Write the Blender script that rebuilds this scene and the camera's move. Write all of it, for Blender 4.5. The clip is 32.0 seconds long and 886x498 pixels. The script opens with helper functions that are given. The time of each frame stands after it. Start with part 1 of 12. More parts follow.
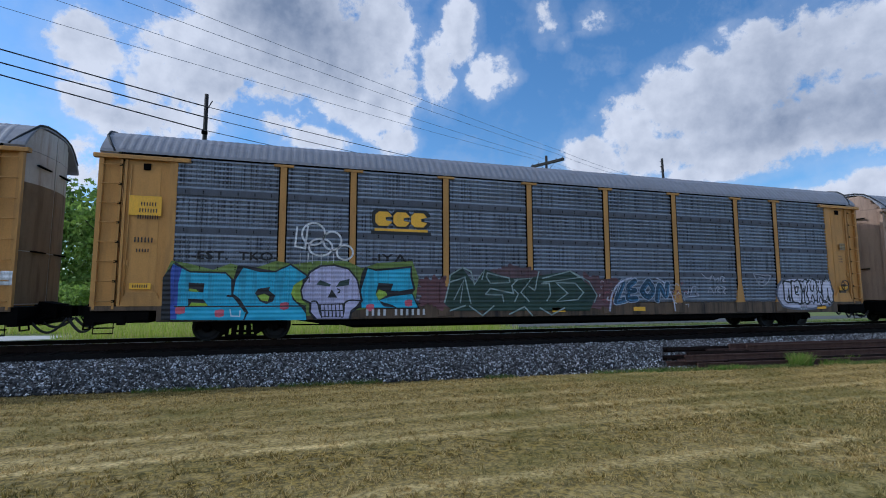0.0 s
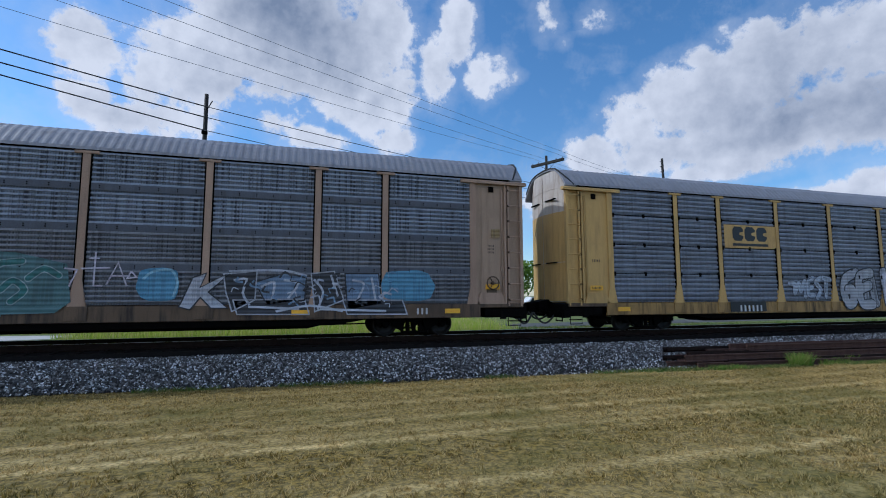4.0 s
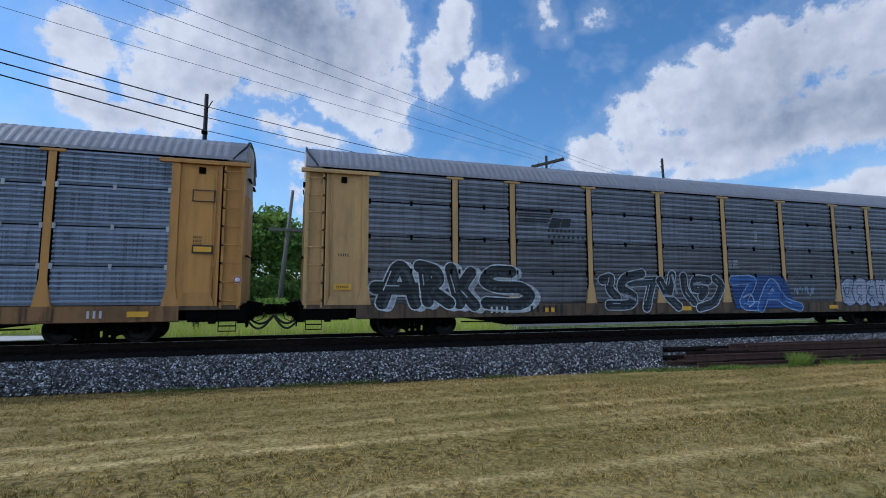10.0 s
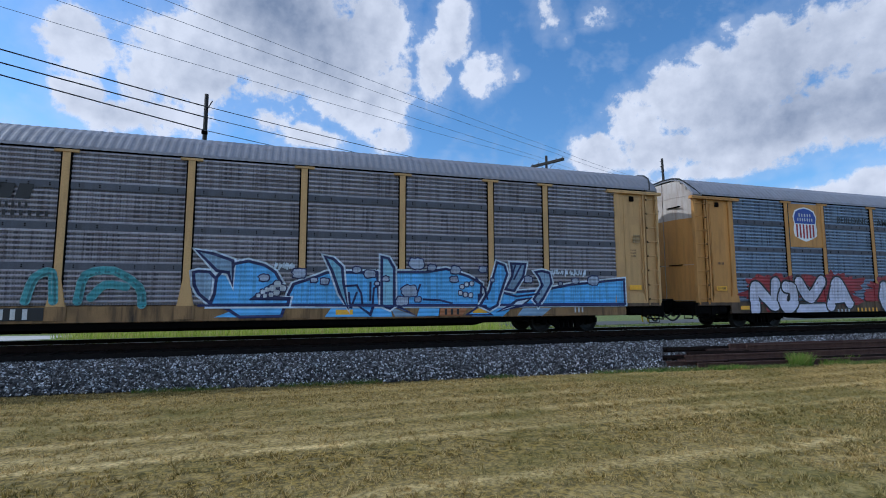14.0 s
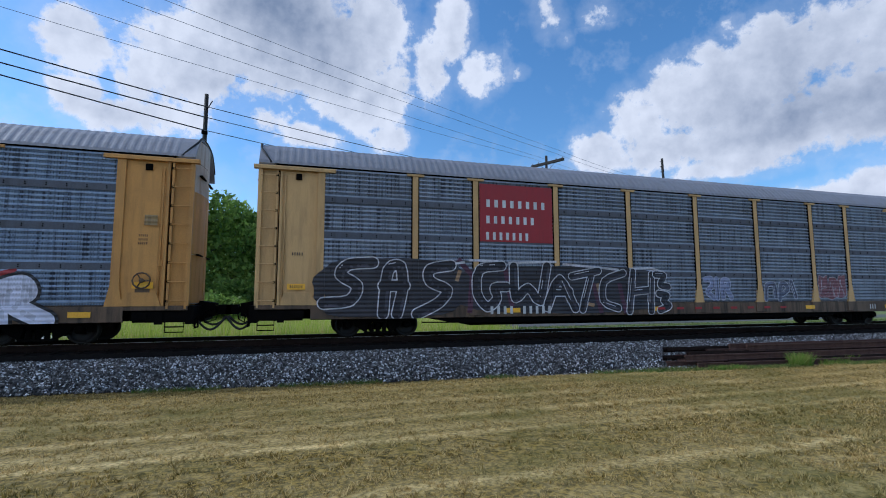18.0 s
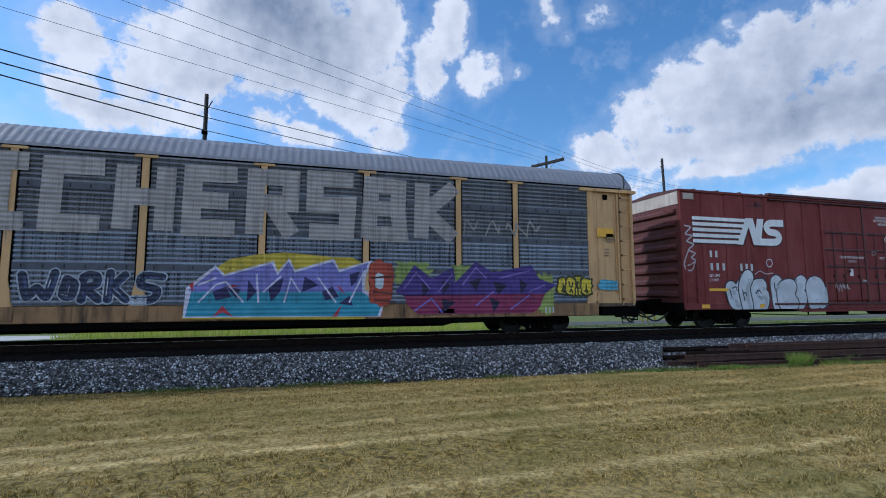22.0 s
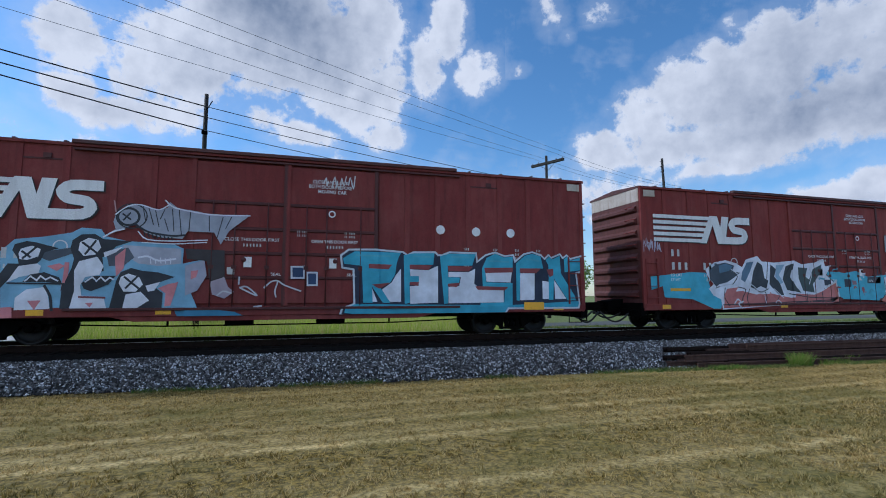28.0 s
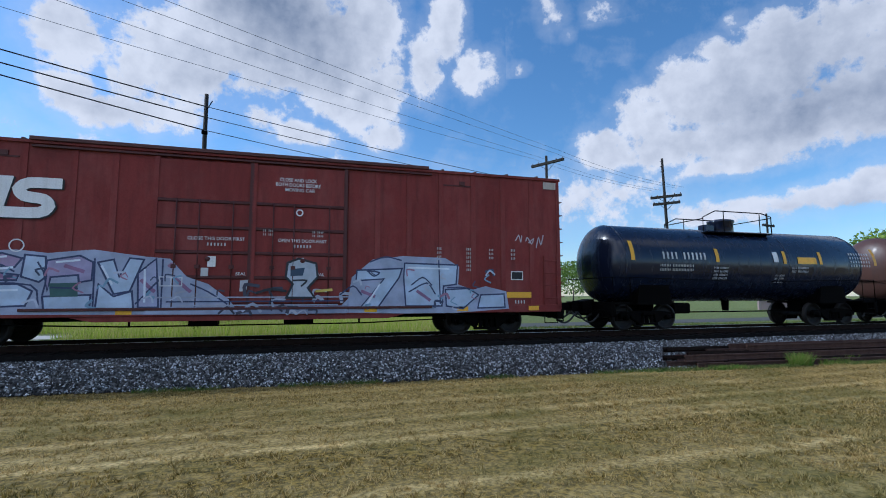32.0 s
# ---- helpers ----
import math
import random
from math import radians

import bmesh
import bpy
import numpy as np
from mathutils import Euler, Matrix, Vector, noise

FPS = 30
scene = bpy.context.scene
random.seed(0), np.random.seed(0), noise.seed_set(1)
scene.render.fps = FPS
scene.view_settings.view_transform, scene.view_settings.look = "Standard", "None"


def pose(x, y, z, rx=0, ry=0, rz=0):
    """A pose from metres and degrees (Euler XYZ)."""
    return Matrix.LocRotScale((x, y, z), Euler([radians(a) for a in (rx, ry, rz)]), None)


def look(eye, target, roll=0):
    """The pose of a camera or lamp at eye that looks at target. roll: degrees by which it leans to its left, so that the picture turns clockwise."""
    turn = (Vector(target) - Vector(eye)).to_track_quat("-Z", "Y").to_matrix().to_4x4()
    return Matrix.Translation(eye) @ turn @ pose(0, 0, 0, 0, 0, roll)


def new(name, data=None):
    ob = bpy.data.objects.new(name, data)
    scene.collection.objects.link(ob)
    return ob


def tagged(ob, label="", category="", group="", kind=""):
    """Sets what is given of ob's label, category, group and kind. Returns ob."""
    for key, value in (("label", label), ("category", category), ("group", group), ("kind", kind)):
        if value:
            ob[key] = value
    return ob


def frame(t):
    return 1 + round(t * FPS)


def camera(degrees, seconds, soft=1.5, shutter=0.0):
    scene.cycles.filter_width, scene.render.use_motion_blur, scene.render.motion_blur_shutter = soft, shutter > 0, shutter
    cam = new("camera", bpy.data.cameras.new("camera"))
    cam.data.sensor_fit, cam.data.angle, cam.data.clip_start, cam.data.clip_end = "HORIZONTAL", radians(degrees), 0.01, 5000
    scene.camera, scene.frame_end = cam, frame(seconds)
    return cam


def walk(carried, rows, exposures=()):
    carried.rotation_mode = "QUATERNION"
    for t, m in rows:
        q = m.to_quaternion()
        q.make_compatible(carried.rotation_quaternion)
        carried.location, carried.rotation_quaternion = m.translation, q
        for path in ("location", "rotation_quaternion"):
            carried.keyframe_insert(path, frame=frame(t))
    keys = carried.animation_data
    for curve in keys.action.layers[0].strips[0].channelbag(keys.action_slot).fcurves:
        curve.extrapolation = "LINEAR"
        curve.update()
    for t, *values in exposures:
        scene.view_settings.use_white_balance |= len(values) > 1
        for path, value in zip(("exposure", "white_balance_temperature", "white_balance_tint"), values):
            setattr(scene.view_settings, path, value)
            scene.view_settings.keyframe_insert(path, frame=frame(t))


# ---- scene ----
# ------------------------------------------------------------------ camera
EYE = (0.0, 0.0, 1.225)
YAW, PITCH = radians(16.563), radians(5.617)
cam = camera(85.91, 32.0, soft=1.0)
AIM = (EYE[0] + math.sin(YAW) * math.cos(PITCH), EYE[1] + math.cos(YAW) * math.cos(PITCH), EYE[2] + math.sin(PITCH))
STAND = look(EYE, AIM, -0.083)
walk(cam, [(0.0, STAND), (32.0, STAND)], [(0.0, -0.60, 5270, 10), (9.0, -0.61, 5270, 10), (13.0, -0.53, 5270, 10), (17.0, -0.48, 5270, 10), (21.0, -0.46, 5270, 10), (25.0, -0.52, 5270, 10), (29.0, -0.58, 5270, 10), (32.0, -0.54, 5270, 10)])

# ------------------------------------------------------------------ light
SUN_EL, SUN_AZ = radians(38.5), radians(-65.0)   # azimuth from +y towards +x
TO_SUN = Vector((math.sin(SUN_AZ) * math.cos(SUN_EL), math.cos(SUN_AZ) * math.cos(SUN_EL), math.sin(SUN_EL)))
sun_data = bpy.data.lights.new("sun", "SUN")
sun_data.energy, sun_data.angle, sun_data.color = 5.0, radians(0.55), (1.0, 0.95, 0.86)
sun = new("sun", sun_data)
sun.matrix_world = look(TO_SUN * 60, (0, 0, 0))
world = bpy.data.worlds.new("sky")
scene.world = world
world.use_nodes = True
wn = world.node_tree
sky = wn.nodes.new("ShaderNodeTexSky")
sky.sky_type, sky.sun_disc = "NISHITA", False
sky.sun_elevation, sky.sun_rotation = SUN_EL, SUN_AZ
sky.air_density, sky.dust_density, sky.ozone_density = 1.0, 0.4, 2.5
back = wn.nodes["Background"]
rich = wn.nodes.new("ShaderNodeHueSaturation")
rich.inputs["Saturation"].default_value = 1.12
rich.inputs["Value"].default_value = 1.3
rich.inputs["Hue"].default_value = 0.494
wn.links.new(sky.outputs[0], rich.inputs["Color"])
wn.links.new(rich.outputs[0], back.inputs[0])
back.inputs[1].default_value = 0.15

# ------------------------------------------------------------------ materials
class Nodes:
    """Small shorthand for building node materials."""

    def __init__(self, name):
        self.mat = bpy.data.materials.new(name)
        self.mat.use_nodes = True
        self.t = self.mat.node_tree
        self.b = self.t.nodes["Principled BSDF"]
        self.pos = self.add("ShaderNodeTexCoord").outputs["Object"]

    def add(self, kind):
        return self.t.nodes.new(kind)

    def link(self, a, b):
        self.t.links.new(a, b)

    def mapped(self, scale, offset=None):
        m = self.add("ShaderNodeMapping")
        m.inputs["Scale"].default_value = scale
        self.link(self.pos, m.inputs["Vector"])
        if offset is not None:
            self.link(offset, m.inputs["Location"])
        return m.outputs[0]

    def noise(self, scale, detail=4, rough=0.55, stretch=(1, 1, 1), offset=None, coords=None):
        n = self.add("ShaderNodeTexNoise")
        n.inputs["Scale"].default_value, n.inputs["Detail"].default_value, n.inputs["Roughness"].default_value = scale, detail, rough
        self.link(coords if coords is not None else self.mapped(stretch, offset), n.inputs["Vector"])
        return n.outputs[0]

    def ramp(self, fac, lo, hi, a=0.0, b=1.0):
        r = self.add("ShaderNodeMapRange")
        for k, v in zip(("From Min", "From Max", "To Min", "To Max"), (lo, hi, a, b)):
            r.inputs[k].default_value = v
        self.link(fac, r.inputs["Value"])
        return r.outputs[0]

    def math(self, op, a, b=None):
        m = self.add("ShaderNodeMath")
        m.operation = op
        for i, v in enumerate((a, b)):
            if v is None:
                continue
            if isinstance(v, (int, float)):
                m.inputs[i].default_value = v
            else:
                self.link(v, m.inputs[i])
        return m.outputs[0]

    def mix(self, fac, a, b):
        m = self.add("ShaderNodeMix")
        m.data_type = "RGBA"
        for sock, v in ((m.inputs["Factor"], fac), (m.inputs["A"], a), (m.inputs["B"], b)):
            if isinstance(v, tuple):
                sock.default_value = (*v, 1) if len(v) == 3 else v
            elif isinstance(v, (int, float)):
                sock.default_value = v
            else:
                self.link(v, sock)
        return m.outputs["Result"]

    def random(self):
        return self.add("ShaderNodeObjectInfo").outputs["Random"]

    def island(self):
        return self.add("ShaderNodeNewGeometry").outputs["Random Per Island"]

    def axis(self, k):
        s = self.add("ShaderNodeSeparateXYZ")
        self.link(self.pos, s.inputs[0])
        return s.outputs[k]

    def leafy(self, color, share=0.4, rough=0.6):
        """Finishes a thin leaf that lets some light through."""
        self.done(color, rough, 0.0, 0.3)
        t = self.add("ShaderNodeBsdfTranslucent")
        self.link(color, t.inputs["Color"])
        m = self.add("ShaderNodeMixShader")
        m.inputs[0].default_value = share
        self.link(self.b.outputs[0], m.inputs[1])
        self.link(t.outputs[0], m.inputs[2])
        self.link(m.outputs[0], self.t.nodes["Material Output"].inputs["Surface"])
        return self.mat

    def bump(self, height, strength=0.3, distance=0.01):
        bp = self.add("ShaderNodeBump")
        bp.inputs["Strength"].default_value, bp.inputs["Distance"].default_value = strength, distance
        self.link(height, bp.inputs["Height"])
        self.link(bp.outputs[0], self.b.inputs["Normal"])

    def done(self, color, rough=0.6, metal=0.0, spec=0.5):
        for key, v in (("Base Color", color), ("Roughness", rough), ("Metallic", metal), ("Specular IOR Level", spec)):
            if isinstance(v, tuple):
                self.b.inputs[key].default_value = (*v, 1)
            elif isinstance(v, (int, float)):
                self.b.inputs[key].default_value = v
            else:
                self.link(v, self.b.inputs[key])
        return self.mat


def weathered(name, color, dirt=(0.10, 0.07, 0.05), amount=0.55, rough=0.55, metal=0.0, streak=1.0, grain=0.12, spec=0.4, chalk=None):
    """Painted or bare metal with run-down streaks, blotches and fine grain."""
    n = Nodes(name)
    big = n.noise(0.7, 3, 0.6)
    run = n.noise(3.0, 4, 0.6, (1.8, 1.8, 0.22))
    fine = n.noise(38, 3, 0.6)
    k = n.math("MULTIPLY", n.ramp(run, 0.46, 0.78), streak)
    k = n.math("MAXIMUM", k, n.ramp(big, 0.52, 0.8))
    k = n.math("MULTIPLY", k, amount)
    tone = n.mix(n.ramp(fine, 0.3, 0.7), tuple(c * (1 - grain) for c in color), tuple(min(1, c * (1 + grain)) for c in color))
    if chalk:
        faded = n.ramp(n.noise(1.1, 6, 0.7, (0.8, 1, 0.45)), 0.44, 0.72)
        tone = n.mix(n.math("MULTIPLY", faded, 0.55), tone, chalk)
    rnd = n.math("MULTIPLY_ADD", n.random(), 0.14)
    n.t.nodes[-1].inputs[2].default_value = 0.93
    shade = n.add("ShaderNodeVectorMath")
    shade.operation = "SCALE"
    n.link(n.mix(k, tone, dirt), shade.inputs[0])
    n.link(rnd, shade.inputs["Scale"])
    n.bump(fine, 0.12, 0.004)
    return n.done(shade.outputs[0], n.ramp(run, 0.3, 0.8, max(0.1, rough - 0.12), min(1, rough + 0.15)), metal, spec)


def sheet_material(name, color, dirt, rib, holes=0.5, metal=0.18, plaid=0.45, grime_shade=0.35):
    """Galvanised ribbed side sheet pierced by rows of small holes, its valleys darkened for rib shade and grime; rib:
    height of one rib.
    """
    n = Nodes(name)
    off = n.math("MULTIPLY", n.random(), 37.0)
    big = n.noise(0.55, 4, 0.6, (1, 1, 1))
    run = n.noise(4.0, 4, 0.65, (2.2, 1, 0.12), off)
    band = n.noise(2.2, 2, 0.5, (0.10, 1, 4.0), off)
    fine = n.noise(45, 2, 0.6)
    x, z = n.axis(0), n.axis(2)
    # rows of holes lie in the valleys, darkened full width to paint in rib shade
    cx = n.math("SINE", n.math("MULTIPLY", x, 2 * math.pi / 0.062))
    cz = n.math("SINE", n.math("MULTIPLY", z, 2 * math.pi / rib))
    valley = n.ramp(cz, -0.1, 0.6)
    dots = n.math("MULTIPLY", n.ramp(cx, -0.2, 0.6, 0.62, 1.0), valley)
    # where the holes line up with daylight and frame bars behind, dark upright streaks show
    cols = n.ramp(n.noise(17.0, 2, 0.6, (1, 1, 0.03), off), 0.53, 0.60)
    patch = n.ramp(n.noise(1.5, 2, 0.5, (0.8, 1, 1.0), off), 0.30, 0.50, 0.25, 1.0)
    middle = n.math("MULTIPLY", n.ramp(z, 0.10, 0.20), n.ramp(z, 0.90, 0.80))
    weave = n.math("MULTIPLY", n.math("MULTIPLY", cols, n.ramp(cz, -0.9, 0.3, 0.45, 1.0)), n.math("MULTIPLY", n.math("MULTIPLY", patch, middle), plaid))
    tone = n.mix(n.ramp(band, 0.35, 0.65), tuple(c * 0.84 for c in color), tuple(min(1, c * 1.12) for c in color))
    tone = n.mix(n.math("MULTIPLY", n.ramp(run, 0.45, 0.8), 0.55), tone, dirt)
    tone = n.mix(n.math("MULTIPLY", n.ramp(big, 0.5, 0.8), 0.5), tone, dirt)
    # patchy dark lines in the valleys: rib shade painted in, with grime
    valley_dark = n.math("MULTIPLY", n.ramp(cz, 0.25, 0.92), n.ramp(n.noise(1.6, 4, 0.65, (0.5, 1, 1.6), off), 0.36, 0.60, 0.25, 1.0))
    tone = n.mix(n.math("MULTIPLY", valley_dark, grime_shade), tone, (0.022, 0.021, 0.023))
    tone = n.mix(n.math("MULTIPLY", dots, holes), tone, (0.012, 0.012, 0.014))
    tone = n.mix(weave, tone, (0.014, 0.015, 0.02))
    n.bump(fine, 0.1, 0.004)
    return n.done(tone, n.ramp(run, 0.3, 0.8, 0.42, 0.62), metal, 0.1)


def spray(name, color, rough=0.5, ribbed=False):
    """Sprayed paint, thin in places; on ribbed sheets the ribs and rows of holes show through."""
    n = Nodes(name)
    a = n.noise(2.2, 3, 0.6)
    b = n.noise(30, 2, 0.6)
    c = n.mix(n.ramp(a, 0.35, 0.7), tuple(v * 0.82 for v in color), tuple(min(1, v * 1.1 + 0.01) for v in color))
    c = n.mix(n.math("MULTIPLY", n.ramp(b, 0.55, 0.75), 0.25), c, tuple(v * 0.6 for v in color))
    if ribbed:
        x, z = n.axis(0), n.axis(2)
        wave = n.math("SINE", n.math("MULTIPLY", z, 2 * math.pi / 0.125))
        cols = n.ramp(n.noise(11.0, 2, 0.6, (1, 1, 0.04)), 0.50, 0.60)
        holes = n.math("MULTIPLY", n.ramp(wave, -0.1, 0.6), n.ramp(n.math("SINE", n.math("MULTIPLY", x, 2 * math.pi / 0.062)), -0.2, 0.6, 0.4, 1.0))
        holes = n.math("MULTIPLY", n.math("MAXIMUM", n.math("MULTIPLY", holes, 0.26), n.math("MULTIPLY", cols, 0.30)), n.ramp(z, 1.0, 1.02))
        c = n.mix(holes, c, (0.02, 0.02, 0.024))
        n.bump(wave, 0.5, 0.012)
    return n.done(c, rough, 0.0, 0.4)


SPRAYS = {}


def paint(r, g, b):
    key = (r, g, b)
    if key not in SPRAYS:
        SPRAYS[key] = (spray("sprayed_paint", key), spray("sprayed_paint_on_ribs", key, 0.5, True))
    return SPRAYS[key][0]


WHITE, BLACK, GREY, CYAN, NAVY, RED, LIME = (0.78, 0.78, 0.8), (0.012, 0.012, 0.015), (0.42, 0.42, 0.45), (0.06, 0.42, 0.62), (0.012, 0.02, 0.1), (0.5, 0.03, 0.03), (0.35, 0.5, 0.05)

tan_paint = [weathered("tan_paint", c, amount=0.5, spec=0.15) for c in ((0.500, 0.260, 0.078), (0.376, 0.256, 0.184), (0.530, 0.342, 0.124), (0.530, 0.337, 0.145), (0.598, 0.372, 0.171))]
tan_door = [weathered("tan_door_paint", c, amount=0.4, spec=0.15) for c in ((0.520, 0.268, 0.078), (0.342, 0.243, 0.171), (0.530, 0.342, 0.124), (0.530, 0.337, 0.145), (0.615, 0.388, 0.188))]
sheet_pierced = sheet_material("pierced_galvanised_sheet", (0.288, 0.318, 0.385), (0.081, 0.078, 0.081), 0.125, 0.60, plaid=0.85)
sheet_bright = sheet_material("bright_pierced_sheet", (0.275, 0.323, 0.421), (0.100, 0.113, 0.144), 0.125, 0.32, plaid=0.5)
sheet_plain = sheet_material("ribbed_galvanised_sheet", (0.241, 0.257, 0.305), (0.062, 0.060, 0.062), 0.162, 0.16, plaid=0.06, grime_shade=0.85)
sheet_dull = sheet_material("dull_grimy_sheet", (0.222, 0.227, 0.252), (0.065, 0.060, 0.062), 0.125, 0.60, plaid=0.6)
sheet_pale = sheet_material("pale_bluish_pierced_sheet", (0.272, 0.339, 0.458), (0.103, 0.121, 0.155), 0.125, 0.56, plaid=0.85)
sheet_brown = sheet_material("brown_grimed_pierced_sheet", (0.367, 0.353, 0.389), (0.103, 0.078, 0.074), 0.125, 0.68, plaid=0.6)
sheet_soot = sheet_material("sooty_ribbed_sheet", (0.182, 0.187, 0.205), (0.055, 0.052, 0.052), 0.162, 0.16, plaid=0.06, grime_shade=0.85)
roof_metal = weathered("galvanised_roof", (0.255, 0.25, 0.27), (0.16, 0.15, 0.15), 0.45, 0.65, 0.05)
boxcar_red = [weathered("oxide_red_paint", c, (0.068, 0.029, 0.027), 0.5, 0.65, spec=0.08, chalk=(0.261, 0.095, 0.086)) for c in ((0.184, 0.042, 0.040), (0.176, 0.050, 0.044), (0.203, 0.043, 0.039))]
# dark tone holds both grime and the shade cast by the next car
boxcar_end = weathered("grimy_shaded_boxcar_end_paint", (0.100, 0.027, 0.023), (0.040, 0.028, 0.024), 0.6, 0.65)
# darker red with the shadows of door ribs and bars painted in
boxcar_shadow_trim = weathered("shadowed_red_trim_paint", (0.075, 0.018, 0.017), (0.04, 0.025, 0.022), 0.5, 0.6)
boxcar_dark = weathered("dark_red_roof_paint", (0.09, 0.025, 0.022), (0.05, 0.04, 0.04), 0.5, 0.6)
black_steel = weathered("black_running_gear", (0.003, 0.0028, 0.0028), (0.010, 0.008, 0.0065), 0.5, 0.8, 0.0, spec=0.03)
wheel_steel = weathered("dark_wheel_steel", (0.010, 0.009, 0.0085), (0.03, 0.022, 0.017), 0.4, 0.6, 0.3)
latch_zinc = weathered("pale_zinc_latch", (0.50, 0.52, 0.56), (0.25, 0.22, 0.20), 0.5, 0.5, 0.2)
hose_rubber = weathered("black_rubber", (0.02, 0.02, 0.02), (0.05, 0.05, 0.05), 0.3, 0.7)
tank_black = weathered("glossy_navy_black_tank_paint", (0.009, 0.014, 0.034), (0.022, 0.024, 0.03), 0.25, 0.24, 0.0, 0.6, spec=0.5)
tank_brown = weathered("faded_brown_tank_paint", (0.10, 0.05, 0.04), (0.05, 0.04, 0.035), 0.5, 0.4)
decal_white = weathered("white_stencil_paint", (0.74, 0.74, 0.74), (0.3, 0.25, 0.22), 0.35, 0.5)
pale_panel = weathered("faded_pale_panel_paint", (0.36, 0.39, 0.46), (0.2, 0.2, 0.22), 0.4, 0.6)
stencil_grey = weathered("worn_white_stencil", (0.56, 0.56, 0.56), (0.2, 0.18, 0.16), 0.5, 0.6)
decal_black = weathered("black_stencil_paint", (0.015, 0.015, 0.017), (0.05, 0.05, 0.05), 0.3, 0.5)
decal_yellow = weathered("yellow_reflective_tape", (0.80, 0.42, 0.02), (0.3, 0.2, 0.08), 0.3, 0.4)
decal_red = weathered("red_logo_paint", (0.288, 0.016, 0.020), (0.120, 0.040, 0.040), 0.3, 0.5)
decal_blue = weathered("blue_logo_paint", (0.02, 0.05, 0.30), (0.1, 0.1, 0.15), 0.25, 0.5)
grimy_sill = [weathered("grimy_sill_paint", c, (0.024, 0.018, 0.014), 0.85, 0.65, 0.0, 1.3) for c in ((0.256, 0.132, 0.048), (0.112, 0.080, 0.060), (0.336, 0.200, 0.060), (0.272, 0.160, 0.064), (0.288, 0.160, 0.068))]
dark_sill = weathered("oil_dark_sill_paint", (0.120, 0.076, 0.044), (0.020, 0.015, 0.013), 0.9, 0.65, 0.0, 1.4)
lap_grey = weathered("grey_lap_strip", (0.104, 0.110, 0.132), (0.068, 0.064, 0.064), 0.6, 0.7, 0.0, spec=0.1)
# darker tan: grime, with the shading on that car's end painted in
end_beige = weathered("grimy_shaded_tan_end_paint", (0.240, 0.160, 0.092), (0.080, 0.052, 0.036), 0.75, 0.7, spec=0.1)
end_white = weathered("chalky_worn_end_paint", (0.526, 0.470, 0.414), (0.269, 0.179, 0.123), 0.8, 0.7, spec=0.1)
shaded_bed = weathered("shade_black_crib_ballast", (0.012, 0.011, 0.0105), (0.006, 0.0055, 0.0055), 0.6, 0.9, spec=0.05)
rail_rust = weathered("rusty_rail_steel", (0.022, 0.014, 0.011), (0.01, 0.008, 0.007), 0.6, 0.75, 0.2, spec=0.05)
spare_rust = weathered("weathered_spare_rail_rust", (0.085, 0.050, 0.040), (0.030, 0.020, 0.018), 0.6, 0.75, 0.1, spec=0.05)
rail_head = weathered("polished_rail_head", (0.45, 0.44, 0.43), (0.2, 0.18, 0.17), 0.3, 0.3, 1.0)
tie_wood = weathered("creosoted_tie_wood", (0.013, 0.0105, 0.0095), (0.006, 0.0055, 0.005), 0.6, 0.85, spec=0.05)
pale_wood = weathered("bleached_pole_wood", (0.15, 0.13, 0.11), (0.07, 0.06, 0.05), 0.5, 0.85)
pole_wood = weathered("weathered_pole_wood", (0.018, 0.015, 0.013), (0.01, 0.026, 0.022), 0.5, 0.85)
wire_black = weathered("black_cable", (0.015, 0.015, 0.016), (0.03, 0.03, 0.03), 0.3, 0.6)
wire_grey = weathered("bare_grey_wire", (0.22, 0.25, 0.30), (0.1, 0.1, 0.1), 0.3, 0.5)
ceramic = weathered("brown_insulator_glaze", (0.05, 0.03, 0.025), (0.03, 0.03, 0.03), 0.3, 0.3)
far_road = weathered("grey_asphalt_road", (0.11, 0.108, 0.104), (0.07, 0.067, 0.064), 0.5, 0.9, spec=0.1)
concrete = weathered("pale_concrete", (0.60, 0.57, 0.52), (0.40, 0.38, 0.34), 0.5, 0.9, spec=0.1)


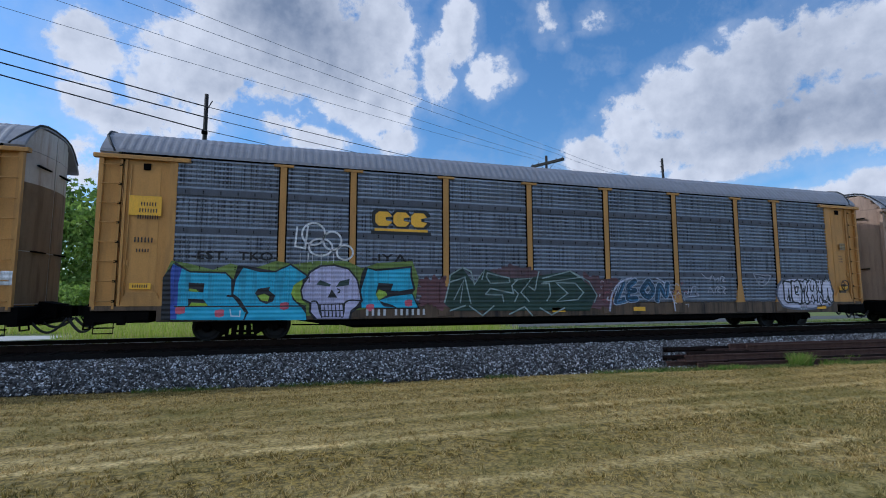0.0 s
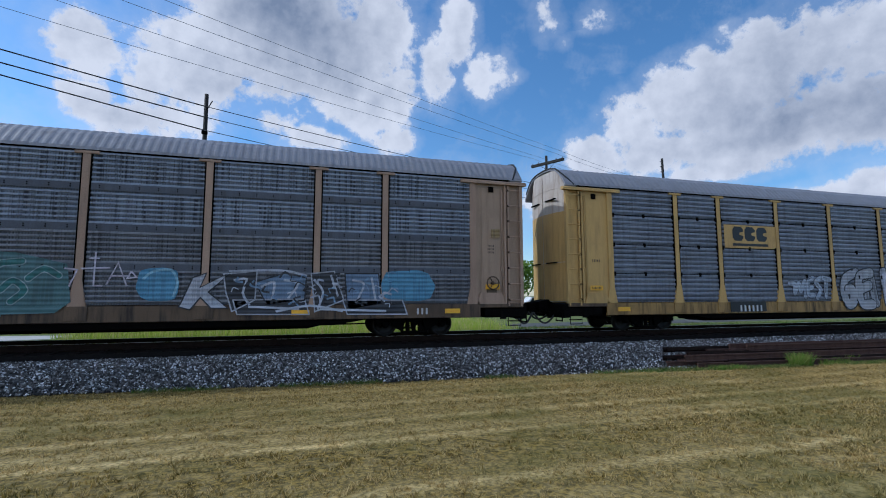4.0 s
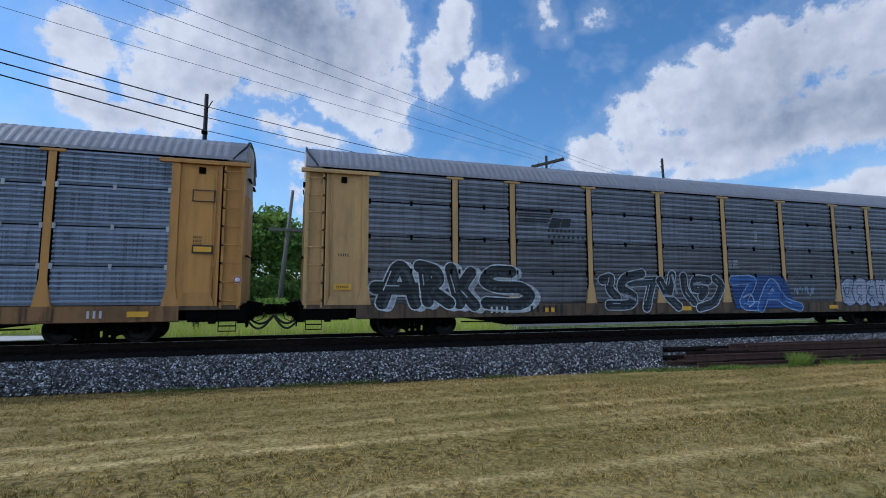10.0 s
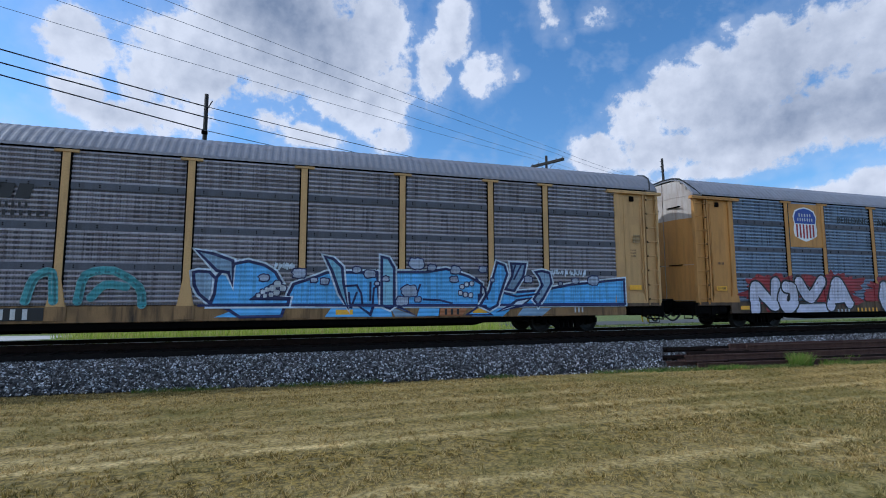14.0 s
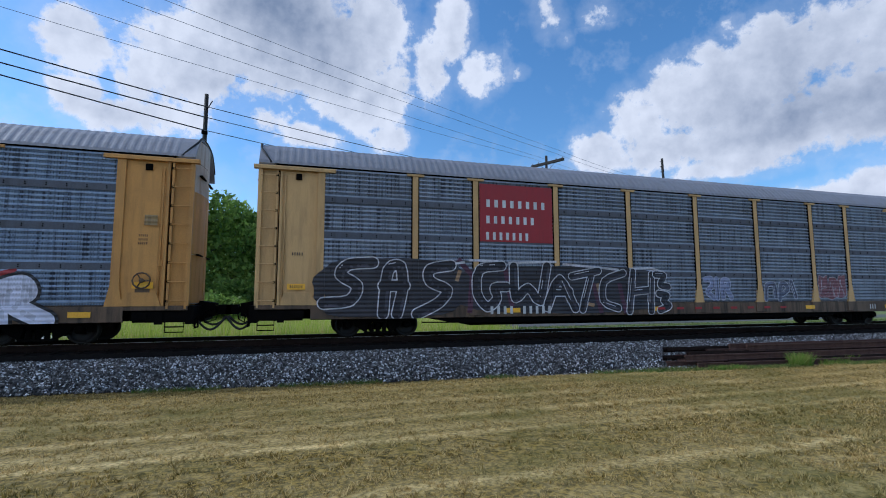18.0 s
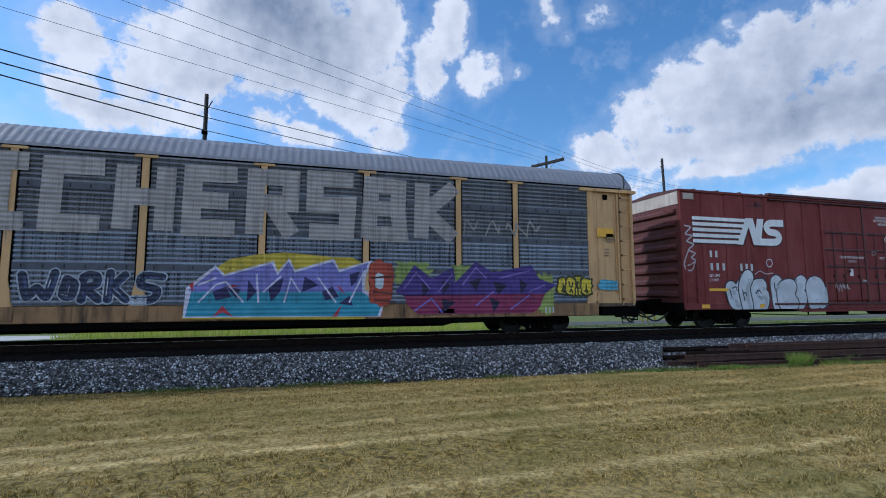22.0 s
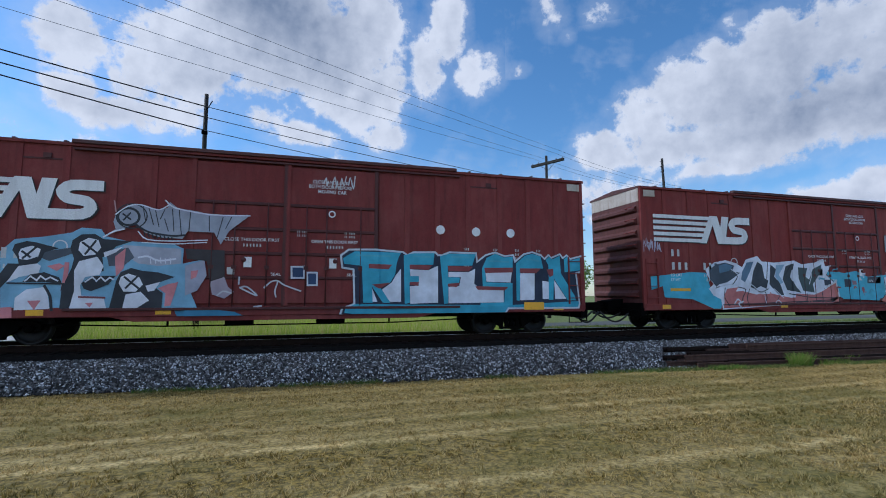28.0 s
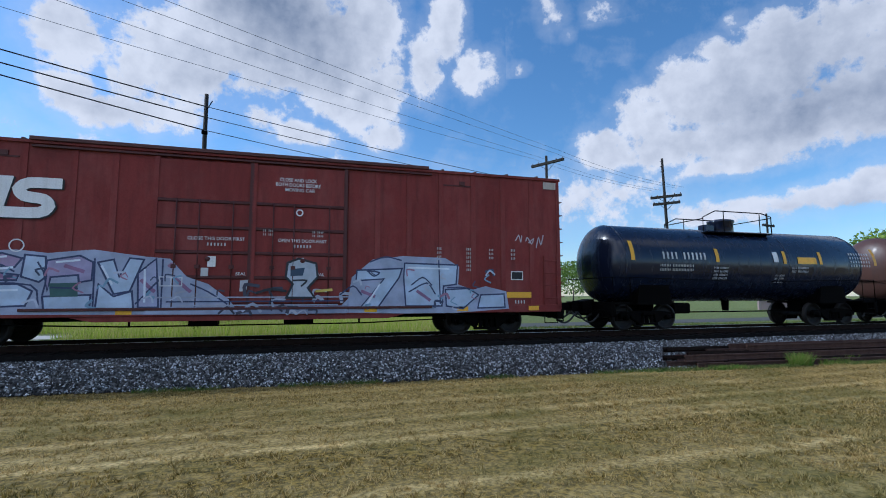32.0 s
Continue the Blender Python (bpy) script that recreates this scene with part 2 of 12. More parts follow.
# ------------------------------------------------------------------ mesh code
class Geo:
    """Collects vertices and faces of one mesh."""

    def __init__(self):
        self.v, self.f, self.smooth = [], [], set()

    def face(self, pts, smooth=False):
        i = len(self.v)
        self.v += [tuple(p) for p in pts]
        if smooth:
            self.smooth.add(len(self.f))
        self.f.append(tuple(range(i, i + len(pts))))

    def box(self, x0, x1, y0, y1, z0, z1, bevel=0.0):
        if bevel:
            b = bevel
            prof = [(y0 + b, z0), (y1 - b, z0), (y1, z0 + b), (y1, z1 - b), (y1 - b, z1), (y0 + b, z1), (y0, z1 - b), (y0, z0 + b)]
            return self.along(prof, x0, x1)
        return self.along([(y0, z0), (y1, z0), (y1, z1), (y0, z1)], x0, x1)

    def along(self, prof, x0, x1):
        """A closed (y, z) profile swept from x0 to x1, with caps."""
        i, n = len(self.v), len(prof)
        self.v += [(x0, y, z) for y, z in prof] + [(x1, y, z) for y, z in prof]
        for k in range(n):
            j = (k + 1) % n
            self.f.append((i + k, i + n + k, i + n + j, i + j))
        self.f.append(tuple(range(i, i + n)))
        self.f.append(tuple(range(i + 2 * n - 1, i + n - 1, -1)))
        return self

    def slab(self, outline, y0, y1):
        """A closed (x, z) outline with thickness from y0 to y1."""
        i, n = len(self.v), len(outline)
        self.v += [(x, y0, z) for x, z in outline] + [(x, y1, z) for x, z in outline]
        for k in range(n):
            j = (k + 1) % n
            self.f.append((i + k, i + j, i + n + j, i + n + k))
        self.f.append(tuple(range(i + n - 1, i - 1, -1)))
        self.f.append(tuple(range(i + n, i + 2 * n)))
        return self

    def tube(self, path, r, sides=6, r_end=None, caps=True):
        """A round bar along a path of points."""
        pts = [Vector(p) for p in path]
        i, up = len(self.v), None
        for k, p in enumerate(pts):
            d = (pts[min(k + 1, len(pts) - 1)] - pts[max(k - 1, 0)]).normalized()
            side = d.cross(Vector((0, 0, 1)) if abs(d.z) < 0.95 else Vector((1, 0, 0))).normalized()
            up = side.cross(d)
            rad = r if r_end is None else r + (r_end - r) * k / (len(pts) - 1)
            for s in range(sides):
                a = 2 * math.pi * s / sides
                self.v.append(tuple(p + side * math.cos(a) * rad + up * math.sin(a) * rad))
        for k in range(len(pts) - 1):
            for s in range(sides):
                t = (s + 1) % sides
                self.smooth.add(len(self.f))
                self.f.append((i + k * sides + s, i + k * sides + t, i + (k + 1) * sides + t, i + (k + 1) * sides + s))
        if caps:
            self.f.append(tuple(i + s for s in range(sides - 1, -1, -1)))
            j = i + (len(pts) - 1) * sides
            self.f.append(tuple(j + s for s in range(sides)))
        return self

    def lathe(self, prof, centre, axis="y", sides=24):
        """Turns an (offset along axis, radius) profile round an axis through centre."""
        i, n = len(self.v), len(prof)
        for s in range(sides):
            a = 2 * math.pi * s / sides
            for o, r in prof:
                c, d = math.cos(a) * r, math.sin(a) * r
                q = (c, o, d) if axis == "y" else ((o, c, d) if axis == "x" else (c, d, o))
                self.v.append((centre[0] + q[0], centre[1] + q[1], centre[2] + q[2]))
        for s in range(sides):
            t = (s + 1) % sides
            for k in range(n - 1):
                self.smooth.add(len(self.f))
                self.f.append((i + s * n + k, i + t * n + k, i + t * n + k + 1, i + s * n + k + 1))
        return self

    def mesh(self, name, material):
        me = bpy.data.meshes.new(name)
        me.from_pydata(self.v, [], self.f)
        if self.smooth:
            flags = [k in self.smooth for k in range(len(self.f))]
            me.polygons.foreach_set("use_smooth", flags)
        bm = bmesh.new()
        bm.from_mesh(me)
        bmesh.ops.recalc_face_normals(bm, faces=bm.faces)
        bm.to_mesh(me)
        bm.free()
        me.materials.append(material)
        return me


MESHES = {}


def part(name, geo, material, parent, label="", at=None, key=None):
    """Links a Geo (or a finished mesh) as one mesh object under a thing or part. With a key the mesh is shared between alike parts."""
    if isinstance(geo, bpy.types.Mesh):
        me = geo
    elif key is not None:
        k = (key, material.name)
        if k not in MESHES:
            MESHES[k] = (geo() if callable(geo) else geo).mesh(name, material)
        me = MESHES[k]
    else:
        me = geo.mesh(name, material)
    ob = new(name, me)
    if parent is not None:
        ob.parent = parent
    if at is not None:
        ob.location = at
    if label:
        ob["label"] = label
    return ob


def thing(name, label, category, at=(0, 0, 0), group=""):
    return tagged(_placed(new(name), at), label, category, group)


def _placed(ob, at):
    ob.location = at
    ob.empty_display_size = 0.2
    return ob


def solid(name, geo, material, label, category, at=(0, 0, 0), group="", kind=""):
    ob = part(name, geo, material, None, at=at)
    return tagged(ob, label, category, group, kind)


def bulk_mesh(name, verts, faces, material, smooth=False):
    """A large mesh of equal-sided faces from arrays."""
    verts, faces = np.asarray(verts, np.float32), np.asarray(faces, np.int32)
    me = bpy.data.meshes.new(name)
    n, k = faces.shape
    me.vertices.add(len(verts))
    me.vertices.foreach_set("co", verts.ravel())
    me.loops.add(n * k)
    me.loops.foreach_set("vertex_index", faces.ravel())
    me.polygons.add(n)
    me.polygons.foreach_set("loop_start", np.arange(0, n * k, k, dtype=np.int32))
    me.polygons.foreach_set("loop_total", np.full(n, k, np.int32))
    if smooth:
        me.polygons.foreach_set("use_smooth", np.ones(n, bool))
    me.update(calc_edges=True)
    me.materials.append(material)
    return me


TRACK_Y = 15.33          # middle of the track
SPEED, SLOWING = 10.9635, 0.0029


def gone(t):
    """How far the train has rolled to the left after t seconds."""
    return SPEED * t - SLOWING * t * t
# ------------------------------------------------------------------ ground and track
def toe(x):
    """Where the ballast ends and the lawn begins."""
    return 11.35 - 0.09 * min(max(x, -14), 30)


def lawn_height(y):
    """The lawn falls gently towards the ballast."""
    return -0.45 - 0.30 * min(max(y / 11.0, 0.0), 1.1) ** 1.5


SWATHS = ((2.4, 0.22, 0.6), (3.15, 0.20, 0.8), (3.75, 0.3, 0.5), (4.40, 0.17, 0.9), (4.75, 0.25, 0.35), (6.09, 0.15, 1.15), (6.50, 0.30, 0.72), (7.18, 0.19, 0.95), (7.75, 0.22, 0.45), (8.45, 0.25, 0.75), (9.35, 0.2, 0.55), (10.1, 0.3, 0.6))


def mown_bands(n):
    """Uneven dry swaths that the mower left, nearly along the track: (place, half width, strength)."""
    y = n.math("ADD", n.axis(1), n.math("MULTIPLY", n.axis(0), -0.008))
    y = n.math("ADD", y, n.ramp(n.noise(0.5, 5, 0.7, (0.4, 1, 1)), 0.0, 1.0, -0.34, 0.34))
    total = None
    for at, half, strength in SWATHS:
        q = n.math("DIVIDE", n.math("SUBTRACT", y, at), half)
        g = n.math("MULTIPLY", n.math("EXPONENT", n.math("MULTIPLY", n.math("MULTIPLY", q, q), -1.0)), strength)
        total = g if total is None else n.math("MAXIMUM", total, g)
    total = n.math("MULTIPLY", total, n.ramp(n.noise(0.6, 3, 0.6, (0.45, 1, 1)), 0.34, 0.58, 0.45, 1.0))
    thin = n.ramp(n.noise(3.4, 6, 0.75, (0.30, 1, 1)), 0.47, 0.66)
    clump = n.ramp(n.noise(17.0, 3, 0.7), 0.40, 0.60, 0.30, 1.0)
    return n.math("MULTIPLY", n.math("MAXIMUM", total, n.math("MULTIPLY", thin, 0.58)), clump)


def grass_material(name, light, dark, straw, stripes=True):
    n = Nodes(name)
    fine = n.noise(19, 4, 0.75)
    mid = n.noise(7.0, 5, 0.7)
    big = n.noise(0.45, 3, 0.6)
    c = n.mix(n.ramp(fine, 0.44, 0.60), dark, light)
    dry = n.math("MULTIPLY", n.ramp(mid, 0.42, 0.72), 0.7)
    if stripes:
        band = mown_bands(n)
        dry = n.math("MAXIMUM", n.math("MULTIPLY", dry, 0.55), n.math("MULTIPLY", band, n.ramp(mid, 0.3, 0.6, 0.62, 1.0)))
    c = n.mix(dry, c, straw)
    c = n.mix(n.math("MULTIPLY", n.ramp(big, 0.50, 0.66), 0.45), c, tuple(0.5 * (p + q) for p, q in zip(dark, (0.19, 0.19, 0.035))))
    n.bump(fine, 0.35, 0.012)
    return n.done(c, 0.9, 0.0, 0.15)


lawn_mat = grass_material("mown_dry_grass", (0.312, 0.208, 0.040), (0.053, 0.040, 0.008), (0.78, 0.58, 0.245))
field_mat = grass_material("rough_field_grass", (0.17, 0.21, 0.055), (0.09, 0.12, 0.03), (0.24, 0.24, 0.11), False)


def ground_sheet():
    """One sheet of ground out to the horizon, with a raised track bed."""
    xs = np.concatenate([np.linspace(-900, -60, 8), np.linspace(-45, 60, 71), np.linspace(80, 900, 8)])
    ys = np.concatenate([np.linspace(-600, -20, 6), np.linspace(-10, 8, 13), np.linspace(8.5, 24, 32), np.linspace(26, 60, 10), np.linspace(80, 1400, 8)])
    verts, faces = [], []
    for y in ys:
        for x in xs:
            z = lawn_height(y) + 0.015 * noise.noise(Vector((x * 0.2, y * 0.2, 0)))
            if y > 20:
                z = -0.62
            elif y > toe(x) + 0.4:
                z = -0.95
            verts.append((x, y, z))
    nx = len(xs)
    for j in range(len(ys) - 1):
        for i in range(nx - 1):
            a = j * nx + i
            faces.append((a, a + 1, a + 1 + nx, a + nx))
    return bulk_mesh("ground", verts, faces, lawn_mat, True)


ground = tagged(new("ground", ground_sheet()), "mown dry lawn in pale and dark stripes", "lawn", kind="structure")


def stone_material():
    n = Nodes("crushed_ballast_stone")
    r = n.island()
    fine = n.noise(90, 3, 0.6)
    ramp = n.add("ShaderNodeValToRGB")
    n.link(r, ramp.inputs[0])
    for pos, c in ((0.0, 0.016), (0.45, 0.085), (0.78, 0.22), (1.0, 0.52)):
        e = ramp.color_ramp.elements.new(pos)
        e.color = (c * 1.03, c * 0.98, c * 0.93, 1)
    ramp.color_ramp.elements.remove(ramp.color_ramp.elements[0])
    c = n.mix(n.math("MULTIPLY", n.ramp(fine, 0.35, 0.7), 0.3), ramp.outputs[0], (0.06, 0.05, 0.045))
    return n.done(c, 0.85, 0.0, 0.3)


stone_mat = stone_material()
# near-black bed colour stands for the shade in the gaps between stones
bed_mat = weathered("ballast_gap_shade", (0.022, 0.021, 0.020), (0.012, 0.028, 0.026), 0.6, 0.95)


def bed_height(y, x):
    """Height of the ballast surface across the track."""
    t0 = toe(x)
    if y < 13.7:
        k = (y - t0) / (13.7 - t0)
        return -0.75 + 0.40 * (1.6 * k - 0.6 * k * k) if k > 0 else -0.75
    if y < 17.0:
        return -0.35
    return -0.35 - 0.12 * min(1.0, (y - 17.0) / 1.6)


def ballast_bed():
    geo_v, geo_f = [], []
    xs = np.linspace(-60, 110, 171)
    ks = np.linspace(0, 1, 28)
    for x in xs:
        y0 = toe(x) - 0.02
        for k in ks:
            y = y0 + (19.2 - y0) * k
            geo_v.append((x, y, bed_height(y, x) - 0.02 + 0.012 * noise.noise(Vector((x * 2, y * 2, 3)))))
    m = len(ks)
    for i in range(len(xs) - 1):
        for j in range(m - 1):
            a = i * m + j
            geo_f.append((a, a + m, a + m + 1, a + 1))
    return bulk_mesh("track_bed", geo_v, geo_f, bed_mat, True)


tagged(new("track_bed", ballast_bed()), "grey crushed-stone bed sloping down to the lawn", "track bed", kind="structure")


def stones(count, x0, x1, seed, size):
    rng = np.random.default_rng(seed)
    base = np.array([(1, 0, 0), (-1, 0, 0), (0, 1, 0), (0, -1, 0), (0, 0, 1), (0, 0, -1)], float)
    tri = np.array([(0, 2, 4), (2, 1, 4), (1, 3, 4), (3, 0, 4), (2, 0, 5), (1, 2, 5), (3, 1, 5), (0, 3, 5)])
    x = x0 + (x1 - x0) * rng.random(count)
    t0 = 11.35 - 0.09 * np.clip(x, -14, 30)
    y = t0 - 0.06 + (13.98 - t0) * rng.random(count) ** 0.92
    z = np.array([bed_height(b, a) for a, b in zip(x, y)]) + 0.022 * rng.random(count)
    s = size * (0.55 + 0.75 * rng.random(count))
    lump = base[None] * (0.6 + 0.6 * rng.random((count, 6, 1))) * s[:, None, None]
    lump += rng.normal(0, 0.18, (count, 6, 3)) * s[:, None, None]
    q = rng.normal(size=(count, 4))
    q /= np.linalg.norm(q, axis=1)[:, None]
    w, a, b, c = q.T
    rot = np.stack([1 - 2 * (b * b + c * c), 2 * (a * b - w * c), 2 * (a * c + w * b), 2 * (a * b + w * c), 1 - 2 * (a * a + c * c), 2 * (b * c - w * a),
                    2 * (a * c - w * b), 2 * (b * c + w * a), 1 - 2 * (a * a + b * b)], -1).reshape(-1, 3, 3)
    v = np.einsum("nij,nkj->nki", rot, lump) + np.stack([x, y, z], -1)[:, None]
    f = tri[None] + 6 * np.arange(count)[:, None, None]
    return bulk_mesh("ballast_stones", v.reshape(-1, 3), f.reshape(-1, 3), stone_mat)


tagged(new("ballast_stones", stones(66000, -9, 24, 3, 0.030)), "loose grey and white crushed stones", "ballast", kind="stuff")
tagged(new("ballast_stones", stones(16000, 24, 60, 4, 0.042)), "loose grey and white crushed stones", "ballast", kind="stuff")


def blades(count, area, height, width, seed, mat, name, lean=0.5, keep=None, clump=1):
    """Grass blades, each a narrow triangle; clump: how many stand together in one small tuft."""
    rng = np.random.default_rng(seed)
    x = area[0] + (area[1] - area[0]) * rng.random(count // clump)
    y = area[2] + (area[3] - area[2]) * rng.random(count // clump)
    tall = np.ones(len(x))
    if clump > 1:
        tall = np.repeat(0.55 + 0.9 * rng.random(len(x)) ** 2, clump)
        wide = np.repeat(0.018 + 0.026 * rng.random(len(x)), clump)
        x, y = np.repeat(x, clump) + rng.normal(0, 1, len(wide)) * wide, np.repeat(y, clump) + rng.normal(0, 1, len(wide)) * wide
    if keep is not None:
        ok = keep(x, y)
        x, y, tall = x[ok], y[ok], tall[ok]
    n = len(x)
    a = rng.random(n) * 2 * math.pi
    h = height * tall * (0.45 + 0.8 * rng.random(n))
    w = width * (0.6 + 0.8 * rng.random(n))
    dx, dy = np.cos(a) * w, np.sin(a) * w
    lx, ly = rng.normal(0, lean, n) * h, rng.normal(0, lean, n) * h
    z0 = np.where(y > 18, -0.42, -0.45 - 0.30 * np.clip(y / 11.0, 0, 1.1) ** 1.5) - 0.01
    v = np.stack([np.stack([x - dx, y - dy, z0], -1), np.stack([x + dx, y + dy, z0], -1), np.stack([x + lx, y + ly, z0 + h], -1)], 1)
    f = np.arange(n * 3).reshape(-1, 3)
    return tagged(new(name, bulk_mesh(name, v.reshape(-1, 3), f, mat)), kind="stuff")


def blade_material(name, a, b, straw, stripes):
    n = Nodes(name)
    r = n.island()
    c = n.mix(r, a, b)
    mid = n.noise(5.5, 4, 0.65)
    dry = n.ramp(n.math("FRACT", n.math("MULTIPLY", r, 17.3)), 0.60, 0.65)
    if stripes:
        band = mown_bands(n)
        dry = n.math("MAXIMUM", n.math("MULTIPLY", dry, 0.6), n.math("MULTIPLY", band, n.ramp(mid, 0.3, 0.6, 0.62, 1.0)))
    c = n.mix(dry, c, straw)
    if stripes:
        green = n.math("MULTIPLY", n.ramp(n.noise(0.45, 3, 0.6), 0.50, 0.66), 0.40)
        c = n.mix(green, c, (0.165, 0.165, 0.034))
    return n.leafy(c, 0.35, 0.75)


lawn_blade = blade_material("mown_grass_blades", (0.075, 0.058, 0.010), (0.340, 0.226, 0.042), (0.90, 0.67, 0.29), True)
tall_blade = blade_material("tall_grass_blades", (0.30, 0.42, 0.045), (0.60, 0.68, 0.10), (0.62, 0.58, 0.22), False)
tuft_blade = blade_material("green_tuft_blades", (0.06, 0.066, 0.015), (0.15, 0.145, 0.035), (0.24, 0.20, 0.07), False)
edge_blade = blade_material("green_edge_blades", (0.05, 0.10, 0.012), (0.12, 0.20, 0.03), (0.25, 0.24, 0.08), False)
on_lawn = lambda x, y: y < 11.35 - 0.09 * x - 0.02
tagged(blades(380000, (-9, 26, 2.2, 12.2), 0.046, 0.009, 11, lawn_blade, "lawn_grass", 0.6, on_lawn, 16), "short mown grass blades, half dry", "grass")
in_tufts = lambda x, y: (y < 11.3 - 0.09 * x) & (np.sin(x * 2.3 + y * 1.1) * np.sin(y * 3.1 - x * 0.7) + 0.6 * np.sin(x * 7.0 + 2) * np.sin(y * 8.0) > 0.55)
tagged(blades(60000, (-9, 26, 2.2, 12.2), 0.026, 0.006, 13, tuft_blade, "grass_tufts", 0.5, in_tufts), "darker green tufts in the lawn", "grass")
near_edge = lambda x, y: (np.abs(y - (11.35 - 0.09 * x) + 0.05) < 0.16 + 0.14 * (x > 8.5)) & (np.sin(x * 1.7) + np.sin(x * 0.6 + 2) + (x - 6) * 0.10 > -0.3)
tagged(blades(300000, (-9, 26, 8.4, 12.4), 0.085, 0.008, 12, edge_blade, "edge_grass", 0.5, near_edge), "green unmown grass along the ballast edge", "grass")


def rail_profile(y, z_top):
    """Flat-bottomed rail, as (y, z) points."""
    s = [(-0.036, 0.0), (0.036, 0.0), (0.036, -0.035), (0.010, -0.05), (0.010, -0.14), (0.07, -0.16), (0.07, -0.175), (-0.07, -0.175), (-0.07, -0.16),
         (-0.010, -0.14), (-0.010, -0.05), (-0.036, -0.035)]
    return [(y + a, z_top + b) for a, b in s]


track = thing("railway_track", "rusty steel rails spiked on dark wooden ties in ballast", "railway track", (0, 0, 0))
for side in (-0.75, 0.75):
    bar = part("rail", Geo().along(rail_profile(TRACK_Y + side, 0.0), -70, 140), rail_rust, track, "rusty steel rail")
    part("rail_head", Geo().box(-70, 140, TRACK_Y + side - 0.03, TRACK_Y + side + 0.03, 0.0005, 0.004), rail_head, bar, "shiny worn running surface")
# near-black fill: the shade under the train is put into its colour
solid("crib_ballast", Geo().along([(13.97, -0.42), (13.985, -0.21), (14.2, -0.19), (16.5, -0.19), (16.66, -0.21), (16.7, -0.42)], -60, 110), shaded_bed, "ballast between the ties, black to stand for the shade under the train", "track bed", kind="structure")
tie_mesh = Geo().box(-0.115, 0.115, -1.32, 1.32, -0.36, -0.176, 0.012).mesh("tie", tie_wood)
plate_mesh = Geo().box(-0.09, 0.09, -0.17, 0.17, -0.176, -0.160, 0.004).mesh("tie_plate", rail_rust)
for k in range(150):
    x = -16 + 0.53 * k + random.uniform(-0.03, 0.03)
    tie = part("tie", tie_mesh, tie_wood, track, at=(x, TRACK_Y + random.uniform(-0.03, 0.03), 0.0))
    tie.rotation_euler.z = random.uniform(-0.015, 0.015)
    part("tie_plate", plate_mesh, rail_rust, tie, at=(0, -0.75, 0))

# spare rails lying on the ballast shoulder
stack = thing("rail_stack", "stack of rusty spare rails lying beside the track", "rail stack", (0, 0, 0))
for k, (x0, dy, z) in enumerate([(10.15, 0.0, -0.565), (11.3, 0.17, -0.565), (9.5, 0.34, -0.54), (10.0, 0.52, -0.52), (9.8, 0.70, -0.49), (10.2, 0.88, -0.45),
                                (10.0, 0.26, -0.385), (10.35, 0.44, -0.365), (11.6, 0.60, -0.345), (11.2, 0.80, -0.31), (10.05, 0.98, -0.30), (12.3, 0.52, -0.19), (11.9, 0.72, -0.165)]):
    bend = -0.060 + 0.010 * ((k * 7) % 5 - 2) / 2
    r = part("spare_rail", Geo().along(rail_profile(0, 0), 0, 13.5 - 0.7 * (k % 4)), (spare_rust, rail_rust, spare_rust)[k % 3], stack, at=(x0, 10.42 + dy - 0.06 * (x0 - 10), z))
    r.rotation_euler.z = bend
    if k % 3 == 1:
        r.rotation_euler.x = radians(78)
weed_blade = blade_material("weed_blades", (0.10, 0.20, 0.02), (0.20, 0.34, 0.04), (0.3, 0.3, 0.08), False)
for wx, wy, wr, hh, nn in ((13.3, 10.05, 0.28, 0.34, 900), (14.6, 10.15, 0.5, 0.16, 500), (10.9, 10.25, 0.5, 0.13, 500), (15.6, 10.3, 0.3, 0.2, 250)):
    w = blades(nn, (wx - wr, wx + wr, wy - wr * 0.5, wy + wr * 0.5), hh, 0.010, int(wx * 10), weed_blade, "weeds", 0.35)
    tagged(w, "bright green weeds growing against the rail stack", "weeds")
# ------------------------------------------------------------------ running gear shared by all cars
WHEELSETS = []      # (wheelset, radius, train position of its axle)


def wheel_geo(r):
    g = Geo()
    for s in (-1, 1):
        y = 0.75 * s
        prof = [(y - 0.065 * s, 0.06), (y - 0.02 * s, 0.07), (y + 0.0, r * 0.55), (y - 0.005 * s, r * 0.80), (y + 0.04 * s, r * 0.83), (y + 0.065 * s, r * 0.86),
                (y + 0.065 * s, r), (y - 0.045 * s, r + 0.004), (y - 0.05 * s, r + 0.026), (y - 0.075 * s, r + 0.024), (y - 0.08 * s, r * 0.84), (y - 0.05 * s, r * 0.8),
                (y - 0.06 * s, r * 0.5), (y - 0.1 * s, 0.06)]
        g.lathe(prof, (0, 0, 0), "y", 28)
        for k in range(3):
            a = 2 * math.pi * k / 3
            g.lathe([(y + 0.06 * s, 0.0), (y + 0.06 * s, 0.03), (y + 0.01 * s, 0.035)], (math.cos(a) * r * 0.33, 0, math.sin(a) * r * 0.33), "y", 8)
    g.lathe([(-0.95, 0.0), (-0.95, 0.075), (-0.7, 0.085), (0, 0.075), (0.7, 0.085), (0.95, 0.075), (0.95, 0.0)], (0, 0, 0), "y", 12)
    return g


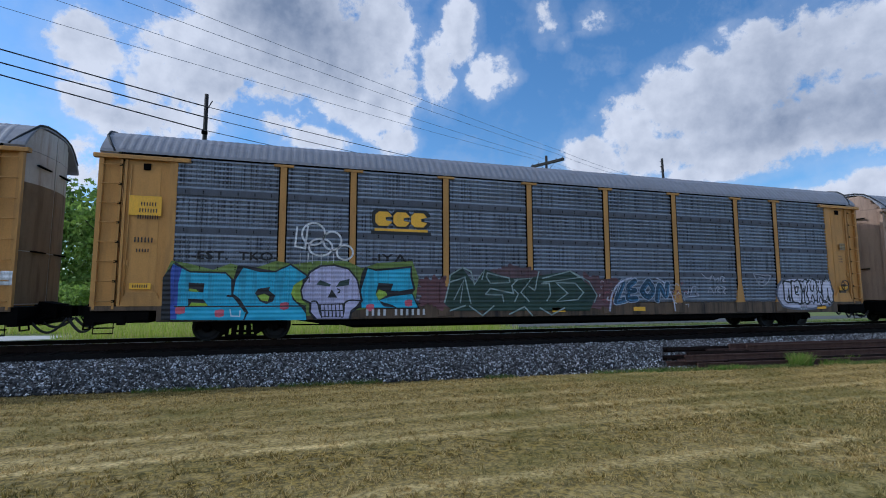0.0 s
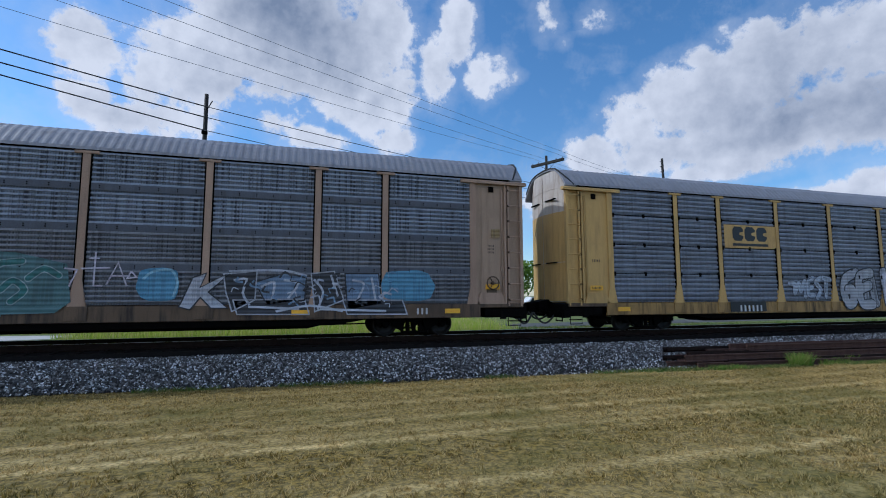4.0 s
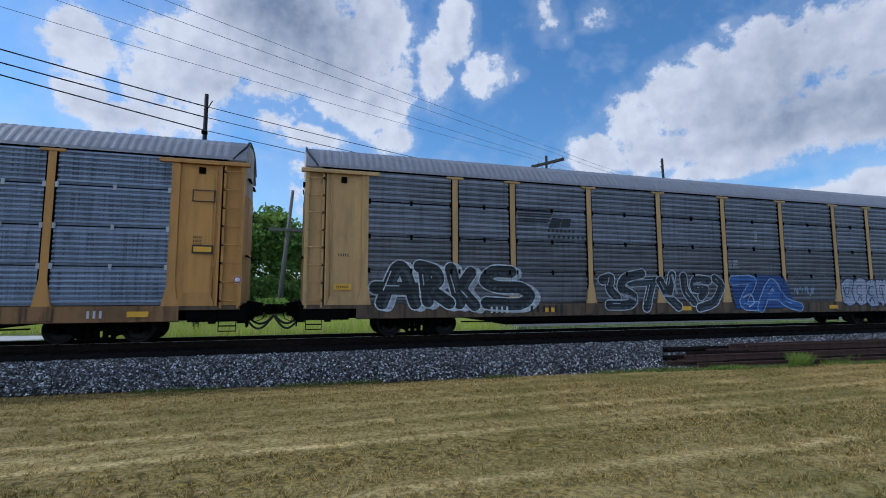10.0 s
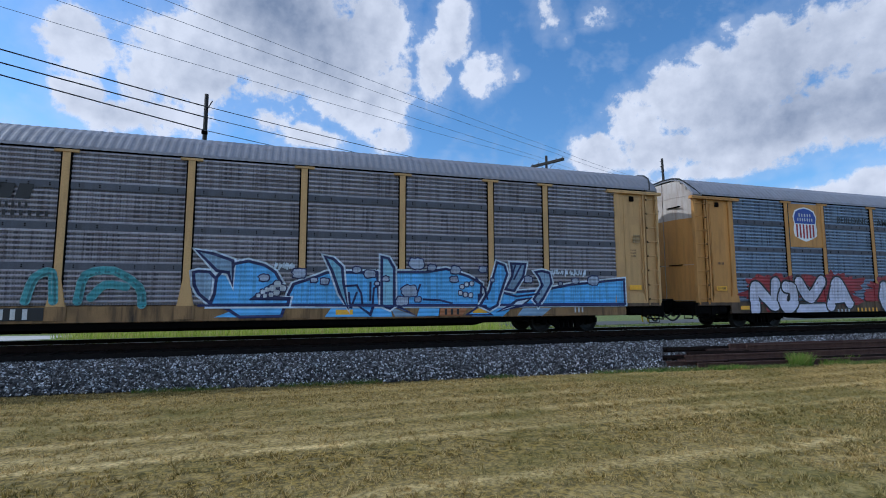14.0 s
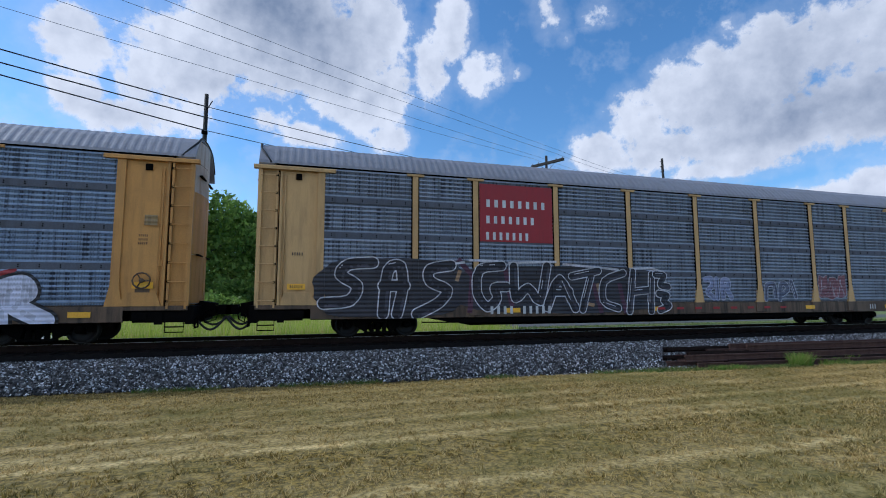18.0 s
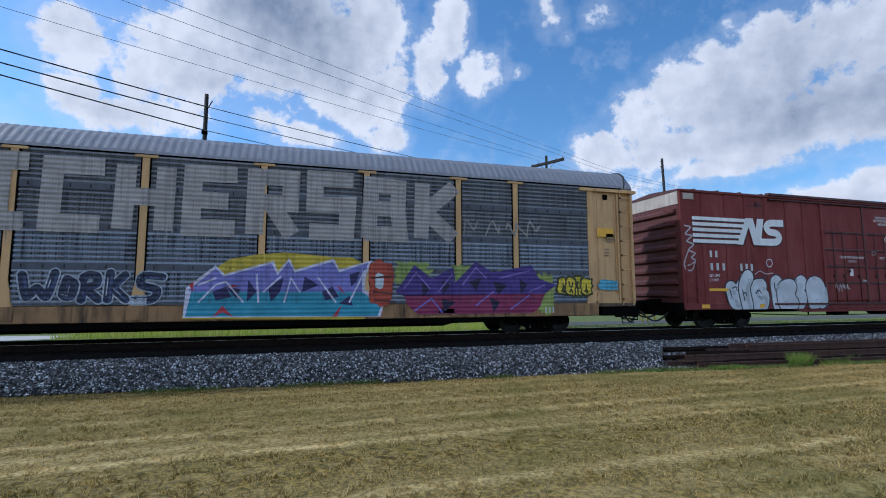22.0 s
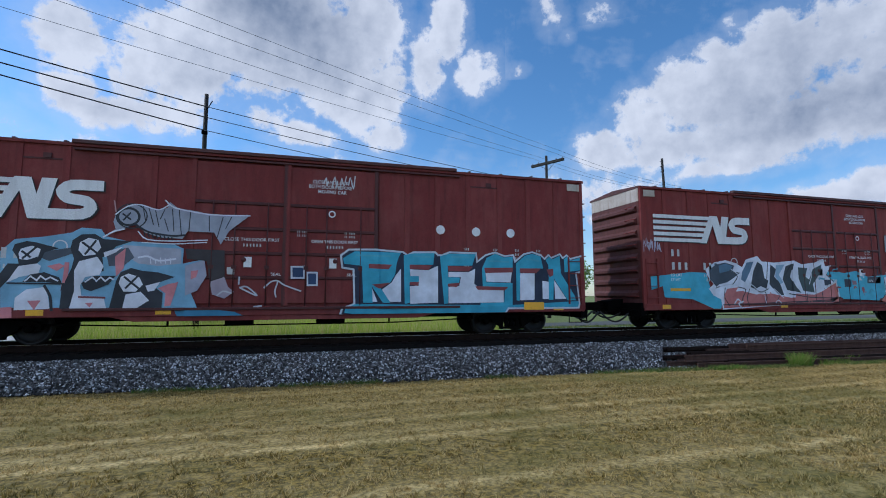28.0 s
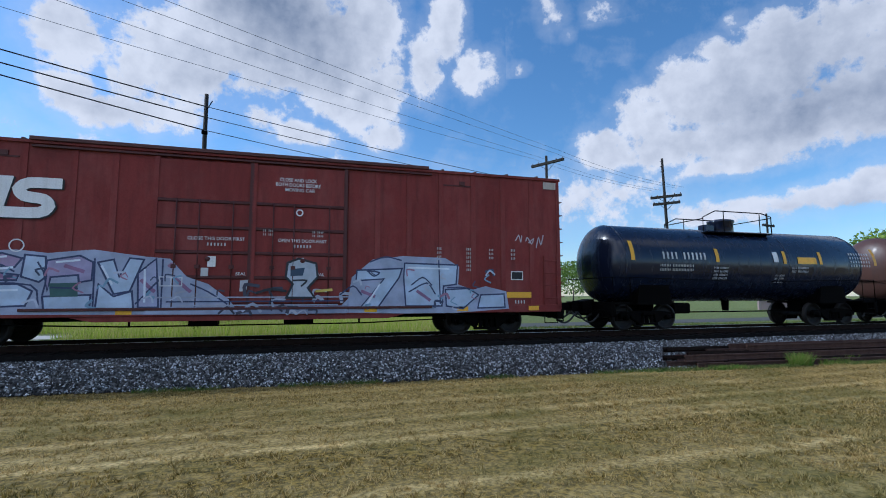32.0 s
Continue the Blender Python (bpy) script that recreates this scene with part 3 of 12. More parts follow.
def frame_geo(r, half):
    """Cast side frames, bolster, springs and bearing caps of one truck."""
    g = Geo()
    zc = r
    for s in (-1, 1):
        y0, y1 = (0.93 * s - 0.075, 0.93 * s + 0.075)
        top, w = zc + 0.20, half
        g.slab([(-w - 0.26, zc - 0.05), (-w - 0.26, zc + 0.11), (-w - 0.12, zc + 0.17), (-0.45, top + 0.02), (0.45, top + 0.02), (w + 0.12, zc + 0.17), (w + 0.26, zc + 0.11),
                (w + 0.26, zc - 0.05), (w + 0.17, zc - 0.05), (w + 0.17, zc + 0.06), (w - 0.17, zc + 0.06), (w - 0.2, zc - 0.03), (0.33, zc - 0.25), (0.33, zc - 0.15),
                (0.28, zc + 0.12), (-0.28, zc + 0.12), (-0.33, zc - 0.15), (-0.33, zc - 0.25), (-w + 0.2, zc - 0.03), (-w + 0.17, zc + 0.06), (-w - 0.17, zc + 0.06),
                (-w - 0.17, zc - 0.05)], y0, y1)
        g.box(-0.4, 0.4, y0 - 0.02, y1 + 0.02, zc - 0.27, zc - 0.20, 0.015)
        for k in (-0.19, 0.0, 0.19):
            prof = []
            for j in range(9):
                prof.append((zc - 0.20 + j * 0.03, 0.075 if j % 2 else 0.06))
            g.lathe(prof, (k, 0.93 * s, 0), "z", 10)
        for e in (-w, w):
            g.lathe([(0.93 * s + 0.14 * s, 0.0), (0.93 * s + 0.14 * s, 0.07), (0.93 * s + 0.10 * s, 0.10), (0.93 * s - 0.05 * s, 0.11)], (e, 0, zc), "y", 14)
    g.box(-0.22, 0.22, -1.05, 1.05, zc + 0.05, zc + 0.20, 0.03)
    for e in (-1, 1):
        g.box(e * (half - r - 0.1) - 0.04, e * (half - r - 0.1) + 0.04, -0.95, 0.95, zc - 0.08, zc + 0.04, 0.01)
        for s in (-1, 1):
            g.box(e * (half - r - 0.03) - 0.05, e * (half - r - 0.03) + 0.05, 0.75 * s - 0.05, 0.75 * s + 0.05, zc - 0.14, zc + 0.10, 0.015)
    return g


def truck(car, x, start, r, half=0.885):
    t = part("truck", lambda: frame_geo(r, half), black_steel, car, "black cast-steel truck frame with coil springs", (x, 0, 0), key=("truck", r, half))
    for e in (-half, half):
        w = part("wheelset", lambda: wheel_geo(r), wheel_steel, t, "dark steel wheels on an axle", (e, 0, r + 0.002), key=("wheelset", r))
        WHEELSETS.append((w, r, start + x + e, e))


def coupler(car, x, s, reach):
    """Draft gear, knuckle, air hose and uncoupling rod at a car's end; s: -1 for the left end."""
    g = Geo()
    g.box(min(x, x + s * reach * 0.72), max(x, x + s * reach * 0.72), -0.09, 0.09, 0.74, 0.93, 0.03)
    k = x + s * reach * 0.86
    g.slab([(k - 0.16, 0.70), (k + 0.16, 0.70), (k + 0.18, 0.80), (k + 0.16, 0.98), (k - 0.16, 0.98), (k - 0.18, 0.80)], -0.17, 0.16)
    g.box(x - 0.08, x + 0.08, -0.32, 0.32, 0.66, 1.02, 0.03)
    part("coupler", g, black_steel, car, "black cast-steel knuckle coupler")
    h = Geo()
    pts = [(x, -0.35, 0.70)]
    for j in range(1, 9):
        u = j / 8
        pts.append((x + s * reach * 0.98 * u, -0.35 + 0.2 * u, 0.70 - 0.30 * math.sin(math.pi * u * 0.92) + 0.03 * u))
    h.tube(pts, 0.036, 6)
    part("air_hose", h, hose_rubber, car, "black rubber brake hose")
    u = Geo()
    u.tube([(x + s * 0.12, -1.38, 0.62), (x + s * 0.2, -1.3, 0.72), (x + s * 0.22, -0.45, 0.76), (x + s * reach * 0.6, -0.1, 1.0)], 0.014, 5)
    part("uncoupling_rod", u, black_steel, car)
    loop = [(x + s * reach * (0.02 + 0.96 * k / 10), -0.75 + 0.02 * k, 0.66 - 0.36 * math.sin(math.pi * k / 10)) for k in range(11)]
    part("air_hose", Geo().tube(loop, 0.034, 6), hose_rubber, car, "drooping black rubber hose")
    part("train_pipe", Geo().tube([(x - s * 0.5, -0.55, 0.60), (x + s * 0.18, -0.55, 0.60), (x + s * 0.26, -0.48, 0.70), (x + s * 0.34, -0.40, 0.70)], 0.03, 6).box(min(x + s * 0.10, x + s * 0.22), max(x + s * 0.10, x + s * 0.22), -0.62, -0.48, 0.54, 0.68, 0.02), black_steel, car)
    part("end_beam", Geo().box(min(x - s * 0.10, x + s * 0.10), max(x - s * 0.10, x + s * 0.10), -1.44, 1.44, 0.50, 0.97, 0.02), black_steel, car, "grimy black end beam")
    part("draft_box", Geo().slab([(x, 0.56), (x + s * reach * 0.55, 0.66), (x + s * reach * 0.55, 1.02), (x, 1.10)], -0.34, 0.34), black_steel, car)
    part("handhold", Geo().tube([(x + s * 0.11, -1.35, 0.62), (x + s * 0.13, -1.35, 0.40), (x + s * 0.13, -0.95, 0.40), (x + s * 0.11, -0.95, 0.62)], 0.024, 5), black_steel, car)
    part("lever_chain", Geo().tube([(x + s * 0.2, -1.1, 0.74), (x + s * reach * 0.35, -0.8, 0.50), (x + s * reach * 0.6, -0.35, 0.56), (x + s * reach * 0.75, -0.1, 0.95)], 0.014, 5), black_steel, car)


def ladder_geo(x0, x1, z0, z1, y, n, r=0.014):
    g = Geo()
    for x in (x0, x1):
        g.box(x - 0.025, x + 0.025, y - 0.03, y + 0.03, z0, z1)
    for k in range(n):
        z = z0 + 0.2 + (z1 - z0 - 0.35) * k / (n - 1)
        g.tube([(x0, y - 0.01, z), (x0, y - 0.055, z), (x1, y - 0.055, z), (x1, y - 0.01, z)], r, 5)
    return g


# ------------------------------------------------------------------ covered car carriers
RACK_POSTS = (4.48, 6.42, 9.24, 12.07, 14.96, 17.80, 20.64, 22.57)
RACK_EDGE = (1.72, 25.33)      # door-edge posts
RACK_END = 27.05
ROWS = ((1.00, 1.97), (1.98, 2.97), (2.98, 4.00), (4.01, 4.90))


def sheet_geo(length, height, pitch=0.12, amp=0.034, back=0.035):
    """A ribbed side sheet from (0, 0, 0), its ribs level, facing -y."""
    n = int(height / pitch + 0.02)
    prof, p = [], pitch
    for k in range(n):
        z = p * k
        prof += [(0.0, z + 0.04 * p), (0.0, z + 0.48 * p), (-amp, z + 0.60 * p), (-amp, z + 0.90 * p)]
    prof += [(0.0, max(height, n * p + 0.002)), (back, height), (back, 0.0)]
    return Geo().along(prof, 0, length)


def rack_roof_geo():
    """Arched sheet roof with cross ribs."""
    prof = [(-1.50, 4.93), (-1.47, 5.02), (-1.36, 5.16), (-1.10, 5.45), (-0.86, 5.62), (-0.5, 5.71), (0, 5.74), (0.5, 5.71), (0.86, 5.62), (1.10, 5.45), (1.36, 5.16), (1.47, 5.02), (1.50, 4.93)]
    g, xs, x = Geo(), [], 0.42
    while x < 26.6:
        xs += [(x, 0.0), (x + 0.05, 0.008), (x + 0.105, 0.008), (x + 0.155, 0.0)]
        x += 0.205
    n = len(prof)
    for x, up in xs:
        for y, z in prof:
            d = Vector((0, y, z - 4.2)).normalized() * up
            g.v.append((x, y + d.y, z + d.z))
    for k in range(len(xs) - 1):
        for j in range(n - 1):
            g.f.append((k * n + j, (k + 1) * n + j, (k + 1) * n + j + 1, k * n + j + 1))
    return g


def rack_roof_end_geo(x0, x1):
    prof = [(-1.50, 4.93), (-1.47, 5.02), (-1.36, 5.16), (-1.10, 5.45), (-0.86, 5.62), (-0.5, 5.71), (0, 5.74), (0.5, 5.71), (0.86, 5.62), (1.10, 5.45), (1.36, 5.16), (1.47, 5.02), (1.50, 4.93)]
    inner = [(y * 0.97, z - 0.05) for y, z in reversed(prof)]
    return Geo().along(prof + inner, x0, x1)


def rack_end_door_geo(x, s, side):
    """One half of the tall curved end door; s: -1 at the left end, side: -1 or 1 across the track."""
    g, path = Geo(), []
    for k in range(9):
        a = k / 8
        path.append((x - s * 0.30 * a ** 2.2, side * (0.02 + 1.36 * a)))
    inner = [(px - s * 0.06, py) for px, py in path]
    loop = path + inner[::-1]
    for (z0, z1) in ((1.02, 4.94), (4.95, 5.18), (5.18, 5.45), (5.45, 5.60)):
        lim = {4.94: 1.38, 5.18: 1.33, 5.45: 1.08, 5.60: 0.85}[z1]
        pts = [(px, max(-lim, min(lim, py))) for px, py in loop]
        i, n = len(g.v), len(pts)
        g.v += [(px, py, z0) for px, py in pts] + [(px, py, z1) for px, py in pts]
        for k in range(n):
            j = (k + 1) % n
            g.f.append((i + k, i + j, i + n + j, i + n + k))
        g.f.append(tuple(range(i, i + n)))
        g.f.append(tuple(range(i + n, i + 2 * n)))
    return g


def rack_car(start, label, tone, sheets, rails="pierced", clean_sill=True, grimy_shaded_end=False):
    """A three-deck car carrier. start: place of its left end along the train."""
    car = thing("car_carrier", label, "rail car", (start, TRACK_Y, 0), "cars of the freight train")
    tan, door = tan_paint[tone], tan_door[tone]
    E = RACK_END
    # flat car below
    part("side_sill", lambda: Geo().along([(-1.42, 0.56), (-1.50, 0.58), (-1.50, 0.97), (-1.40, 0.99), (-1.40, 0.90), (-1.46, 0.88), (-1.46, 0.66), (-1.42, 0.64)], 1.50, E - 1.50), grimy_sill[tone] if clean_sill else dark_sill, car, "" if clean_sill else "side sill dark with oil and grime", key="sill_near")
    part("side_sill", lambda: Geo().along([(1.42, 0.56), (1.50, 0.58), (1.50, 0.97), (1.40, 0.99)], 0.0, E), tan, car, "", key="sill_far")
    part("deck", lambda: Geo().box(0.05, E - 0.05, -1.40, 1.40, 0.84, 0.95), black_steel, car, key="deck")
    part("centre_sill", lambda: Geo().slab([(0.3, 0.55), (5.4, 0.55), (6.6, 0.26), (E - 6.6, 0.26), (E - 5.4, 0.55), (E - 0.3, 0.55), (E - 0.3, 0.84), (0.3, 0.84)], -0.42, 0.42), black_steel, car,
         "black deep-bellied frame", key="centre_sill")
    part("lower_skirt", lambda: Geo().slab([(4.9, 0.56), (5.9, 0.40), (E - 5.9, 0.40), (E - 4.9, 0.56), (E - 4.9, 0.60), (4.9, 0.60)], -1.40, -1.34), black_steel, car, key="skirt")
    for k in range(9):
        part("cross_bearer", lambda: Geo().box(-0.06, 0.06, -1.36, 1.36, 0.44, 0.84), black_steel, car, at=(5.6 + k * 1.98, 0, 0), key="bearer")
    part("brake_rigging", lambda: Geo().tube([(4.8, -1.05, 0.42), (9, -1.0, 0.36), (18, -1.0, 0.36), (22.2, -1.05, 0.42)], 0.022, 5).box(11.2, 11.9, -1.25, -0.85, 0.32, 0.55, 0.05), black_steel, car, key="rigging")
    truck(car, 3.47, start, 0.37)
    truck(car, 23.58, start, 0.37)
    coupler(car, 0.0, -1, 0.78)
    coupler(car, E, 1, 0.78)
    # side sheets, near side row by row
    edges = [RACK_EDGE[0], *RACK_POSTS, RACK_EDGE[1]]
    for b in range(len(edges) - 1):
        a0, a1 = edges[b] + 0.09, edges[b + 1] - 0.09
        for r, (z0, z1) in enumerate(ROWS):
            w, h = round(a1 - a0, 2), round(z1 - z0, 2)
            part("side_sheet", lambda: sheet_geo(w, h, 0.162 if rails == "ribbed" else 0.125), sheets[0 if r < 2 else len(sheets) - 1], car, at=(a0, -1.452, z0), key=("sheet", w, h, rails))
            if rails in ("ribbed", "hinged") and r:
                part("joint_strip", lambda: Geo().box(0, w, -0.030, -0.005, -0.012, 0.012), black_steel, car, at=(a0, -1.452, z0 - 0.005), key=("strip", w))
                for hx in (a0 + 0.04, (a0 + a1) / 2, a1 - 0.04):
                    part("hinge_plate", lambda: Geo().box(-0.035, 0.035, -0.05, 0, -0.08, 0.06), latch_zinc if rails == "hinged" else black_steel, car, at=(hx, -1.462, z0 - 0.005), key="hinge")
            elif r:
                part("lap_strip", lambda: Geo().box(0, w, -0.036, -0.005, -0.10, 0.08), lap_grey, car, at=(a0, -1.452, z0 - 0.005), key=("lap", w))
                g = lambda: _rivets(w)
                part("rivet_strip", g, black_steel, car, at=(a0, -1.4895, z0 - 0.01), key=("rivets", w))["kind"] = "stuff"
        w = round(a1 - a0, 2)
        part("side_sheet", lambda: sheet_geo(w, 3.9, 0.16), sheets[0], car, at=(a1, 1.452, 1.0), key=("farsheet", w)).rotation_euler.z = math.pi
    for x in RACK_POSTS:
        p = part("post", lambda: rack_post_geo(), tan, car, at=(x, -1.44, 0), key="rack_post")
        part("post_foot", lambda: Geo().box(-0.24, 0.24, -0.085, -0.02, 0.62, 0.98, 0.01), grimy_sill[tone] if clean_sill else dark_sill, p, key="post_foot")
        # thin black strips added for the shadow line along each side of the post
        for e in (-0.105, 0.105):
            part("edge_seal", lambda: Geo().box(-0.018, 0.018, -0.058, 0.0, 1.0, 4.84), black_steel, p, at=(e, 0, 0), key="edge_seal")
        part("post_cap", lambda: Geo().box(-0.27, 0.27, -0.085, 0.02, 4.83, 4.90, 0.008), tan, p, key="post_cap")
        part("post", lambda: Geo().box(-0.09, 0.09, 0, 0.07, 0.97, 4.9), tan, car, at=(x, 1.44, 0), key="far_post")
    # the eave's shadow is added as a black bar
    part("eave_strip", lambda: Geo().box(0.5, E - 0.5, -1.475, -1.40, 4.895, 4.945), black_steel, car, "black strip that stands for the shadow under the eave", key="eave")
    part("roof", rack_roof_geo, roof_metal, car, "ribbed galvanised arched roof", key="rack_roof")
    for s, x0, x1 in ((-1, 0.02, 0.44), (1, E - 0.44, E - 0.02)):
        part("roof_end", lambda: rack_roof_end_geo(x0, x1), roof_metal, car, "smooth roof end sheet", key=("roof_end", s))
        arc = [(-1.49, 4.95), (-1.36, 5.17), (-1.10, 5.47), (-0.86, 5.64), (-0.5, 5.73), (0, 5.76), (0.5, 5.73), (0.86, 5.64), (1.10, 5.47), (1.36, 5.17)]
        part("roof_seal", lambda: Geo().tube([((x0 if s < 0 else x1) - s * (0.0 + 0.36 * max(0, (5.5 - z) / 0.6) if y < 0 else 0), y, z) for y, z in arc], 0.03, 5), hose_rubber, car, "black rubber roof-end seal", key=("seal", s))
    # corner structure, doors and ladders at both ends
    for s, x in ((-1, 0.0), (1, E)):
        f = lambda a, b: (x - s * a, x - s * b) if s < 0 else (x - b, x - a)
        for side in (-1, 1):
            ed = part("end_door", lambda: rack_end_door_geo(x + s * 0.02, s, side), end_white if tone != 1 else tan_paint[1], car, "tall curved end door leaf, pale above", key=("end_door", s, side, tone))
            lo = part("door_lower", lambda: lower_door_geo(x + s * 0.035, s, side), end_beige if grimy_shaded_end else door, ed, "grimy lower door skin", key=("door_lower", s, side, tone))
            for z in (2.36, 4.58):
                part("door_latch", Geo().box(min(x + s * 0.05, x - s * 0.02), max(x + s * 0.05, x - s * 0.02), side * 0.55 - 0.32, side * 0.55 + 0.32, z - 0.018, z + 0.018, 0.008), black_steel, ed, key=("latch", s, side, z))
        g = Geo()
        a, b = f(0.02, 0.10)
        g.box(a, b, -1.50, -1.38, 0.97, 4.80, 0.008)
        a, b = f(0.60, 0.66)
        g.box(a, b, -1.50, -1.38, 0.97, 4.76, 0.008)
        part("corner_post", g, tan, car, key=("corner", s))
        # flat black bar in place of the shadowed gap beside the ladder
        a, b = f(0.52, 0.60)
        part("ladder_recess", Geo().box(a, b, -1.40, -1.37, 0.98, 4.76), black_steel, car, "black strip for the shaded gap beside the ladder", key=("recess", s))
        part("recess_rod", Geo().tube([((a + b) / 2, -1.43, 1.0), ((a + b) / 2, -1.43, 4.7)], 0.012, 5), tan, car, key=("recess_rod", s))
        a, b = f(-0.10, 2.12)
        part("top_bracket", Geo().along([(-1.56, 4.76), (-1.40, 4.76), (-1.40, 4.87), (-1.53, 4.87), (-1.56, 4.84)], a, b), tan, car, "", key=("bracket", s))
        a, b = f(0.10, 0.52)
        part("ladder_backing", Geo().box(a, b, -1.40, -1.36, 0.98, 4.76), door, car, key=("lback", s))
        l = part("ladder", ladder_geo(a + 0.0, b - 0.0, 0.9, 4.74, -1.475, 8), tan, car, "tan steel side ladder", key=("ladder", s))
        for k in range(8):
            part("rung_clip", lambda: Geo().box(-0.035, 0.035, -0.045, -0.028, -0.03, 0.03, 0.006), black_steel, l, at=(b if s < 0 else a, -1.475, 1.1 + 3.49 * k / 7), key="clip")
        a, b = f(0.64, 1.62)
        part("service_panel", Geo().box(a, b, -1.44, -1.39, 1.0, 4.76, 0.01), door, car, "flat tan end panel", key=("svc", s))
        a, b = f(0.80, 1.42)
        sd = part("side_hatch", Geo().box(a, b, -1.452, -1.44, 1.28, 4.62, 0.004), door, car, key=("hatch", s))
        a, b = f(0.72, 0.76)
        part("hatch_rod", Geo().tube([((a + b) / 2, -1.47, 1.2), ((a + b) / 2, -1.47, 4.6)], 0.016, 5).box(a - 0.03, b + 0.03, -1.48, -1.45, 2.0, 2.14), tan, sd, key=("rod", s))
        a, b = f(1.02, 1.18)
        part("vent_box", Geo().box(a, b, -1.50, -1.45, 4.50, 4.68, 0.02), black_steel, car, key=("vent", s))
        a, b = f(1.62, 1.82)
        part("edge_post", Geo().box(a, b, -1.50, -1.38, 0.97, 4.78, 0.01).slab([(a - 0.1, 0.97), (b + 0.1, 0.97), (b, 1.5), (a, 1.5)], -1.505, -1.44), tan, car, key=("edge", s))
        a, b = f(0.66, 1.60)
        part("kick_plate", Geo().slab([(a, 0.97), (b, 0.97), (b - 0.12, 1.32), (a + 0.12, 1.32)], -1.505, -1.43), tan, car, key=("kick", s))
        a, b = f(0.12, 0.55)
        st = Geo()
        st.tube([(a, -1.45, 0.60), (a, -1.45, 0.30), (b, -1.45, 0.30), (b, -1.45, 0.60)], 0.018, 5)
        st.box(a, b, -1.47, -1.36, 0.42, 0.45)
        part("step", st, black_steel, car, "sill step", key=("step", s))
        a, b = f(0.1, 1.3)
        part("end_sill", Geo().box(a, b, -1.44, 1.44, 0.55, 0.84, 0.03), black_steel, car, key=("esill", s))
        a, b = f(0.04, 1.50)
        part("end_sill_lip", Geo().box(a, b, -1.49, -1.40, 0.86, 0.975, 0.01), dark_sill, car, "grimy lip under the ladder", key=("lip", s))
        for k, (c, d, lo) in enumerate(((0.62, 0.80, 0.50), (0.98, 1.32, 0.60))):
            a, b = f(c, d)
            part("lever_bracket", Geo().box(a, b, -1.47, -1.38, lo, 0.82, 0.02), black_steel, car, key=("lev", s, k))
        if s > 0 and not clean_sill:
            hb = Geo().lathe([(-1.60, 0.0), (-1.60, 0.05), (-1.57, 0.06), (-1.45, 0.04)], (E - 1.10, 0, 1.62), "y", 10)
            hb.tube([(E - 1.10 + 0.20 * math.cos(q * math.pi / 6), -1.585, 1.62 + 0.20 * math.sin(q * math.pi / 6)) for q in range(13)], 0.022, 5)
            for q in range(3):
                hb.tube([(E - 1.10, -1.585, 1.62), (E - 1.10 + 0.20 * math.cos(q * 2.1), -1.585, 1.62 + 0.20 * math.sin(q * 2.1))], 0.014, 4)
            hb.box(E - 1.26, E - 0.94, -1.50, -1.43, 1.28, 1.52, 0.02)
            part("hand_brake", hb, dark_sill, car, "dark hand-brake wheel", key="handbrake")
    return car


def lower_door_geo(x, s, side):
    g, path = Geo(), []
    for k in range(9):
        a = k / 8
        path.append((x - s * 0.30 * a ** 2.2, side * (0.03 + 1.33 * a)))
    inner = [(px - s * 0.03, py) for px, py in path]
    pts = path + inner[::-1]
    n = len(pts)
    for z0, z1 in ((1.04, 2.35), (2.37, 4.10)):
        i = len(g.v)
        g.v += [(px, py, z0) for px, py in pts] + [(px, py, z1) for px, py in pts]
        for k in range(n):
            j = (k + 1) % n
            g.f.append((i + k, i + j, i + n + j, i + n + k))
        g.f.append(tuple(range(i, i + n)))
        g.f.append(tuple(range(i + n, i + 2 * n)))
    return g


def _rivets(w):
    g = Geo()
    n = max(2, round(w / 0.42))
    for k in range(n):
        x = w * (k + 0.5) / n
        for z in (-0.03, 0.02):
            g.box(x - 0.014, x + 0.014, -0.012, 0, z - 0.014, z + 0.014)
    return g


def rack_post_geo():
    g = Geo()
    g.box(-0.085, 0.085, -0.07, 0.04, 0.97, 4.86, 0.012)
    g.slab([(-0.20, 0.97), (0.20, 0.97), (0.17, 1.12), (0.09, 1.62), (-0.09, 1.62), (-0.17, 1.12)], -0.078, 0.0)
    return g


# ------------------------------------------------------------------ boxcars
BOX_L = 18.78
BOX_RIBS = (1.02, 2.10, 3.05, 4.05, 5.1, 6.0, 12.75, 13.7, 14.7, 15.75, 16.75, 17.75)
DOORS = ((6.95, 9.28), (9.36, 11.82))


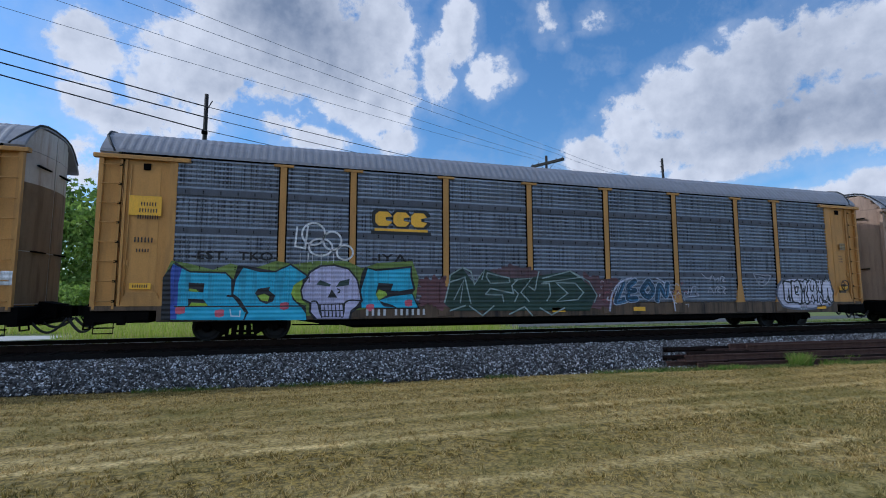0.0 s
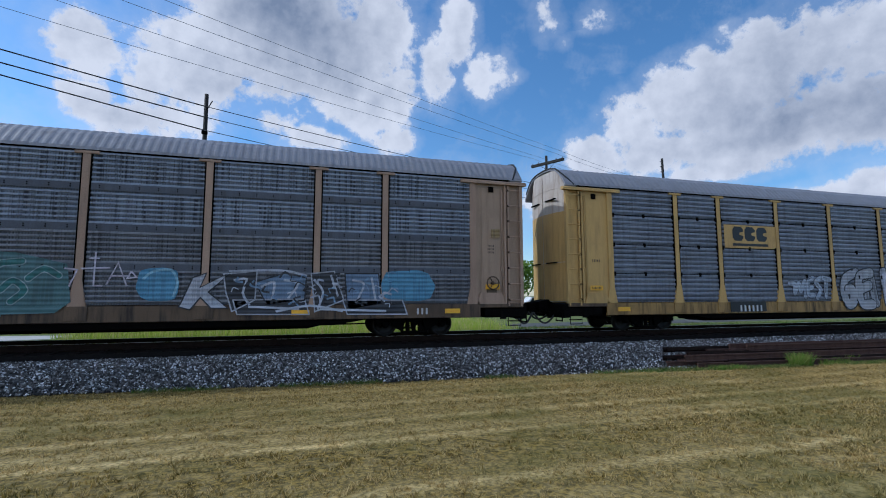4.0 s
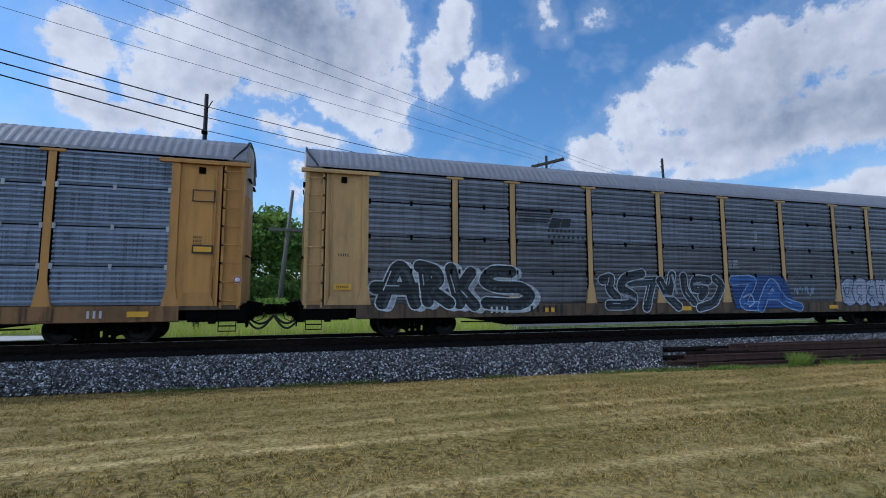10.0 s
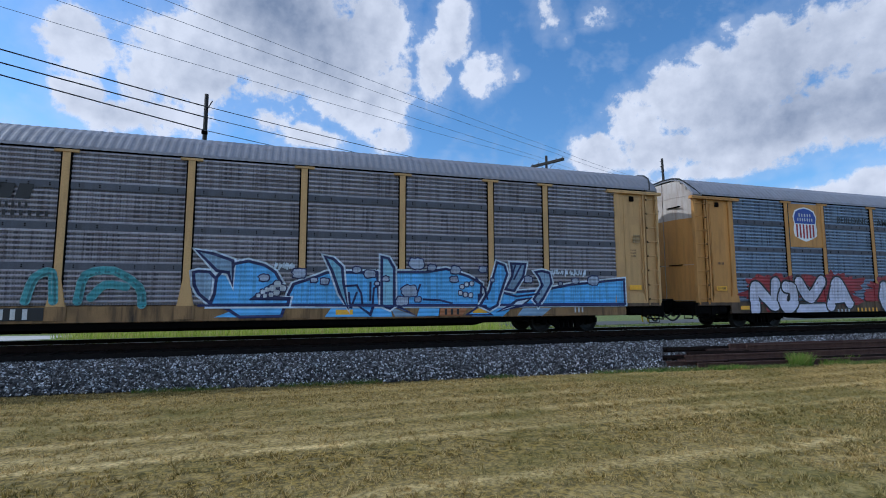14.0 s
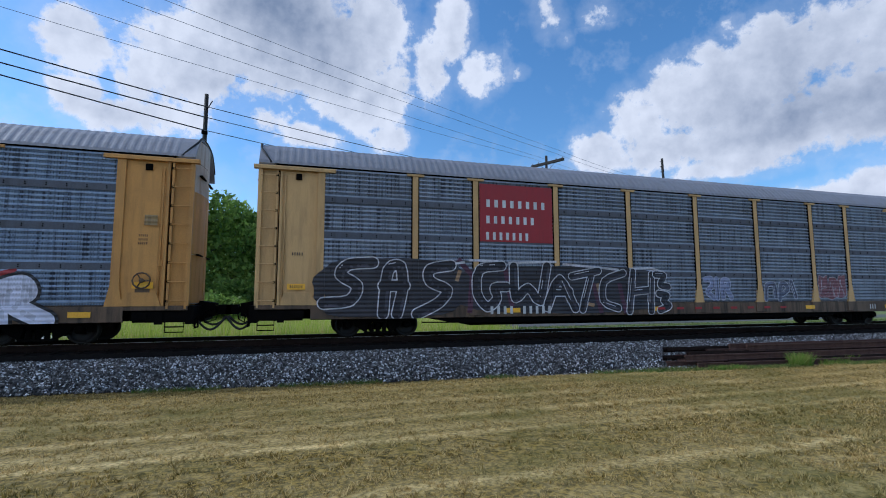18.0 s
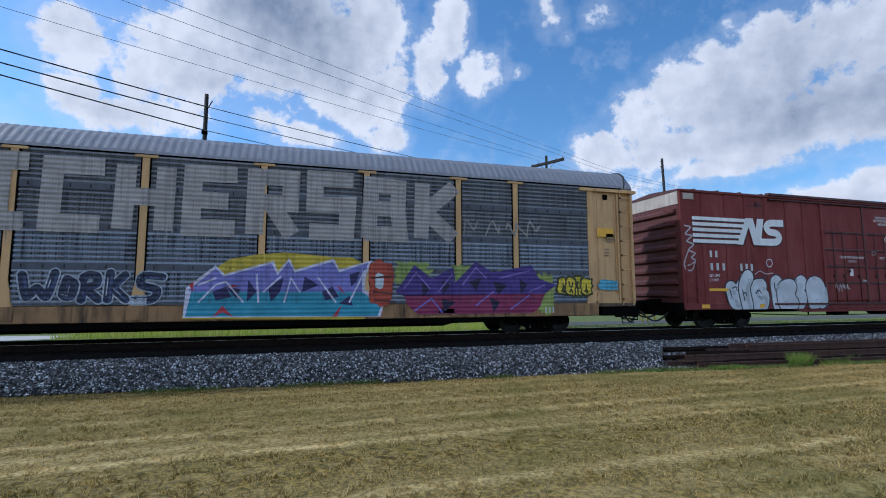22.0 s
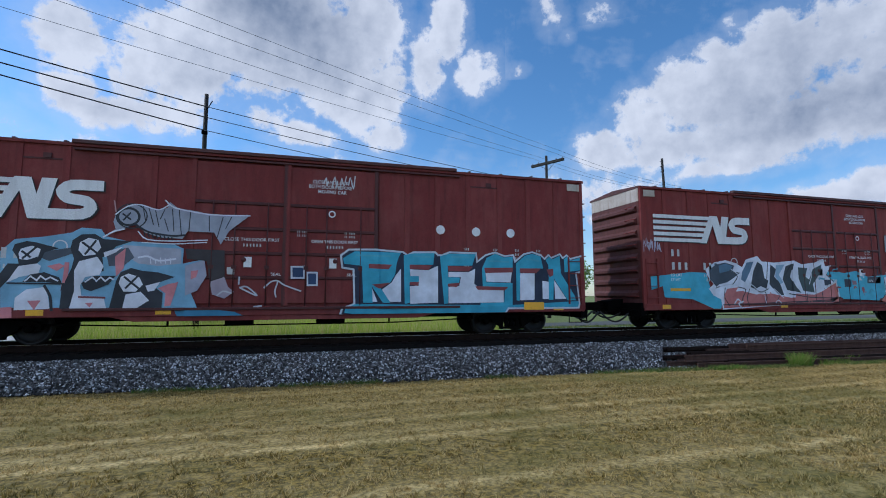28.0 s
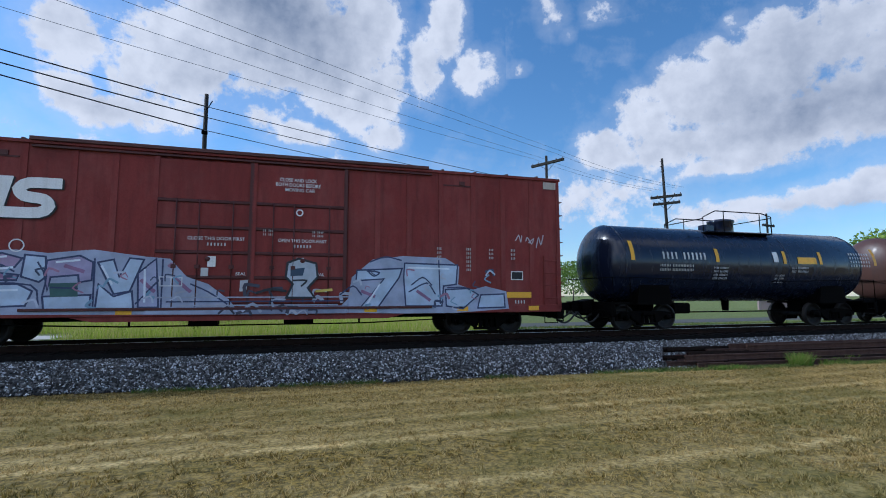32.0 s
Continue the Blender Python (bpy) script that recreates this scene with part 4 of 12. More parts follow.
def boxcar(start, label, red, variant=0):
    car = thing("boxcar", label, "rail car", (start, TRACK_Y, 0), "cars of the freight train")
    L, m = BOX_L, boxcar_red[red]
    ribs = BOX_RIBS if variant == 0 else tuple(0.5 * k + 0.45 for k in range(13)) + tuple(12.4 + 0.5 * k for k in range(13))
    stops = [0.06, *[r for r in ribs if r < 6.5], 6.90]
    for i in range(len(stops) - 1):
        a, b = stops[i], stops[i + 1]
        part("side_panel", Geo().box(a, b - 0.0005, -1.46, -1.42, 0.86, 5.02), m, car, key=("bp", round(a, 3), round(b, 3)))
    stops = [11.90, *[r for r in ribs if r > 12], L - 0.06]
    for i in range(len(stops) - 1):
        a, b = stops[i], stops[i + 1]
        part("side_panel", Geo().box(a, b - 0.0005, -1.46, -1.42, 0.86, 5.02), m, car, key=("bp", round(a, 3), round(b, 3)))
    part("side_panel", Geo().box(6.90, 11.90, -1.42, -1.39, 0.86, 5.02), m, car, key="door_back")
    part("far_side", Geo().box(0.06, L - 0.06, 1.42, 1.46, 0.80, 5.02), m, car, key="far_side")
    for r in ribs:
        wide, deep = (0.15, 0.024) if variant == 0 else (0.07, 0.026)
        part("rib", lambda: Geo().along([(-1.46, 0.84), (-1.46 - deep, 0.90), (-1.46 - deep, 4.98), (-1.46, 5.03)], -wide / 2, wide / 2), m, car, at=(r, 0, 0), key=("rib", wide))
    for x in (0.0, L - 0.12):
        part("corner_post", Geo().box(x, x + 0.12, -1.49, -1.38, 0.78, 5.08, 0.012), m, car, key=("bc", round(x, 2)))
    # double plug doors
    for d0, d1 in DOORS:
        dr = part("plug_door", Geo().box(d0, d1, -1.49, -1.43, 1.02, 4.86, 0.015), m, car, "ribbed plug door", key=("door", d0))
        # ribs, lock bars and right stiles take the red that stands for shadow
        for z in (1.72, 2.38, 3.05, 3.75):
            part("door_rib", Geo().along([(-1.49, z - 0.05), (-1.525, z - 0.025), (-1.525, z + 0.025), (-1.49, z + 0.05)], d0 + 0.05, d1 - 0.05), boxcar_shadow_trim, dr, key=("drib", d0, z))
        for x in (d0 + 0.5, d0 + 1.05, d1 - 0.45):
            part("lock_bar", Geo().tube([(x, -1.53, 0.95), (x, -1.53, 3.8)], 0.018, 5).box(x - 0.06, x + 0.06, -1.55, -1.49, 1.95, 2.05), boxcar_shadow_trim, dr, key=("lock", d0, round(x, 2)))
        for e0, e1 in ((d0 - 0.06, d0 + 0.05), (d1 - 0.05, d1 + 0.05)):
            part("door_stile", Geo().box(e0, e1, -1.515, -1.44, 0.95, 4.95, 0.01), boxcar_shadow_trim if e0 > d0 else m, dr, key=("dfr", round(e0, 2)))
        part("crank", Geo().lathe([(-1.56, 0.0), (-1.56, 0.06), (-1.53, 0.07)], (d0 + 1.3, 0, 2.2), "y", 10), boxcar_shadow_trim, dr, key=("crank", d0))
    part("door_track", Geo().box(4.2, 14.4, -1.55, -1.46, 0.86, 0.93, 0.01).box(4.2, 14.4, -1.54, -1.46, 4.90, 4.96, 0.01), boxcar_shadow_trim, car, "door guide rails", key="track")
    # roof, with the raised middle over the doors
    part("roof", Geo().along([(-1.50, 5.03), (-1.50, 5.09), (0, 5.20), (1.50, 5.09), (1.50, 5.03)], -0.03, L + 0.03), boxcar_dark, car, "low-pitched roof", key="broof")
    part("eave_angle", Geo().box(-0.03, L + 0.03, -1.515, -1.47, 5.00, 5.07, 0.008), m, car, key="beave")
    part("raised_eave", Geo().box(4.15, 14.30, -1.56, -1.40, 5.07, 5.17, 0.012), boxcar_dark, car, "raised eave over the doors", key="braise")
    for k in range(17):
        part("roof_seam", Geo().along([(-1.46, 5.10), (0, 5.215), (1.46, 5.10), (1.46, 5.14), (0, 5.25), (-1.46, 5.14)], 0.7 + k * 1.08, 0.76 + k * 1.08), boxcar_dark, car, key=("seam", k))
    for x in (3.0, 14.75):
        part("plate_box", Geo().box(x, x + 0.95, -1.475, -1.45, 4.62, 4.66).box(x + 0.55, x + 0.72, -1.50, -1.45, 4.66, 4.78), boxcar_shadow_trim, car, key=("pbox", x))
    # side sill and underframe
    part("side_sill", Geo().along([(-1.44, 0.70), (-1.49, 0.72), (-1.49, 0.92), (-1.44, 0.94)], 0.02, L - 0.02), m, car, key="bsill")
    part("sill_web", Geo().slab([(5.1, 0.72), (5.7, 0.58), (13.1, 0.58), (13.7, 0.72)], -1.45, -1.40), m, car, key="bweb")
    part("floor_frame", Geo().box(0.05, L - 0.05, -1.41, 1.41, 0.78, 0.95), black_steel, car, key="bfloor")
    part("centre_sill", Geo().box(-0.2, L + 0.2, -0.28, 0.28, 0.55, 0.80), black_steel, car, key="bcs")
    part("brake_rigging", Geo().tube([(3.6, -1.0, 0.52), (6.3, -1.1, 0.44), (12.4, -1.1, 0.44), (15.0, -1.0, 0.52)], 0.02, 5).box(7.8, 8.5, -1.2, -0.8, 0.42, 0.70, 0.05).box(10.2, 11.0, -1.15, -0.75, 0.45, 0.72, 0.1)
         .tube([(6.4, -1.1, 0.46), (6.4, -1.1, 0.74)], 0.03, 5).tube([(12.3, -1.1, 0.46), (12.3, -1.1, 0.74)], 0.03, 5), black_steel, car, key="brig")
    truck(car, 2.42, start, 0.43)
    truck(car, 16.36, start, 0.43)
    coupler(car, 0.0, -1, 1.16)
    coupler(car, L, 1, 1.16)
    # ends with level ribs, white top sheet, ladder and steps
    for s, x in ((-1, 0.0), (1, L)):
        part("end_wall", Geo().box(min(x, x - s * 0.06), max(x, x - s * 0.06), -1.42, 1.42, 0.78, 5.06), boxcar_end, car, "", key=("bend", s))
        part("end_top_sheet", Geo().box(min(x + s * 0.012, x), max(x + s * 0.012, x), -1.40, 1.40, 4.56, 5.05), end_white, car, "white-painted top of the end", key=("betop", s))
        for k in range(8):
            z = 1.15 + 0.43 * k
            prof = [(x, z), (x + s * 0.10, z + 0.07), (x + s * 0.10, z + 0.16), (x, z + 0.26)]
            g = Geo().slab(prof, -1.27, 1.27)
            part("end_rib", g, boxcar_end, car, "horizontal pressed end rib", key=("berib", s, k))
        a, b = (0.14, 0.60) if s < 0 else (L - 0.60, L - 0.14)
        part("ladder", ladder_geo(a, b, 0.95, 2.5, -1.50, 4), m, car, key=("blad", s))
        for k in range(8):
            part("grab_iron", lambda: Geo().tube([(s * 0.06, -1.30, 0), (s * 0.2, -1.30, 0), (s * 0.2, -0.85, 0), (s * 0.06, -0.85, 0)], 0.014, 5), m, car, at=(x, 0, 1.2 + 0.45 * k), key=("grab", s))
        st = Geo()
        st.tube([(a, -1.46, 0.74), (a, -1.46, 0.36), (b, -1.46, 0.36), (b, -1.46, 0.74)], 0.018, 5)
        part("step", st, black_steel, car, "sill step", key=("bstep", s))
        part("cushion_pocket", Geo().box(min(x, x + s * 0.45), max(x, x + s * 0.45), -0.30, 0.30, 0.60, 1.0, 0.04), black_steel, car, key=("bpocket", s))
    return car


# ------------------------------------------------------------------ tank cars
def tank_car(start, label, paint_mat, length=13.4, radius=1.42, zc=2.42):
    car = thing("tank_car", label, "rail car", (start, TRACK_Y, 0), "cars of the freight train")
    prof = []
    for k in range(9):
        a = math.pi / 2 * k / 8
        prof.append((0.62 - 0.62 * math.cos(a), radius * math.sin(a)))
    prof += [(length * 0.25, radius), (length * 0.5, radius), (length * 0.75, radius)]
    prof += [(length - o, r) for o, r in reversed(prof[:9])]
    shell = part("tank_shell", Geo().lathe(prof, (0, 0, zc), "x", 48), paint_mat, car, "long rounded tank shell")
    for x in (0.62, length * 0.36, length * 0.64, length - 0.62):
        part("weld_band", Geo().lathe([(x - 0.02, radius), (x - 0.02, radius + 0.008), (x + 0.02, radius + 0.008), (x + 0.02, radius)], (0, 0, zc), "x", 48), paint_mat, shell)
    c = length * 0.5
    dome = part("manway", Geo().lathe([(zc + radius - 0.1, 0.46), (zc + radius + 0.30, 0.46), (zc + radius + 0.34, 0.50), (zc + radius + 0.42, 0.50), (zc + radius + 0.46, 0.36), (zc + radius + 0.50, 0.0)], (c, 0, 0), "z", 20), paint_mat, car, "black bolted manway housing")
    part("valve_box", Geo().box(c - 0.95, c - 0.55, -0.2, 0.2, zc + radius - 0.05, zc + radius + 0.22, 0.03), paint_mat, dome)
    part("walkway", Geo().box(c - 1.7, c + 1.5, -1.0, -0.5, zc + 1.20, zc + 1.24).box(c - 1.7, c + 1.5, 0.5, 1.0, zc + 1.20, zc + 1.24), black_steel, car, "grated top platform")
    rail = Geo()
    zt = zc + radius
    for y in (-1.0, 1.0):
        rail.tube([(c - 1.9, y, zt - 0.2), (c - 1.9, y, zt + 0.35), (c - 1.3, y, zt + 0.62), (c + 1.0, y, zt + 0.62), (c + 1.5, y, zt + 0.5), (c + 1.5, y, zt - 0.2)], 0.022, 6)
        rail.tube([(c - 0.9, y, zt - 0.2), (c - 0.9, y, zt + 0.62)], 0.018, 5)
        rail.tube([(c + 0.9, y, zt - 0.2), (c + 0.9, y, zt + 0.62)], 0.018, 5)
    rail.tube([(c + 1.5, -1.0, zt + 0.45), (c + 1.5, 1.0, zt + 0.45)], 0.02, 5)
    rail.tube([(c - 1.9, -1.0, zt + 0.3), (c - 1.9, 1.0, zt + 0.3)], 0.02, 5)
    part("safety_rail", rail, black_steel, car, "black tubular guard rail")
    for s, x in ((-1, 0.0), (1, length)):
        part("stub_sill", Geo().box(min(x - 0.25 * -s * -1, x - s * 2.6), max(x + 0.25 * s, x - s * 2.6) if s > 0 else max(x - 0.25, x - s * 2.6), -0.3, 0.3, 0.60, 1.0, 0.03), black_steel, car)
        part("saddle", Geo().slab([(x - s * 1.2, 0.9), (x - s * 2.7, 0.9), (x - s * 2.55, 1.75), (x - s * 1.35, 1.75)], -1.15, 1.15), black_steel, car)
        part("end_platform", Geo().box(min(x + s * 0.05, x - s * 0.75), max(x + s * 0.05, x - s * 0.75), -1.45, 1.45, 0.92, 1.00, 0.01), black_steel, car)
        hr = Geo()
        hr.tube([(x - s * 0.70, -1.45, 0.95), (x - s * 0.70, -1.45, 1.85), (x + s * 0.0, -1.45, 1.85), (x + s * 0.0, -1.45, 0.95)], 0.018, 5)
        hr.tube([(x - s * 0.02, -1.45, 1.85), (x - s * 0.02, 1.45, 1.85)], 0.018, 5)
        hr.tube([(x - s * 0.70, -1.45, 1.85), (x - s * 5.6, -1.47, 1.75)], 0.014, 5)
        part("end_rail", hr, black_steel, car, "black end handrail")
        a, b = (x + 0.05, x + 0.5) if s < 0 else (x - 0.5, x - 0.05)
        part("step", Geo().tube([(a, -1.45, 0.95), (a, -1.45, 0.38), (b, -1.45, 0.38), (b, -1.45, 0.95)], 0.018, 5).box(a, b, -1.5, -1.4, 0.66, 0.69), black_steel, car)
        coupler(car, x, s, 0.85)
    truck(car, 1.75, start, 0.46, 0.89)
    truck(car, length - 1.75, start, 0.46, 0.89)
    part("bottom_outlet", Geo().lathe([(0.62, 0.0), (0.62, 0.12), (1.1, 0.16)], (c, 0, 0), "z", 12), black_steel, car)
    part("brake_rigging", Geo().tube([(2.6, -0.5, 0.6), (length - 2.6, -0.5, 0.6)], 0.025, 5).box(3.2, 3.9, -0.7, -0.3, 0.55, 0.95, 0.06), black_steel, car)
    return car
# ------------------------------------------------------------------ behind the track
tagged(new("field", bulk_mesh("field", [(-900, 19.0, -0.415), (900, 19.0, -0.415), (900, 1400, -0.41), (-900, 1400, -0.41)], [(0, 1, 2, 3)], field_mat)), "rough green grass field behind the track", "grass field", kind="structure")


def quad_ribbon(name, pts, z, mat, label, category):
    g = Geo()
    g.v = [(x, y, z) for x, y in pts] + [(x, y, z - 0.1) for x, y in pts]
    n = len(pts)
    g.f = [tuple(range(n))] + [(k, k + n, (k + 1) % n + n, (k + 1) % n) for k in range(n)]
    return solid(name, g, mat, label, category, kind="structure")


quad_ribbon("road", [(-80, 21.2), (-12.0, 21.2), (-9.2, 22.0), (-8.7, 23.6), (-14, 24.6), (-80, 25.5)], -0.40, concrete, "pale concrete drive in sunlight", "drive")
quad_ribbon("road", [(7.6, 22.6), (120, 30.0), (120, 34.0), (9.6, 25.6)], -0.40, far_road, "grey asphalt road in sunlight", "road")
tagged(blades(34000, (-14, 9.5, 19.6, 31), 0.55, 0.014, 21, tall_blade, "tall_grass", 0.22, lambda x, y: (x > -8.3) | (y > 25)), "tall bright green grass", "grass")
tagged(blades(16000, (9, 60, 19.3, 22.3), 0.16, 0.014, 22, edge_blade, "verge_grass", 0.35, lambda x, y: y < 22.2 + (x - 8) * 0.066), "short dull green verge grass", "grass")


def pole(x, y, h, r, lean, arms, label, insul=True, pole_wood=pole_wood):
    """A utility pole; arms: (height, half length, turn in degrees)."""
    p = thing("utility_pole", label, "utility pole", (x, y, -0.42), "utility poles")
    part("shaft", Geo().tube([(0, 0, -0.3), (lean[0] * 0.5, lean[1] * 0.5, h * 0.5), (lean[0], lean[1], h)], r, 10, r * 0.62), pole_wood, p, "weathered round wooden pole")
    for z, half, turn in arms:
        k = z / h
        a = radians(turn)
        cx, cy = lean[0] * k, lean[1] * k
        arm = part("crossarm", Geo().box(-half, half, -0.08, 0.08, -0.10, 0.10, 0.01), pole_wood, p, at=(cx, cy - 0.14, z))
        arm.rotation_euler.z = a
        for s in (-1, 1):
            part("brace", Geo().tube([(s * half * 0.5, 0, -0.04), (0, 0.08, -0.55)], 0.018, 4), pole_wood, arm)
            for f in (0.92, 0.55):
                if insul:
                    part("insulator", Geo().lathe([(0.05, 0.0), (0.06, 0.035), (0.12, 0.05), (0.15, 0.03), (0.19, 0.04), (0.22, 0.0)], (s * half * f, 0, 0), "z", 8), ceramic, arm)
    return p


P1, P2, P3 = (-4.45, 23.6), (17.6, 31.7), (28.2, 31.1)
pole(*P1, 11.0, 0.14, (0, 0), [], "tall dark wooden pole with side brackets", False)
bracket = thing("pole_bracket", "short metal spur bracket bolted to a pole", "bracket", (P1[0], P1[1], 9.9))
part("spur", Geo().tube([(0.05, -0.1, -0.1), (0.28, -0.1, 0.35)], 0.025, 5), black_steel, bracket)
part("clamp", Geo().box(-0.12, 0.12, -0.16, 0.0, -1.25, -1.1, 0.02), black_steel, bracket)
pole(*P2, 12.25, 0.15, (0.05, 0), [(11.65, 1.45, -64)], "dark wooden pole with one tilted crossarm")
pole(*P3, 12.7, 0.15, (-0.4, 0), [(9.55, 1.15, -52), (9.0, 1.0, -52)], "leaning dark wooden pole with two crossarms")
pole(46.7, 37.7, 10.2, 0.14, (0, 0), [(8.9, 1.0, 10)], "distant wooden pole with a crossarm")
pole(-1.45, 33.0, 8.7, 0.17, (0.75, 0), [(6.0, 1.2, 0)], "old grey leaning wooden pole with a level crossarm", False, pale_wood)


def cable(a, b, sag, r, mat, label):
    g = Geo()
    a, b = Vector(a), Vector(b)
    pts = []
    for k in range(25):
        u = k / 24
        p = a.lerp(b, u)
        p.z -= sag * 4 * u * (1 - u)
        pts.append(p)
    return solid("overhead_wire", g.tube(pts, r, 5), mat, label, "wire", group="overhead wires")


LEFT_END = (-26.5, 13.0)
for z0, z1, z2 in ((11.2, 9.94, 9.45), (10.75, 9.43, 8.95), (10.7, 8.81, 8.25)):
    cable((P1[0], P1[1] - 0.15, z1), (LEFT_END[0], LEFT_END[1], z0), 0.12, 0.028, wire_black, "thick black overhead cable")
    cable((P1[0], P1[1] - 0.15, z1), (P2[0], P2[1] - 0.15, z2), 0.15, 0.018, wire_black, "thick black overhead cable")
for k, z0 in ((-1.3, 11.6), (-0.7, 12.6), (0.7, 12.85), (1.3, 13.4)):
    cable((P2[0] + 0.44 * k, P2[1] - 0.9 * k - 0.14, 11.86), (-26.5 + 0.44 * k, 10.4 - 0.9 * k, z0), 0.36, 0.010, wire_grey, "thin grey overhead wire")
    cable((P2[0] + 0.44 * k, P2[1] - 0.9 * k - 0.14, 11.86), (P3[0] + 0.5 * k, P3[1] - 0.7 * k - 0.14, 9.76), 0.3, 0.010, wire_grey, "thin grey overhead wire")
for k in range(3):
    spur = solid("pole_step", Geo().tube([(0, 0, 0), (-0.28, -0.05, 0.04)], 0.03, 5), ceramic, "short insulator spur on the side of a pole", "insulator", (P3[0] - 0.39, P3[1] - 0.05, 11.95 - 0.42 * k))


# guards on the guy wires of a pole, a low wall and a car parked beyond the field
guard_yellow = weathered("yellow_plastic_guard", (0.62, 0.48, 0.04), (0.3, 0.25, 0.05), 0.3, 0.5)
for k, (x, lean) in enumerate(((20.35, 0.10), (20.75, 0.16), (21.30, 0.22))):
    g = thing("guy_wire", "guy wire with a bright yellow guard in the grass", "guy wire", (x, 25.0, -0.42), "guy wires")
    part("guard", Geo().tube([(0, 0, -0.05), (-lean, 0.4, 2.2)], 0.045, 8), guard_yellow, g, "yellow plastic guard")
    part("wire", Geo().tube([(-lean, 0.4, 2.2), (-lean * 2.0, 0.9, 4.6)], 0.008, 4), wire_grey, g)
wall_pink = weathered("pinkish_block_wall", (0.33, 0.25, 0.24), (0.2, 0.17, 0.16), 0.5, 0.9)
low_wall = thing("low_wall", "low pinkish grey block wall beside the road", "wall", (50.0, 42.0, -0.42))
for k in range(7):
    part("wall_panel", lambda: Geo().box(0, 1.98, 0, 0.2, -0.1, 1.25, 0.02), wall_pink, low_wall, at=(2.0 * k, -0.05 * k, 0), key="wallpanel")
part("coping", Geo().box(0, 14, -0.35, 0.28, 1.252, 1.33, 0.02), concrete, low_wall, "pale coping")


def parked_car(x, y):
    white = weathered("white_car_paint", (0.72, 0.72, 0.72), (0.5, 0.5, 0.48), 0.2, 0.25)
    glass = weathered("dark_car_glass", (0.02, 0.022, 0.025), (0.03, 0.03, 0.03), 0.1, 0.1)
    car = thing("parked_car", "small white car parked beyond the field", "car", (x, y, -0.41))
    part("body", Geo().slab([(0, 0.3), (4.3, 0.3), (4.35, 0.75), (4.1, 0.92), (3.2, 1.0), (0.5, 1.02), (0.05, 0.9)], 0, 1.7), white, car)
    cabin = part("cabin", Geo().slab([(0.6, 1.0), (3.1, 0.98), (2.5, 1.48), (1.0, 1.50)], 0.1, 1.6), white, car)
    part("side_window", Geo().slab([(0.85, 1.04), (2.85, 1.03), (2.38, 1.42), (1.08, 1.44)], 0.085, 0.099), glass, cabin)
    for wx in (0.8, 3.4):
        for wy in (0.05, 1.65):
            part("wheel", Geo().lathe([(-0.1, 0.0), (-0.1, 0.2), (-0.09, 0.31), (0.09, 0.31), (0.1, 0.2), (0.1, 0.0)], (wx, wy, 0.31), "y", 16), hose_rubber, car)


parked_car(23.6, 48.0)


# ------------------------------------------------------------------ trees
def leaf_material(name, a, b):
    n = Nodes(name)
    c = n.mix(n.island(), a, b)
    big = n.noise(0.8, 2, 0.5)
    c = n.mix(n.math("MULTIPLY", n.ramp(big, 0.4, 0.7), 0.4), c, tuple(v * 1.35 for v in b))
    tuft = n.noise(2.6, 3, 0.6)
    c = n.mix(n.math("MULTIPLY", n.ramp(tuft, 0.48, 0.66), 0.5), c, tuple(v * 0.30 for v in a))
    return n.leafy(c, 0.48, 0.6)


leaf_mats = [leaf_material("leaves_green", (0.075, 0.15, 0.027), (0.25, 0.36, 0.065)), leaf_material("leaves_bright", (0.12, 0.21, 0.035), (0.34, 0.46, 0.09))]
bark = weathered("grey_brown_bark", (0.10, 0.08, 0.062), (0.04, 0.035, 0.03), 0.6, 0.9)


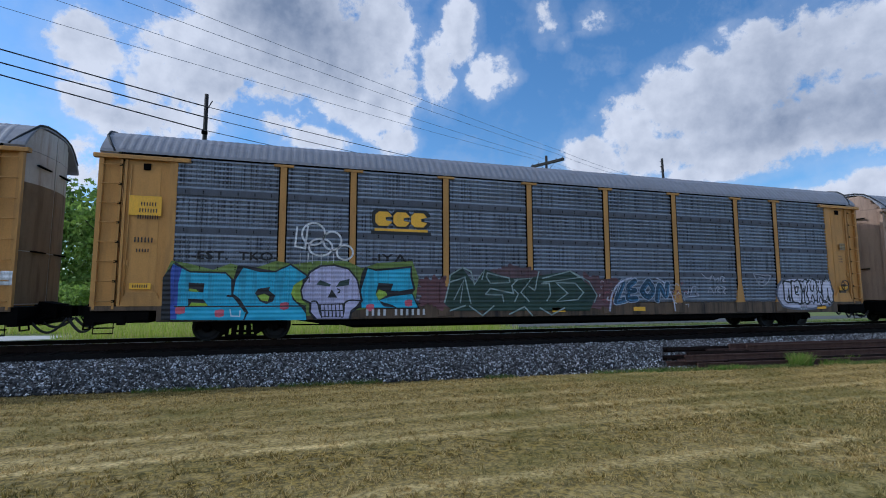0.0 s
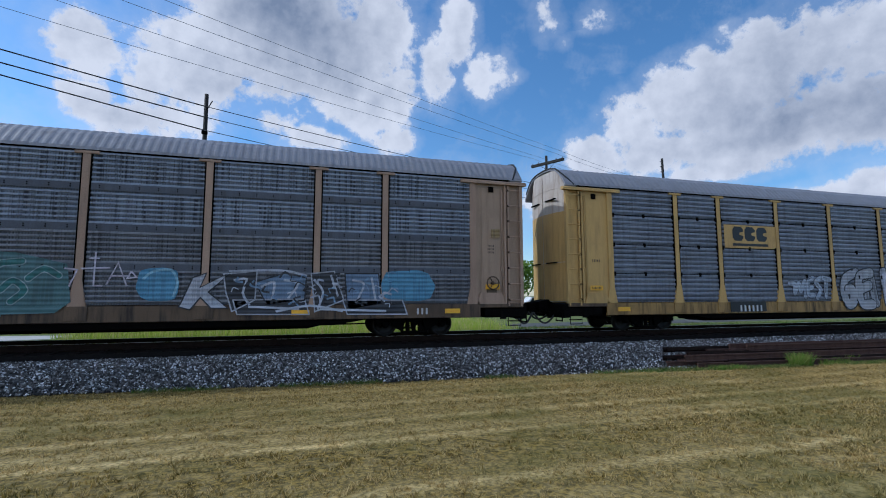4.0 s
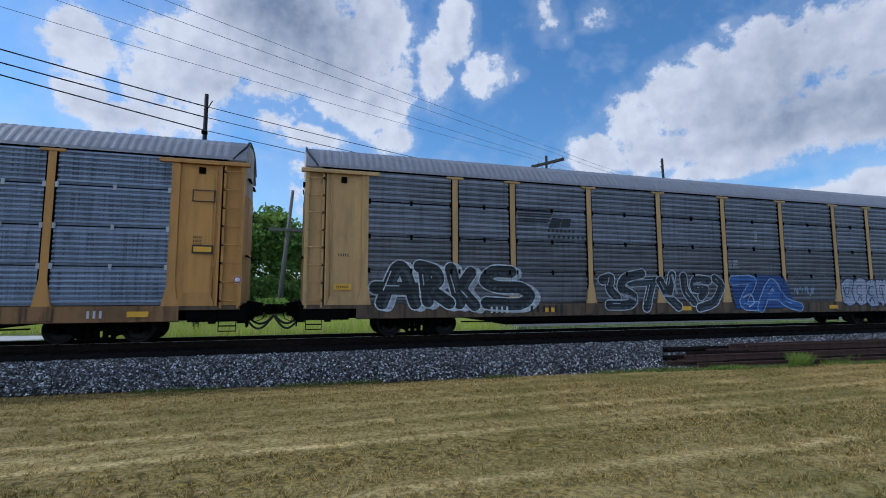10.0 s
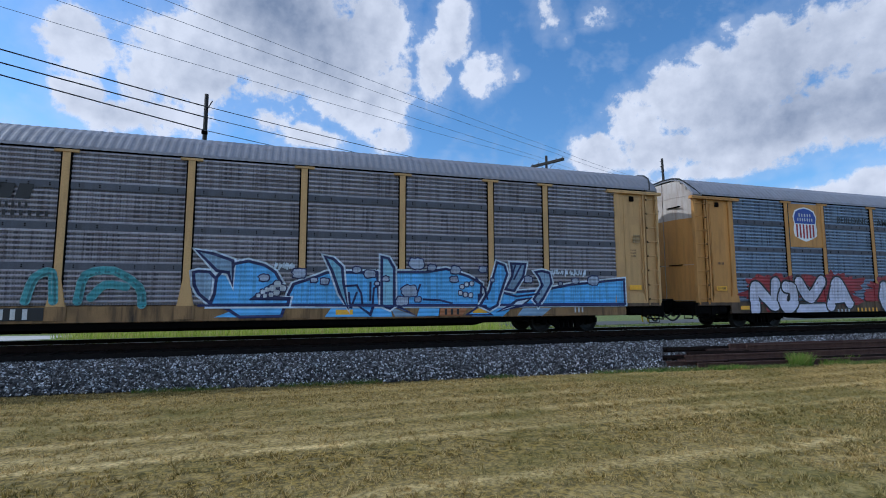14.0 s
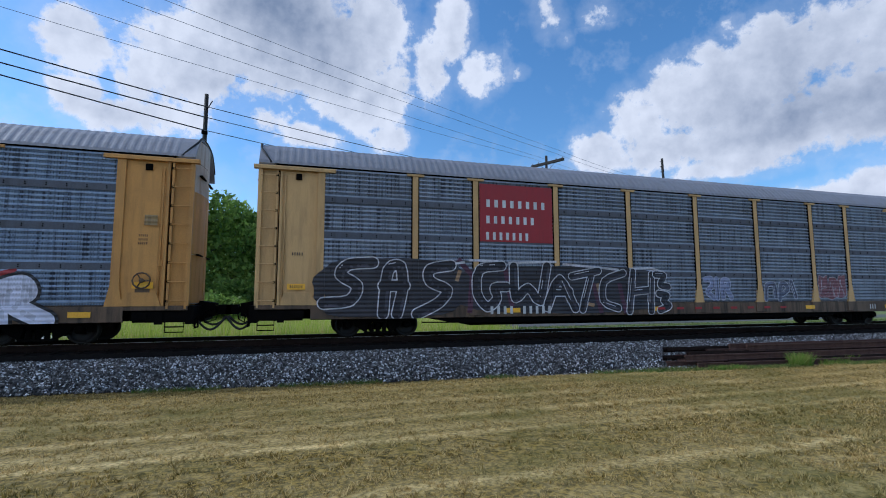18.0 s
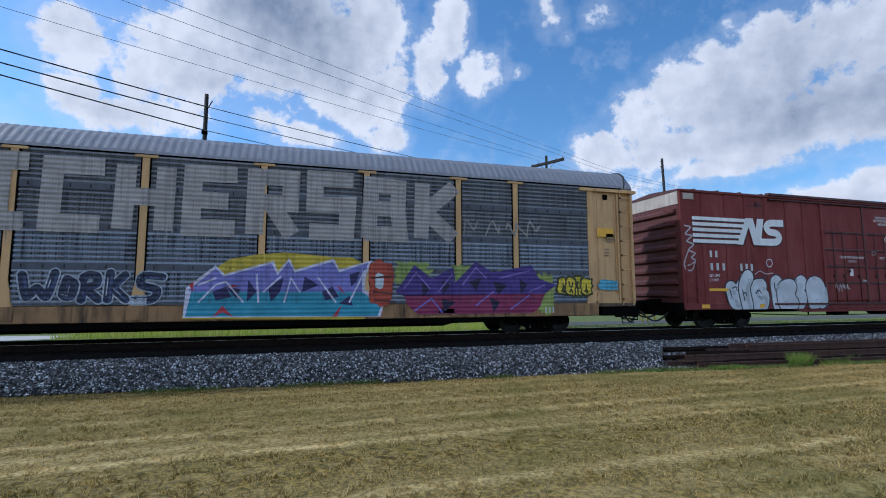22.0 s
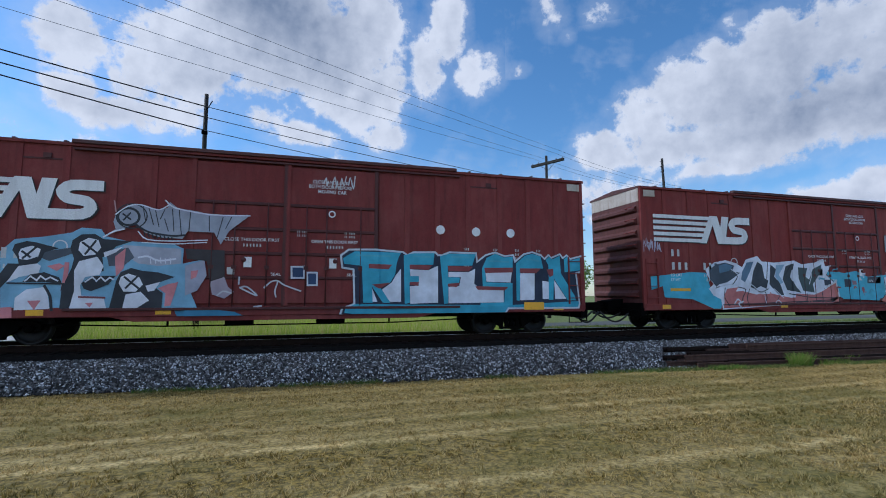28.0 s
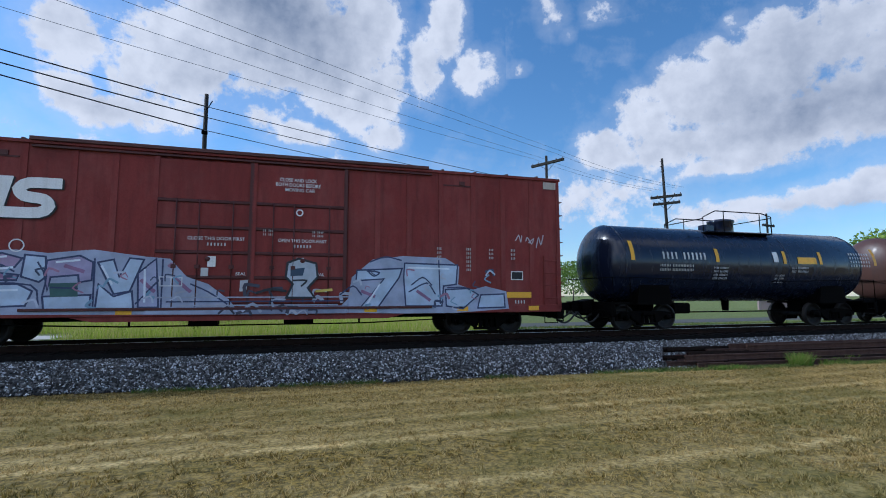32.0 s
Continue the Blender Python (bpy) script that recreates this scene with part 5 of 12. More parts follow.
def tree(x, y, height, spread, seed, mat, leaves=3600, size=0.20, base=0.18, label="leafy green deciduous tree", name="tree"):
    rng = np.random.default_rng(seed)
    t = thing(name, label, "tree", (x, y, -0.45), "trees behind the track")
    g = Geo()
    top = height * 0.82
    g.tube([(0, 0, -0.2), (rng.normal(0, 0.1), 0, height * 0.3), (rng.normal(0, 0.3), rng.normal(0, 0.2), top)], 0.02 * height, 8, 0.004 * height)
    tips = []
    for k in range(16):
        z = height * (base + 0.62 * k / 15)
        a = k * 2.4 + rng.random()
        reach = spread * (0.55 + 0.5 * rng.random()) * math.sin(math.pi * (0.18 + 0.72 * k / 15)) ** 0.7
        e = (math.cos(a) * reach, math.sin(a) * reach, z + reach * 0.55)
        g.tube([(0, 0, z), (e[0] * 0.5, e[1] * 0.5, z + reach * 0.2), e], 0.006 * height, 5, 0.0015 * height)
        tips += [e, (e[0] * 0.6, e[1] * 0.6, z + reach * 0.35)]
    tips.append((0, 0, height * 0.92))
    part("trunk", g, bark, t, "grey-brown trunk and limbs")
    tips = np.array(tips)
    c = tips[rng.integers(0, len(tips), leaves)]
    clump = rng.normal(size=(leaves, 3))
    clump /= np.linalg.norm(clump, axis=1)[:, None]
    c = c + clump * (rng.random((leaves, 1)) ** 0.45) * spread * np.array([0.36, 0.36, 0.28])
    c[:, 2] = np.clip(c[:, 2], height * base * 0.6, height * 1.02)
    u = rng.normal(size=(leaves, 3))
    u /= np.linalg.norm(u, axis=1)[:, None]
    w = np.cross(u, rng.normal(size=(leaves, 3)))
    w /= np.linalg.norm(w, axis=1)[:, None]
    s = size * (0.5 + 0.9 * rng.random((leaves, 1)))
    v = np.stack([c - u * s, c + w * s * 0.55, c + u * s, c - w * s * 0.55], 1)
    f = np.arange(leaves * 4).reshape(-1, 4)
    part("crown", bulk_mesh("crown", v.reshape(-1, 3), f, mat), mat, t, "uneven crown of small green leaves")
    return t


for k, (x, y, h, s) in enumerate(((-19, 42, 11.5, 4.6), (-12.5, 40, 10.4, 4.2), (-8.6, 39, 10.6, 4.0), (-5.6, 43, 9.7, 3.8), (-2.6, 44, 9.6, 3.6), (0.9, 46, 8.8, 3.4), (-26, 44, 12, 5.0), (-33, 47, 12, 5),
                                  (-15.8, 48, 11, 4.4))):
    tree(x, y, h, s, 40 + k, leaf_mats[k % 2], 5200, 0.21)
for k, (x, y, h, s) in enumerate(((4.5, 60, 9.0, 4.5), (10.5, 66, 9.2, 4.6), (16.5, 70, 8.4, 4.6), (24, 84, 9.5, 5.2), (34, 92, 9.5, 5.5), (46, 96, 9.0, 5.5), (80, 48, 11.0, 5.0), (62, 100, 9.5, 6), (-9, 66, 12, 5), (-24, 70, 13, 6))):
    tree(x, y, h, s, 70 + k, leaf_mats[(k + 1) % 2], 2600, 0.32, label="distant leafy green tree")
for k, (x, y, h, s) in enumerate(((-5.3, 27.5, 1.9, 1.3), (-3.9, 28.6, 1.6, 1.2), (-1.6, 31.0, 1.5, 1.1), (-11.5, 32, 2.4, 1.8), (1.2, 33, 1.5, 1.2))):
    tree(x, y, h, s, 100 + k, leaf_mats[1], 1700, 0.12, 0.08, "low bright green bush", "bush")
for k, (x, y, h, s) in enumerate(((-16.4, 37.5, 3.4, 2.4), (-13.4, 37, 3.0, 2.3), (-7.2, 37.0, 3.2, 2.3), (-4.7, 37.4, 2.8, 2.1), (-2.3, 38.4, 3.1, 2.2), (0.1, 39.5, 2.8, 2.1), (2.6, 42, 3.0, 2.4))):
    tree(x, y, h, s, 120 + k, leaf_mats[0], 2600, 0.17, 0.06, "dense dark green shrub at the edge of the trees", "shrub")


# ------------------------------------------------------------------ clouds
def cloud_material(glow):
    """Glowing cumulus: ragged edges; sunlit billows and blue-grey deep parts are painted into the glow."""
    n = Nodes("self_lit_cloud")
    a = n.add("ShaderNodeAttribute")
    a.attribute_name = "cover"
    b = n.add("ShaderNodeAttribute")
    b.attribute_name = "depth"
    shift = n.add("ShaderNodeVectorMath")
    shift.operation = "ADD"
    shift.inputs[1].default_value = TO_SUN * 34.0
    n.link(n.pos, shift.inputs[0])
    fine = n.noise(0.016, 12, 0.60)
    wisp = n.noise(0.05, 8, 0.7)
    puff = n.noise(0.0052, 5, 0.5)
    towards = n.noise(0.0052, 5, 0.5, coords=shift.outputs[0])
    billow = n.noise(0.014, 3, 0.45)
    billow_on = n.noise(0.014, 3, 0.45, coords=shift.outputs[0])
    d = n.math("ADD", a.outputs["Fac"], n.math("MULTIPLY", n.math("SUBTRACT", fine, 0.5), 2.5))
    d = n.math("ADD", d, n.math("MULTIPLY", n.math("SUBTRACT", puff, 0.5), 1.6))
    d = n.math("ADD", d, n.math("MULTIPLY", n.math("SUBTRACT", wisp, 0.5), 0.75))
    alpha = n.math("MAXIMUM", n.ramp(d, 0.0, 0.55), n.ramp(d, -1.15, 0.15, 0.0, 0.18))
    relief = n.math("ADD", n.math("MULTIPLY", n.math("SUBTRACT", puff, towards), 1.15), n.math("MULTIPLY", n.math("SUBTRACT", billow, billow_on), 0.26))
    light = n.math("SUBTRACT", 1.0, n.math("MULTIPLY", b.outputs["Fac"], 0.42))
    light = n.math("ADD", light, relief)
    light = n.math("SUBTRACT", light, n.ramp(d, 0.35, 1.9, 0.0, 0.30))
    light = n.math("ADD", light, n.math("MULTIPLY", n.math("SUBTRACT", fine, 0.5), 0.10))
    col = n.mix(n.ramp(light, 0.12, 1.0), (0.30, 0.345, 0.435), (1.04, 0.99, 0.965))
    e = n.add("ShaderNodeEmission")
    n.link(col, e.inputs["Color"])
    e.inputs["Strength"].default_value = glow
    clear = n.add("ShaderNodeBsdfTransparent")
    m = n.add("ShaderNodeMixShader")
    n.link(alpha, m.inputs[0])
    n.link(clear.outputs[0], m.inputs[1])
    n.link(e.outputs[0], m.inputs[2])
    n.link(m.outputs[0], n.t.nodes["Material Output"].inputs["Surface"])
    return n.mat


cloud_mat = cloud_material(1.09)
fill_cloud = cloud_material(2.1)   # unseen fill light behind the camera, brightened as if facing the sun
FAR = 1800.0


def cloud(label, az, el, puffs, shade, mat=cloud_mat):
    """A cloud bank far away. az, el: its extent in degrees; puffs and shade: ellipses (azimuth, elevation, half width, half height, weight)."""
    nx, ny = 150, 90
    verts, cover, depth = [], [], []
    for j in range(ny):
        e = el[0] + (el[1] - el[0]) * j / (ny - 1)
        for i in range(nx):
            a = az[0] + (az[1] - az[0]) * i / (nx - 1)
            ra, re = radians(a), radians(e)
            verts.append((FAR * math.sin(ra) * math.cos(re), FAR * math.cos(ra) * math.cos(re), FAR * math.sin(re)))
            edge = min(i, nx - 1 - i, j + 6, ny - 1 - j) / 8.0
            c = -1.1
            for pa, pe, wa, we, k in puffs:
                q = ((a - pa) / wa) ** 2 + ((e - pe) / we) ** 2
                c = max(c, k * 1.1 * (1.1 - q), -1.1)
            s = 0.0
            for pa, pe, wa, we, k in shade:
                q = ((a - pa) / wa) ** 2 + ((e - pe) / we) ** 2
                s += k * math.exp(-q)
            cover.append(min(c, 1.25, edge - 0.9))
            depth.append(s)
    faces = []
    for j in range(ny - 1):
        for i in range(nx - 1):
            k = j * nx + i
            faces.append((k, k + 1, k + 1 + nx, k + nx))
    me = bulk_mesh("cloud", verts, faces, mat, True)
    for name, values in (("cover", cover), ("depth", depth)):
        at = me.attributes.new(name, "FLOAT", "POINT")
        at.data.foreach_set("value", values)
    ob = tagged(new("cloud", me), label, "cloud", kind="structure")
    return ob


left_cloud = cloud("large white cumulus cloud with a grey core", (-32.8, 26.1), (15.1, 40.8),
    [(-22.6, 23.6, 3.4, 3.4, 1), (-22.1, 19.0, 2.7, 1.9, 0.9), (-17.1, 22.0, 2.7, 3.6, 0.9), (-12.8, 24.6, 6.8, 5.8, 1), (-4.2, 28.4, 10.9, 7.0, 1.2), (3.7, 26.5, 8.4, 6.4, 1.1), (7.4, 30.2, 4.9, 4.4, 1), (6.5, 21.9, 5.1, 3.4, 0.9), (10.0, 23.9, 3.1, 4.0, 0.9), (15.2, 26.2, 2.4, 4.3, 0.9), (17.8, 31.1, 2.4, 4.7, 0.9), (21.3, 25.7, 3.0, 2.4, 0.9), (-20.0, 17.8, 3.9, 1.7, 0.9), (-14.6, 18.5, 4.9, 2.1, 0.8), (-3.9, 19.7, 2.5, 1.4, 0.6), (0.3, 18.4, 4.2, 1.5, 0.7), (9.7, 18.6, 2.9, 1.7, 0.8), (-8.2, 33.8, 15.4, 4.3, 1), (7.0, 36.0, 6.3, 3.0, 0.9)],
    [(-3.0, 29.9, 7.0, 3.2, 1.5), (1.1, 25.1, 7.9, 3.5, 0.6), (-6.3, 34.2, 12.2, 2.9, 1.0), (-9.9, 22.4, 5.7, 2.2, 0.35), (6.4, 29.6, 4.2, 2.8, 0.4), (-20.0, 18.2, 2.7, 1.0, 0.25)])
right_cloud = cloud("towering white cumulus cloud with grey underside", (29.2, 72.9), (9.8, 29.5),
    [(35.2, 16.2, 3.4, 2.5, 0.9), (39.6, 19.1, 3.6, 3.6, 0.9), (43.7, 21.1, 3.9, 3.9, 1), (48.5, 20.2, 5.6, 4.9, 1), (53.1, 22.3, 5.1, 4.5, 1), (57.5, 23.0, 4.5, 3.7, 1), (60.7, 22.4, 4.1, 4.0, 1), (51.3, 16.3, 8.1, 3.2, 1), (57.1, 17.2, 5.7, 4.0, 1), (41.2, 15.6, 7.5, 2.4, 0.9), (48.7, 13.4, 6.0, 1.4, 0.7), (61.7, 16.5, 4.2, 4.2, 1), (65.4, 20.7, 4.7, 5.0, 1), (46.7, 24.6, 2.1, 1.1, 0.7)],
    [(55.8, 17.0, 6.3, 2.8, 0.55), (48.9, 17.6, 6.0, 2.5, 0.4), (60.3, 17.4, 3.7, 3.3, 0.5), (42.3, 15.2, 5.1, 1.5, 0.35), (54.9, 21.8, 11.5, 6.9, 0.62), (65.1, 16.4, 3.7, 3.5, 0.6)])
wisp_cloud = cloud("small wispy white cloud scraps", (24.2, 50.5), (24.7, 33.7),
    [(29.9, 31.0, 1.5, 1.7, 0.45), (35.4, 30.6, 1.1, 0.9, 0.22), (31.7, 28.6, 0.5, 0.4, 0.12), (49.2, 26.9, 0.8, 0.5, 0.35), (25.8, 25.7, 1.0, 0.6, 0.3)],
    [])
low_cloud = cloud("low white cloud bank over the horizon", (-35.1, 70.0), (2.2, 18.1),
    [(56.6, 9.3, 4.5, 1.5, 0.8), (59.8, 9.8, 3.0, 1.7, 0.9), (50.4, 8.9, 5.2, 1.1, 0.6), (45.8, 8.5, 8.4, 1.5, 0.5), (63.9, 9.4, 3.8, 2.3, 0.9), (12.2, 9.7, 9.5, 4.7, 0.5), (4.0, 12.8, 6.6, 3.3, 0.35), (34.4, 11.2, 8.7, 2.6, 0.4), (-21.0, 12.1, 8.8, 2.7, 0.3)],
    [(59.6, 8.1, 3.3, 1.0, 0.5), (55.3, 8.4, 3.8, 0.8, 0.4)])

rng_sky = random.Random(5)
# glowing clouds added out of view to light the near side, fewer on the right
for first, last in ((80, 150), (150, 215), (215, 300)):
    heaps = []
    for _ in range(16):
        heaps.append((rng_sky.uniform(first + 6, last - 6), rng_sky.uniform(12, 58), rng_sky.uniform(7, 15), rng_sky.uniform(4, 9), 1.0))
    cloud("unseen glowing clouds added as fill light outside the view", (first, last), (4, 72), heaps[:2] if first == 80 else heaps, [(h[0], h[1] - 3, h[2] * 0.6, h[3] * 0.5, 0.4) for h in heaps[:6]], fill_cloud if first > 80 else cloud_mat)

# ------------------------------------------------------------------ the train
FIRST, SPACING = -5.03, 28.6
racks = []
RACKS = (
    ("tan car carrier with pale curved end doors", 0, [sheet_pierced], "pierced"),
    ("tan car carrier with dark sides and a painted skull", 0, [sheet_pierced], "pierced"),
    ("brownish car carrier with a blue, white and red shield", 1, [sheet_dull, sheet_pierced], "pierced"),
    ("yellow-tan car carrier with ribbed grey sides and black outline lettering", 2, [sheet_plain], "ribbed"),
    ("tan car carrier with clean bluish pierced sides", 0, [sheet_bright], "hinged"),
    ("tan car carrier with grimy ribbed sides and black-and-white lettering", 3, [sheet_soot, sheet_plain], "ribbed"),
    ("tan car carrier with dark sides and long blue lettering", 3, [sheet_brown], "pierced"),
    ("tan car carrier with grey sides and white bubble lettering on red", 0, [sheet_pale], "pierced"),
    ("tan car carrier with a large red sign panel", 3, [sheet_pierced], "pierced"),
    ("tan car carrier with tall faded grey lettering and a shield", 4, [sheet_pierced, sheet_dull], "pierced"),
)
for k, (label, tone, sheets, kind) in enumerate(RACKS):
    racks.append(rack_car(FIRST + SPACING * (k - 1), label, tone, sheets, kind, clean_sill=k not in (0, 1, 2, 5, 7, 8), grimy_shaded_end=k == 0))
BOX_STARTS = (252.86, 273.85, 294.95, 316.06, 337.22)
BOXES = (
    ("oxide-red boxcar with white stripes and grey bubble lettering", 0, 0),
    ("faded red ribbed boxcar with painted water drops", 1, 1),
    ("oxide-red boxcar with painted birds and blue block lettering", 0, 0),
    ("oxide-red boxcar with silver block letters over pale blue lettering", 2, 0),
    ("oxide-red boxcar with pale lilac lettering along the bottom", 2, 0),
)
boxes = [boxcar(s, *b) for s, b in zip(BOX_STARTS, BOXES)]
tanks = [tank_car(358.0, "glossy black tank car with yellow marks", tank_black, 12.65), tank_car(372.6, "faded brown tank car", tank_brown)]


# ------------------------------------------------------------------ paint on the cars
FONT_CACHE = {}


def glyphs(text, offset, pack):
    """Built-in lettering as flat triangles: points and faces."""
    key = (text, offset, pack)
    if key not in FONT_CACHE:
        c = bpy.data.curves.new("lettering", "FONT")
        c.body, c.fill_mode, c.offset, c.resolution_u, c.space_character = text, "FRONT", offset, 4, pack
        ob = bpy.data.objects.new("lettering", c)
        me = ob.to_mesh()
        FONT_CACHE[key] = ([(v.co.x, v.co.y) for v in me.vertices], [tuple(p.vertices) for p in me.polygons])
        ob.to_mesh_clear()
        bpy.data.objects.remove(ob)
        bpy.data.curves.remove(c)
    return FONT_CACHE[key]


RACK_ZONES = [(-0.2, 1.86, -1.512), (25.19, 27.3, -1.512)] + [(p - 0.205, p + 0.205, -1.526) for p in RACK_POSTS]
BOX_ZONES = [(6.86, 11.92, -1.534)]
TANK_R, TANK_Z = 1.42, 2.42


def skin(kind, x, z):
    """The depth of a car's near side at (x, z)."""
    if kind == "tank":
        return -math.sqrt(max(0.01, TANK_R ** 2 - (z - TANK_Z) ** 2)) - 0.010
    y = -1.499 if kind == "rack" else -1.492
    if kind == "rack" and z < 0.992:
        y = -1.533
    for a, b, d in RACK_ZONES if kind == "rack" else BOX_ZONES:
        slim = 0.115 if kind == "rack" and d < -1.52 and z > 1.638 else 0.0   # posts flare out at the foot
        if a + slim < x < b - slim:
            y = min(y, d)
    return y


def lay(car, pts, faces, mat, layer, name="paint_patch", label="", lifts=None, band=None):
    """Lays flat shapes, given as (x, z), on the car's near side so that they follow its posts and sill."""
    kind = {"car_carrier": "rack", "boxcar": "box", "tank_car": "tank"}[car.name.split(".")[0]]
    if kind == "rack" and mat.name.startswith("sprayed_paint"):
        mat = next(pair[1] for pair in SPRAYS.values() if pair[0] == mat)
    bm = bmesh.new()
    rise = bm.verts.layers.float.new("rise")
    vs = [bm.verts.new((x, 0, z)) for x, z in pts]
    if lifts:
        for v, h in zip(vs, lifts):
            v[rise] = h
    for f in faces:
        if len(set(f)) > 2:
            try:
                bm.faces.new([vs[i] for i in f])
            except ValueError:
                pass
    xs = [p[0] for p in pts]
    zs = [p[1] for p in pts]
    cuts = []
    for a, b, d in RACK_ZONES if kind == "rack" else (BOX_ZONES if kind == "box" else []):
        for c in (a - 0.006, a + 0.002, b - 0.002, b + 0.006, *((a + 0.109, a + 0.117, b - 0.117, b - 0.109) if d == -1.526 else ())):
            if min(xs) < c < max(xs):
                cuts.append(((c, 0, 0), (1, 0, 0)))
    if kind == "rack" and min(zs) < 1.638 < max(zs):
        cuts += [((0, 0, 1.634), (0, 0, 1)), ((0, 0, 1.642), (0, 0, 1))]
    if kind == "rack" and min(zs) < 0.99 < max(zs):
        cuts += [((0, 0, 0.988), (0, 0, 1)), ((0, 0, 0.996), (0, 0, 1))]
    if kind == "tank":
        z = 1.1
        while z < 3.8:
            if min(zs) < z < max(zs):
                cuts.append(((0, 0, z), (0, 0, 1)))
            z += 0.06
    for co, no in cuts:
        bmesh.ops.bisect_plane(bm, geom=bm.verts[:] + bm.edges[:] + bm.faces[:], plane_co=co, plane_no=no)
    low = {"rack": 0.57, "box": 0.71, "tank": 0.0}[kind]
    if min(zs) < low:
        bmesh.ops.bisect_plane(bm, geom=bm.verts[:] + bm.edges[:] + bm.faces[:], plane_co=(0, 0, low), plane_no=(0, 0, -1), clear_outer=True)
    for z, up in zip(band or (), (-1, 1)):
        bmesh.ops.bisect_plane(bm, geom=bm.verts[:] + bm.edges[:] + bm.faces[:], plane_co=(0, 0, z), plane_no=(0, 0, up), clear_outer=True)
    for v in bm.verts:
        v.co.y = skin(kind, v.co.x, v.co.z) - 0.0035 * layer - v[rise]
    bm.verts.layers.float.remove(rise)
    bmesh.ops.recalc_face_normals(bm, faces=bm.faces)
    for f in bm.faces:
        if f.normal.y > 0:
            f.normal_flip()
    me = bpy.data.meshes.new(name)
    bm.to_mesh(me)
    bm.free()
    me.materials.append(mat)
    ob = new(name, me)
    ob.parent = car
    if label:
        ob["label"] = label
    return ob


def word(car, text, x0, x1, z0, z1, layers, jag=0.0, lean=0.0, pack=0.92, label="", seed=0, first=0, name="letter", band=None):
    """Lettering fitted into a box; layers, from back to front: (colour, thickening)."""
    wide = max(o for _, o in layers)
    spots, pen = [], 0.0
    for ch in text:
        if ch == " ":
            pen += 0.3
            continue
        p, _ = glyphs(ch, 0.0, 1.0)
        a0, a1 = min(q[0] for q in p), max(q[0] for q in p)
        spots.append((ch, pen - a0))
        pen += (a1 - a0) + 0.13 * pack
    total = pen - 0.13 * pack
    ax, bx, az, bz = -wide, total + wide, -wide, 0.70 + wide
    rng = random.Random(seed)
    for i, (colour, off) in enumerate(layers):
        for n, (ch, shift) in enumerate(spots):
            body, tris = glyphs(ch, 0.0, 1.0)
            grow = off
            ways = [(0.0, 0.0)] + ([(grow * math.cos(a * math.pi / 10), grow * math.sin(a * math.pi / 10)) for a in range(20)] if grow else [])
            out, faces, lifts = [], [], []
            for w_, (gx, gz) in enumerate(ways):
                faces += [tuple(v + len(out) for v in f) for f in tris]
                lifts += [0.0012 * (n % 2) + 0.0001 * w_] * len(body)
                for px, pz in body:
                    u, w = (px + gx + shift - ax) / (bx - ax), (pz + gz - az) / (bz - az)
                    if jag:
                        nx = noise.noise(Vector((u * len(text) * 1.1, w * 1.5, seed)))
                        nz = noise.noise(Vector((u * len(text) * 0.9 + 40, w * 1.3, seed)))
                        u, w = u + jag * nx / len(text) * 1.6, w + jag * nz * 1.2
                    out.append((x0 + (x1 - x0) * u + lean * (w - 0.5) * (z1 - z0), z0 + (z1 - z0) * w))
            lay(car, out, faces, paint(*colour), first + i, name if i == len(layers) - 1 else "letter_outline", label if i == len(layers) - 1 else "", lifts, band)


def blob(car, x0, x1, z0, z1, colour, layer=0, seed=0, wob=0.18, freq=2.2, name="paint_patch", label=""):
    ragged = 2.1 if freq > 2.5 else 0.0
    pts, n = [((x0 + x1) / 2, (z0 + z1) / 2)], 40 if not ragged else 120
    for k in range(n):
        a = 2 * math.pi * k / n
        r = 1 + wob * noise.noise(Vector((math.cos(a) * freq, math.sin(a) * freq, seed * 3.7 + 1)))
        if ragged:
            r += 0.55 * wob * noise.noise(Vector((math.cos(a) * freq * ragged, math.sin(a) * freq * ragged, seed * 1.7 + 5)))
        sq = 1 / max(abs(math.cos(a)), abs(math.sin(a))) ** 0.45
        pts.append(((x0 + x1) / 2 + (x1 - x0) / 2 * math.cos(a) * r * min(sq, 1.15), (z0 + z1) / 2 + (z1 - z0) / 2 * math.sin(a) * r * min(sq, 1.15)))
    return lay(car, pts, [(0, 1 + k, 1 + (k + 1) % n) for k in range(n)], paint(*colour), layer + 0.06 * (seed % 9), name, label)


def shape(car, pts, colour, layer=0, name="paint_patch", label="", mat=None):
    return lay(car, pts, [tuple(range(len(pts)))], mat or paint(*colour), layer, name, label)


def ring(car, x, z, rx, rz, width, colour, layer=1, label=""):
    n, pts, faces = 26, [], []
    for k in range(n):
        a = 2 * math.pi * k / n
        pts += [(x + rx * math.cos(a), z + rz * math.sin(a)), (x + (rx - width) * math.cos(a), z + (rz - width) * math.sin(a))]
    for k in range(n):
        j = (k + 1) % n
        faces.append((2 * k, 2 * j, 2 * j + 1, 2 * k + 1))
    return lay(car, pts, faces, paint(*colour), layer, "paint_line", label)


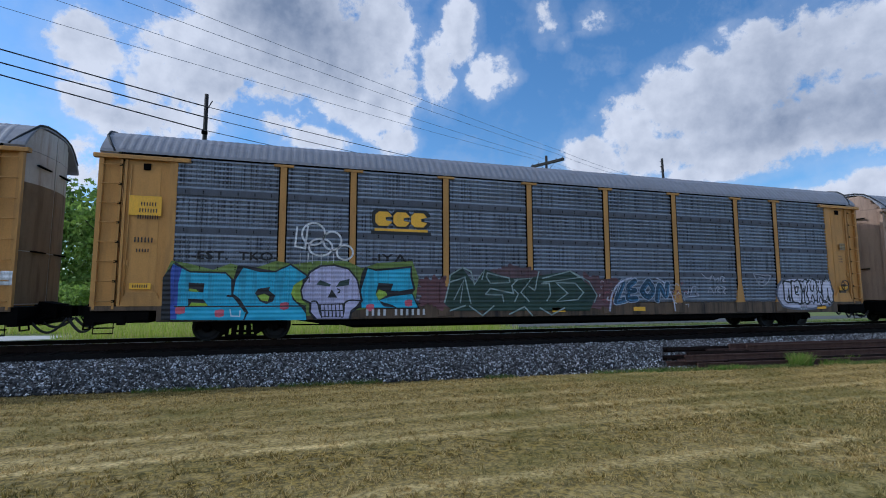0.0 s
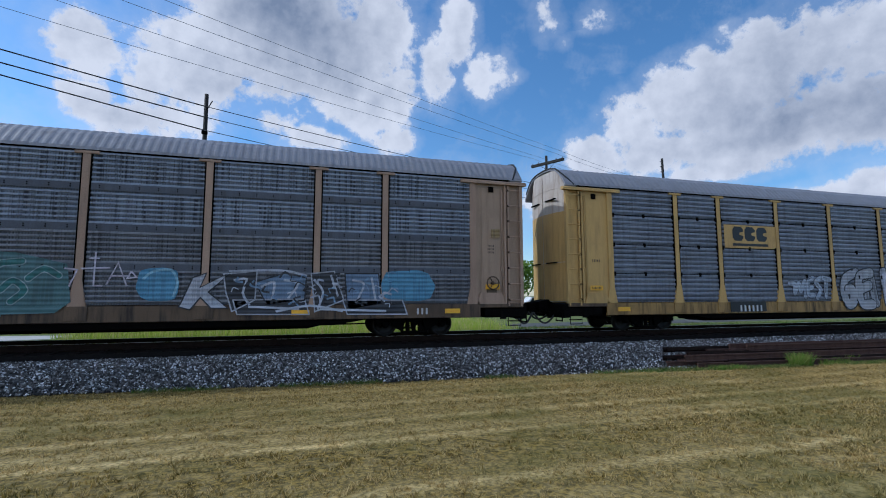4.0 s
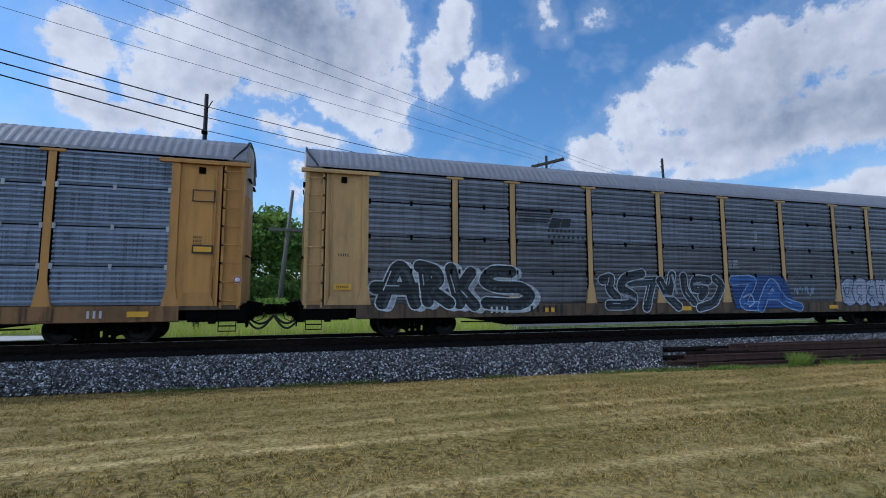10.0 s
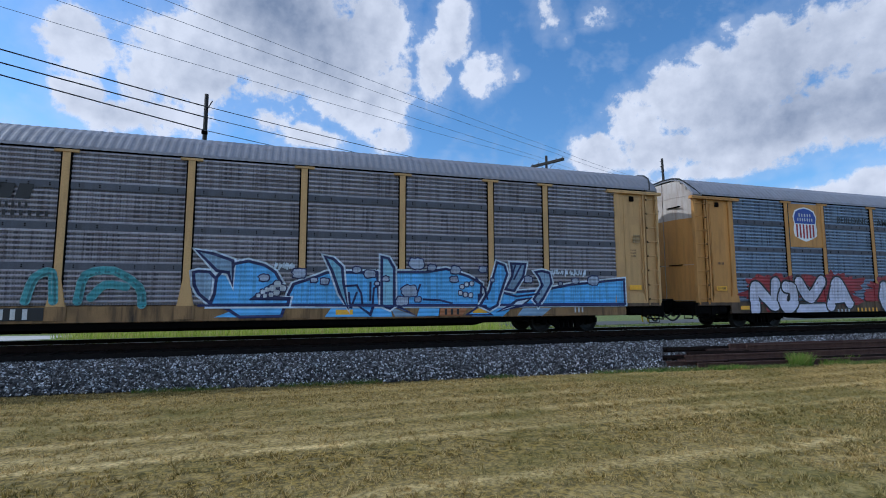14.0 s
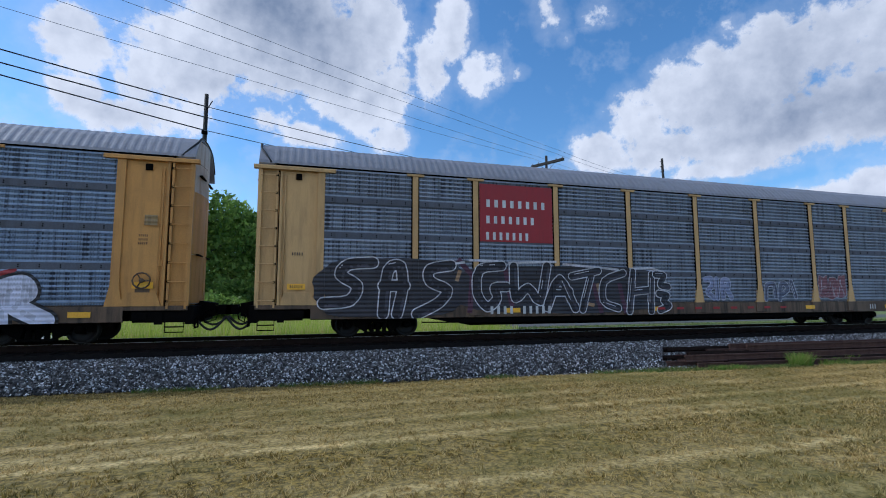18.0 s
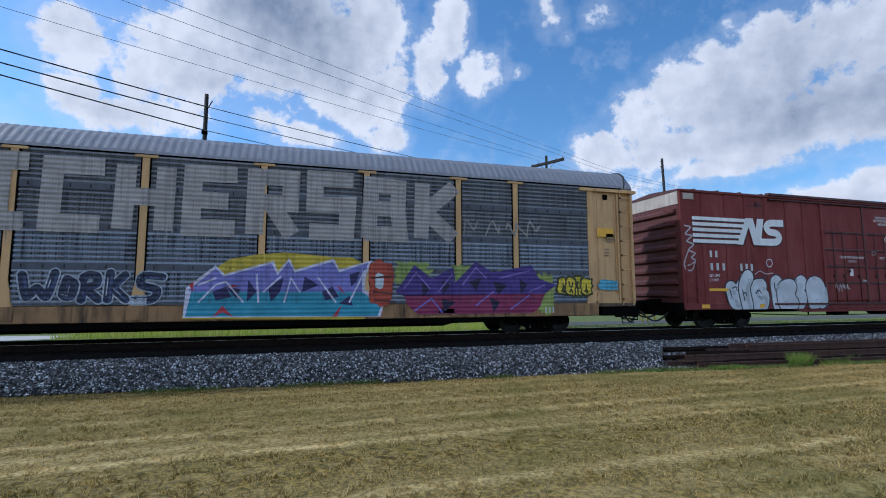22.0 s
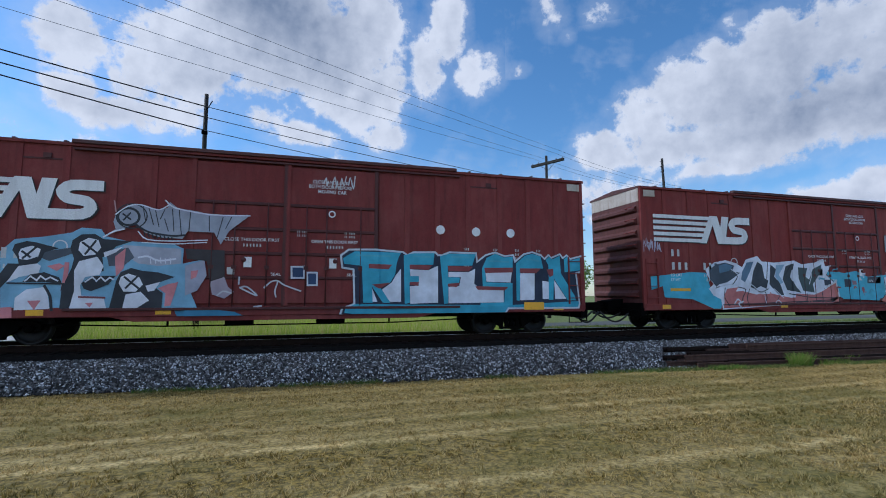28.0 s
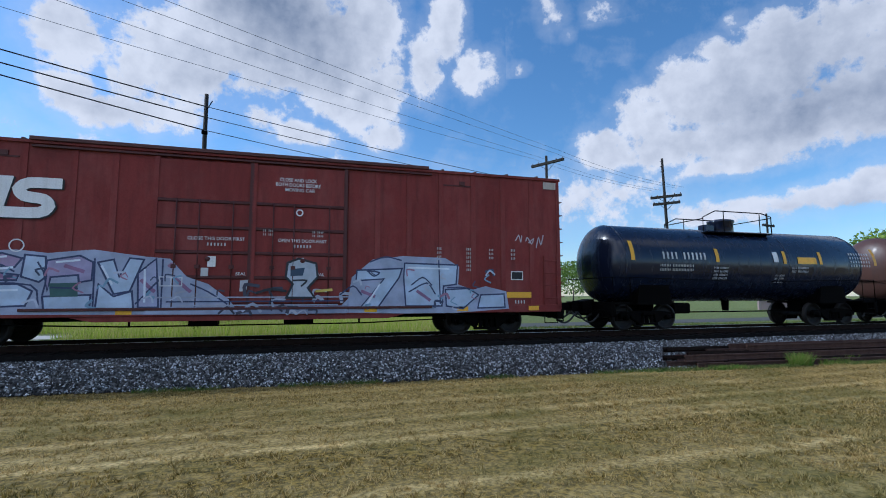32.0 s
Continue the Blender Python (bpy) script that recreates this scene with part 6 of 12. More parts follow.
def line(car, path, width, colour, layer=2, label="", band=None, closed=False, mat=None):
    """One sprayed stroke: a ribbon with mitred corners."""
    pts, n = [], len(path)
    for k, (x, z) in enumerate(path):
        a, b = path[k - 1 if k or closed else 0], path[(k + 1) % n if k < n - 1 or closed else k]
        d0, d1 = Vector((x - a[0], z - a[1])), Vector((b[0] - x, b[1] - z))
        d0 = d0.normalized() if d0.length > 1e-6 else d1.normalized()
        d1 = d1.normalized() if d1.length > 1e-6 else d0
        d = (d0 + d1).normalized() if (d0 + d1).length > 0.05 else d0
        nx, nz = -d.y, d.x
        m = width / 2 / max(0.55, -d0.y * nx + d0.x * nz)
        e = 0 if closed else (-0.3 * width if k == 0 else (0.3 * width if k == n - 1 else 0))
        pts += [(x + d.x * e + nx * m, z + d.y * e + nz * m), (x + d.x * e - nx * m, z + d.y * e - nz * m)]
    faces = [(2 * k, 2 * k + 1, 2 * k + 3, 2 * k + 2) for k in range(n - 1)] + ([(2 * n - 2, 2 * n - 1, 1, 0)] if closed else [])
    return lay(car, pts, faces, mat or paint(*colour), layer, "logo_block" if mat else "paint_line", label, [0.00012 * (i // 2) for i in range(len(pts))], band)


BARS = (((0.12, 0.05), (0.30, 0.93)), ((0.66, 0.04), (0.86, 0.96)), ((0.15, 0.88), (0.82, 0.10)), ((0.10, 0.10), (0.55, 0.95)), ((0.05, 0.66), (0.28, 0.90), (0.92, 0.86)),
        ((0.10, 0.14), (0.60, 0.10), (1.08, 0.24)), ((0.88, 0.78), (0.42, 0.76), (0.28, 0.42), (0.58, 0.14), (1.02, 0.20)), ((0.20, 0.48), (0.90, 0.56)), ((0.05, 0.92), (0.45, 0.40), (0.95, 0.90)))


def wild(car, x0, x1, z0, z1, fills, edge, letters, seed, width=0.24, rim=0.07, shine=None, first=0, label="", slant=0.18, low=None):
    """Sprayed shapes that cannot be read: thin tags, bubbles or interlocked shards."""
    if width < 0.12:
        return scrawl(car, x0, x1, z0, z1, fills[0], letters, seed, width, first, label)
    if "bubble" in label or "rounded" in label:
        return bubbles(car, x0, x1, z0, z1, fills, edge, letters, seed, rim, first, label)
    rng = random.Random(seed)
    cell, h = (x1 - x0) / letters, z1 - z0
    solid_edge = rim >= 0.05 and sum(edge) > 1.2 * sum(fills[0])
    # ragged silhouette, drawn as strips from a broken upper line to a nearly level lower one
    top, foot = [], []
    for i in range(letters):
        top += [(i + 0.0, rng.uniform(0.60, 0.78)), (i + rng.uniform(0.08, 0.2), rng.uniform(0.86, 1.0)), (i + rng.uniform(0.4, 0.6), rng.uniform(0.80, 0.96)), (i + rng.uniform(0.78, 0.9), rng.uniform(0.84, 1.02))]
        foot += [(i + 0.0, rng.uniform(0.02, 0.12)), (i + rng.uniform(0.3, 0.6), rng.uniform(-0.02, 0.06))]
    top.append((letters, 0.40))
    foot.append((letters, 0.15))

    def at(way, u):
        for (a, p), (b, q) in zip(way, way[1:]):
            if a <= u <= b:
                return p + (q - p) * (u - a) / max(1e-6, b - a)
        return way[-1][1]

    def place(u, v):
        return (x0 + u * cell + slant * (v - 0.5) * h * (0.2 + 0.8 * min(1, u, letters - u)), z0 + v * h)

    us = sorted({round(u, 4) for u, _ in top + foot})
    for colour, grow, level in ((edge, rim, 0), (edge if solid_edge else fills[0], 0.0, 1)):
        pts = []
        for k, u in enumerate(us):
            px, pz = place(u, at(top, u))
            qx, qz = place(u, at(foot, u))
            out = -grow if k == 0 else (grow if k == len(us) - 1 else 0)
            pts += [(px + out, pz + grow), (qx + out, qz - grow)]
        lay(car, pts, [(2 * k, 2 * k + 1, 2 * k + 3, 2 * k + 2) for k in range(len(us) - 1)], paint(*colour), first + level, "letter_outline" if level == 0 else "letter", label if level else "")
    split = None if low is None else z0 + 0.44 * h
    dark = edge if not solid_edge else tuple(0.35 * c for c in fills[0])
    for i in range(letters):
        for j, pick in enumerate(rng.sample(range(len(BARS)), 4 if cell > 0.9 else 3)):
            way = [place(i + 0.04 + 0.92 * u, 0.06 + v * 0.86 * at(top, min(letters, i + u))) for u, v in BARS[pick]]
            way = rounded(way) if len(way) > 2 else way
            w = min(width * 0.62, cell * 0.20) * rng.uniform(0.8, 1.2)
            level = first + 1.4 + 0.25 * j + 0.8 * (i % 2)
            face = fills[(i + j) % len(fills)] if solid_edge else fills[(i + j + 1) % len(fills)]
            line(car, way, w + (0.05 if solid_edge else rim * (0.55 if sum(edge) > sum(fills[0]) else 1.5)), (0.02, 0.022, 0.03) if solid_edge else edge, level)
            line(car, way, w, face, level + 0.12)
            if split:
                line(car, way, w, low, level + 0.18, "", (-1.0, split + 0.1 * h * math.sin(i * 2.3)))
            if j < 2:
                line(car, [(px + w * 0.32, pz - w * 0.25) for px, pz in way], max(0.02, w * 0.13), dark, level + 0.22)
            if shine and j == 0:
                line(car, [(px - w * 0.22, pz + w * 0.2) for px, pz in way[:max(2, len(way) // 2 + 1)]], w * 0.2, shine, level + 0.24)


def scrawl(car, x0, x1, z0, z1, colour, letters, seed, width, first, label):
    """A quick hand-drawn tag in one thin line."""
    rng = random.Random(seed)
    cell, h = (x1 - x0) / letters, z1 - z0
    for i in range(letters):
        a = x0 + cell * i
        way = [(a + cell * u, z0 + h * v) for u, v in ((0.05, rng.uniform(0, 0.5)), (rng.uniform(0.1, 0.4), rng.uniform(0.75, 1)), (rng.uniform(0.3, 0.7), rng.uniform(0, 0.35)),
                                                     (rng.uniform(0.5, 0.95), rng.uniform(0.55, 0.95)), (rng.uniform(0.3, 0.6), rng.uniform(0.3, 0.6)), (rng.uniform(0.9, 1.15), rng.uniform(0, 0.3)))]
        line(car, rounded(way[:rng.randint(4, 6)]), min(width, 0.06) * rng.uniform(0.7, 1.0), colour, first + 1 + 0.1 * (i % 3), label)


def bubbles(car, x0, x1, z0, z1, fills, edge, letters, seed, rim, first, label):
    """Fat overlapping rounded shapes with a thin dark outline and inner curls."""
    rng = random.Random(seed)
    cell, h = (x1 - x0) / letters, z1 - z0
    rim = min(rim * 1.6, 0.07)
    for i in range(letters):
        a, b = x0 + cell * (i - 0.10), x0 + cell * (i + 1.10)
        lo, hi = z0 + rng.uniform(0, 0.08) * h, z1 - rng.uniform(0, 0.12) * h
        lv = first + 1.1 * (i % 2)
        blob(car, a - rim, b + rim, lo - rim, hi + rim, edge, lv, seed * 9, 0.30, 1.4 + 0.37 * i, "letter_outline")
        blob(car, a, b, lo, hi, fills[i % len(fills)], lv + 0.45, seed * 9, 0.30, 1.4 + 0.37 * i, "letter", label)
        m, k = (lo + hi) / 2, rng.uniform(-0.12, 0.12) * cell
        cx = (a + b) / 2 + k
        curls = ([(cx - 0.28 * cell, hi - 0.18 * h), (cx - 0.2 * cell, m), (cx + 0.1 * cell, m - 0.05 * h), (cx + 0.22 * cell, hi - 0.24 * h)], [(cx, m + 0.12 * h), (cx + 0.05 * cell, lo + 0.04 * h)],
                 [(cx + 0.25 * cell, m + 0.2 * h), (cx - 0.15 * cell, m + 0.22 * h), (cx - 0.22 * cell, m - 0.1 * h), (cx + 0.2 * cell, m - 0.14 * h)], [(cx - 0.2 * cell, lo + 0.1 * h), (cx, lo + 0.32 * h), (cx + 0.2 * cell, lo + 0.06 * h)])
        for j in rng.sample(range(4), 2):
            line(car, rounded(curls[j]) if len(curls[j]) > 2 else curls[j], rim * 0.8, edge, lv + 0.75)


BLOCK = {"A": (((0, 0), (0, 1), (1, 1), (1, 0)), ((0, 0.45), (1, 0.45))), "B": (((0, 0), (0, 1), (0.9, 1), (0.9, 0.52), (0, 0.52)), ((0.9, 0.5), (1, 0), (0, 0))), "C": (((1, 1), (0, 1), (0, 0), (1, 0)),),
         "E": (((1, 1), (0, 1), (0, 0), (1, 0)), ((0, 0.5), (0.8, 0.5))), "F": (((0, 0), (0, 1), (1, 1)), ((0, 0.52), (0.85, 0.52))), "H": (((0, 0), (0, 1)), ((1, 0), (1, 1)), ((0, 0.5), (1, 0.5)))}
BLOCK.update({"I": (((0, 1), (1, 1)), ((0.55, 1), (0.55, 0)), ((0, 0), (1, 0))), "K": (((0, 0), (0, 1)), ((1, 1), (0.1, 0.5), (1, 0))), "M": (((0, 0), (0, 1), (0.5, 0.5), (1, 1), (1, 0)),),
         "R": (((0, 0), (0, 1), (1, 1), (1, 0.52), (0.05, 0.52)), ((0.45, 0.5), (1, 0))), "S": (((1, 1), (0, 1), (0, 0.52), (1, 0.52), (1, 0), (0, 0)),)})


def roller(car, text, x0, x1, z0, z1, width, colour, seed, label, first=0, rim=None, gap=0.30):
    """Square block letters laid on with a paint roller."""
    rng = random.Random(seed)
    cell = (x1 - x0) / len(text)
    for i, ch in enumerate(text):
        a, b = x0 + cell * (i + gap / 2) + width / 2, x0 + cell * (i + 1 - gap / 2) - width / 2
        lo, hi = z0 + width / 2 + rng.uniform(-0.03, 0.03), z1 - width / 2 + rng.uniform(-0.04, 0.04)
        for j, way in enumerate(BLOCK[ch]):
            path = [(a + (b - a) * u + rng.uniform(-0.02, 0.02) + 0.03 * (v - 0.5), lo + (hi - lo) * v + rng.uniform(-0.02, 0.02)) for u, v in way]
            if rim:
                line(car, path, width + 0.06, rim, first)
            line(car, path, width, colour, first + 1 + 0.2 * j, label)
        if not rim:
            drips(car, a - width / 2, b + width / 2, lo - width * 0.3, 5, colour, seed + i, 0.42, first + 1)


def rounded(path):
    """Softens the corners of a stroke."""
    out = [path[0]]
    for k in range(1, len(path) - 1):
        (ax, az), (bx, bz), (cx, cz) = path[k - 1], path[k], path[k + 1]
        p, q = (bx + (ax - bx) * 0.34, bz + (az - bz) * 0.34), (bx + (cx - bx) * 0.34, bz + (cz - bz) * 0.34)
        mid = ((p[0] + q[0] + 2 * bx) / 4, (p[1] + q[1] + 2 * bz) / 4)
        out += [p, mid, q]
    return out + [path[-1]]


def fat(car, paths, width, colour, layer, name="letter", label="", band=None):
    """Broad strokes with round ends, joined into one painted shape."""
    pts, faces, lifts = [], [], []
    for p, path in enumerate(paths):
        n = len(path)
        for k in range(n - 1):
            (ax, az), (bx, bz) = path[k], path[k + 1]
            d = max(1e-6, math.hypot(bx - ax, bz - az))
            nx, nz = -(bz - az) / d * width / 2, (bx - ax) / d * width / 2
            i = len(pts)
            pts += [(ax + nx, az + nz), (ax - nx, az - nz), (bx - nx, bz - nz), (bx + nx, bz + nz)]
            faces.append((i, i + 1, i + 2, i + 3))
            lifts += [0.00006 * len(faces)] * 4
        for x, z in path:
            i = len(pts)
            pts += [(x + width / 2 * math.cos(a * math.pi / 6), z + width / 2 * math.sin(a * math.pi / 6)) for a in range(12)]
            faces.append(tuple(range(i, i + 12)))
            lifts += [0.00006 * len(faces)] * 12
    return lay(car, pts, faces, paint(*colour), layer, name, label, lifts, band)


def letters(car, forms, width, fill, edge, rim, first=0, label="", soft=False, band=None):
    """A row of letters, each drawn in broad strokes with an outline; neighbours overlap in turn."""
    for i, strokes in enumerate(forms):
        level = first + 0.95 * (i % 2)
        ways = [rounded(rounded(p)) if soft and len(p) > 2 else (rounded(p) if len(p) > 2 else p) for p in strokes]
        if rim:
            fat(car, ways, width + 2 * rim, edge, level, "letter_outline", "", band)
        fat(car, ways, width, fill, level + 0.5, "letter", label, band)
        if width > 0.15 and band is None:
            # uneven second tone inside the letter, and a few short pale strokes
            rng = random.Random(int(1000 * ways[0][0][0]))
            deep = tuple(c * (0.74 if sum(fill) > 1.2 else 0.52) for c in fill) if sum(fill) > 0.2 else tuple(c * 2.6 + 0.02 for c in fill)
            for p in strokes:
                shift = [(x + 0.22 * width, z - 0.24 * width) for x, z in p]
                fat(car, [rounded(shift) if len(shift) > 2 else shift], width * 0.30, deep, level + 0.64, "letter_shade", "", None)
                k = rng.randrange(len(p) - 1)
                (ax, az), (bx, bz) = p[k], p[k + 1]
                a, b = rng.uniform(0.1, 0.3), rng.uniform(0.5, 0.9)
                line(car, [(ax + (bx - ax) * a - 0.2 * width, az + (bz - az) * a + 0.2 * width), (ax + (bx - ax) * b - 0.2 * width, az + (bz - az) * b + 0.2 * width)], max(0.025, 0.09 * width), edge, level + 0.78)


def flecks(car, x0, x1, z0, z1, colours, n, seed, size=0.3, first=3.0):
    """Short sprayed strokes and curls over a painted piece."""
    rng = random.Random(seed)
    for k in range(n):
        x, z, a = rng.uniform(x0, x1), rng.uniform(z0, z1), rng.uniform(0, math.pi)
        d = size * rng.uniform(0.4, 1.0)
        way = [(x, z), (x + d * math.cos(a), z + 0.8 * d * math.sin(a)), (x + 1.2 * d * math.cos(a - 0.9), z + 0.9 * d * math.sin(a - 0.9))]
        line(car, rounded(way), size * rng.uniform(0.08, 0.24), colours[k % len(colours)], first + 0.07 * (k % 12))


def drop(car, x0, x1, z0, z1, body, foam, glow, first):
    """A painted water drop with a lighter heart, on a splash."""
    cx, r = (x0 + x1) / 2, (x1 - x0) / 2

    def teardrop(k, up):
        pts = []
        for q in range(36):
            a = 2 * math.pi * q / 36
            w = 1.25 * math.sin(a) * math.sin(a / 2) ** 3.4
            pts.append((cx + r * 1.15 * k * w, z0 + up + (z1 - z0) * (0.5 + 0.5 * math.cos(a)) * k))
        return pts
    shape(car, teardrop(1.0, 0.0), (0.03, 0.03, 0.04), first, "paint_line", "dark outline of a painted drop")
    shape(car, teardrop(0.93, 0.05), body, first + 1, "paint_patch", "painted water drop")
    shape(car, teardrop(0.55, 0.28), glow, first + 2, "highlight")
    blob(car, cx - r * 0.9, cx + r * 0.9, z0 - 0.02, z0 + (z1 - z0) * 0.26, foam, first + 3, 124, 0.5, 3.0, label="painted splash")
    for k in range(5):
        u = cx + r * (-0.7 + 0.35 * k)
        line(car, [(u, z0 + 0.05), (u + 0.06 * (k - 2), z0 + (z1 - z0) * 0.30)], 0.05, (0.60, 0.62, 0.66), first + 4)
    ring(car, cx, z0 + (z1 - z0) * 0.42, r * 0.28, r * 0.24, r * 0.10, (0.04, 0.05, 0.07), first + 4)


def drips(car, x0, x1, z_top, n, colour, seed, length=0.3, layer=1):
    rng = random.Random(seed)
    pts, faces = [], []
    for _ in range(n):
        x, l = rng.uniform(x0, x1), length * rng.uniform(0.3, 1)
        faces.append(tuple(range(len(pts), len(pts) + 4)))
        pts += [(x, z_top), (x + 0.02, z_top), (x + 0.016, z_top - l), (x + 0.004, z_top - l)]
    lay(car, pts, faces, paint(*colour), layer, "paint_drips")


def bars(car, x0, x1, z0, z1, n, mat, layer=1, gaps=(), name="stencil_line"):
    """A line of writing as plain bars, one for each character."""
    pts, faces = [], []
    w = (x1 - x0) / n
    for k in range(n):
        if k in gaps:
            continue
        faces.append(tuple(range(len(pts), len(pts) + 4)))
        a, b = x0 + w * (k + 0.28), x0 + w * (k + 0.70)
        pts += [(a, z0), (b, z0), (b, z1), (a, z1)]
    ob = lay(car, pts, faces, stencil_grey if mat == decal_white else mat, layer, name)
    ob["kind"] = "stuff"
    return ob


def plate(car, x0, x1, z0, z1, mat, layer=0, name="sign_plate", label=""):
    return lay(car, [(x0, z0), (x1, z0), (x1, z1), (x0, z1)], [(0, 1, 2, 3)], mat, layer, name, label)


def text_sign(car, text, x0, x1, z0, z1, mat, layer=1, name="sign_lettering", label=""):
    pts, faces = glyphs(text, 0.008, 1.0)
    ax, bx = min(p[0] for p in pts), max(p[0] for p in pts)
    az, bz = min(p[1] for p in pts), max(p[1] for p in pts)
    lay(car, [(x0 + (x1 - x0) * (px - ax) / (bx - ax), z0 + (z1 - z0) * (pz - az) / (bz - az)) for px, pz in pts], faces, mat, layer, name, label)


def shield(car, x, z, w, h, layer=1):
    """Striped shield sign."""
    def outline(k):
        half = w / 2 * k
        t, b = z + h / 2 * k, z - h / 2 * k
        return [(x - half * 0.80, t - 0.10 * h), (x - half * 0.4, t - 0.03 * h), (x, t), (x + half * 0.4, t - 0.03 * h), (x + half * 0.80, t - 0.10 * h), (x + half, t - 0.28 * h), (x + half * 0.9, z + 0.02 * h),
                (x + half * 0.98, z - 0.15 * h), (x + half * 0.92, b + 0.16 * h), (x + half * 0.5, b + 0.07 * h), (x, b), (x - half * 0.5, b + 0.07 * h), (x - half * 0.92, b + 0.16 * h), (x - half * 0.98, z - 0.15 * h),
                (x - half * 0.9, z + 0.02 * h), (x - half, t - 0.28 * h)]
    shape(car, outline(1.0), None, layer, "shield_sign", "white shield with blue top and red stripes", decal_white)
    top = outline(0.92)
    shape(car, top[:7] + [(x + w * 0.41, z + 0.02 * h), (x - w * 0.41, z + 0.02 * h)] + top[14:], None, layer + 1, "shield_top", "blue shield top", decal_blue)
    for k in range(6):
        a = x - w * 0.38 + k * w * 0.135
        low = z - h / 2 * 0.92 + 0.09 * h - 0.05 * h * (1 - abs(k - 2.5) / 2.5)
        shape(car, [(a, z), (a + w * 0.07, z), (a + w * 0.07, low), (a, low)], None, layer + 1, "shield_stripe", "", decal_red)
    for k, half in ((0, 0.28), (1, 0.34)):
        bars(car, x - w * half, x + w * half, z + 0.22 * h - k * 0.13 * h, z + 0.31 * h - k * 0.13 * h, 5 + 2 * k, decal_white, layer + 2)


def stripe_logo(car, x0, x1, z0, z1, mat, layer=1):
    """Five level stripes that run into two bold slanted blocks."""
    w, h = x1 - x0, z1 - z0
    for k in range(5):
        a = z0 + h * (0.02 + 0.205 * k)
        shape(car, [(x0, a), (x0 + w * (0.50 + 0.022 * k), a), (x0 + w * (0.505 + 0.022 * (k + 0.6)), a + h * 0.125), (x0, a + h * 0.125)], None, layer, "logo_stripe", "", mat)
    for a, b, s in ((0.47, 0.535, 0.11), (0.66, 0.735, 0.05)):
        shape(car, [(x0 + w * a, z0), (x0 + w * b, z0), (x0 + w * (b + s), z1), (x0 + w * (a + s), z1)], None, layer + 1, "logo_block", "", mat)
    shape(car, [(x0 + w * 0.585, z1), (x0 + w * 0.66, z1), (x0 + w * 0.735, z0), (x0 + w * 0.655, z0)], None, layer + 2, "logo_block", "", mat)
    bend = [(1.0, 0.87), (0.36, 0.87), (0.20, 0.70), (0.34, 0.52), (0.78, 0.48), (0.90, 0.31), (0.76, 0.13), (-0.06, 0.13)]
    line(car, rounded([(x0 + w * (0.755 + 0.235 * u + 0.02 * (v - 0.5)), z0 + h * v) for u, v in bend]), h * 0.26, None, layer + 0.5, mat=mat)


def three_blocks(car, x0, x1, z0, z1, mat, under, layer=1):
    """Three bold chamfered blocks over a bar: a road sign in plain shapes."""
    w, h = x1 - x0, z1 - z0
    zb = z0 + h * (0.26 if under else 0.0)
    for k in range(3):
        a, b = x0 + w * (0.01 + 0.335 * k), x0 + w * (0.31 + 0.335 * k)
        c = (b - a) * 0.22
        m = (zb + z1) / 2
        shape(car, [(a + c, zb), (b - c, zb), (b, zb + c), (b, m - c * 0.7), (b - c * 1.6, m - c * 0.4), (b - c * 1.6, m + c * 0.4), (b, m + c * 0.7), (b, z1 - c), (b - c, z1), (a + c, z1), (a, z1 - c), (a, zb + c)], None, layer, "logo_block", "", mat)
    if under:
        plate(car, x0, x1, z0, z0 + h * 0.13, mat, layer, "logo_bar")


def data_block(car, x, z, rows, chars, size=0.085, mat=None, layer=1):
    for r in range(rows):
        bars(car, x, x + chars * size * 0.75, z - r * size * 1.7, z - r * size * 1.7 + size, chars, mat or decal_white, layer, gaps=(chars // 3,) if chars > 5 else ())


# reflective patches along every car carrier and boxcar, as far as the cars share them
for k, car in enumerate(racks):
    for j, x in enumerate((1.9, 7.4, 12.8, 15.9, 20.0, 24.4)):
        if (k + j) % 3 != 2:
            plate(car, x, x + 0.48, 0.70, 0.84, decal_yellow, 1, "reflector", "yellow reflective strip")
    plate(car, 0.86, 1.34, 1.40, 1.56, decal_yellow, 1, "placard", "yellow placard")
    bars(car, 0.92, 1.28, 1.44, 1.52, 7, decal_black, 2)
    if k == 4:
        plate(car, 25.79, 26.30, 2.35, 2.57, decal_black, 0.6, "placard_rim")
        plate(car, 25.83, 26.26, 2.39, 2.53, decal_yellow, 1.2, "placard", "yellow placard with black rim")
        line(car, [(25.76, 3.74), (26.29, 3.74), (26.29, 4.04), (25.76, 4.04)], 0.03, (0.02, 0.02, 0.02), 1, closed=True)
        ring(car, 26.93, 1.66, 0.11, 0.11, 0.109, WHITE, 1, "white round sticker")
        ring(car, 26.93, 1.66, 0.10, 0.10, 0.03, RED, 1.6)
    else:
        plate(car, 25.72, 26.2, 1.42, 1.58, decal_yellow, 1, "placard", "yellow placard")
        shape(car, [(25.92, 3.05), (26.22, 3.05), (26.22, 3.32), (25.92, 3.32)], (0.3, 0.2, 0.08), 1, "stencil_panel")
    data_block(car, 25.80, 2.75, 3, 5, 0.06, decal_black)
    bars(car, 23.5, 23.9, 0.68, 0.86, 3, decal_white)
    data_block(car, 0.95, 2.35, 1, 5, 0.085, decal_black)
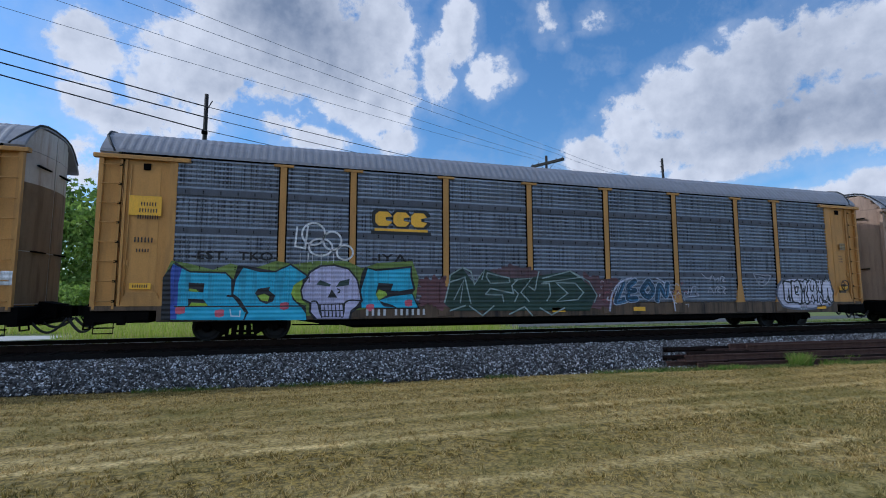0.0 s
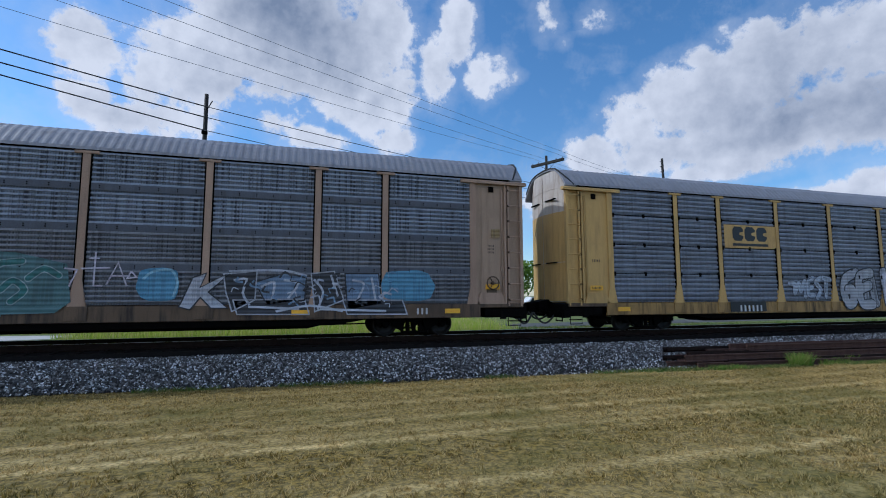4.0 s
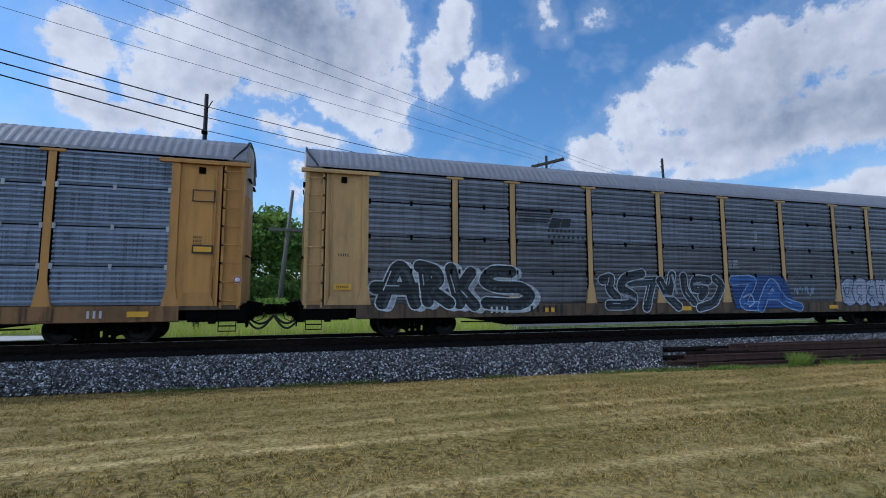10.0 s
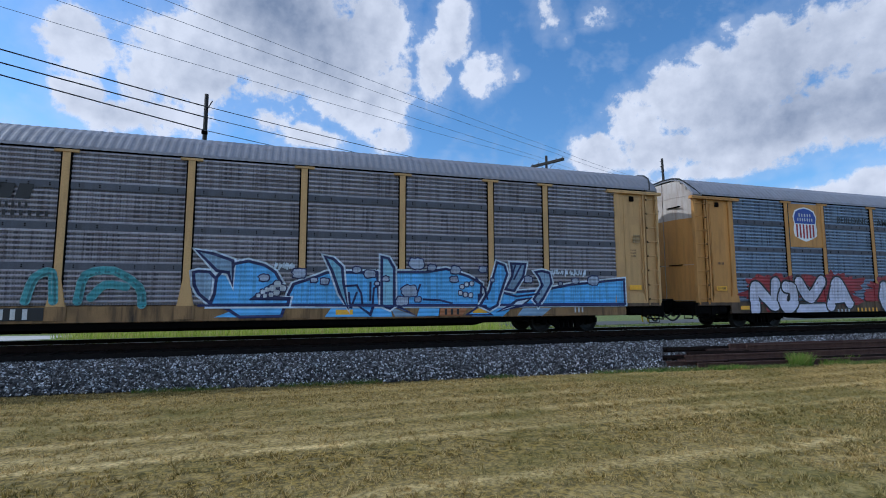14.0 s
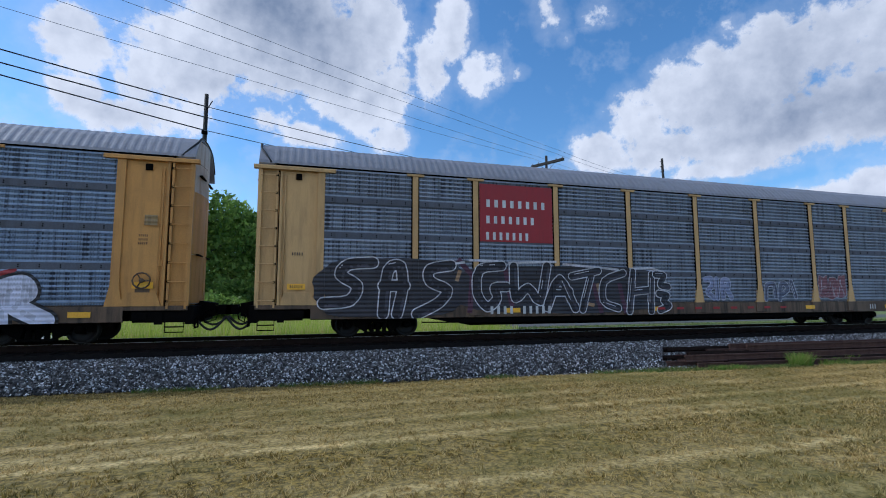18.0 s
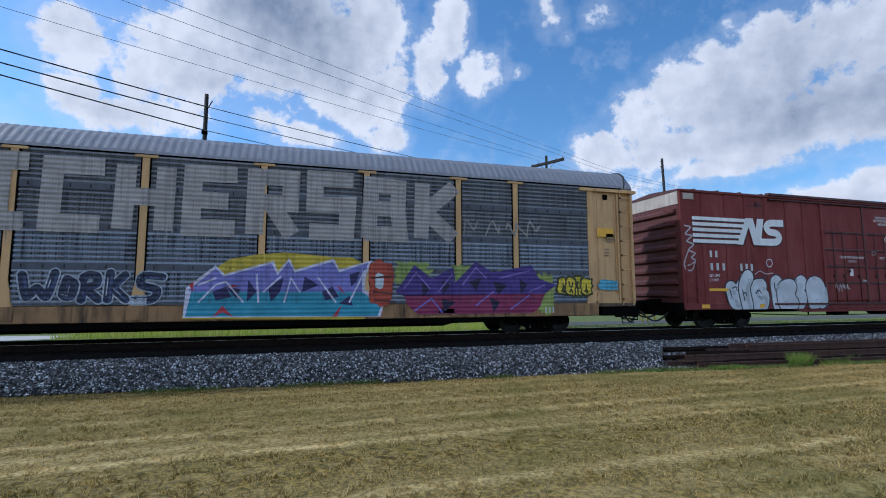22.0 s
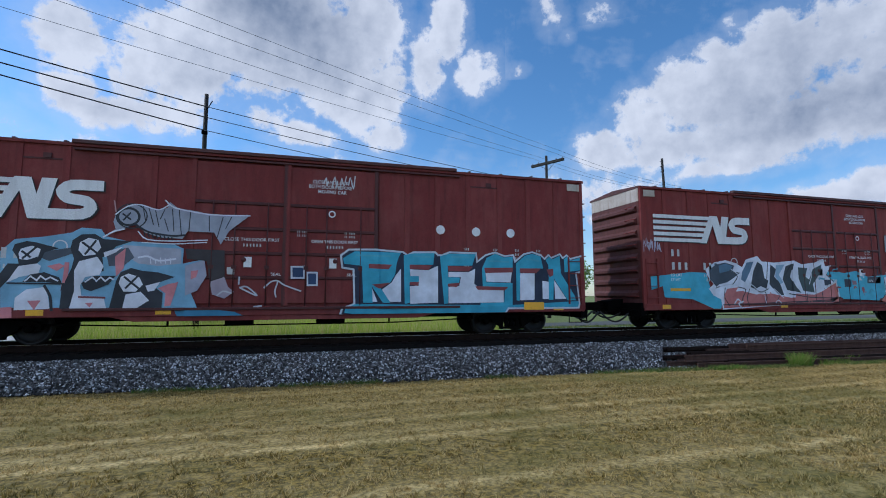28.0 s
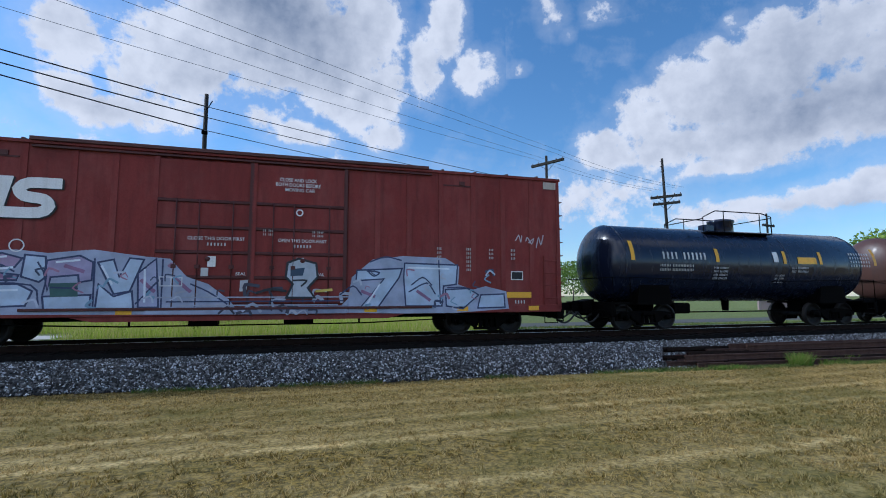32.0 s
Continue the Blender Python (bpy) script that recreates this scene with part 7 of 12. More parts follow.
for k, car in enumerate(boxes):
    for x in (0.75, 3.45, 6.2, 12.4, 15.2, 17.6):
        plate(car, x, x + 0.36, 0.76, 0.90, decal_yellow, 1, "reflector", "yellow reflective strip")
    for a, b in ((0.14, 0.62), (18.2, 18.66)):
        plate(car, a, b, 4.72, 4.95, end_white, 1, "corner_patch", "off-white corner patch")
    text_sign(car, "CLOSE AND LOCK", 10.0, 11.0, 4.42, 4.52, decal_white)
    text_sign(car, "BOTH DOORS BEFORE", 9.9, 11.1, 4.28, 4.38, decal_white)
    text_sign(car, "MOVING CAR", 10.15, 10.95, 4.14, 4.24, decal_white)
    ring(car, 10.55, 3.55, 0.10, 0.10, 0.035, WHITE, 1)
    text_sign(car, "CLOSE THIS DOOR FIRST", 7.75, 9.15, 2.71, 2.80, decal_white, 1)
    text_sign(car, "OPEN THIS DOOR FIRST", 10.0, 11.3, 2.71, 2.80, decal_white, 1)
    bars(car, 8.2, 8.7, 2.56, 2.64, 6, decal_white)
    bars(car, 10.4, 10.9, 2.56, 2.64, 6, decal_white)
    for x in (8.25, 10.5):
        plate(car, x, x + 0.2, 2.0, 2.28, decal_white, 1, "route_card", "white route card")
    data_block(car, 9.6, 2.98, 2, 6, 0.06)
    data_block(car, 10.9, 2.98, 2, 7, 0.06)
    for x in (8.95, 11.0):
        text_sign(car, "SEAL", x, x + 0.26, 1.78, 1.86, decal_white, 1)
    for x, rows in ((14.55, 5), (15.5, 6), (16.25, 3), (17.0, 3)):
        data_block(car, x, 2.62, rows, 3, 0.075)
    if k != 2:
        plate(car, 17.0, 17.42, 1.72, 2.0, decal_white, 1, "stencil_panel")
        plate(car, 17.03, 17.39, 1.75, 1.97, decal_black, 2, "stencil_panel")
        plate(car, 16.85, 17.7, 1.16, 1.34, decal_yellow, 1, "placard", "yellow placard")
        bars(car, 17.1, 17.5, 0.98, 1.08, 4, decal_white)
    else:
        plate(car, 16.55, 17.25, 0.78, 1.02, decal_yellow, 4.4, "placard", "yellow placard")
    bars(car, 1.15, 1.65, 2.62, 2.86, 2, decal_white)
    bars(car, 1.15, 1.98, 2.14, 2.40, 3, decal_white)
    bars(car, 2.55, 3.3, 2.14, 2.40, 3, decal_white)
    text_sign(car, "LD LMT", 1.17, 1.66, 1.90, 2.0, decal_white, 1)
    text_sign(car, "LT WT", 1.17, 1.58, 1.73, 1.83, decal_white, 1)
    bars(car, 2.6, 3.2, 1.90, 2.0, 6, decal_white)
    bars(car, 2.7, 3.2, 1.73, 1.83, 5, decal_white)
    plate(car, 1.12, 2.0, 1.38, 1.48, decal_yellow, 1, "placard", "yellow placard")
    ring(car, 4.05, 2.45, 0.16, 0.16, 0.03, WHITE, 1)

# --- the car ahead: only its end and last bays come into view
car = racks[0]
shape(car, [(26.78, 1.49), (27.02, 1.49), (27.02, 1.83), (26.78, 1.83)], WHITE, 1, "sticker")
# --- skull car
car = racks[1]
plate(car, 0.75, 1.49, 3.30, 3.81, decal_yellow, 1, "placard", "yellow notice plate")
for k, n in enumerate((6, 7, 9)):
    bars(car, 1.0 - 0.03 * k, 1.38 + 0.03 * k, 3.55 - 0.17 * k, 3.65 - 0.17 * k, n, decal_black, 2)
bars(car, 0.89, 1.35, 2.60, 2.73, 6, decal_black, 1)
three_blocks(car, 6.95, 8.77, 3.03, 3.80, decal_black, True, 1)
three_blocks(car, 7.05, 8.66, 3.13, 3.71, decal_yellow, True, 2)
shape(car, [(1.6, 1.63), (1.78, 2.14), (2.14, 2.09), (2.78, 1.92), (3.2, 2.1), (3.7, 1.94), (4.36, 2.19), (4.82, 2.1), (5.41, 2.21), (6.26, 2.22), (6.7, 2.02), (7.14, 2.18), (8.19, 2.26), (8.39, 1.75), (8.32, 1.3), (8.26, 0.91), (7.16, 0.89), (4.86, 0.64), (1.85, 0.68)], (0.17, 0.24, 0.045), 0.3, "paint_patch", "dull lime green sprayed halo")
for q in ((4.99, 5.67, 2.63, 3.31), (5.57, 6.13, 2.50, 3.08), (5.95, 6.46, 2.23, 2.70), (5.18, 5.88, 2.33, 2.87)):
    ring(car, (q[0] + q[1]) / 2, (q[2] + q[3]) / 2, (q[1] - q[0]) / 2, (q[3] - q[2]) / 2, 0.055, WHITE, 2, "white sprayed loops")
line(car, [(4.88, 3.15), (4.84, 2.61), (5.11, 2.55), (5.17, 3.19)], 0.05, WHITE, 2)
drips(car, (4.96, 2.55)[0], (5.88, 2.57)[0], (5.11, 2.42)[1], 9, WHITE, 3, 0.4)
word(car, "-EST.  TKO-", 2.24, 4.40, 2.19, 2.43, [(BLACK, 0.02)], 0.04, label="black sprayed tag", first=1)
word(car, "-IYA-", 6.98, 8.19, 2.23, 2.45, [(BLACK, 0.02)], 0.04, label="black sprayed tag", first=1)
blob(car, 8.38, 9.35, 0.86, 1.75, (0.125, 0.05, 0.055), 0, 11, 0.5, 3.0)
blob(car, 10.7, 12.3, 1.6, 2.15, (0.115, 0.062, 0.066), 0, 12, 0.5, 3.0)
blob(car, 13.4, 15.2, 0.86, 1.85, (0.120, 0.055, 0.060), 0, 13, 0.5, 3.0)
line(car, rounded([(18.07, 1.26), (18.11, 1.4), (18.24, 1.26), (18.28, 1.45)]), 0.035, (0.50, 0.50, 0.58), 2)
line(car, rounded([(18.36, 1.26), (18.44, 1.54), (18.61, 1.56), (18.54, 1.35), (18.71, 1.26)]), 0.035, (0.50, 0.50, 0.58), 2)
line(car, rounded([(18.88, 2.01), (19.17, 1.79), (19.39, 1.98), (19.23, 1.74)]), 0.035, (0.50, 0.50, 0.58), 2)
line(car, rounded([(19.42, 1.92), (19.47, 1.74), (19.66, 1.89), (19.61, 1.72)]), 0.035, (0.50, 0.50, 0.58), 2)
line(car, rounded([(19.71, 1.74), (19.75, 1.92), (19.95, 1.88), (19.81, 1.74), (19.96, 1.73)]), 0.035, (0.50, 0.50, 0.58), 2)
line(car, rounded([(19.14, 1.33), (19.24, 1.57), (19.39, 1.31)]), 0.035, (0.50, 0.50, 0.58), 2)
line(car, rounded([(19.44, 1.31), (19.53, 1.55), (19.7, 1.5), (19.54, 1.4), (19.71, 1.31)]), 0.035, (0.50, 0.50, 0.58), 2)
line(car, rounded([(19.77, 1.55), (19.97, 1.5), (19.81, 1.35), (19.93, 1.28)]), 0.035, (0.50, 0.50, 0.58), 2)
line(car, rounded([(18.12, 1.16), (18.71, 1.21)]), 0.035, (0.50, 0.50, 0.58), 2)
line(car, rounded([(21.31, 2.03), (21.77, 1.98), (22.19, 2.0), (21.98, 1.68), (21.66, 1.56), (21.46, 1.76), (21.31, 2.03)]), 0.035, (0.50, 0.50, 0.58), 2)
line(car, rounded([(21.56, 1.91), (21.91, 1.86), (21.74, 1.7), (21.59, 1.76)]), 0.035, (0.50, 0.50, 0.58), 2)
flecks(car, 14.6, 15.1, 0.9, 1.7, [(0.45, 0.42, 0.46), (0.30, 0.10, 0.11)], 12, 21, 0.16, 2.0)
flecks(car, 17.5, 18.1, 0.8, 1.6, [(0.50, 0.48, 0.52), (0.30, 0.10, 0.11)], 12, 22, 0.16, 2.0)
blob(car, 22.36, 25.37, 0.65, 1.96, (0.12, 0.12, 0.15), 0, 18, 0.06)
blob(car, 22.44, 25.27, 0.72, 1.88, (0.55, 0.52, 0.62), 1, 18, 0.06, label="pale lilac paint patch")
wild(car, 22.80, 25.24, 0.93, 1.83, [(0.70, 0.66, 0.76)], BLACK, 6, 19, 0.22, 0.045, first=2, label="lilac rounded letters with black outline")
shape(car, [(1.62, 0.61), (1.61, 1.71), (1.86, 2.12), (2.24, 1.88), (3.09, 1.87), (3.29, 1.67), (3.38, 2.05), (3.57, 2.04), (4.33, 1.91), (4.74, 2.12), (5.26, 1.77), (4.85, 1.46), (4.86, 1.13), (5.17, 0.91), (5.21, 0.55)], BLACK, 1)
shape(car, [(1.78, 1.86), (1.83, 2.06), (2.24, 1.84), (3.09, 1.82), (3.23, 1.67), (3.25, 1.25), (3.40, 1.13), (3.63, 0.79), (3.57, 0.59), (1.84, 0.62)], CYAN, 2, "lettering", "cyan block letter with black outline")
shape(car, [(1.84, 0.63), (1.78, 1.86), (1.83, 2.05), (2.04, 1.95), (1.97, 1.55), (1.98, 0.63)], (0.05, 0.09, 0.42), 2.6, "paint_patch", "violet-blue shading on the letter")
shape(car, [(3.30, 1.29), (3.35, 1.67), (3.52, 1.99), (3.95, 1.87), (4.34, 1.87), (4.73, 2.07), (5.19, 1.76), (4.90, 1.58), (4.77, 1.29), (4.82, 1.12), (5.05, 0.91), (5.17, 0.74), (5.19, 0.56), (3.60, 0.59), (3.70, 0.79), (3.46, 1.16)], CYAN, 2, "lettering", "cyan block letter with black outline")
shape(car, [(2.21, 1.58), (2.59, 1.56), (2.57, 1.32), (2.22, 1.35)], BLACK, 3)
shape(car, [(2.23, 1.42), (2.39, 1.41), (2.46, 1.34), (2.23, 1.35)], LIME, 4)
shape(car, [(2.22, 1.16), (2.58, 1.14), (2.72, 0.95), (2.23, 0.97)], BLACK, 3)
shape(car, [(2.30, 1.06), (2.64, 1.04), (2.70, 0.96), (2.25, 0.98)], LIME, 4)
shape(car, [(3.84, 1.30), (3.91, 1.42), (4.22, 1.47), (4.19, 1.38), (4.36, 1.24), (4.31, 1.08), (4.14, 1.01), (3.97, 1.08)], BLACK, 3)
shape(car, [(3.90, 1.23), (4.08, 1.29), (4.21, 1.21), (4.17, 1.08), (4.01, 1.11)], LIME, 4)
line(car, [(1.92, 0.96), (3.45, 0.95), (5.17, 0.95)], 0.035, BLACK, 4)
line(car, [(3.15, 1.23), (3.31, 1.22), (3.62, 0.81)], 0.05, BLACK, 4)
line(car, [(3.24, 0.87), (3.27, 0.70), (3.48, 0.69), (3.49, 0.84)], 0.03, (0.6, 0.7, 0.75), 4)
shape(car, [(4.77, 1.29), (4.83, 1.52), (5.06, 1.69), (5.05, 1.13), (5.17, 1.01), (4.93, 1.06)], LIME, 3)
shape(car, [(6.55, 0.89), (6.62, 1.44), (6.69, 1.85), (6.79, 2.06), (7.09, 2.00), (8.18, 2.11), (8.19, 1.77), (8.29, 1.43), (8.20, 1.31), (8.42, 0.83)], BLACK, 1)
shape(car, [(6.70, 0.89), (6.69, 1.41), (6.87, 2.02), (7.11, 1.94), (8.13, 2.05), (8.13, 1.77), (8.22, 1.44), (7.80, 1.36), (7.55, 1.38), (7.62, 1.58), (7.18, 1.60), (7.10, 1.28), (7.20, 1.09), (7.53, 1.20), (8.18, 1.28), (8.35, 0.88)], CYAN, 2, "lettering", "cyan block letter with black outline")
shape(car, [(7.11, 1.27), (7.19, 1.41), (7.39, 1.35), (7.45, 1.25), (7.20, 1.10)], LIME, 3)
shape(car, [(7.20, 1.09), (7.34, 0.92), (7.73, 0.88), (7.60, 0.96), (7.40, 1.02)], BLACK, 3)
blob(car, 1.93, 2.17, 0.76, 0.96, (0.55, 0.10, 0.14), 3, 8, 0.2, label="pink sprayed spot")
blob(car, 2.86, 3.10, 0.67, 0.87, (0.55, 0.10, 0.14), 3, 8, 0.2, label="pink sprayed spot")
blob(car, 4.48, 4.72, 0.85, 1.05, (0.55, 0.10, 0.14), 3, 8, 0.2, label="pink sprayed spot")
blob(car, 6.82, 7.06, 0.79, 0.99, (0.55, 0.10, 0.14), 3, 8, 0.2, label="pink sprayed spot")
blob(car, 7.95, 8.19, 0.91, 1.11, (0.55, 0.10, 0.14), 3, 8, 0.2, label="pink sprayed spot")
shape(car, [(5.00, 1.38), (5.09, 1.63), (5.23, 1.91), (5.52, 2.09), (5.93, 2.12), (6.33, 2.02), (6.58, 1.71), (6.68, 1.35), (6.74, 1.09), (6.62, 0.89), (6.44, 0.75), (6.39, 0.54), (5.41, 0.56), (5.25, 0.78), (5.26, 1.01), (5.06, 1.12)], BLACK, 4)
shape(car, [(5.05, 1.38), (5.14, 1.63), (5.29, 1.88), (5.54, 2.04), (5.92, 2.07), (6.31, 1.97), (6.54, 1.69), (6.63, 1.34), (6.67, 1.11), (6.56, 0.95), (6.39, 0.81), (6.34, 0.59), (5.47, 0.60), (5.31, 0.79), (5.32, 1.04), (5.10, 1.15)], (0.50, 0.47, 0.66), 5, "paint_patch", "pale violet painted skull")
shape(car, [(5.43, 1.54), (5.54, 1.67), (5.84, 1.55), (5.80, 1.49)], (0.03, 0.06, 0.05), 6)
shape(car, [(5.98, 1.48), (6.08, 1.64), (6.35, 1.71), (6.33, 1.53)], (0.03, 0.06, 0.05), 6)
shape(car, [(5.75, 1.18), (5.86, 1.41), (6.02, 1.18)], BLACK, 6)
line(car, rounded([(6.01, 1.43), (6.10, 1.38), (6.03, 1.31), (6.09, 1.33)]), 0.03, BLACK, 6)
shape(car, [(5.51, 1.00), (6.21, 1.02), (6.20, 0.63), (5.58, 0.64)], BLACK, 6)
shape(car, [(5.57, 0.98), (5.65, 0.98), (5.65, 0.84), (5.58, 0.84)], (0.50, 0.47, 0.66), 7, "tooth")
shape(car, [(5.59, 0.80), (5.67, 0.80), (5.67, 0.66), (5.61, 0.66)], (0.50, 0.47, 0.66), 7, "tooth")
shape(car, [(5.67, 0.98), (5.75, 0.98), (5.76, 0.83), (5.68, 0.84)], (0.50, 0.47, 0.66), 7, "tooth")
shape(car, [(5.70, 0.80), (5.77, 0.80), (5.77, 0.66), (5.71, 0.66)], (0.50, 0.47, 0.66), 7, "tooth")
shape(car, [(5.78, 0.98), (5.85, 0.98), (5.86, 0.83), (5.78, 0.83)], (0.50, 0.47, 0.66), 7, "tooth")
shape(car, [(5.80, 0.80), (5.87, 0.80), (5.87, 0.65), (5.81, 0.65)], (0.50, 0.47, 0.66), 7, "tooth")
shape(car, [(5.88, 0.98), (5.96, 0.98), (5.96, 0.83), (5.88, 0.83)], (0.50, 0.47, 0.66), 7, "tooth")
shape(car, [(5.90, 0.80), (5.97, 0.80), (5.97, 0.65), (5.91, 0.65)], (0.50, 0.47, 0.66), 7, "tooth")
shape(car, [(5.98, 0.98), (6.06, 0.98), (6.07, 0.83), (5.99, 0.83)], (0.50, 0.47, 0.66), 7, "tooth")
shape(car, [(6.00, 0.80), (6.08, 0.80), (6.08, 0.65), (6.02, 0.65)], (0.50, 0.47, 0.66), 7, "tooth")
shape(car, [(6.09, 0.98), (6.16, 0.98), (6.17, 0.83), (6.09, 0.83)], (0.50, 0.47, 0.66), 7, "tooth")
shape(car, [(6.11, 0.80), (6.18, 0.80), (6.18, 0.65), (6.12, 0.65)], (0.50, 0.47, 0.66), 7, "tooth")
line(car, rounded([(5.32, 1.07), (5.44, 1.09), (5.51, 0.97), (5.54, 0.78), (5.61, 0.64)]), 0.045, BLACK, 6.5)
line(car, rounded([(6.65, 1.09), (6.34, 1.11), (6.21, 1.03), (6.21, 0.78), (6.15, 0.63)]), 0.045, BLACK, 6.5)
line(car, [(5.14, 1.63), (5.24, 1.76), (5.24, 1.60)], 0.03, BLACK, 6)
bars(car, 6.78, 8.62, 0.66, 0.84, 11, decal_white, 4, (4,))
shape(car, [(9.18, 0.98), (9.34, 1.63), (9.36, 1.85), (9.76, 2.08), (10.15, 1.58), (10.50, 2.04), (11.32, 1.77), (12.09, 1.79), (12.36, 1.87), (13.51, 2.03), (13.90, 1.79), (14.34, 1.49), (14.48, 1.22), (14.33, 0.99), (14.18, 0.73), (9.42, 0.78)], (0.022, 0.050, 0.034), 1, "lettering", "dark green angular letters with pale lines")
line(car, [(9.18, 1.02), (9.34, 1.63), (9.84, 1.79), (10.03, 0.99)], 0.045, (0.30, 0.37, 0.35), 2.2)
line(car, [(9.49, 1.11), (9.80, 1.70), (9.69, 1.02)], 0.045, (0.30, 0.37, 0.35), 2.2)
line(car, [(9.34, 1.63), (9.37, 1.85), (9.76, 2.09), (10.04, 1.97), (10.15, 1.57), (10.50, 2.05), (10.40, 1.73)], 0.045, (0.30, 0.37, 0.35), 2.2)
line(car, [(10.58, 1.93), (11.32, 1.78), (11.34, 1.64), (10.68, 1.61), (10.55, 1.80), (10.58, 1.93)], 0.045, (0.30, 0.37, 0.35), 2.2)
line(car, [(10.52, 1.28), (10.68, 1.45), (11.46, 1.30), (11.41, 1.54), (11.62, 1.75)], 0.045, (0.30, 0.37, 0.35), 2.2)
line(car, [(10.52, 1.26), (11.08, 1.25), (11.12, 1.04)], 0.045, (0.30, 0.37, 0.35), 2.2)
line(car, [(11.49, 1.73), (12.09, 1.78), (11.72, 1.33), (11.99, 1.04)], 0.045, (0.30, 0.37, 0.35), 2.2)
line(car, [(11.50, 1.04), (11.63, 1.28), (11.49, 1.42)], 0.045, (0.30, 0.37, 0.35), 2.2)
line(car, [(11.99, 1.52), (12.19, 1.39), (12.37, 2.01), (12.22, 1.43)], 0.045, (0.30, 0.37, 0.35), 2.2)
line(car, [(12.49, 1.78), (13.51, 2.03), (13.85, 1.82), (12.51, 1.65)], 0.045, (0.30, 0.37, 0.35), 2.2)
line(car, [(12.44, 1.61), (12.73, 1.62), (12.77, 1.26), (12.63, 1.06)], 0.045, (0.30, 0.37, 0.35), 2.2)
line(car, [(12.98, 1.65), (13.69, 1.63), (13.99, 1.33), (13.77, 1.10), (12.97, 1.03), (13.40, 1.30), (12.98, 1.65)], 0.045, (0.30, 0.37, 0.35), 2.2)
line(car, [(13.51, 2.03), (14.21, 1.69), (14.50, 1.23), (14.39, 1.01)], 0.045, (0.30, 0.37, 0.35), 2.2)
line(car, [(9.98, 0.91), (10.40, 0.62), (10.78, 0.91)], 0.045, (0.30, 0.37, 0.35), 2.2)
line(car, [(11.30, 0.65), (11.82, 0.88), (12.09, 0.60)], 0.045, (0.30, 0.37, 0.35), 2.2)
line(car, [(12.36, 0.84), (12.77, 0.61), (13.25, 0.83)], 0.045, (0.30, 0.37, 0.35), 2.2)
line(car, [(9.36, 0.78), (9.84, 0.93)], 0.045, (0.30, 0.37, 0.35), 2.2)
letters(car, [[[(15.55, 1.68), (15.23, 1.02)], [(15.26, 1.02), (15.61, 1.09)]], [[(16.01, 1.72), (15.74, 1.54), (15.69, 1.09), (16.04, 1.12)], [(15.75, 1.37), (16.00, 1.40)]], [[(16.57, 1.72), (16.24, 1.37), (16.55, 1.12), (16.80, 1.44), (16.57, 1.72)]], [[(16.91, 1.08), (17.01, 1.69), (17.29, 1.12), (17.37, 1.62)]]], 0.19, (0.02, 0.06, 0.11), (0.42, 0.46, 0.56), 0.03, 1, "dark blue letters with pale outline")
line(car, rounded([(14.96, 0.72), (15.04, 1.26), (15.39, 1.68), (15.90, 1.84)]), 0.07, (0.5, 0.5, 0.62), 1.5)
line(car, rounded([(16.93, 1.83), (17.25, 1.69), (17.57, 1.22), (17.63, 0.69)]), 0.05, (0.5, 0.5, 0.62), 1.5)
# --- shield car
car = racks[2]
plate(car, 4.69, 6.41, 3.07, 4.80, tan_paint[1], 1, "sign_panel", "plain brown sign panel")
shield(car, 5.52, 4.05, 1.28, 1.38, 2)
bars(car, 5.81, 8.07, 0.66, 0.94, 11, decal_white, 2, (4,))
plate(car, 5.77, 8.13, 0.60, 1.00, decal_black, 1, "number_panel")
shape(car, [(6.14, 1.67), (6.16, 2.00), (6.41, 2.19), (6.67, 2.15), (6.85, 1.91), (6.77, 1.67), (6.51, 1.57), (6.65, 1.06), (6.17, 1.06), (6.21, 1.44)], (0.30, 0.25, 0.255), 0.3, "letter", "faded pinkish grey balloon letter")
line(car, [(6.14, 1.67), (6.16, 2.00), (6.41, 2.19), (6.67, 2.15), (6.85, 1.91), (6.77, 1.67), (6.51, 1.57), (6.65, 1.06), (6.17, 1.06), (6.21, 1.44)], 0.045, (0.075, 0.065, 0.07), 1.0, closed=True)
line(car, [(6.15, 1.71), (6.18, 2.03), (6.42, 2.23), (6.68, 2.18), (6.86, 1.95), (6.79, 1.71), (6.52, 1.61), (6.66, 1.10), (6.18, 1.10), (6.22, 1.47)], 0.03, (0.48, 0.44, 0.45), 1.5, closed=True)
shape(car, [(6.93, 1.06), (6.80, 1.53), (6.98, 1.82), (7.28, 1.97), (7.69, 1.90), (7.79, 1.63), (8.79, 1.84), (8.79, 1.05)], (0.34, 0.29, 0.295), 0.3, "letter", "faded pinkish grey balloon letter")
line(car, [(6.93, 1.06), (6.80, 1.53), (6.98, 1.82), (7.28, 1.97), (7.69, 1.90), (7.79, 1.63), (8.79, 1.84), (8.79, 1.05)], 0.045, (0.075, 0.065, 0.07), 1.0, closed=True)
line(car, [(6.94, 1.10), (6.81, 1.57), (7.00, 1.86), (7.30, 2.00), (7.70, 1.94), (7.80, 1.67), (8.81, 1.88), (8.80, 1.09)], 0.03, (0.48, 0.44, 0.45), 1.5, closed=True)
shape(car, [(7.46, 1.97), (7.67, 2.21), (8.26, 2.28), (8.83, 2.14), (8.84, 1.84), (7.83, 1.68)], (0.26, 0.25, 0.28), 0.3, "letter", "faded pinkish grey balloon letter")
line(car, [(7.46, 1.97), (7.67, 2.21), (8.26, 2.28), (8.83, 2.14), (8.84, 1.84), (7.83, 1.68)], 0.045, (0.075, 0.065, 0.07), 1.0, closed=True)
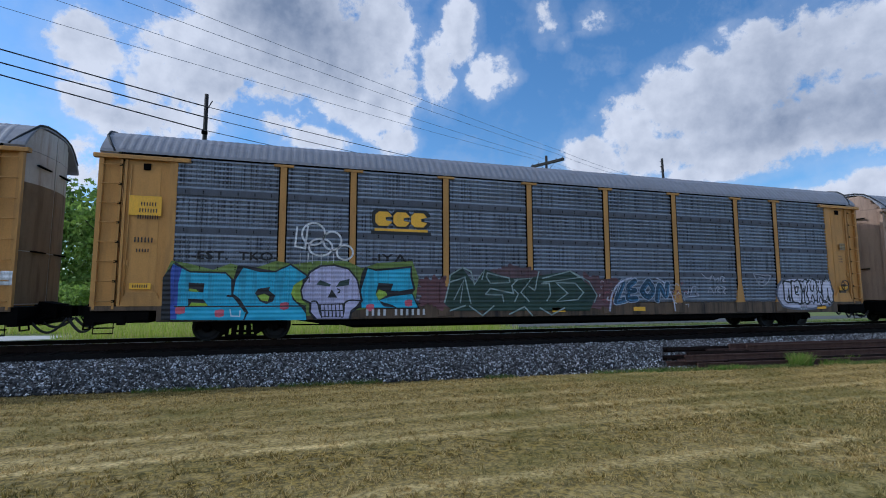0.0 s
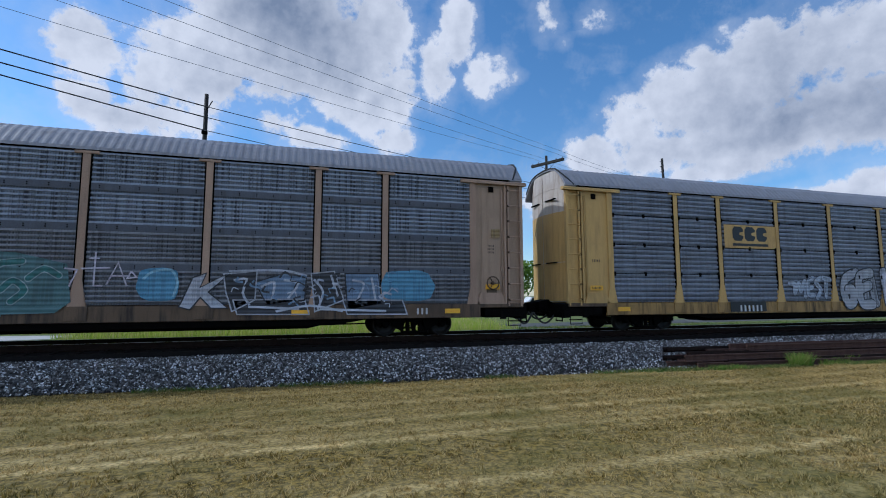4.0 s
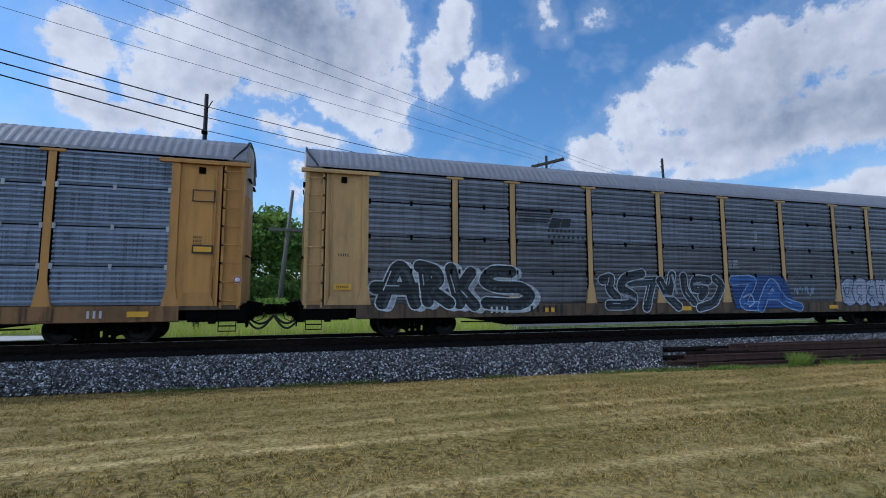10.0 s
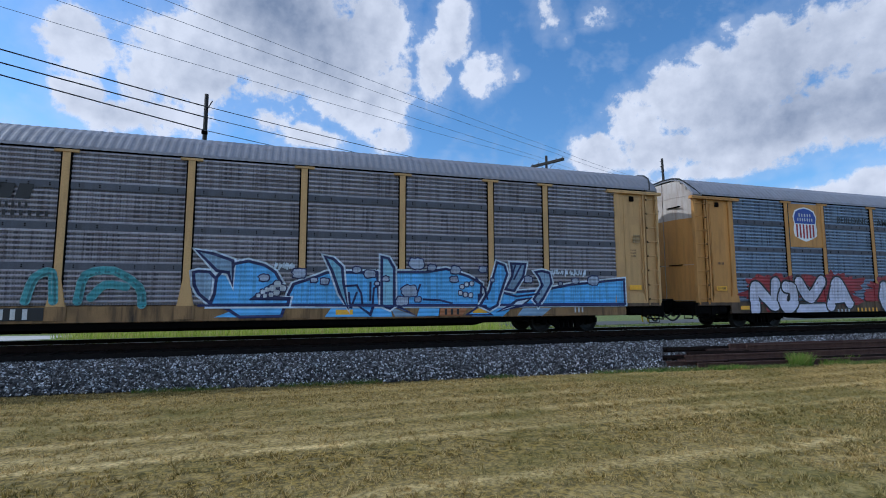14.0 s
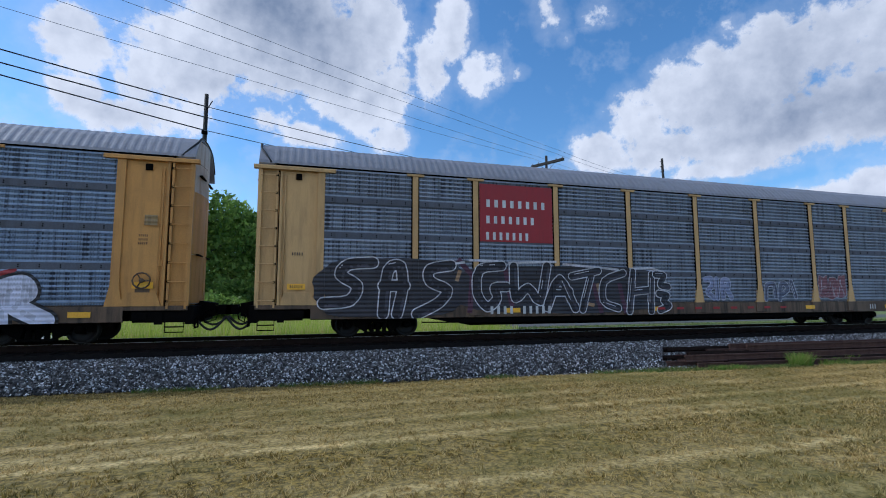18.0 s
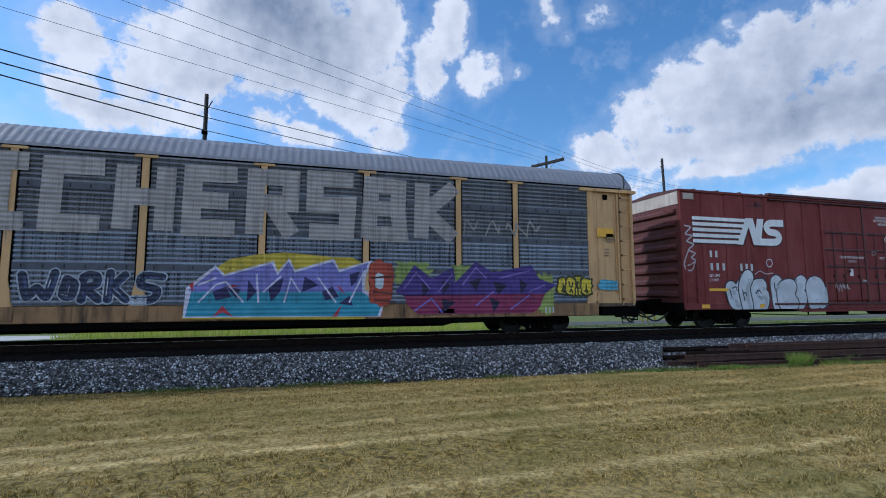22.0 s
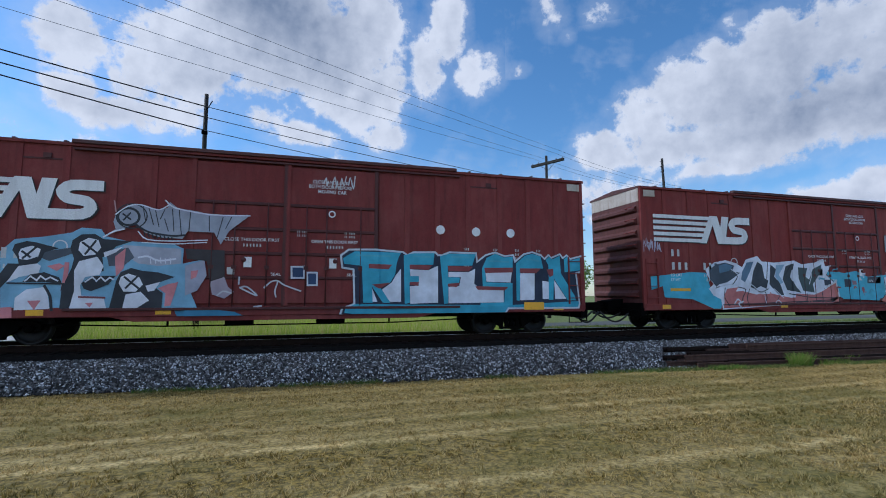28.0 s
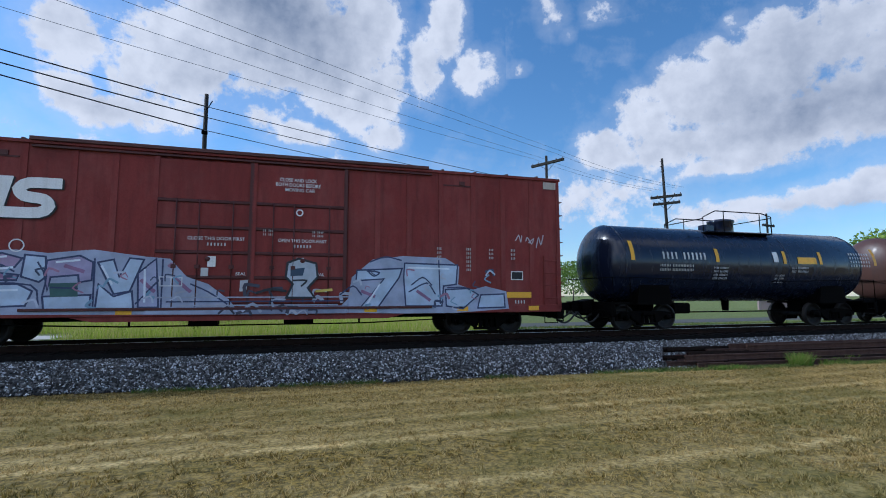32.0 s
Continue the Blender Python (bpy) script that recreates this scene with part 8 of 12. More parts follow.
line(car, [(7.48, 2.01), (7.69, 2.25), (8.28, 2.32), (8.85, 2.18), (8.85, 1.88), (7.85, 1.72)], 0.03, (0.48, 0.44, 0.45), 1.5, closed=True)
shape(car, [(8.51, 1.05), (9.07, 1.05), (9.11, 0.71), (8.52, 0.72)], (0.30, 0.26, 0.265), 0.3, "letter", "faded pinkish grey balloon letter")
line(car, [(8.51, 1.05), (9.07, 1.05), (9.11, 0.71), (8.52, 0.72)], 0.045, (0.075, 0.065, 0.07), 1.0, closed=True)
line(car, [(8.52, 1.09), (9.09, 1.09), (9.13, 0.75), (8.53, 0.76)], 0.03, (0.48, 0.44, 0.45), 1.5, closed=True)
ring(car, 6.52, 1.95, 0.36, 0.27, 0.05, (0.52, 0.48, 0.48), 2, "pale sprayed ring")
blob(car, 6.17, 6.33, 1.12, 1.38, (0.30, 0.04, 0.07), 2.5, 3, 0.3, label="dull red spot")
blob(car, 7.30, 7.46, 1.18, 1.44, (0.30, 0.04, 0.07), 2.5, 3, 0.3, label="dull red spot")
blob(car, 8.13, 8.29, 1.07, 1.33, (0.30, 0.04, 0.07), 2.5, 3, 0.3, label="dull red spot")
line(car, [(3.11, 1.92), (3.43, 2.04), (3.67, 1.85)], 0.045, (0.30, 0.31, 0.33), 1, "faint grey outline tag")
line(car, [(3.80, 2.00), (4.04, 1.99), (4.03, 1.81), (3.91, 1.79), (4.18, 1.31)], 0.045, (0.30, 0.31, 0.33), 1, "faint grey outline tag")
line(car, [(5.08, 1.99), (5.16, 1.55), (5.00, 1.53), (4.98, 1.15)], 0.045, (0.30, 0.31, 0.33), 1, "faint grey outline tag")
line(car, [(4.29, 1.66), (4.50, 1.74), (4.68, 1.47)], 0.045, (0.30, 0.31, 0.33), 1, "faint grey outline tag")
shape(car, [(8.47, 1.82), (8.96, 2.31), (9.83, 2.28), (10.72, 2.35), (11.94, 2.23), (12.61, 2.34), (13.49, 2.17), (13.48, 0.75), (8.66, 0.76)], (0.07, 0.15, 0.155), 0, "paint_patch", "faded teal sprayed ground")
shape(car, [(10.02, 2.28), (11.35, 2.30), (12.47, 2.33), (13.64, 2.28), (14.71, 2.02), (14.85, 1.09), (14.53, 0.82), (10.04, 0.73)], (0.075, 0.155, 0.165), 0.5, "paint_patch", "faded teal sprayed ground")
letters(car, [[[(8.71, 2.13), (9.49, 1.31), (9.37, 0.88)], [(9.48, 2.10), (9.85, 0.96)]], [[(10.36, 2.16), (10.11, 0.83)], [(9.83, 2.02), (10.64, 1.05)]], [[(11.09, 2.22), (10.59, 1.40), (11.10, 1.04), (11.28, 1.67)]], [[(11.74, 2.18), (11.46, 1.49), (11.94, 0.95)]], [[(12.42, 2.15), (12.91, 1.41), (12.71, 0.85)], [(13.21, 2.16), (12.96, 1.50)]]], 0.24, (0.022, 0.125, 0.11), (0.24, 0.33, 0.33), 0.025, 1.2, "faded teal angular letters")
letters(car, [[[(11.01, 2.07), (11.22, 1.57), (11.56, 2.11)], [(10.85, 1.77), (10.62, 1.37), (10.89, 1.11), (11.12, 1.40), (10.85, 1.77)]], [[(11.84, 2.04), (11.63, 1.11)], [(12.05, 2.12), (12.33, 1.37)]], [[(12.61, 2.12), (12.90, 1.72), (12.68, 1.03)]], [[(13.79, 2.07), (13.20, 2.00), (13.12, 1.10)], [(13.41, 1.38), (13.64, 1.65), (13.93, 1.38), (13.63, 1.10)]], [[(14.55, 1.73), (14.24, 1.94), (13.94, 1.66)]]], 0.13, (0.035, 0.15, 0.145), (0.26, 0.34, 0.35), 0.025, 1.4, "faded teal angular letters")
line(car, [(14.67, 1.91), (14.94, 1.88), (14.79, 1.48)], 0.04, (0.52, 0.47, 0.55), 2, "thin pale sprayed tag")
line(car, [(15.30, 2.31), (15.29, 1.49), (15.48, 1.49)], 0.04, (0.52, 0.47, 0.55), 2, "thin pale sprayed tag")
line(car, [(15.02, 1.91), (15.62, 1.94)], 0.04, (0.52, 0.47, 0.55), 2, "thin pale sprayed tag")
line(car, [(15.57, 1.52), (15.80, 2.07), (16.01, 1.49)], 0.04, (0.52, 0.47, 0.55), 2, "thin pale sprayed tag")
line(car, [(15.65, 1.74), (16.06, 1.74)], 0.04, (0.52, 0.47, 0.55), 2, "thin pale sprayed tag")
line(car, [(16.10, 1.85), (16.22, 1.71), (16.01, 1.67), (16.10, 1.85)], 0.04, (0.52, 0.47, 0.55), 2, "thin pale sprayed tag")
line(car, [(15.18, 2.17), (15.38, 2.17)], 0.04, (0.52, 0.47, 0.55), 2, "thin pale sprayed tag")
blob(car, 16.23, 17.20, 1.09, 1.96, (0.10, 0.26, 0.40), 1, 3, 0.1, label="blue rounded patch")
line(car, rounded([(16.38, 1.67), (16.55, 1.86), (17.02, 1.94), (17.18, 1.60), (17.08, 1.23)]), 0.06, (0.28, 0.48, 0.60), 2.2)
blob(car, 22.47, 24.06, 1.08, 1.99, (0.10, 0.26, 0.40), 0.4, 5, 0.12, label="blue rounded patch")
shape(car, [(17.22, 0.95), (17.51, 1.71), (17.84, 1.83), (17.70, 1.45), (18.46, 1.89), (17.90, 1.33), (18.38, 0.91), (17.98, 0.91), (17.72, 1.19), (17.48, 0.87)], (0.40, 0.41, 0.46), 0.8, "letter", "dark and pale jumbled letter")
line(car, [(17.22, 0.95), (17.51, 1.71), (17.84, 1.83), (17.70, 1.45), (18.46, 1.89), (17.90, 1.33), (18.38, 0.91), (17.98, 0.91), (17.72, 1.19), (17.48, 0.87)], 0.035, (0.03, 0.032, 0.04), 1.5, closed=True)
shape(car, [(18.25, 1.81), (19.08, 1.90), (19.05, 1.12), (18.49, 0.82), (18.32, 1.33)], (0.03, 0.032, 0.04), 0.8, "letter", "dark and pale jumbled letter")
line(car, [(18.25, 1.81), (19.08, 1.90), (19.05, 1.12), (18.49, 0.82), (18.32, 1.33)], 0.035, (0.40, 0.41, 0.46), 1.5, closed=True)
shape(car, [(19.04, 1.60), (19.79, 1.85), (20.37, 1.73), (20.34, 1.11), (19.36, 0.97)], (0.15, 0.21, 0.31), 0.8, "letter", "dark and pale jumbled letter")
line(car, [(19.04, 1.60), (19.79, 1.85), (20.37, 1.73), (20.34, 1.11), (19.36, 0.97)], 0.035, (0.03, 0.032, 0.04), 1.5, closed=True)
shape(car, [(20.50, 1.85), (21.13, 1.92), (21.41, 1.11), (20.62, 0.79)], (0.03, 0.032, 0.04), 0.8, "letter", "dark and pale jumbled letter")
line(car, [(20.50, 1.85), (21.13, 1.92), (21.41, 1.11), (20.62, 0.79)], 0.035, (0.40, 0.41, 0.46), 1.5, closed=True)
shape(car, [(21.43, 1.86), (22.39, 1.87), (22.49, 0.98), (21.52, 0.83)], (0.15, 0.21, 0.31), 0.8, "letter", "dark and pale jumbled letter")
line(car, [(21.43, 1.86), (22.39, 1.87), (22.49, 0.98), (21.52, 0.83)], 0.035, (0.03, 0.032, 0.04), 1.5, closed=True)
shape(car, [(18.50, 1.12), (20.34, 1.14), (20.47, 0.72), (18.62, 0.74)], (0.03, 0.032, 0.04), 0.8, "letter", "dark and pale jumbled letter")
line(car, [(18.50, 1.12), (20.34, 1.14), (20.47, 0.72), (18.62, 0.74)], 0.035, (0.40, 0.41, 0.46), 1.5, closed=True)
shape(car, [(21.38, 1.11), (23.10, 1.10), (23.24, 0.69), (21.51, 0.71)], (0.03, 0.032, 0.04), 0.8, "letter", "dark and pale jumbled letter")
line(car, [(21.38, 1.11), (23.10, 1.10), (23.24, 0.69), (21.51, 0.71)], 0.035, (0.40, 0.41, 0.46), 1.5, closed=True)
line(car, rounded([(18.52, 1.65), (18.87, 1.72), (18.71, 1.30), (18.91, 1.00)]), 0.06, (0.46, 0.48, 0.55), 2.2)
line(car, rounded([(19.21, 1.48), (19.57, 1.66), (19.48, 1.11)]), 0.06, (0.46, 0.48, 0.55), 2.2)
line(car, rounded([(19.79, 1.66), (20.22, 1.60), (19.91, 1.17)]), 0.06, (0.46, 0.48, 0.55), 2.2)
line(car, rounded([(20.59, 1.67), (20.87, 1.36), (20.70, 0.86)]), 0.06, (0.46, 0.48, 0.55), 2.2)
line(car, [(21.04, 1.80), (21.24, 1.23)], 0.06, (0.46, 0.48, 0.55), 2.2)
line(car, rounded([(21.65, 1.67), (22.03, 1.61), (21.76, 1.04)]), 0.06, (0.46, 0.48, 0.55), 2.2)
line(car, [(22.19, 1.74), (22.31, 1.11)], 0.06, (0.46, 0.48, 0.55), 2.2)
line(car, rounded([(18.39, 1.89), (19.80, 1.94), (20.37, 1.79)]), 0.06, (0.46, 0.48, 0.55), 2.2)
line(car, [(18.91, 0.94), (20.18, 0.87)], 0.06, (0.46, 0.48, 0.55), 2.2)
line(car, [(20.77, 0.86), (22.60, 0.79)], 0.06, (0.46, 0.48, 0.55), 2.2)
line(car, rounded([(19.61, 0.81), (20.48, 0.99), (21.37, 0.80)]), 0.06, (0.46, 0.48, 0.55), 2.2)
flecks(car, 18.31, 22.98, 0.95, 1.75, [(0.44, 0.46, 0.53), (0.03, 0.032, 0.04), (0.20, 0.30, 0.44)], 45, 61, 0.26, 2.6)
# --- yellow-panel car
car = racks[3]
plate(car, 6.64, 9.21, 2.99, 3.86, tan_paint[2], 1, "sign_panel", "plain yellow sign panel")
three_blocks(car, 7.02, 8.74, 3.07, 3.80, decal_black, True, 2)
plate(car, 6.71, 8.42, 0.63, 1.01, decal_black, 1, "number_panel", "black number panel")
bars(car, 7.11, 8.26, 0.64, 0.86, 6, decal_white, 2)
wild(car, 18.54, 19.48, 1.20, 1.72, [(0.05, 0.05, 0.06)], (0.2, 0.2, 0.2), 4, 35, 0.04, 0.005)
wild(car, 18.77, 19.57, 0.71, 0.94, [(0.25, 0.08, 0.05)], (0.2, 0.1, 0.06), 3, 36, 0.05, 0.005, first=2)
line(car, [(24.51, 4.73), (24.85, 4.86), (24.66, 4.40)], 0.05, GREY, 1)
data_block(car, 17.2, 3.15, 2, 8, 0.08, decal_white)
bars(car, 18.9, 19.7, 2.42, 2.52, 6, decal_white)
letters(car, [[[(9.71, 1.69), (9.99, 1.69), (9.92, 1.23), (10.19, 1.78), (10.25, 1.31), (10.52, 1.87), (10.50, 1.18)]], [[(10.94, 1.90), (10.65, 1.78), (10.62, 1.23), (10.95, 1.23)], [(10.65, 1.50), (10.86, 1.54)]], [[(11.36, 1.90), (11.02, 1.74), (11.37, 1.44), (11.12, 1.14)]], [[(11.49, 1.91), (11.84, 1.84)], [(11.62, 1.79), (11.59, 1.18)]]], 0.19, (0.40, 0.44, 0.52), (0.05, 0.05, 0.07), 0.022, 0, "silver letters with dark outline")
letters(car, [[[(13.33, 2.13), (12.69, 1.94), (12.54, 1.40), (12.74, 0.82), (13.10, 0.95), (13.10, 1.49), (12.83, 1.45)]], [[(14.18, 2.14), (13.47, 2.04), (13.43, 1.49), (13.52, 0.82), (14.13, 0.86)], [(13.47, 1.45), (14.04, 1.63)]]], 0.38, (0.36, 0.36, 0.39), (0.012, 0.012, 0.018), 0.05, 0, "grey bubble letters with black outline", True)
letters(car, [[[(13.76, 2.03), (13.83, 0.93)], [(13.79, 1.57), (14.21, 1.61)], [(14.18, 2.07), (14.35, 0.93)]], [[(14.93, 2.17), (15.04, 0.92)]], [[(15.41, 2.06), (15.46, 1.00), (15.85, 1.00), (15.73, 2.06)]], [[(16.71, 2.08), (16.12, 2.15), (16.06, 1.83), (16.51, 1.47), (16.96, 1.27), (16.94, 0.91), (16.47, 0.83)]]], 0.38, (0.36, 0.36, 0.39), (0.012, 0.012, 0.018), 0.05, 0, "grey bubble letters with black outline", True)
shape(car, [(14.84, 2.16), (15.13, 2.17), (15.12, 1.00), (14.85, 1.00)], (0.52, 0.52, 0.60), 3.4, "paint_patch", "pale lilac stroke")
line(car, rounded([(15.90, 2.19), (16.25, 2.32), (16.78, 2.08), (16.64, 1.84), (16.69, 1.63), (17.10, 1.56), (17.39, 1.85)]), 0.09, (0.012, 0.012, 0.018), 3.6)
line(car, rounded([(17.39, 1.85), (17.77, 1.93), (18.02, 1.64), (17.88, 1.27), (17.49, 1.39)]), 0.10, (0.012, 0.012, 0.018), 3)
blob(car, 17.39, 17.91, 1.31, 1.85, (0.40, 0.40, 0.44), 2, 3, 0.1)
# --- bluish car
car = racks[4]
plate(car, 6.62, 9.17, 3.01, 3.86, pale_panel, 1, "sign_panel", "pale blue-grey sign panel")
line(car, [(7.47, 3.72), (6.98, 3.73), (6.91, 3.48), (7.00, 3.23), (7.54, 3.23), (7.73, 3.67), (7.87, 3.68), (8.24, 3.26), (8.39, 3.26), (8.42, 3.74)], 0.10, (0.50, 0.02, 0.04), 2, "red flowing band")
bars(car, 8.54, 9.02, 3.16, 3.27, 6, decal_black, 2)
plate(car, 5.48, 7.71, 0.64, 0.90, decal_black, 1, "number_panel", "black number panel")
bars(car, 5.68, 7.52, 0.67, 0.87, 11, decal_white, 2, (4,))
bars(car, 12.07, 15.09, 0.66, 0.91, 26, decal_black, 2, (12, 13, 14))
# --- grimy car
car = racks[5]
for k in range(5):
    plate(car, 6.62, 7.68 + 0.05 * k, 3.60 + 0.085 * k, 3.64 + 0.085 * k, decal_black, 1, "logo_stripe")
shape(car, [(7.70, 3.43), (8.09, 3.46), (8.19, 3.76), (7.84, 3.78)], None, 1, "logo_block", "", decal_black)
shape(car, [(8.16, 3.47), (8.48, 3.48), (8.55, 3.78), (8.23, 3.77)], None, 1, "logo_block", "", decal_black)
bars(car, 7.63, 8.70, 3.30, 3.39, 7, decal_black, 1)
bars(car, 7.63, 9.06, 3.10, 3.20, 8, decal_black, 1)
bars(car, 5.56, 6.25, 0.69, 0.89, 4, decal_white, 4)
bars(car, 6.91, 8.19, 0.70, 0.91, 6, decal_black, 4)
wild(car, 20.80, 24.16, 0.80, 1.92, [(0.34, 0.38, 0.48), (0.40, 0.40, 0.50)], (0.03, 0.035, 0.08), 5, 55, 0.22, 0.03, label="grey-violet bubble letters")
data_block(car, 15.1, 2.45, 3, 9, 0.07, decal_white)
data_block(car, 16.4, 3.6, 4, 3, 0.07, decal_white)
letters(car, [[[(2.38, 0.97), (2.80, 2.05), (3.05, 2.01), (3.38, 0.96)], [(2.19, 1.42), (3.54, 1.38)]], [[(3.65, 1.98), (3.77, 1.02)], [(3.51, 2.06), (4.02, 1.95), (4.14, 1.63), (3.75, 1.42), (4.43, 0.96)]], [[(4.50, 2.00), (4.77, 0.95)], [(5.15, 1.88), (4.79, 1.38), (5.26, 0.89)]], [[(6.50, 1.92), (5.85, 1.95), (5.55, 1.64), (6.03, 1.43), (6.84, 1.45), (7.22, 1.17), (6.85, 0.88), (5.65, 0.95)]]], 0.40, (0.50, 0.52, 0.56), (0.50, 0.52, 0.56), 0.01, 0, "pale drop shadow of the letters")
letters(car, [[[(2.23, 1.02), (2.65, 2.09), (2.89, 2.06), (3.22, 1.01)], [(2.04, 1.46), (3.38, 1.43)]], [[(3.49, 2.03), (3.61, 1.07)], [(3.35, 2.10), (3.86, 1.99), (3.98, 1.67), (3.59, 1.47), (4.27, 1.01)]], [[(4.33, 2.04), (4.60, 1.00)], [(4.98, 1.93), (4.62, 1.43), (5.09, 0.94)]], [[(6.32, 1.97), (5.68, 2.00), (5.37, 1.68), (5.85, 1.48), (6.66, 1.50), (7.04, 1.23), (6.67, 0.93), (5.48, 1.00)]]], 0.37, (0.012, 0.016, 0.020), (0.55, 0.58, 0.62), 0.04, 1.4, "black angular letters with white outline")
letters(car, [[[(9.67, 1.75), (10.03, 1.86), (9.91, 1.46), (10.23, 1.16)]], [[(11.26, 1.98), (10.53, 1.83), (10.34, 1.46), (10.95, 1.20), (10.75, 0.90), (9.89, 0.91)]], [[(10.79, 1.68), (11.90, 1.73)], [(11.67, 1.65), (11.39, 0.82)]], [[(12.00, 1.73), (12.30, 1.19), (12.73, 0.84)], [(12.53, 1.94), (12.39, 1.39)]]], 0.30, (0.016, 0.020, 0.026), (0.50, 0.53, 0.58), 0.04, 0, "black letters with white outline")
letters(car, [[[(13.02, 1.90), (13.05, 1.39), (13.42, 0.99)]], [[(14.12, 1.76), (13.49, 1.83), (13.40, 1.43), (14.05, 1.47), (13.77, 1.19)]], [[(14.41, 1.84), (14.76, 1.60), (14.37, 0.95), (13.65, 0.79)]]], 0.28, (0.016, 0.020, 0.026), (0.50, 0.53, 0.58), 0.04, 0.5, "black letters with white outline")
line(car, [(10.73, 1.20), (10.35, 1.31), (10.96, 1.09)], 0.09, (0.34, 0.37, 0.42), 3)
line(car, [(12.53, 1.94), (12.70, 1.31)], 0.09, (0.34, 0.37, 0.42), 3)
line(car, [(12.16, 1.23), (12.50, 1.19)], 0.09, (0.34, 0.37, 0.42), 3)
line(car, [(13.46, 1.63), (13.75, 1.67)], 0.09, (0.34, 0.37, 0.42), 3)
shape(car, [(15.17, 1.93), (16.46, 1.98), (17.72, 1.97), (18.18, 1.05), (18.53, 0.74), (15.29, 0.72)], (0.025, 0.06, 0.22), 0, "paint_patch", "dark blue sprayed ground")
letters(car, [[[(15.26, 1.77), (16.38, 1.84), (15.52, 0.86), (16.36, 0.82)]], [[(16.49, 0.76), (17.13, 1.87), (17.61, 0.97), (18.44, 0.78)], [(16.76, 1.23), (17.39, 1.21)]]], 0.30, (0.04, 0.11, 0.36), (0.34, 0.46, 0.66), 0.035, 1, "blue angular letters with pale outline")
line(car, rounded([(15.67, 1.14), (16.07, 1.31), (16.24, 0.97), (15.92, 0.81)]), 0.06, (0.4, 0.5, 0.7), 3)
scrawl(car, 18.25, 19.35, 1.20, 1.62, (0.34, 0.44, 0.60), 4, 77, 0.05, 1, "small pale tag")
# --- long blue lettering car
car = racks[6]
for k in range(5):
    plate(car, 6.72, 7.82 + 0.05 * k, 3.60 + 0.085 * k, 3.64 + 0.085 * k, decal_black, 1, "logo_stripe")
for a in (7.86, 8.24):
    shape(car, [(a, 3.60), (a + 0.3, 3.60), (a + 0.38, 3.97), (a + 0.08, 3.97)], None, 1, "logo_block", "", decal_black)
bars(car, 7.62, 8.55, 3.38, 3.51, 7, decal_black)
bars(car, 7.62, 9.0, 3.18, 3.31, 8, decal_black)
letters(car, [[[(5.23, 1.93), (5.27, 0.72)]], [[(6.28, 1.94), (5.77, 1.73), (5.69, 1.12)], [(5.71, 1.44), (6.13, 1.53)]], [[(6.78, 1.12), (6.85, 1.78), (7.25, 1.91), (7.18, 1.53)]], [[(7.84, 1.96), (7.42, 1.62), (8.02, 1.37), (7.60, 1.07)]], [[(8.62, 1.11), (8.75, 1.71), (9.15, 1.89), (9.20, 1.11)]], [[(9.69, 1.10), (9.78, 1.81), (10.43, 1.91), (11.05, 1.46), (11.09, 1.01)], [(9.97, 1.19), (10.24, 1.55), (10.71, 1.46)]]], 0.17, (0.07, 0.30, 0.33), (0.16, 0.36, 0.38), 0.02, 0, "faded teal sprayed letters")
SEA, SLATE, PALE = (0.14, 0.44, 0.84), (0.24, 0.36, 0.50), (0.62, 0.72, 0.82)
def outlined(pts, colour, layer, halo=True, label=""):
    """One sprayed form: pale halo, dark outline and fill."""
    if halo:
        line(car, pts, 0.18, PALE, layer - 0.8, closed=True)
    shape(car, pts, colour, layer)
    line(car, pts, 0.08, NAVY, layer + 0.5, label, closed=True)

outlined([(12.66, 0.98), (14.54, 0.97), (14.45, 0.68), (13.40, 0.67), (13.07, 0.90)], SEA, 0, False, "")
outlined([(14.75, 1.55), (15.35, 1.76), (15.65, 1.89), (17.06, 1.91), (17.14, 0.96), (14.54, 0.98), (14.63, 1.29)], SEA, 1, True, "blue painted body")
outlined([(17.43, 1.92), (18.54, 1.93), (19.16, 2.04), (19.89, 1.81), (20.31, 1.59), (20.25, 0.94), (17.44, 0.96)], SEA, 1.2, True, "blue painted body")
outlined([(20.22, 1.25), (22.39, 1.40), (23.43, 1.58), (25.49, 1.77), (25.49, 0.95), (20.21, 0.94)], SEA, 1.4, True, "blue painted tail")
outlined([(12.23, 1.84), (12.35, 1.88), (12.62, 1.86), (12.80, 1.66), (12.76, 1.29), (12.66, 1.04), (12.38, 1.29), (12.27, 1.51)], SLATE, 1.6, True, "grey-blue painted head")
outlined([(12.79, 1.71), (12.90, 1.87), (13.15, 1.86), (13.20, 2.08), (13.56, 2.17), (13.99, 2.06), (14.26, 1.88), (14.42, 1.60), (14.16, 1.52), (13.88, 1.29), (13.67, 1.14), (14.64, 1.14), (14.61, 0.98), (12.66, 0.99), (12.76, 1.29)], SEA, 2.4, True, "blue painted body")
outlined([(12.30, 2.42), (12.69, 2.35), (13.18, 2.17), (13.19, 1.52), (13.08, 1.85), (12.79, 1.90), (12.66, 2.04)], SLATE, 3.4, True, "grey-blue painted fin")
outlined([(15.58, 2.33), (15.80, 2.28), (16.06, 2.04), (16.10, 1.61), (16.24, 0.87), (16.01, 1.29), (15.78, 1.93)], (0.22, 0.46, 0.62), 3.6, True, "teal painted fin")
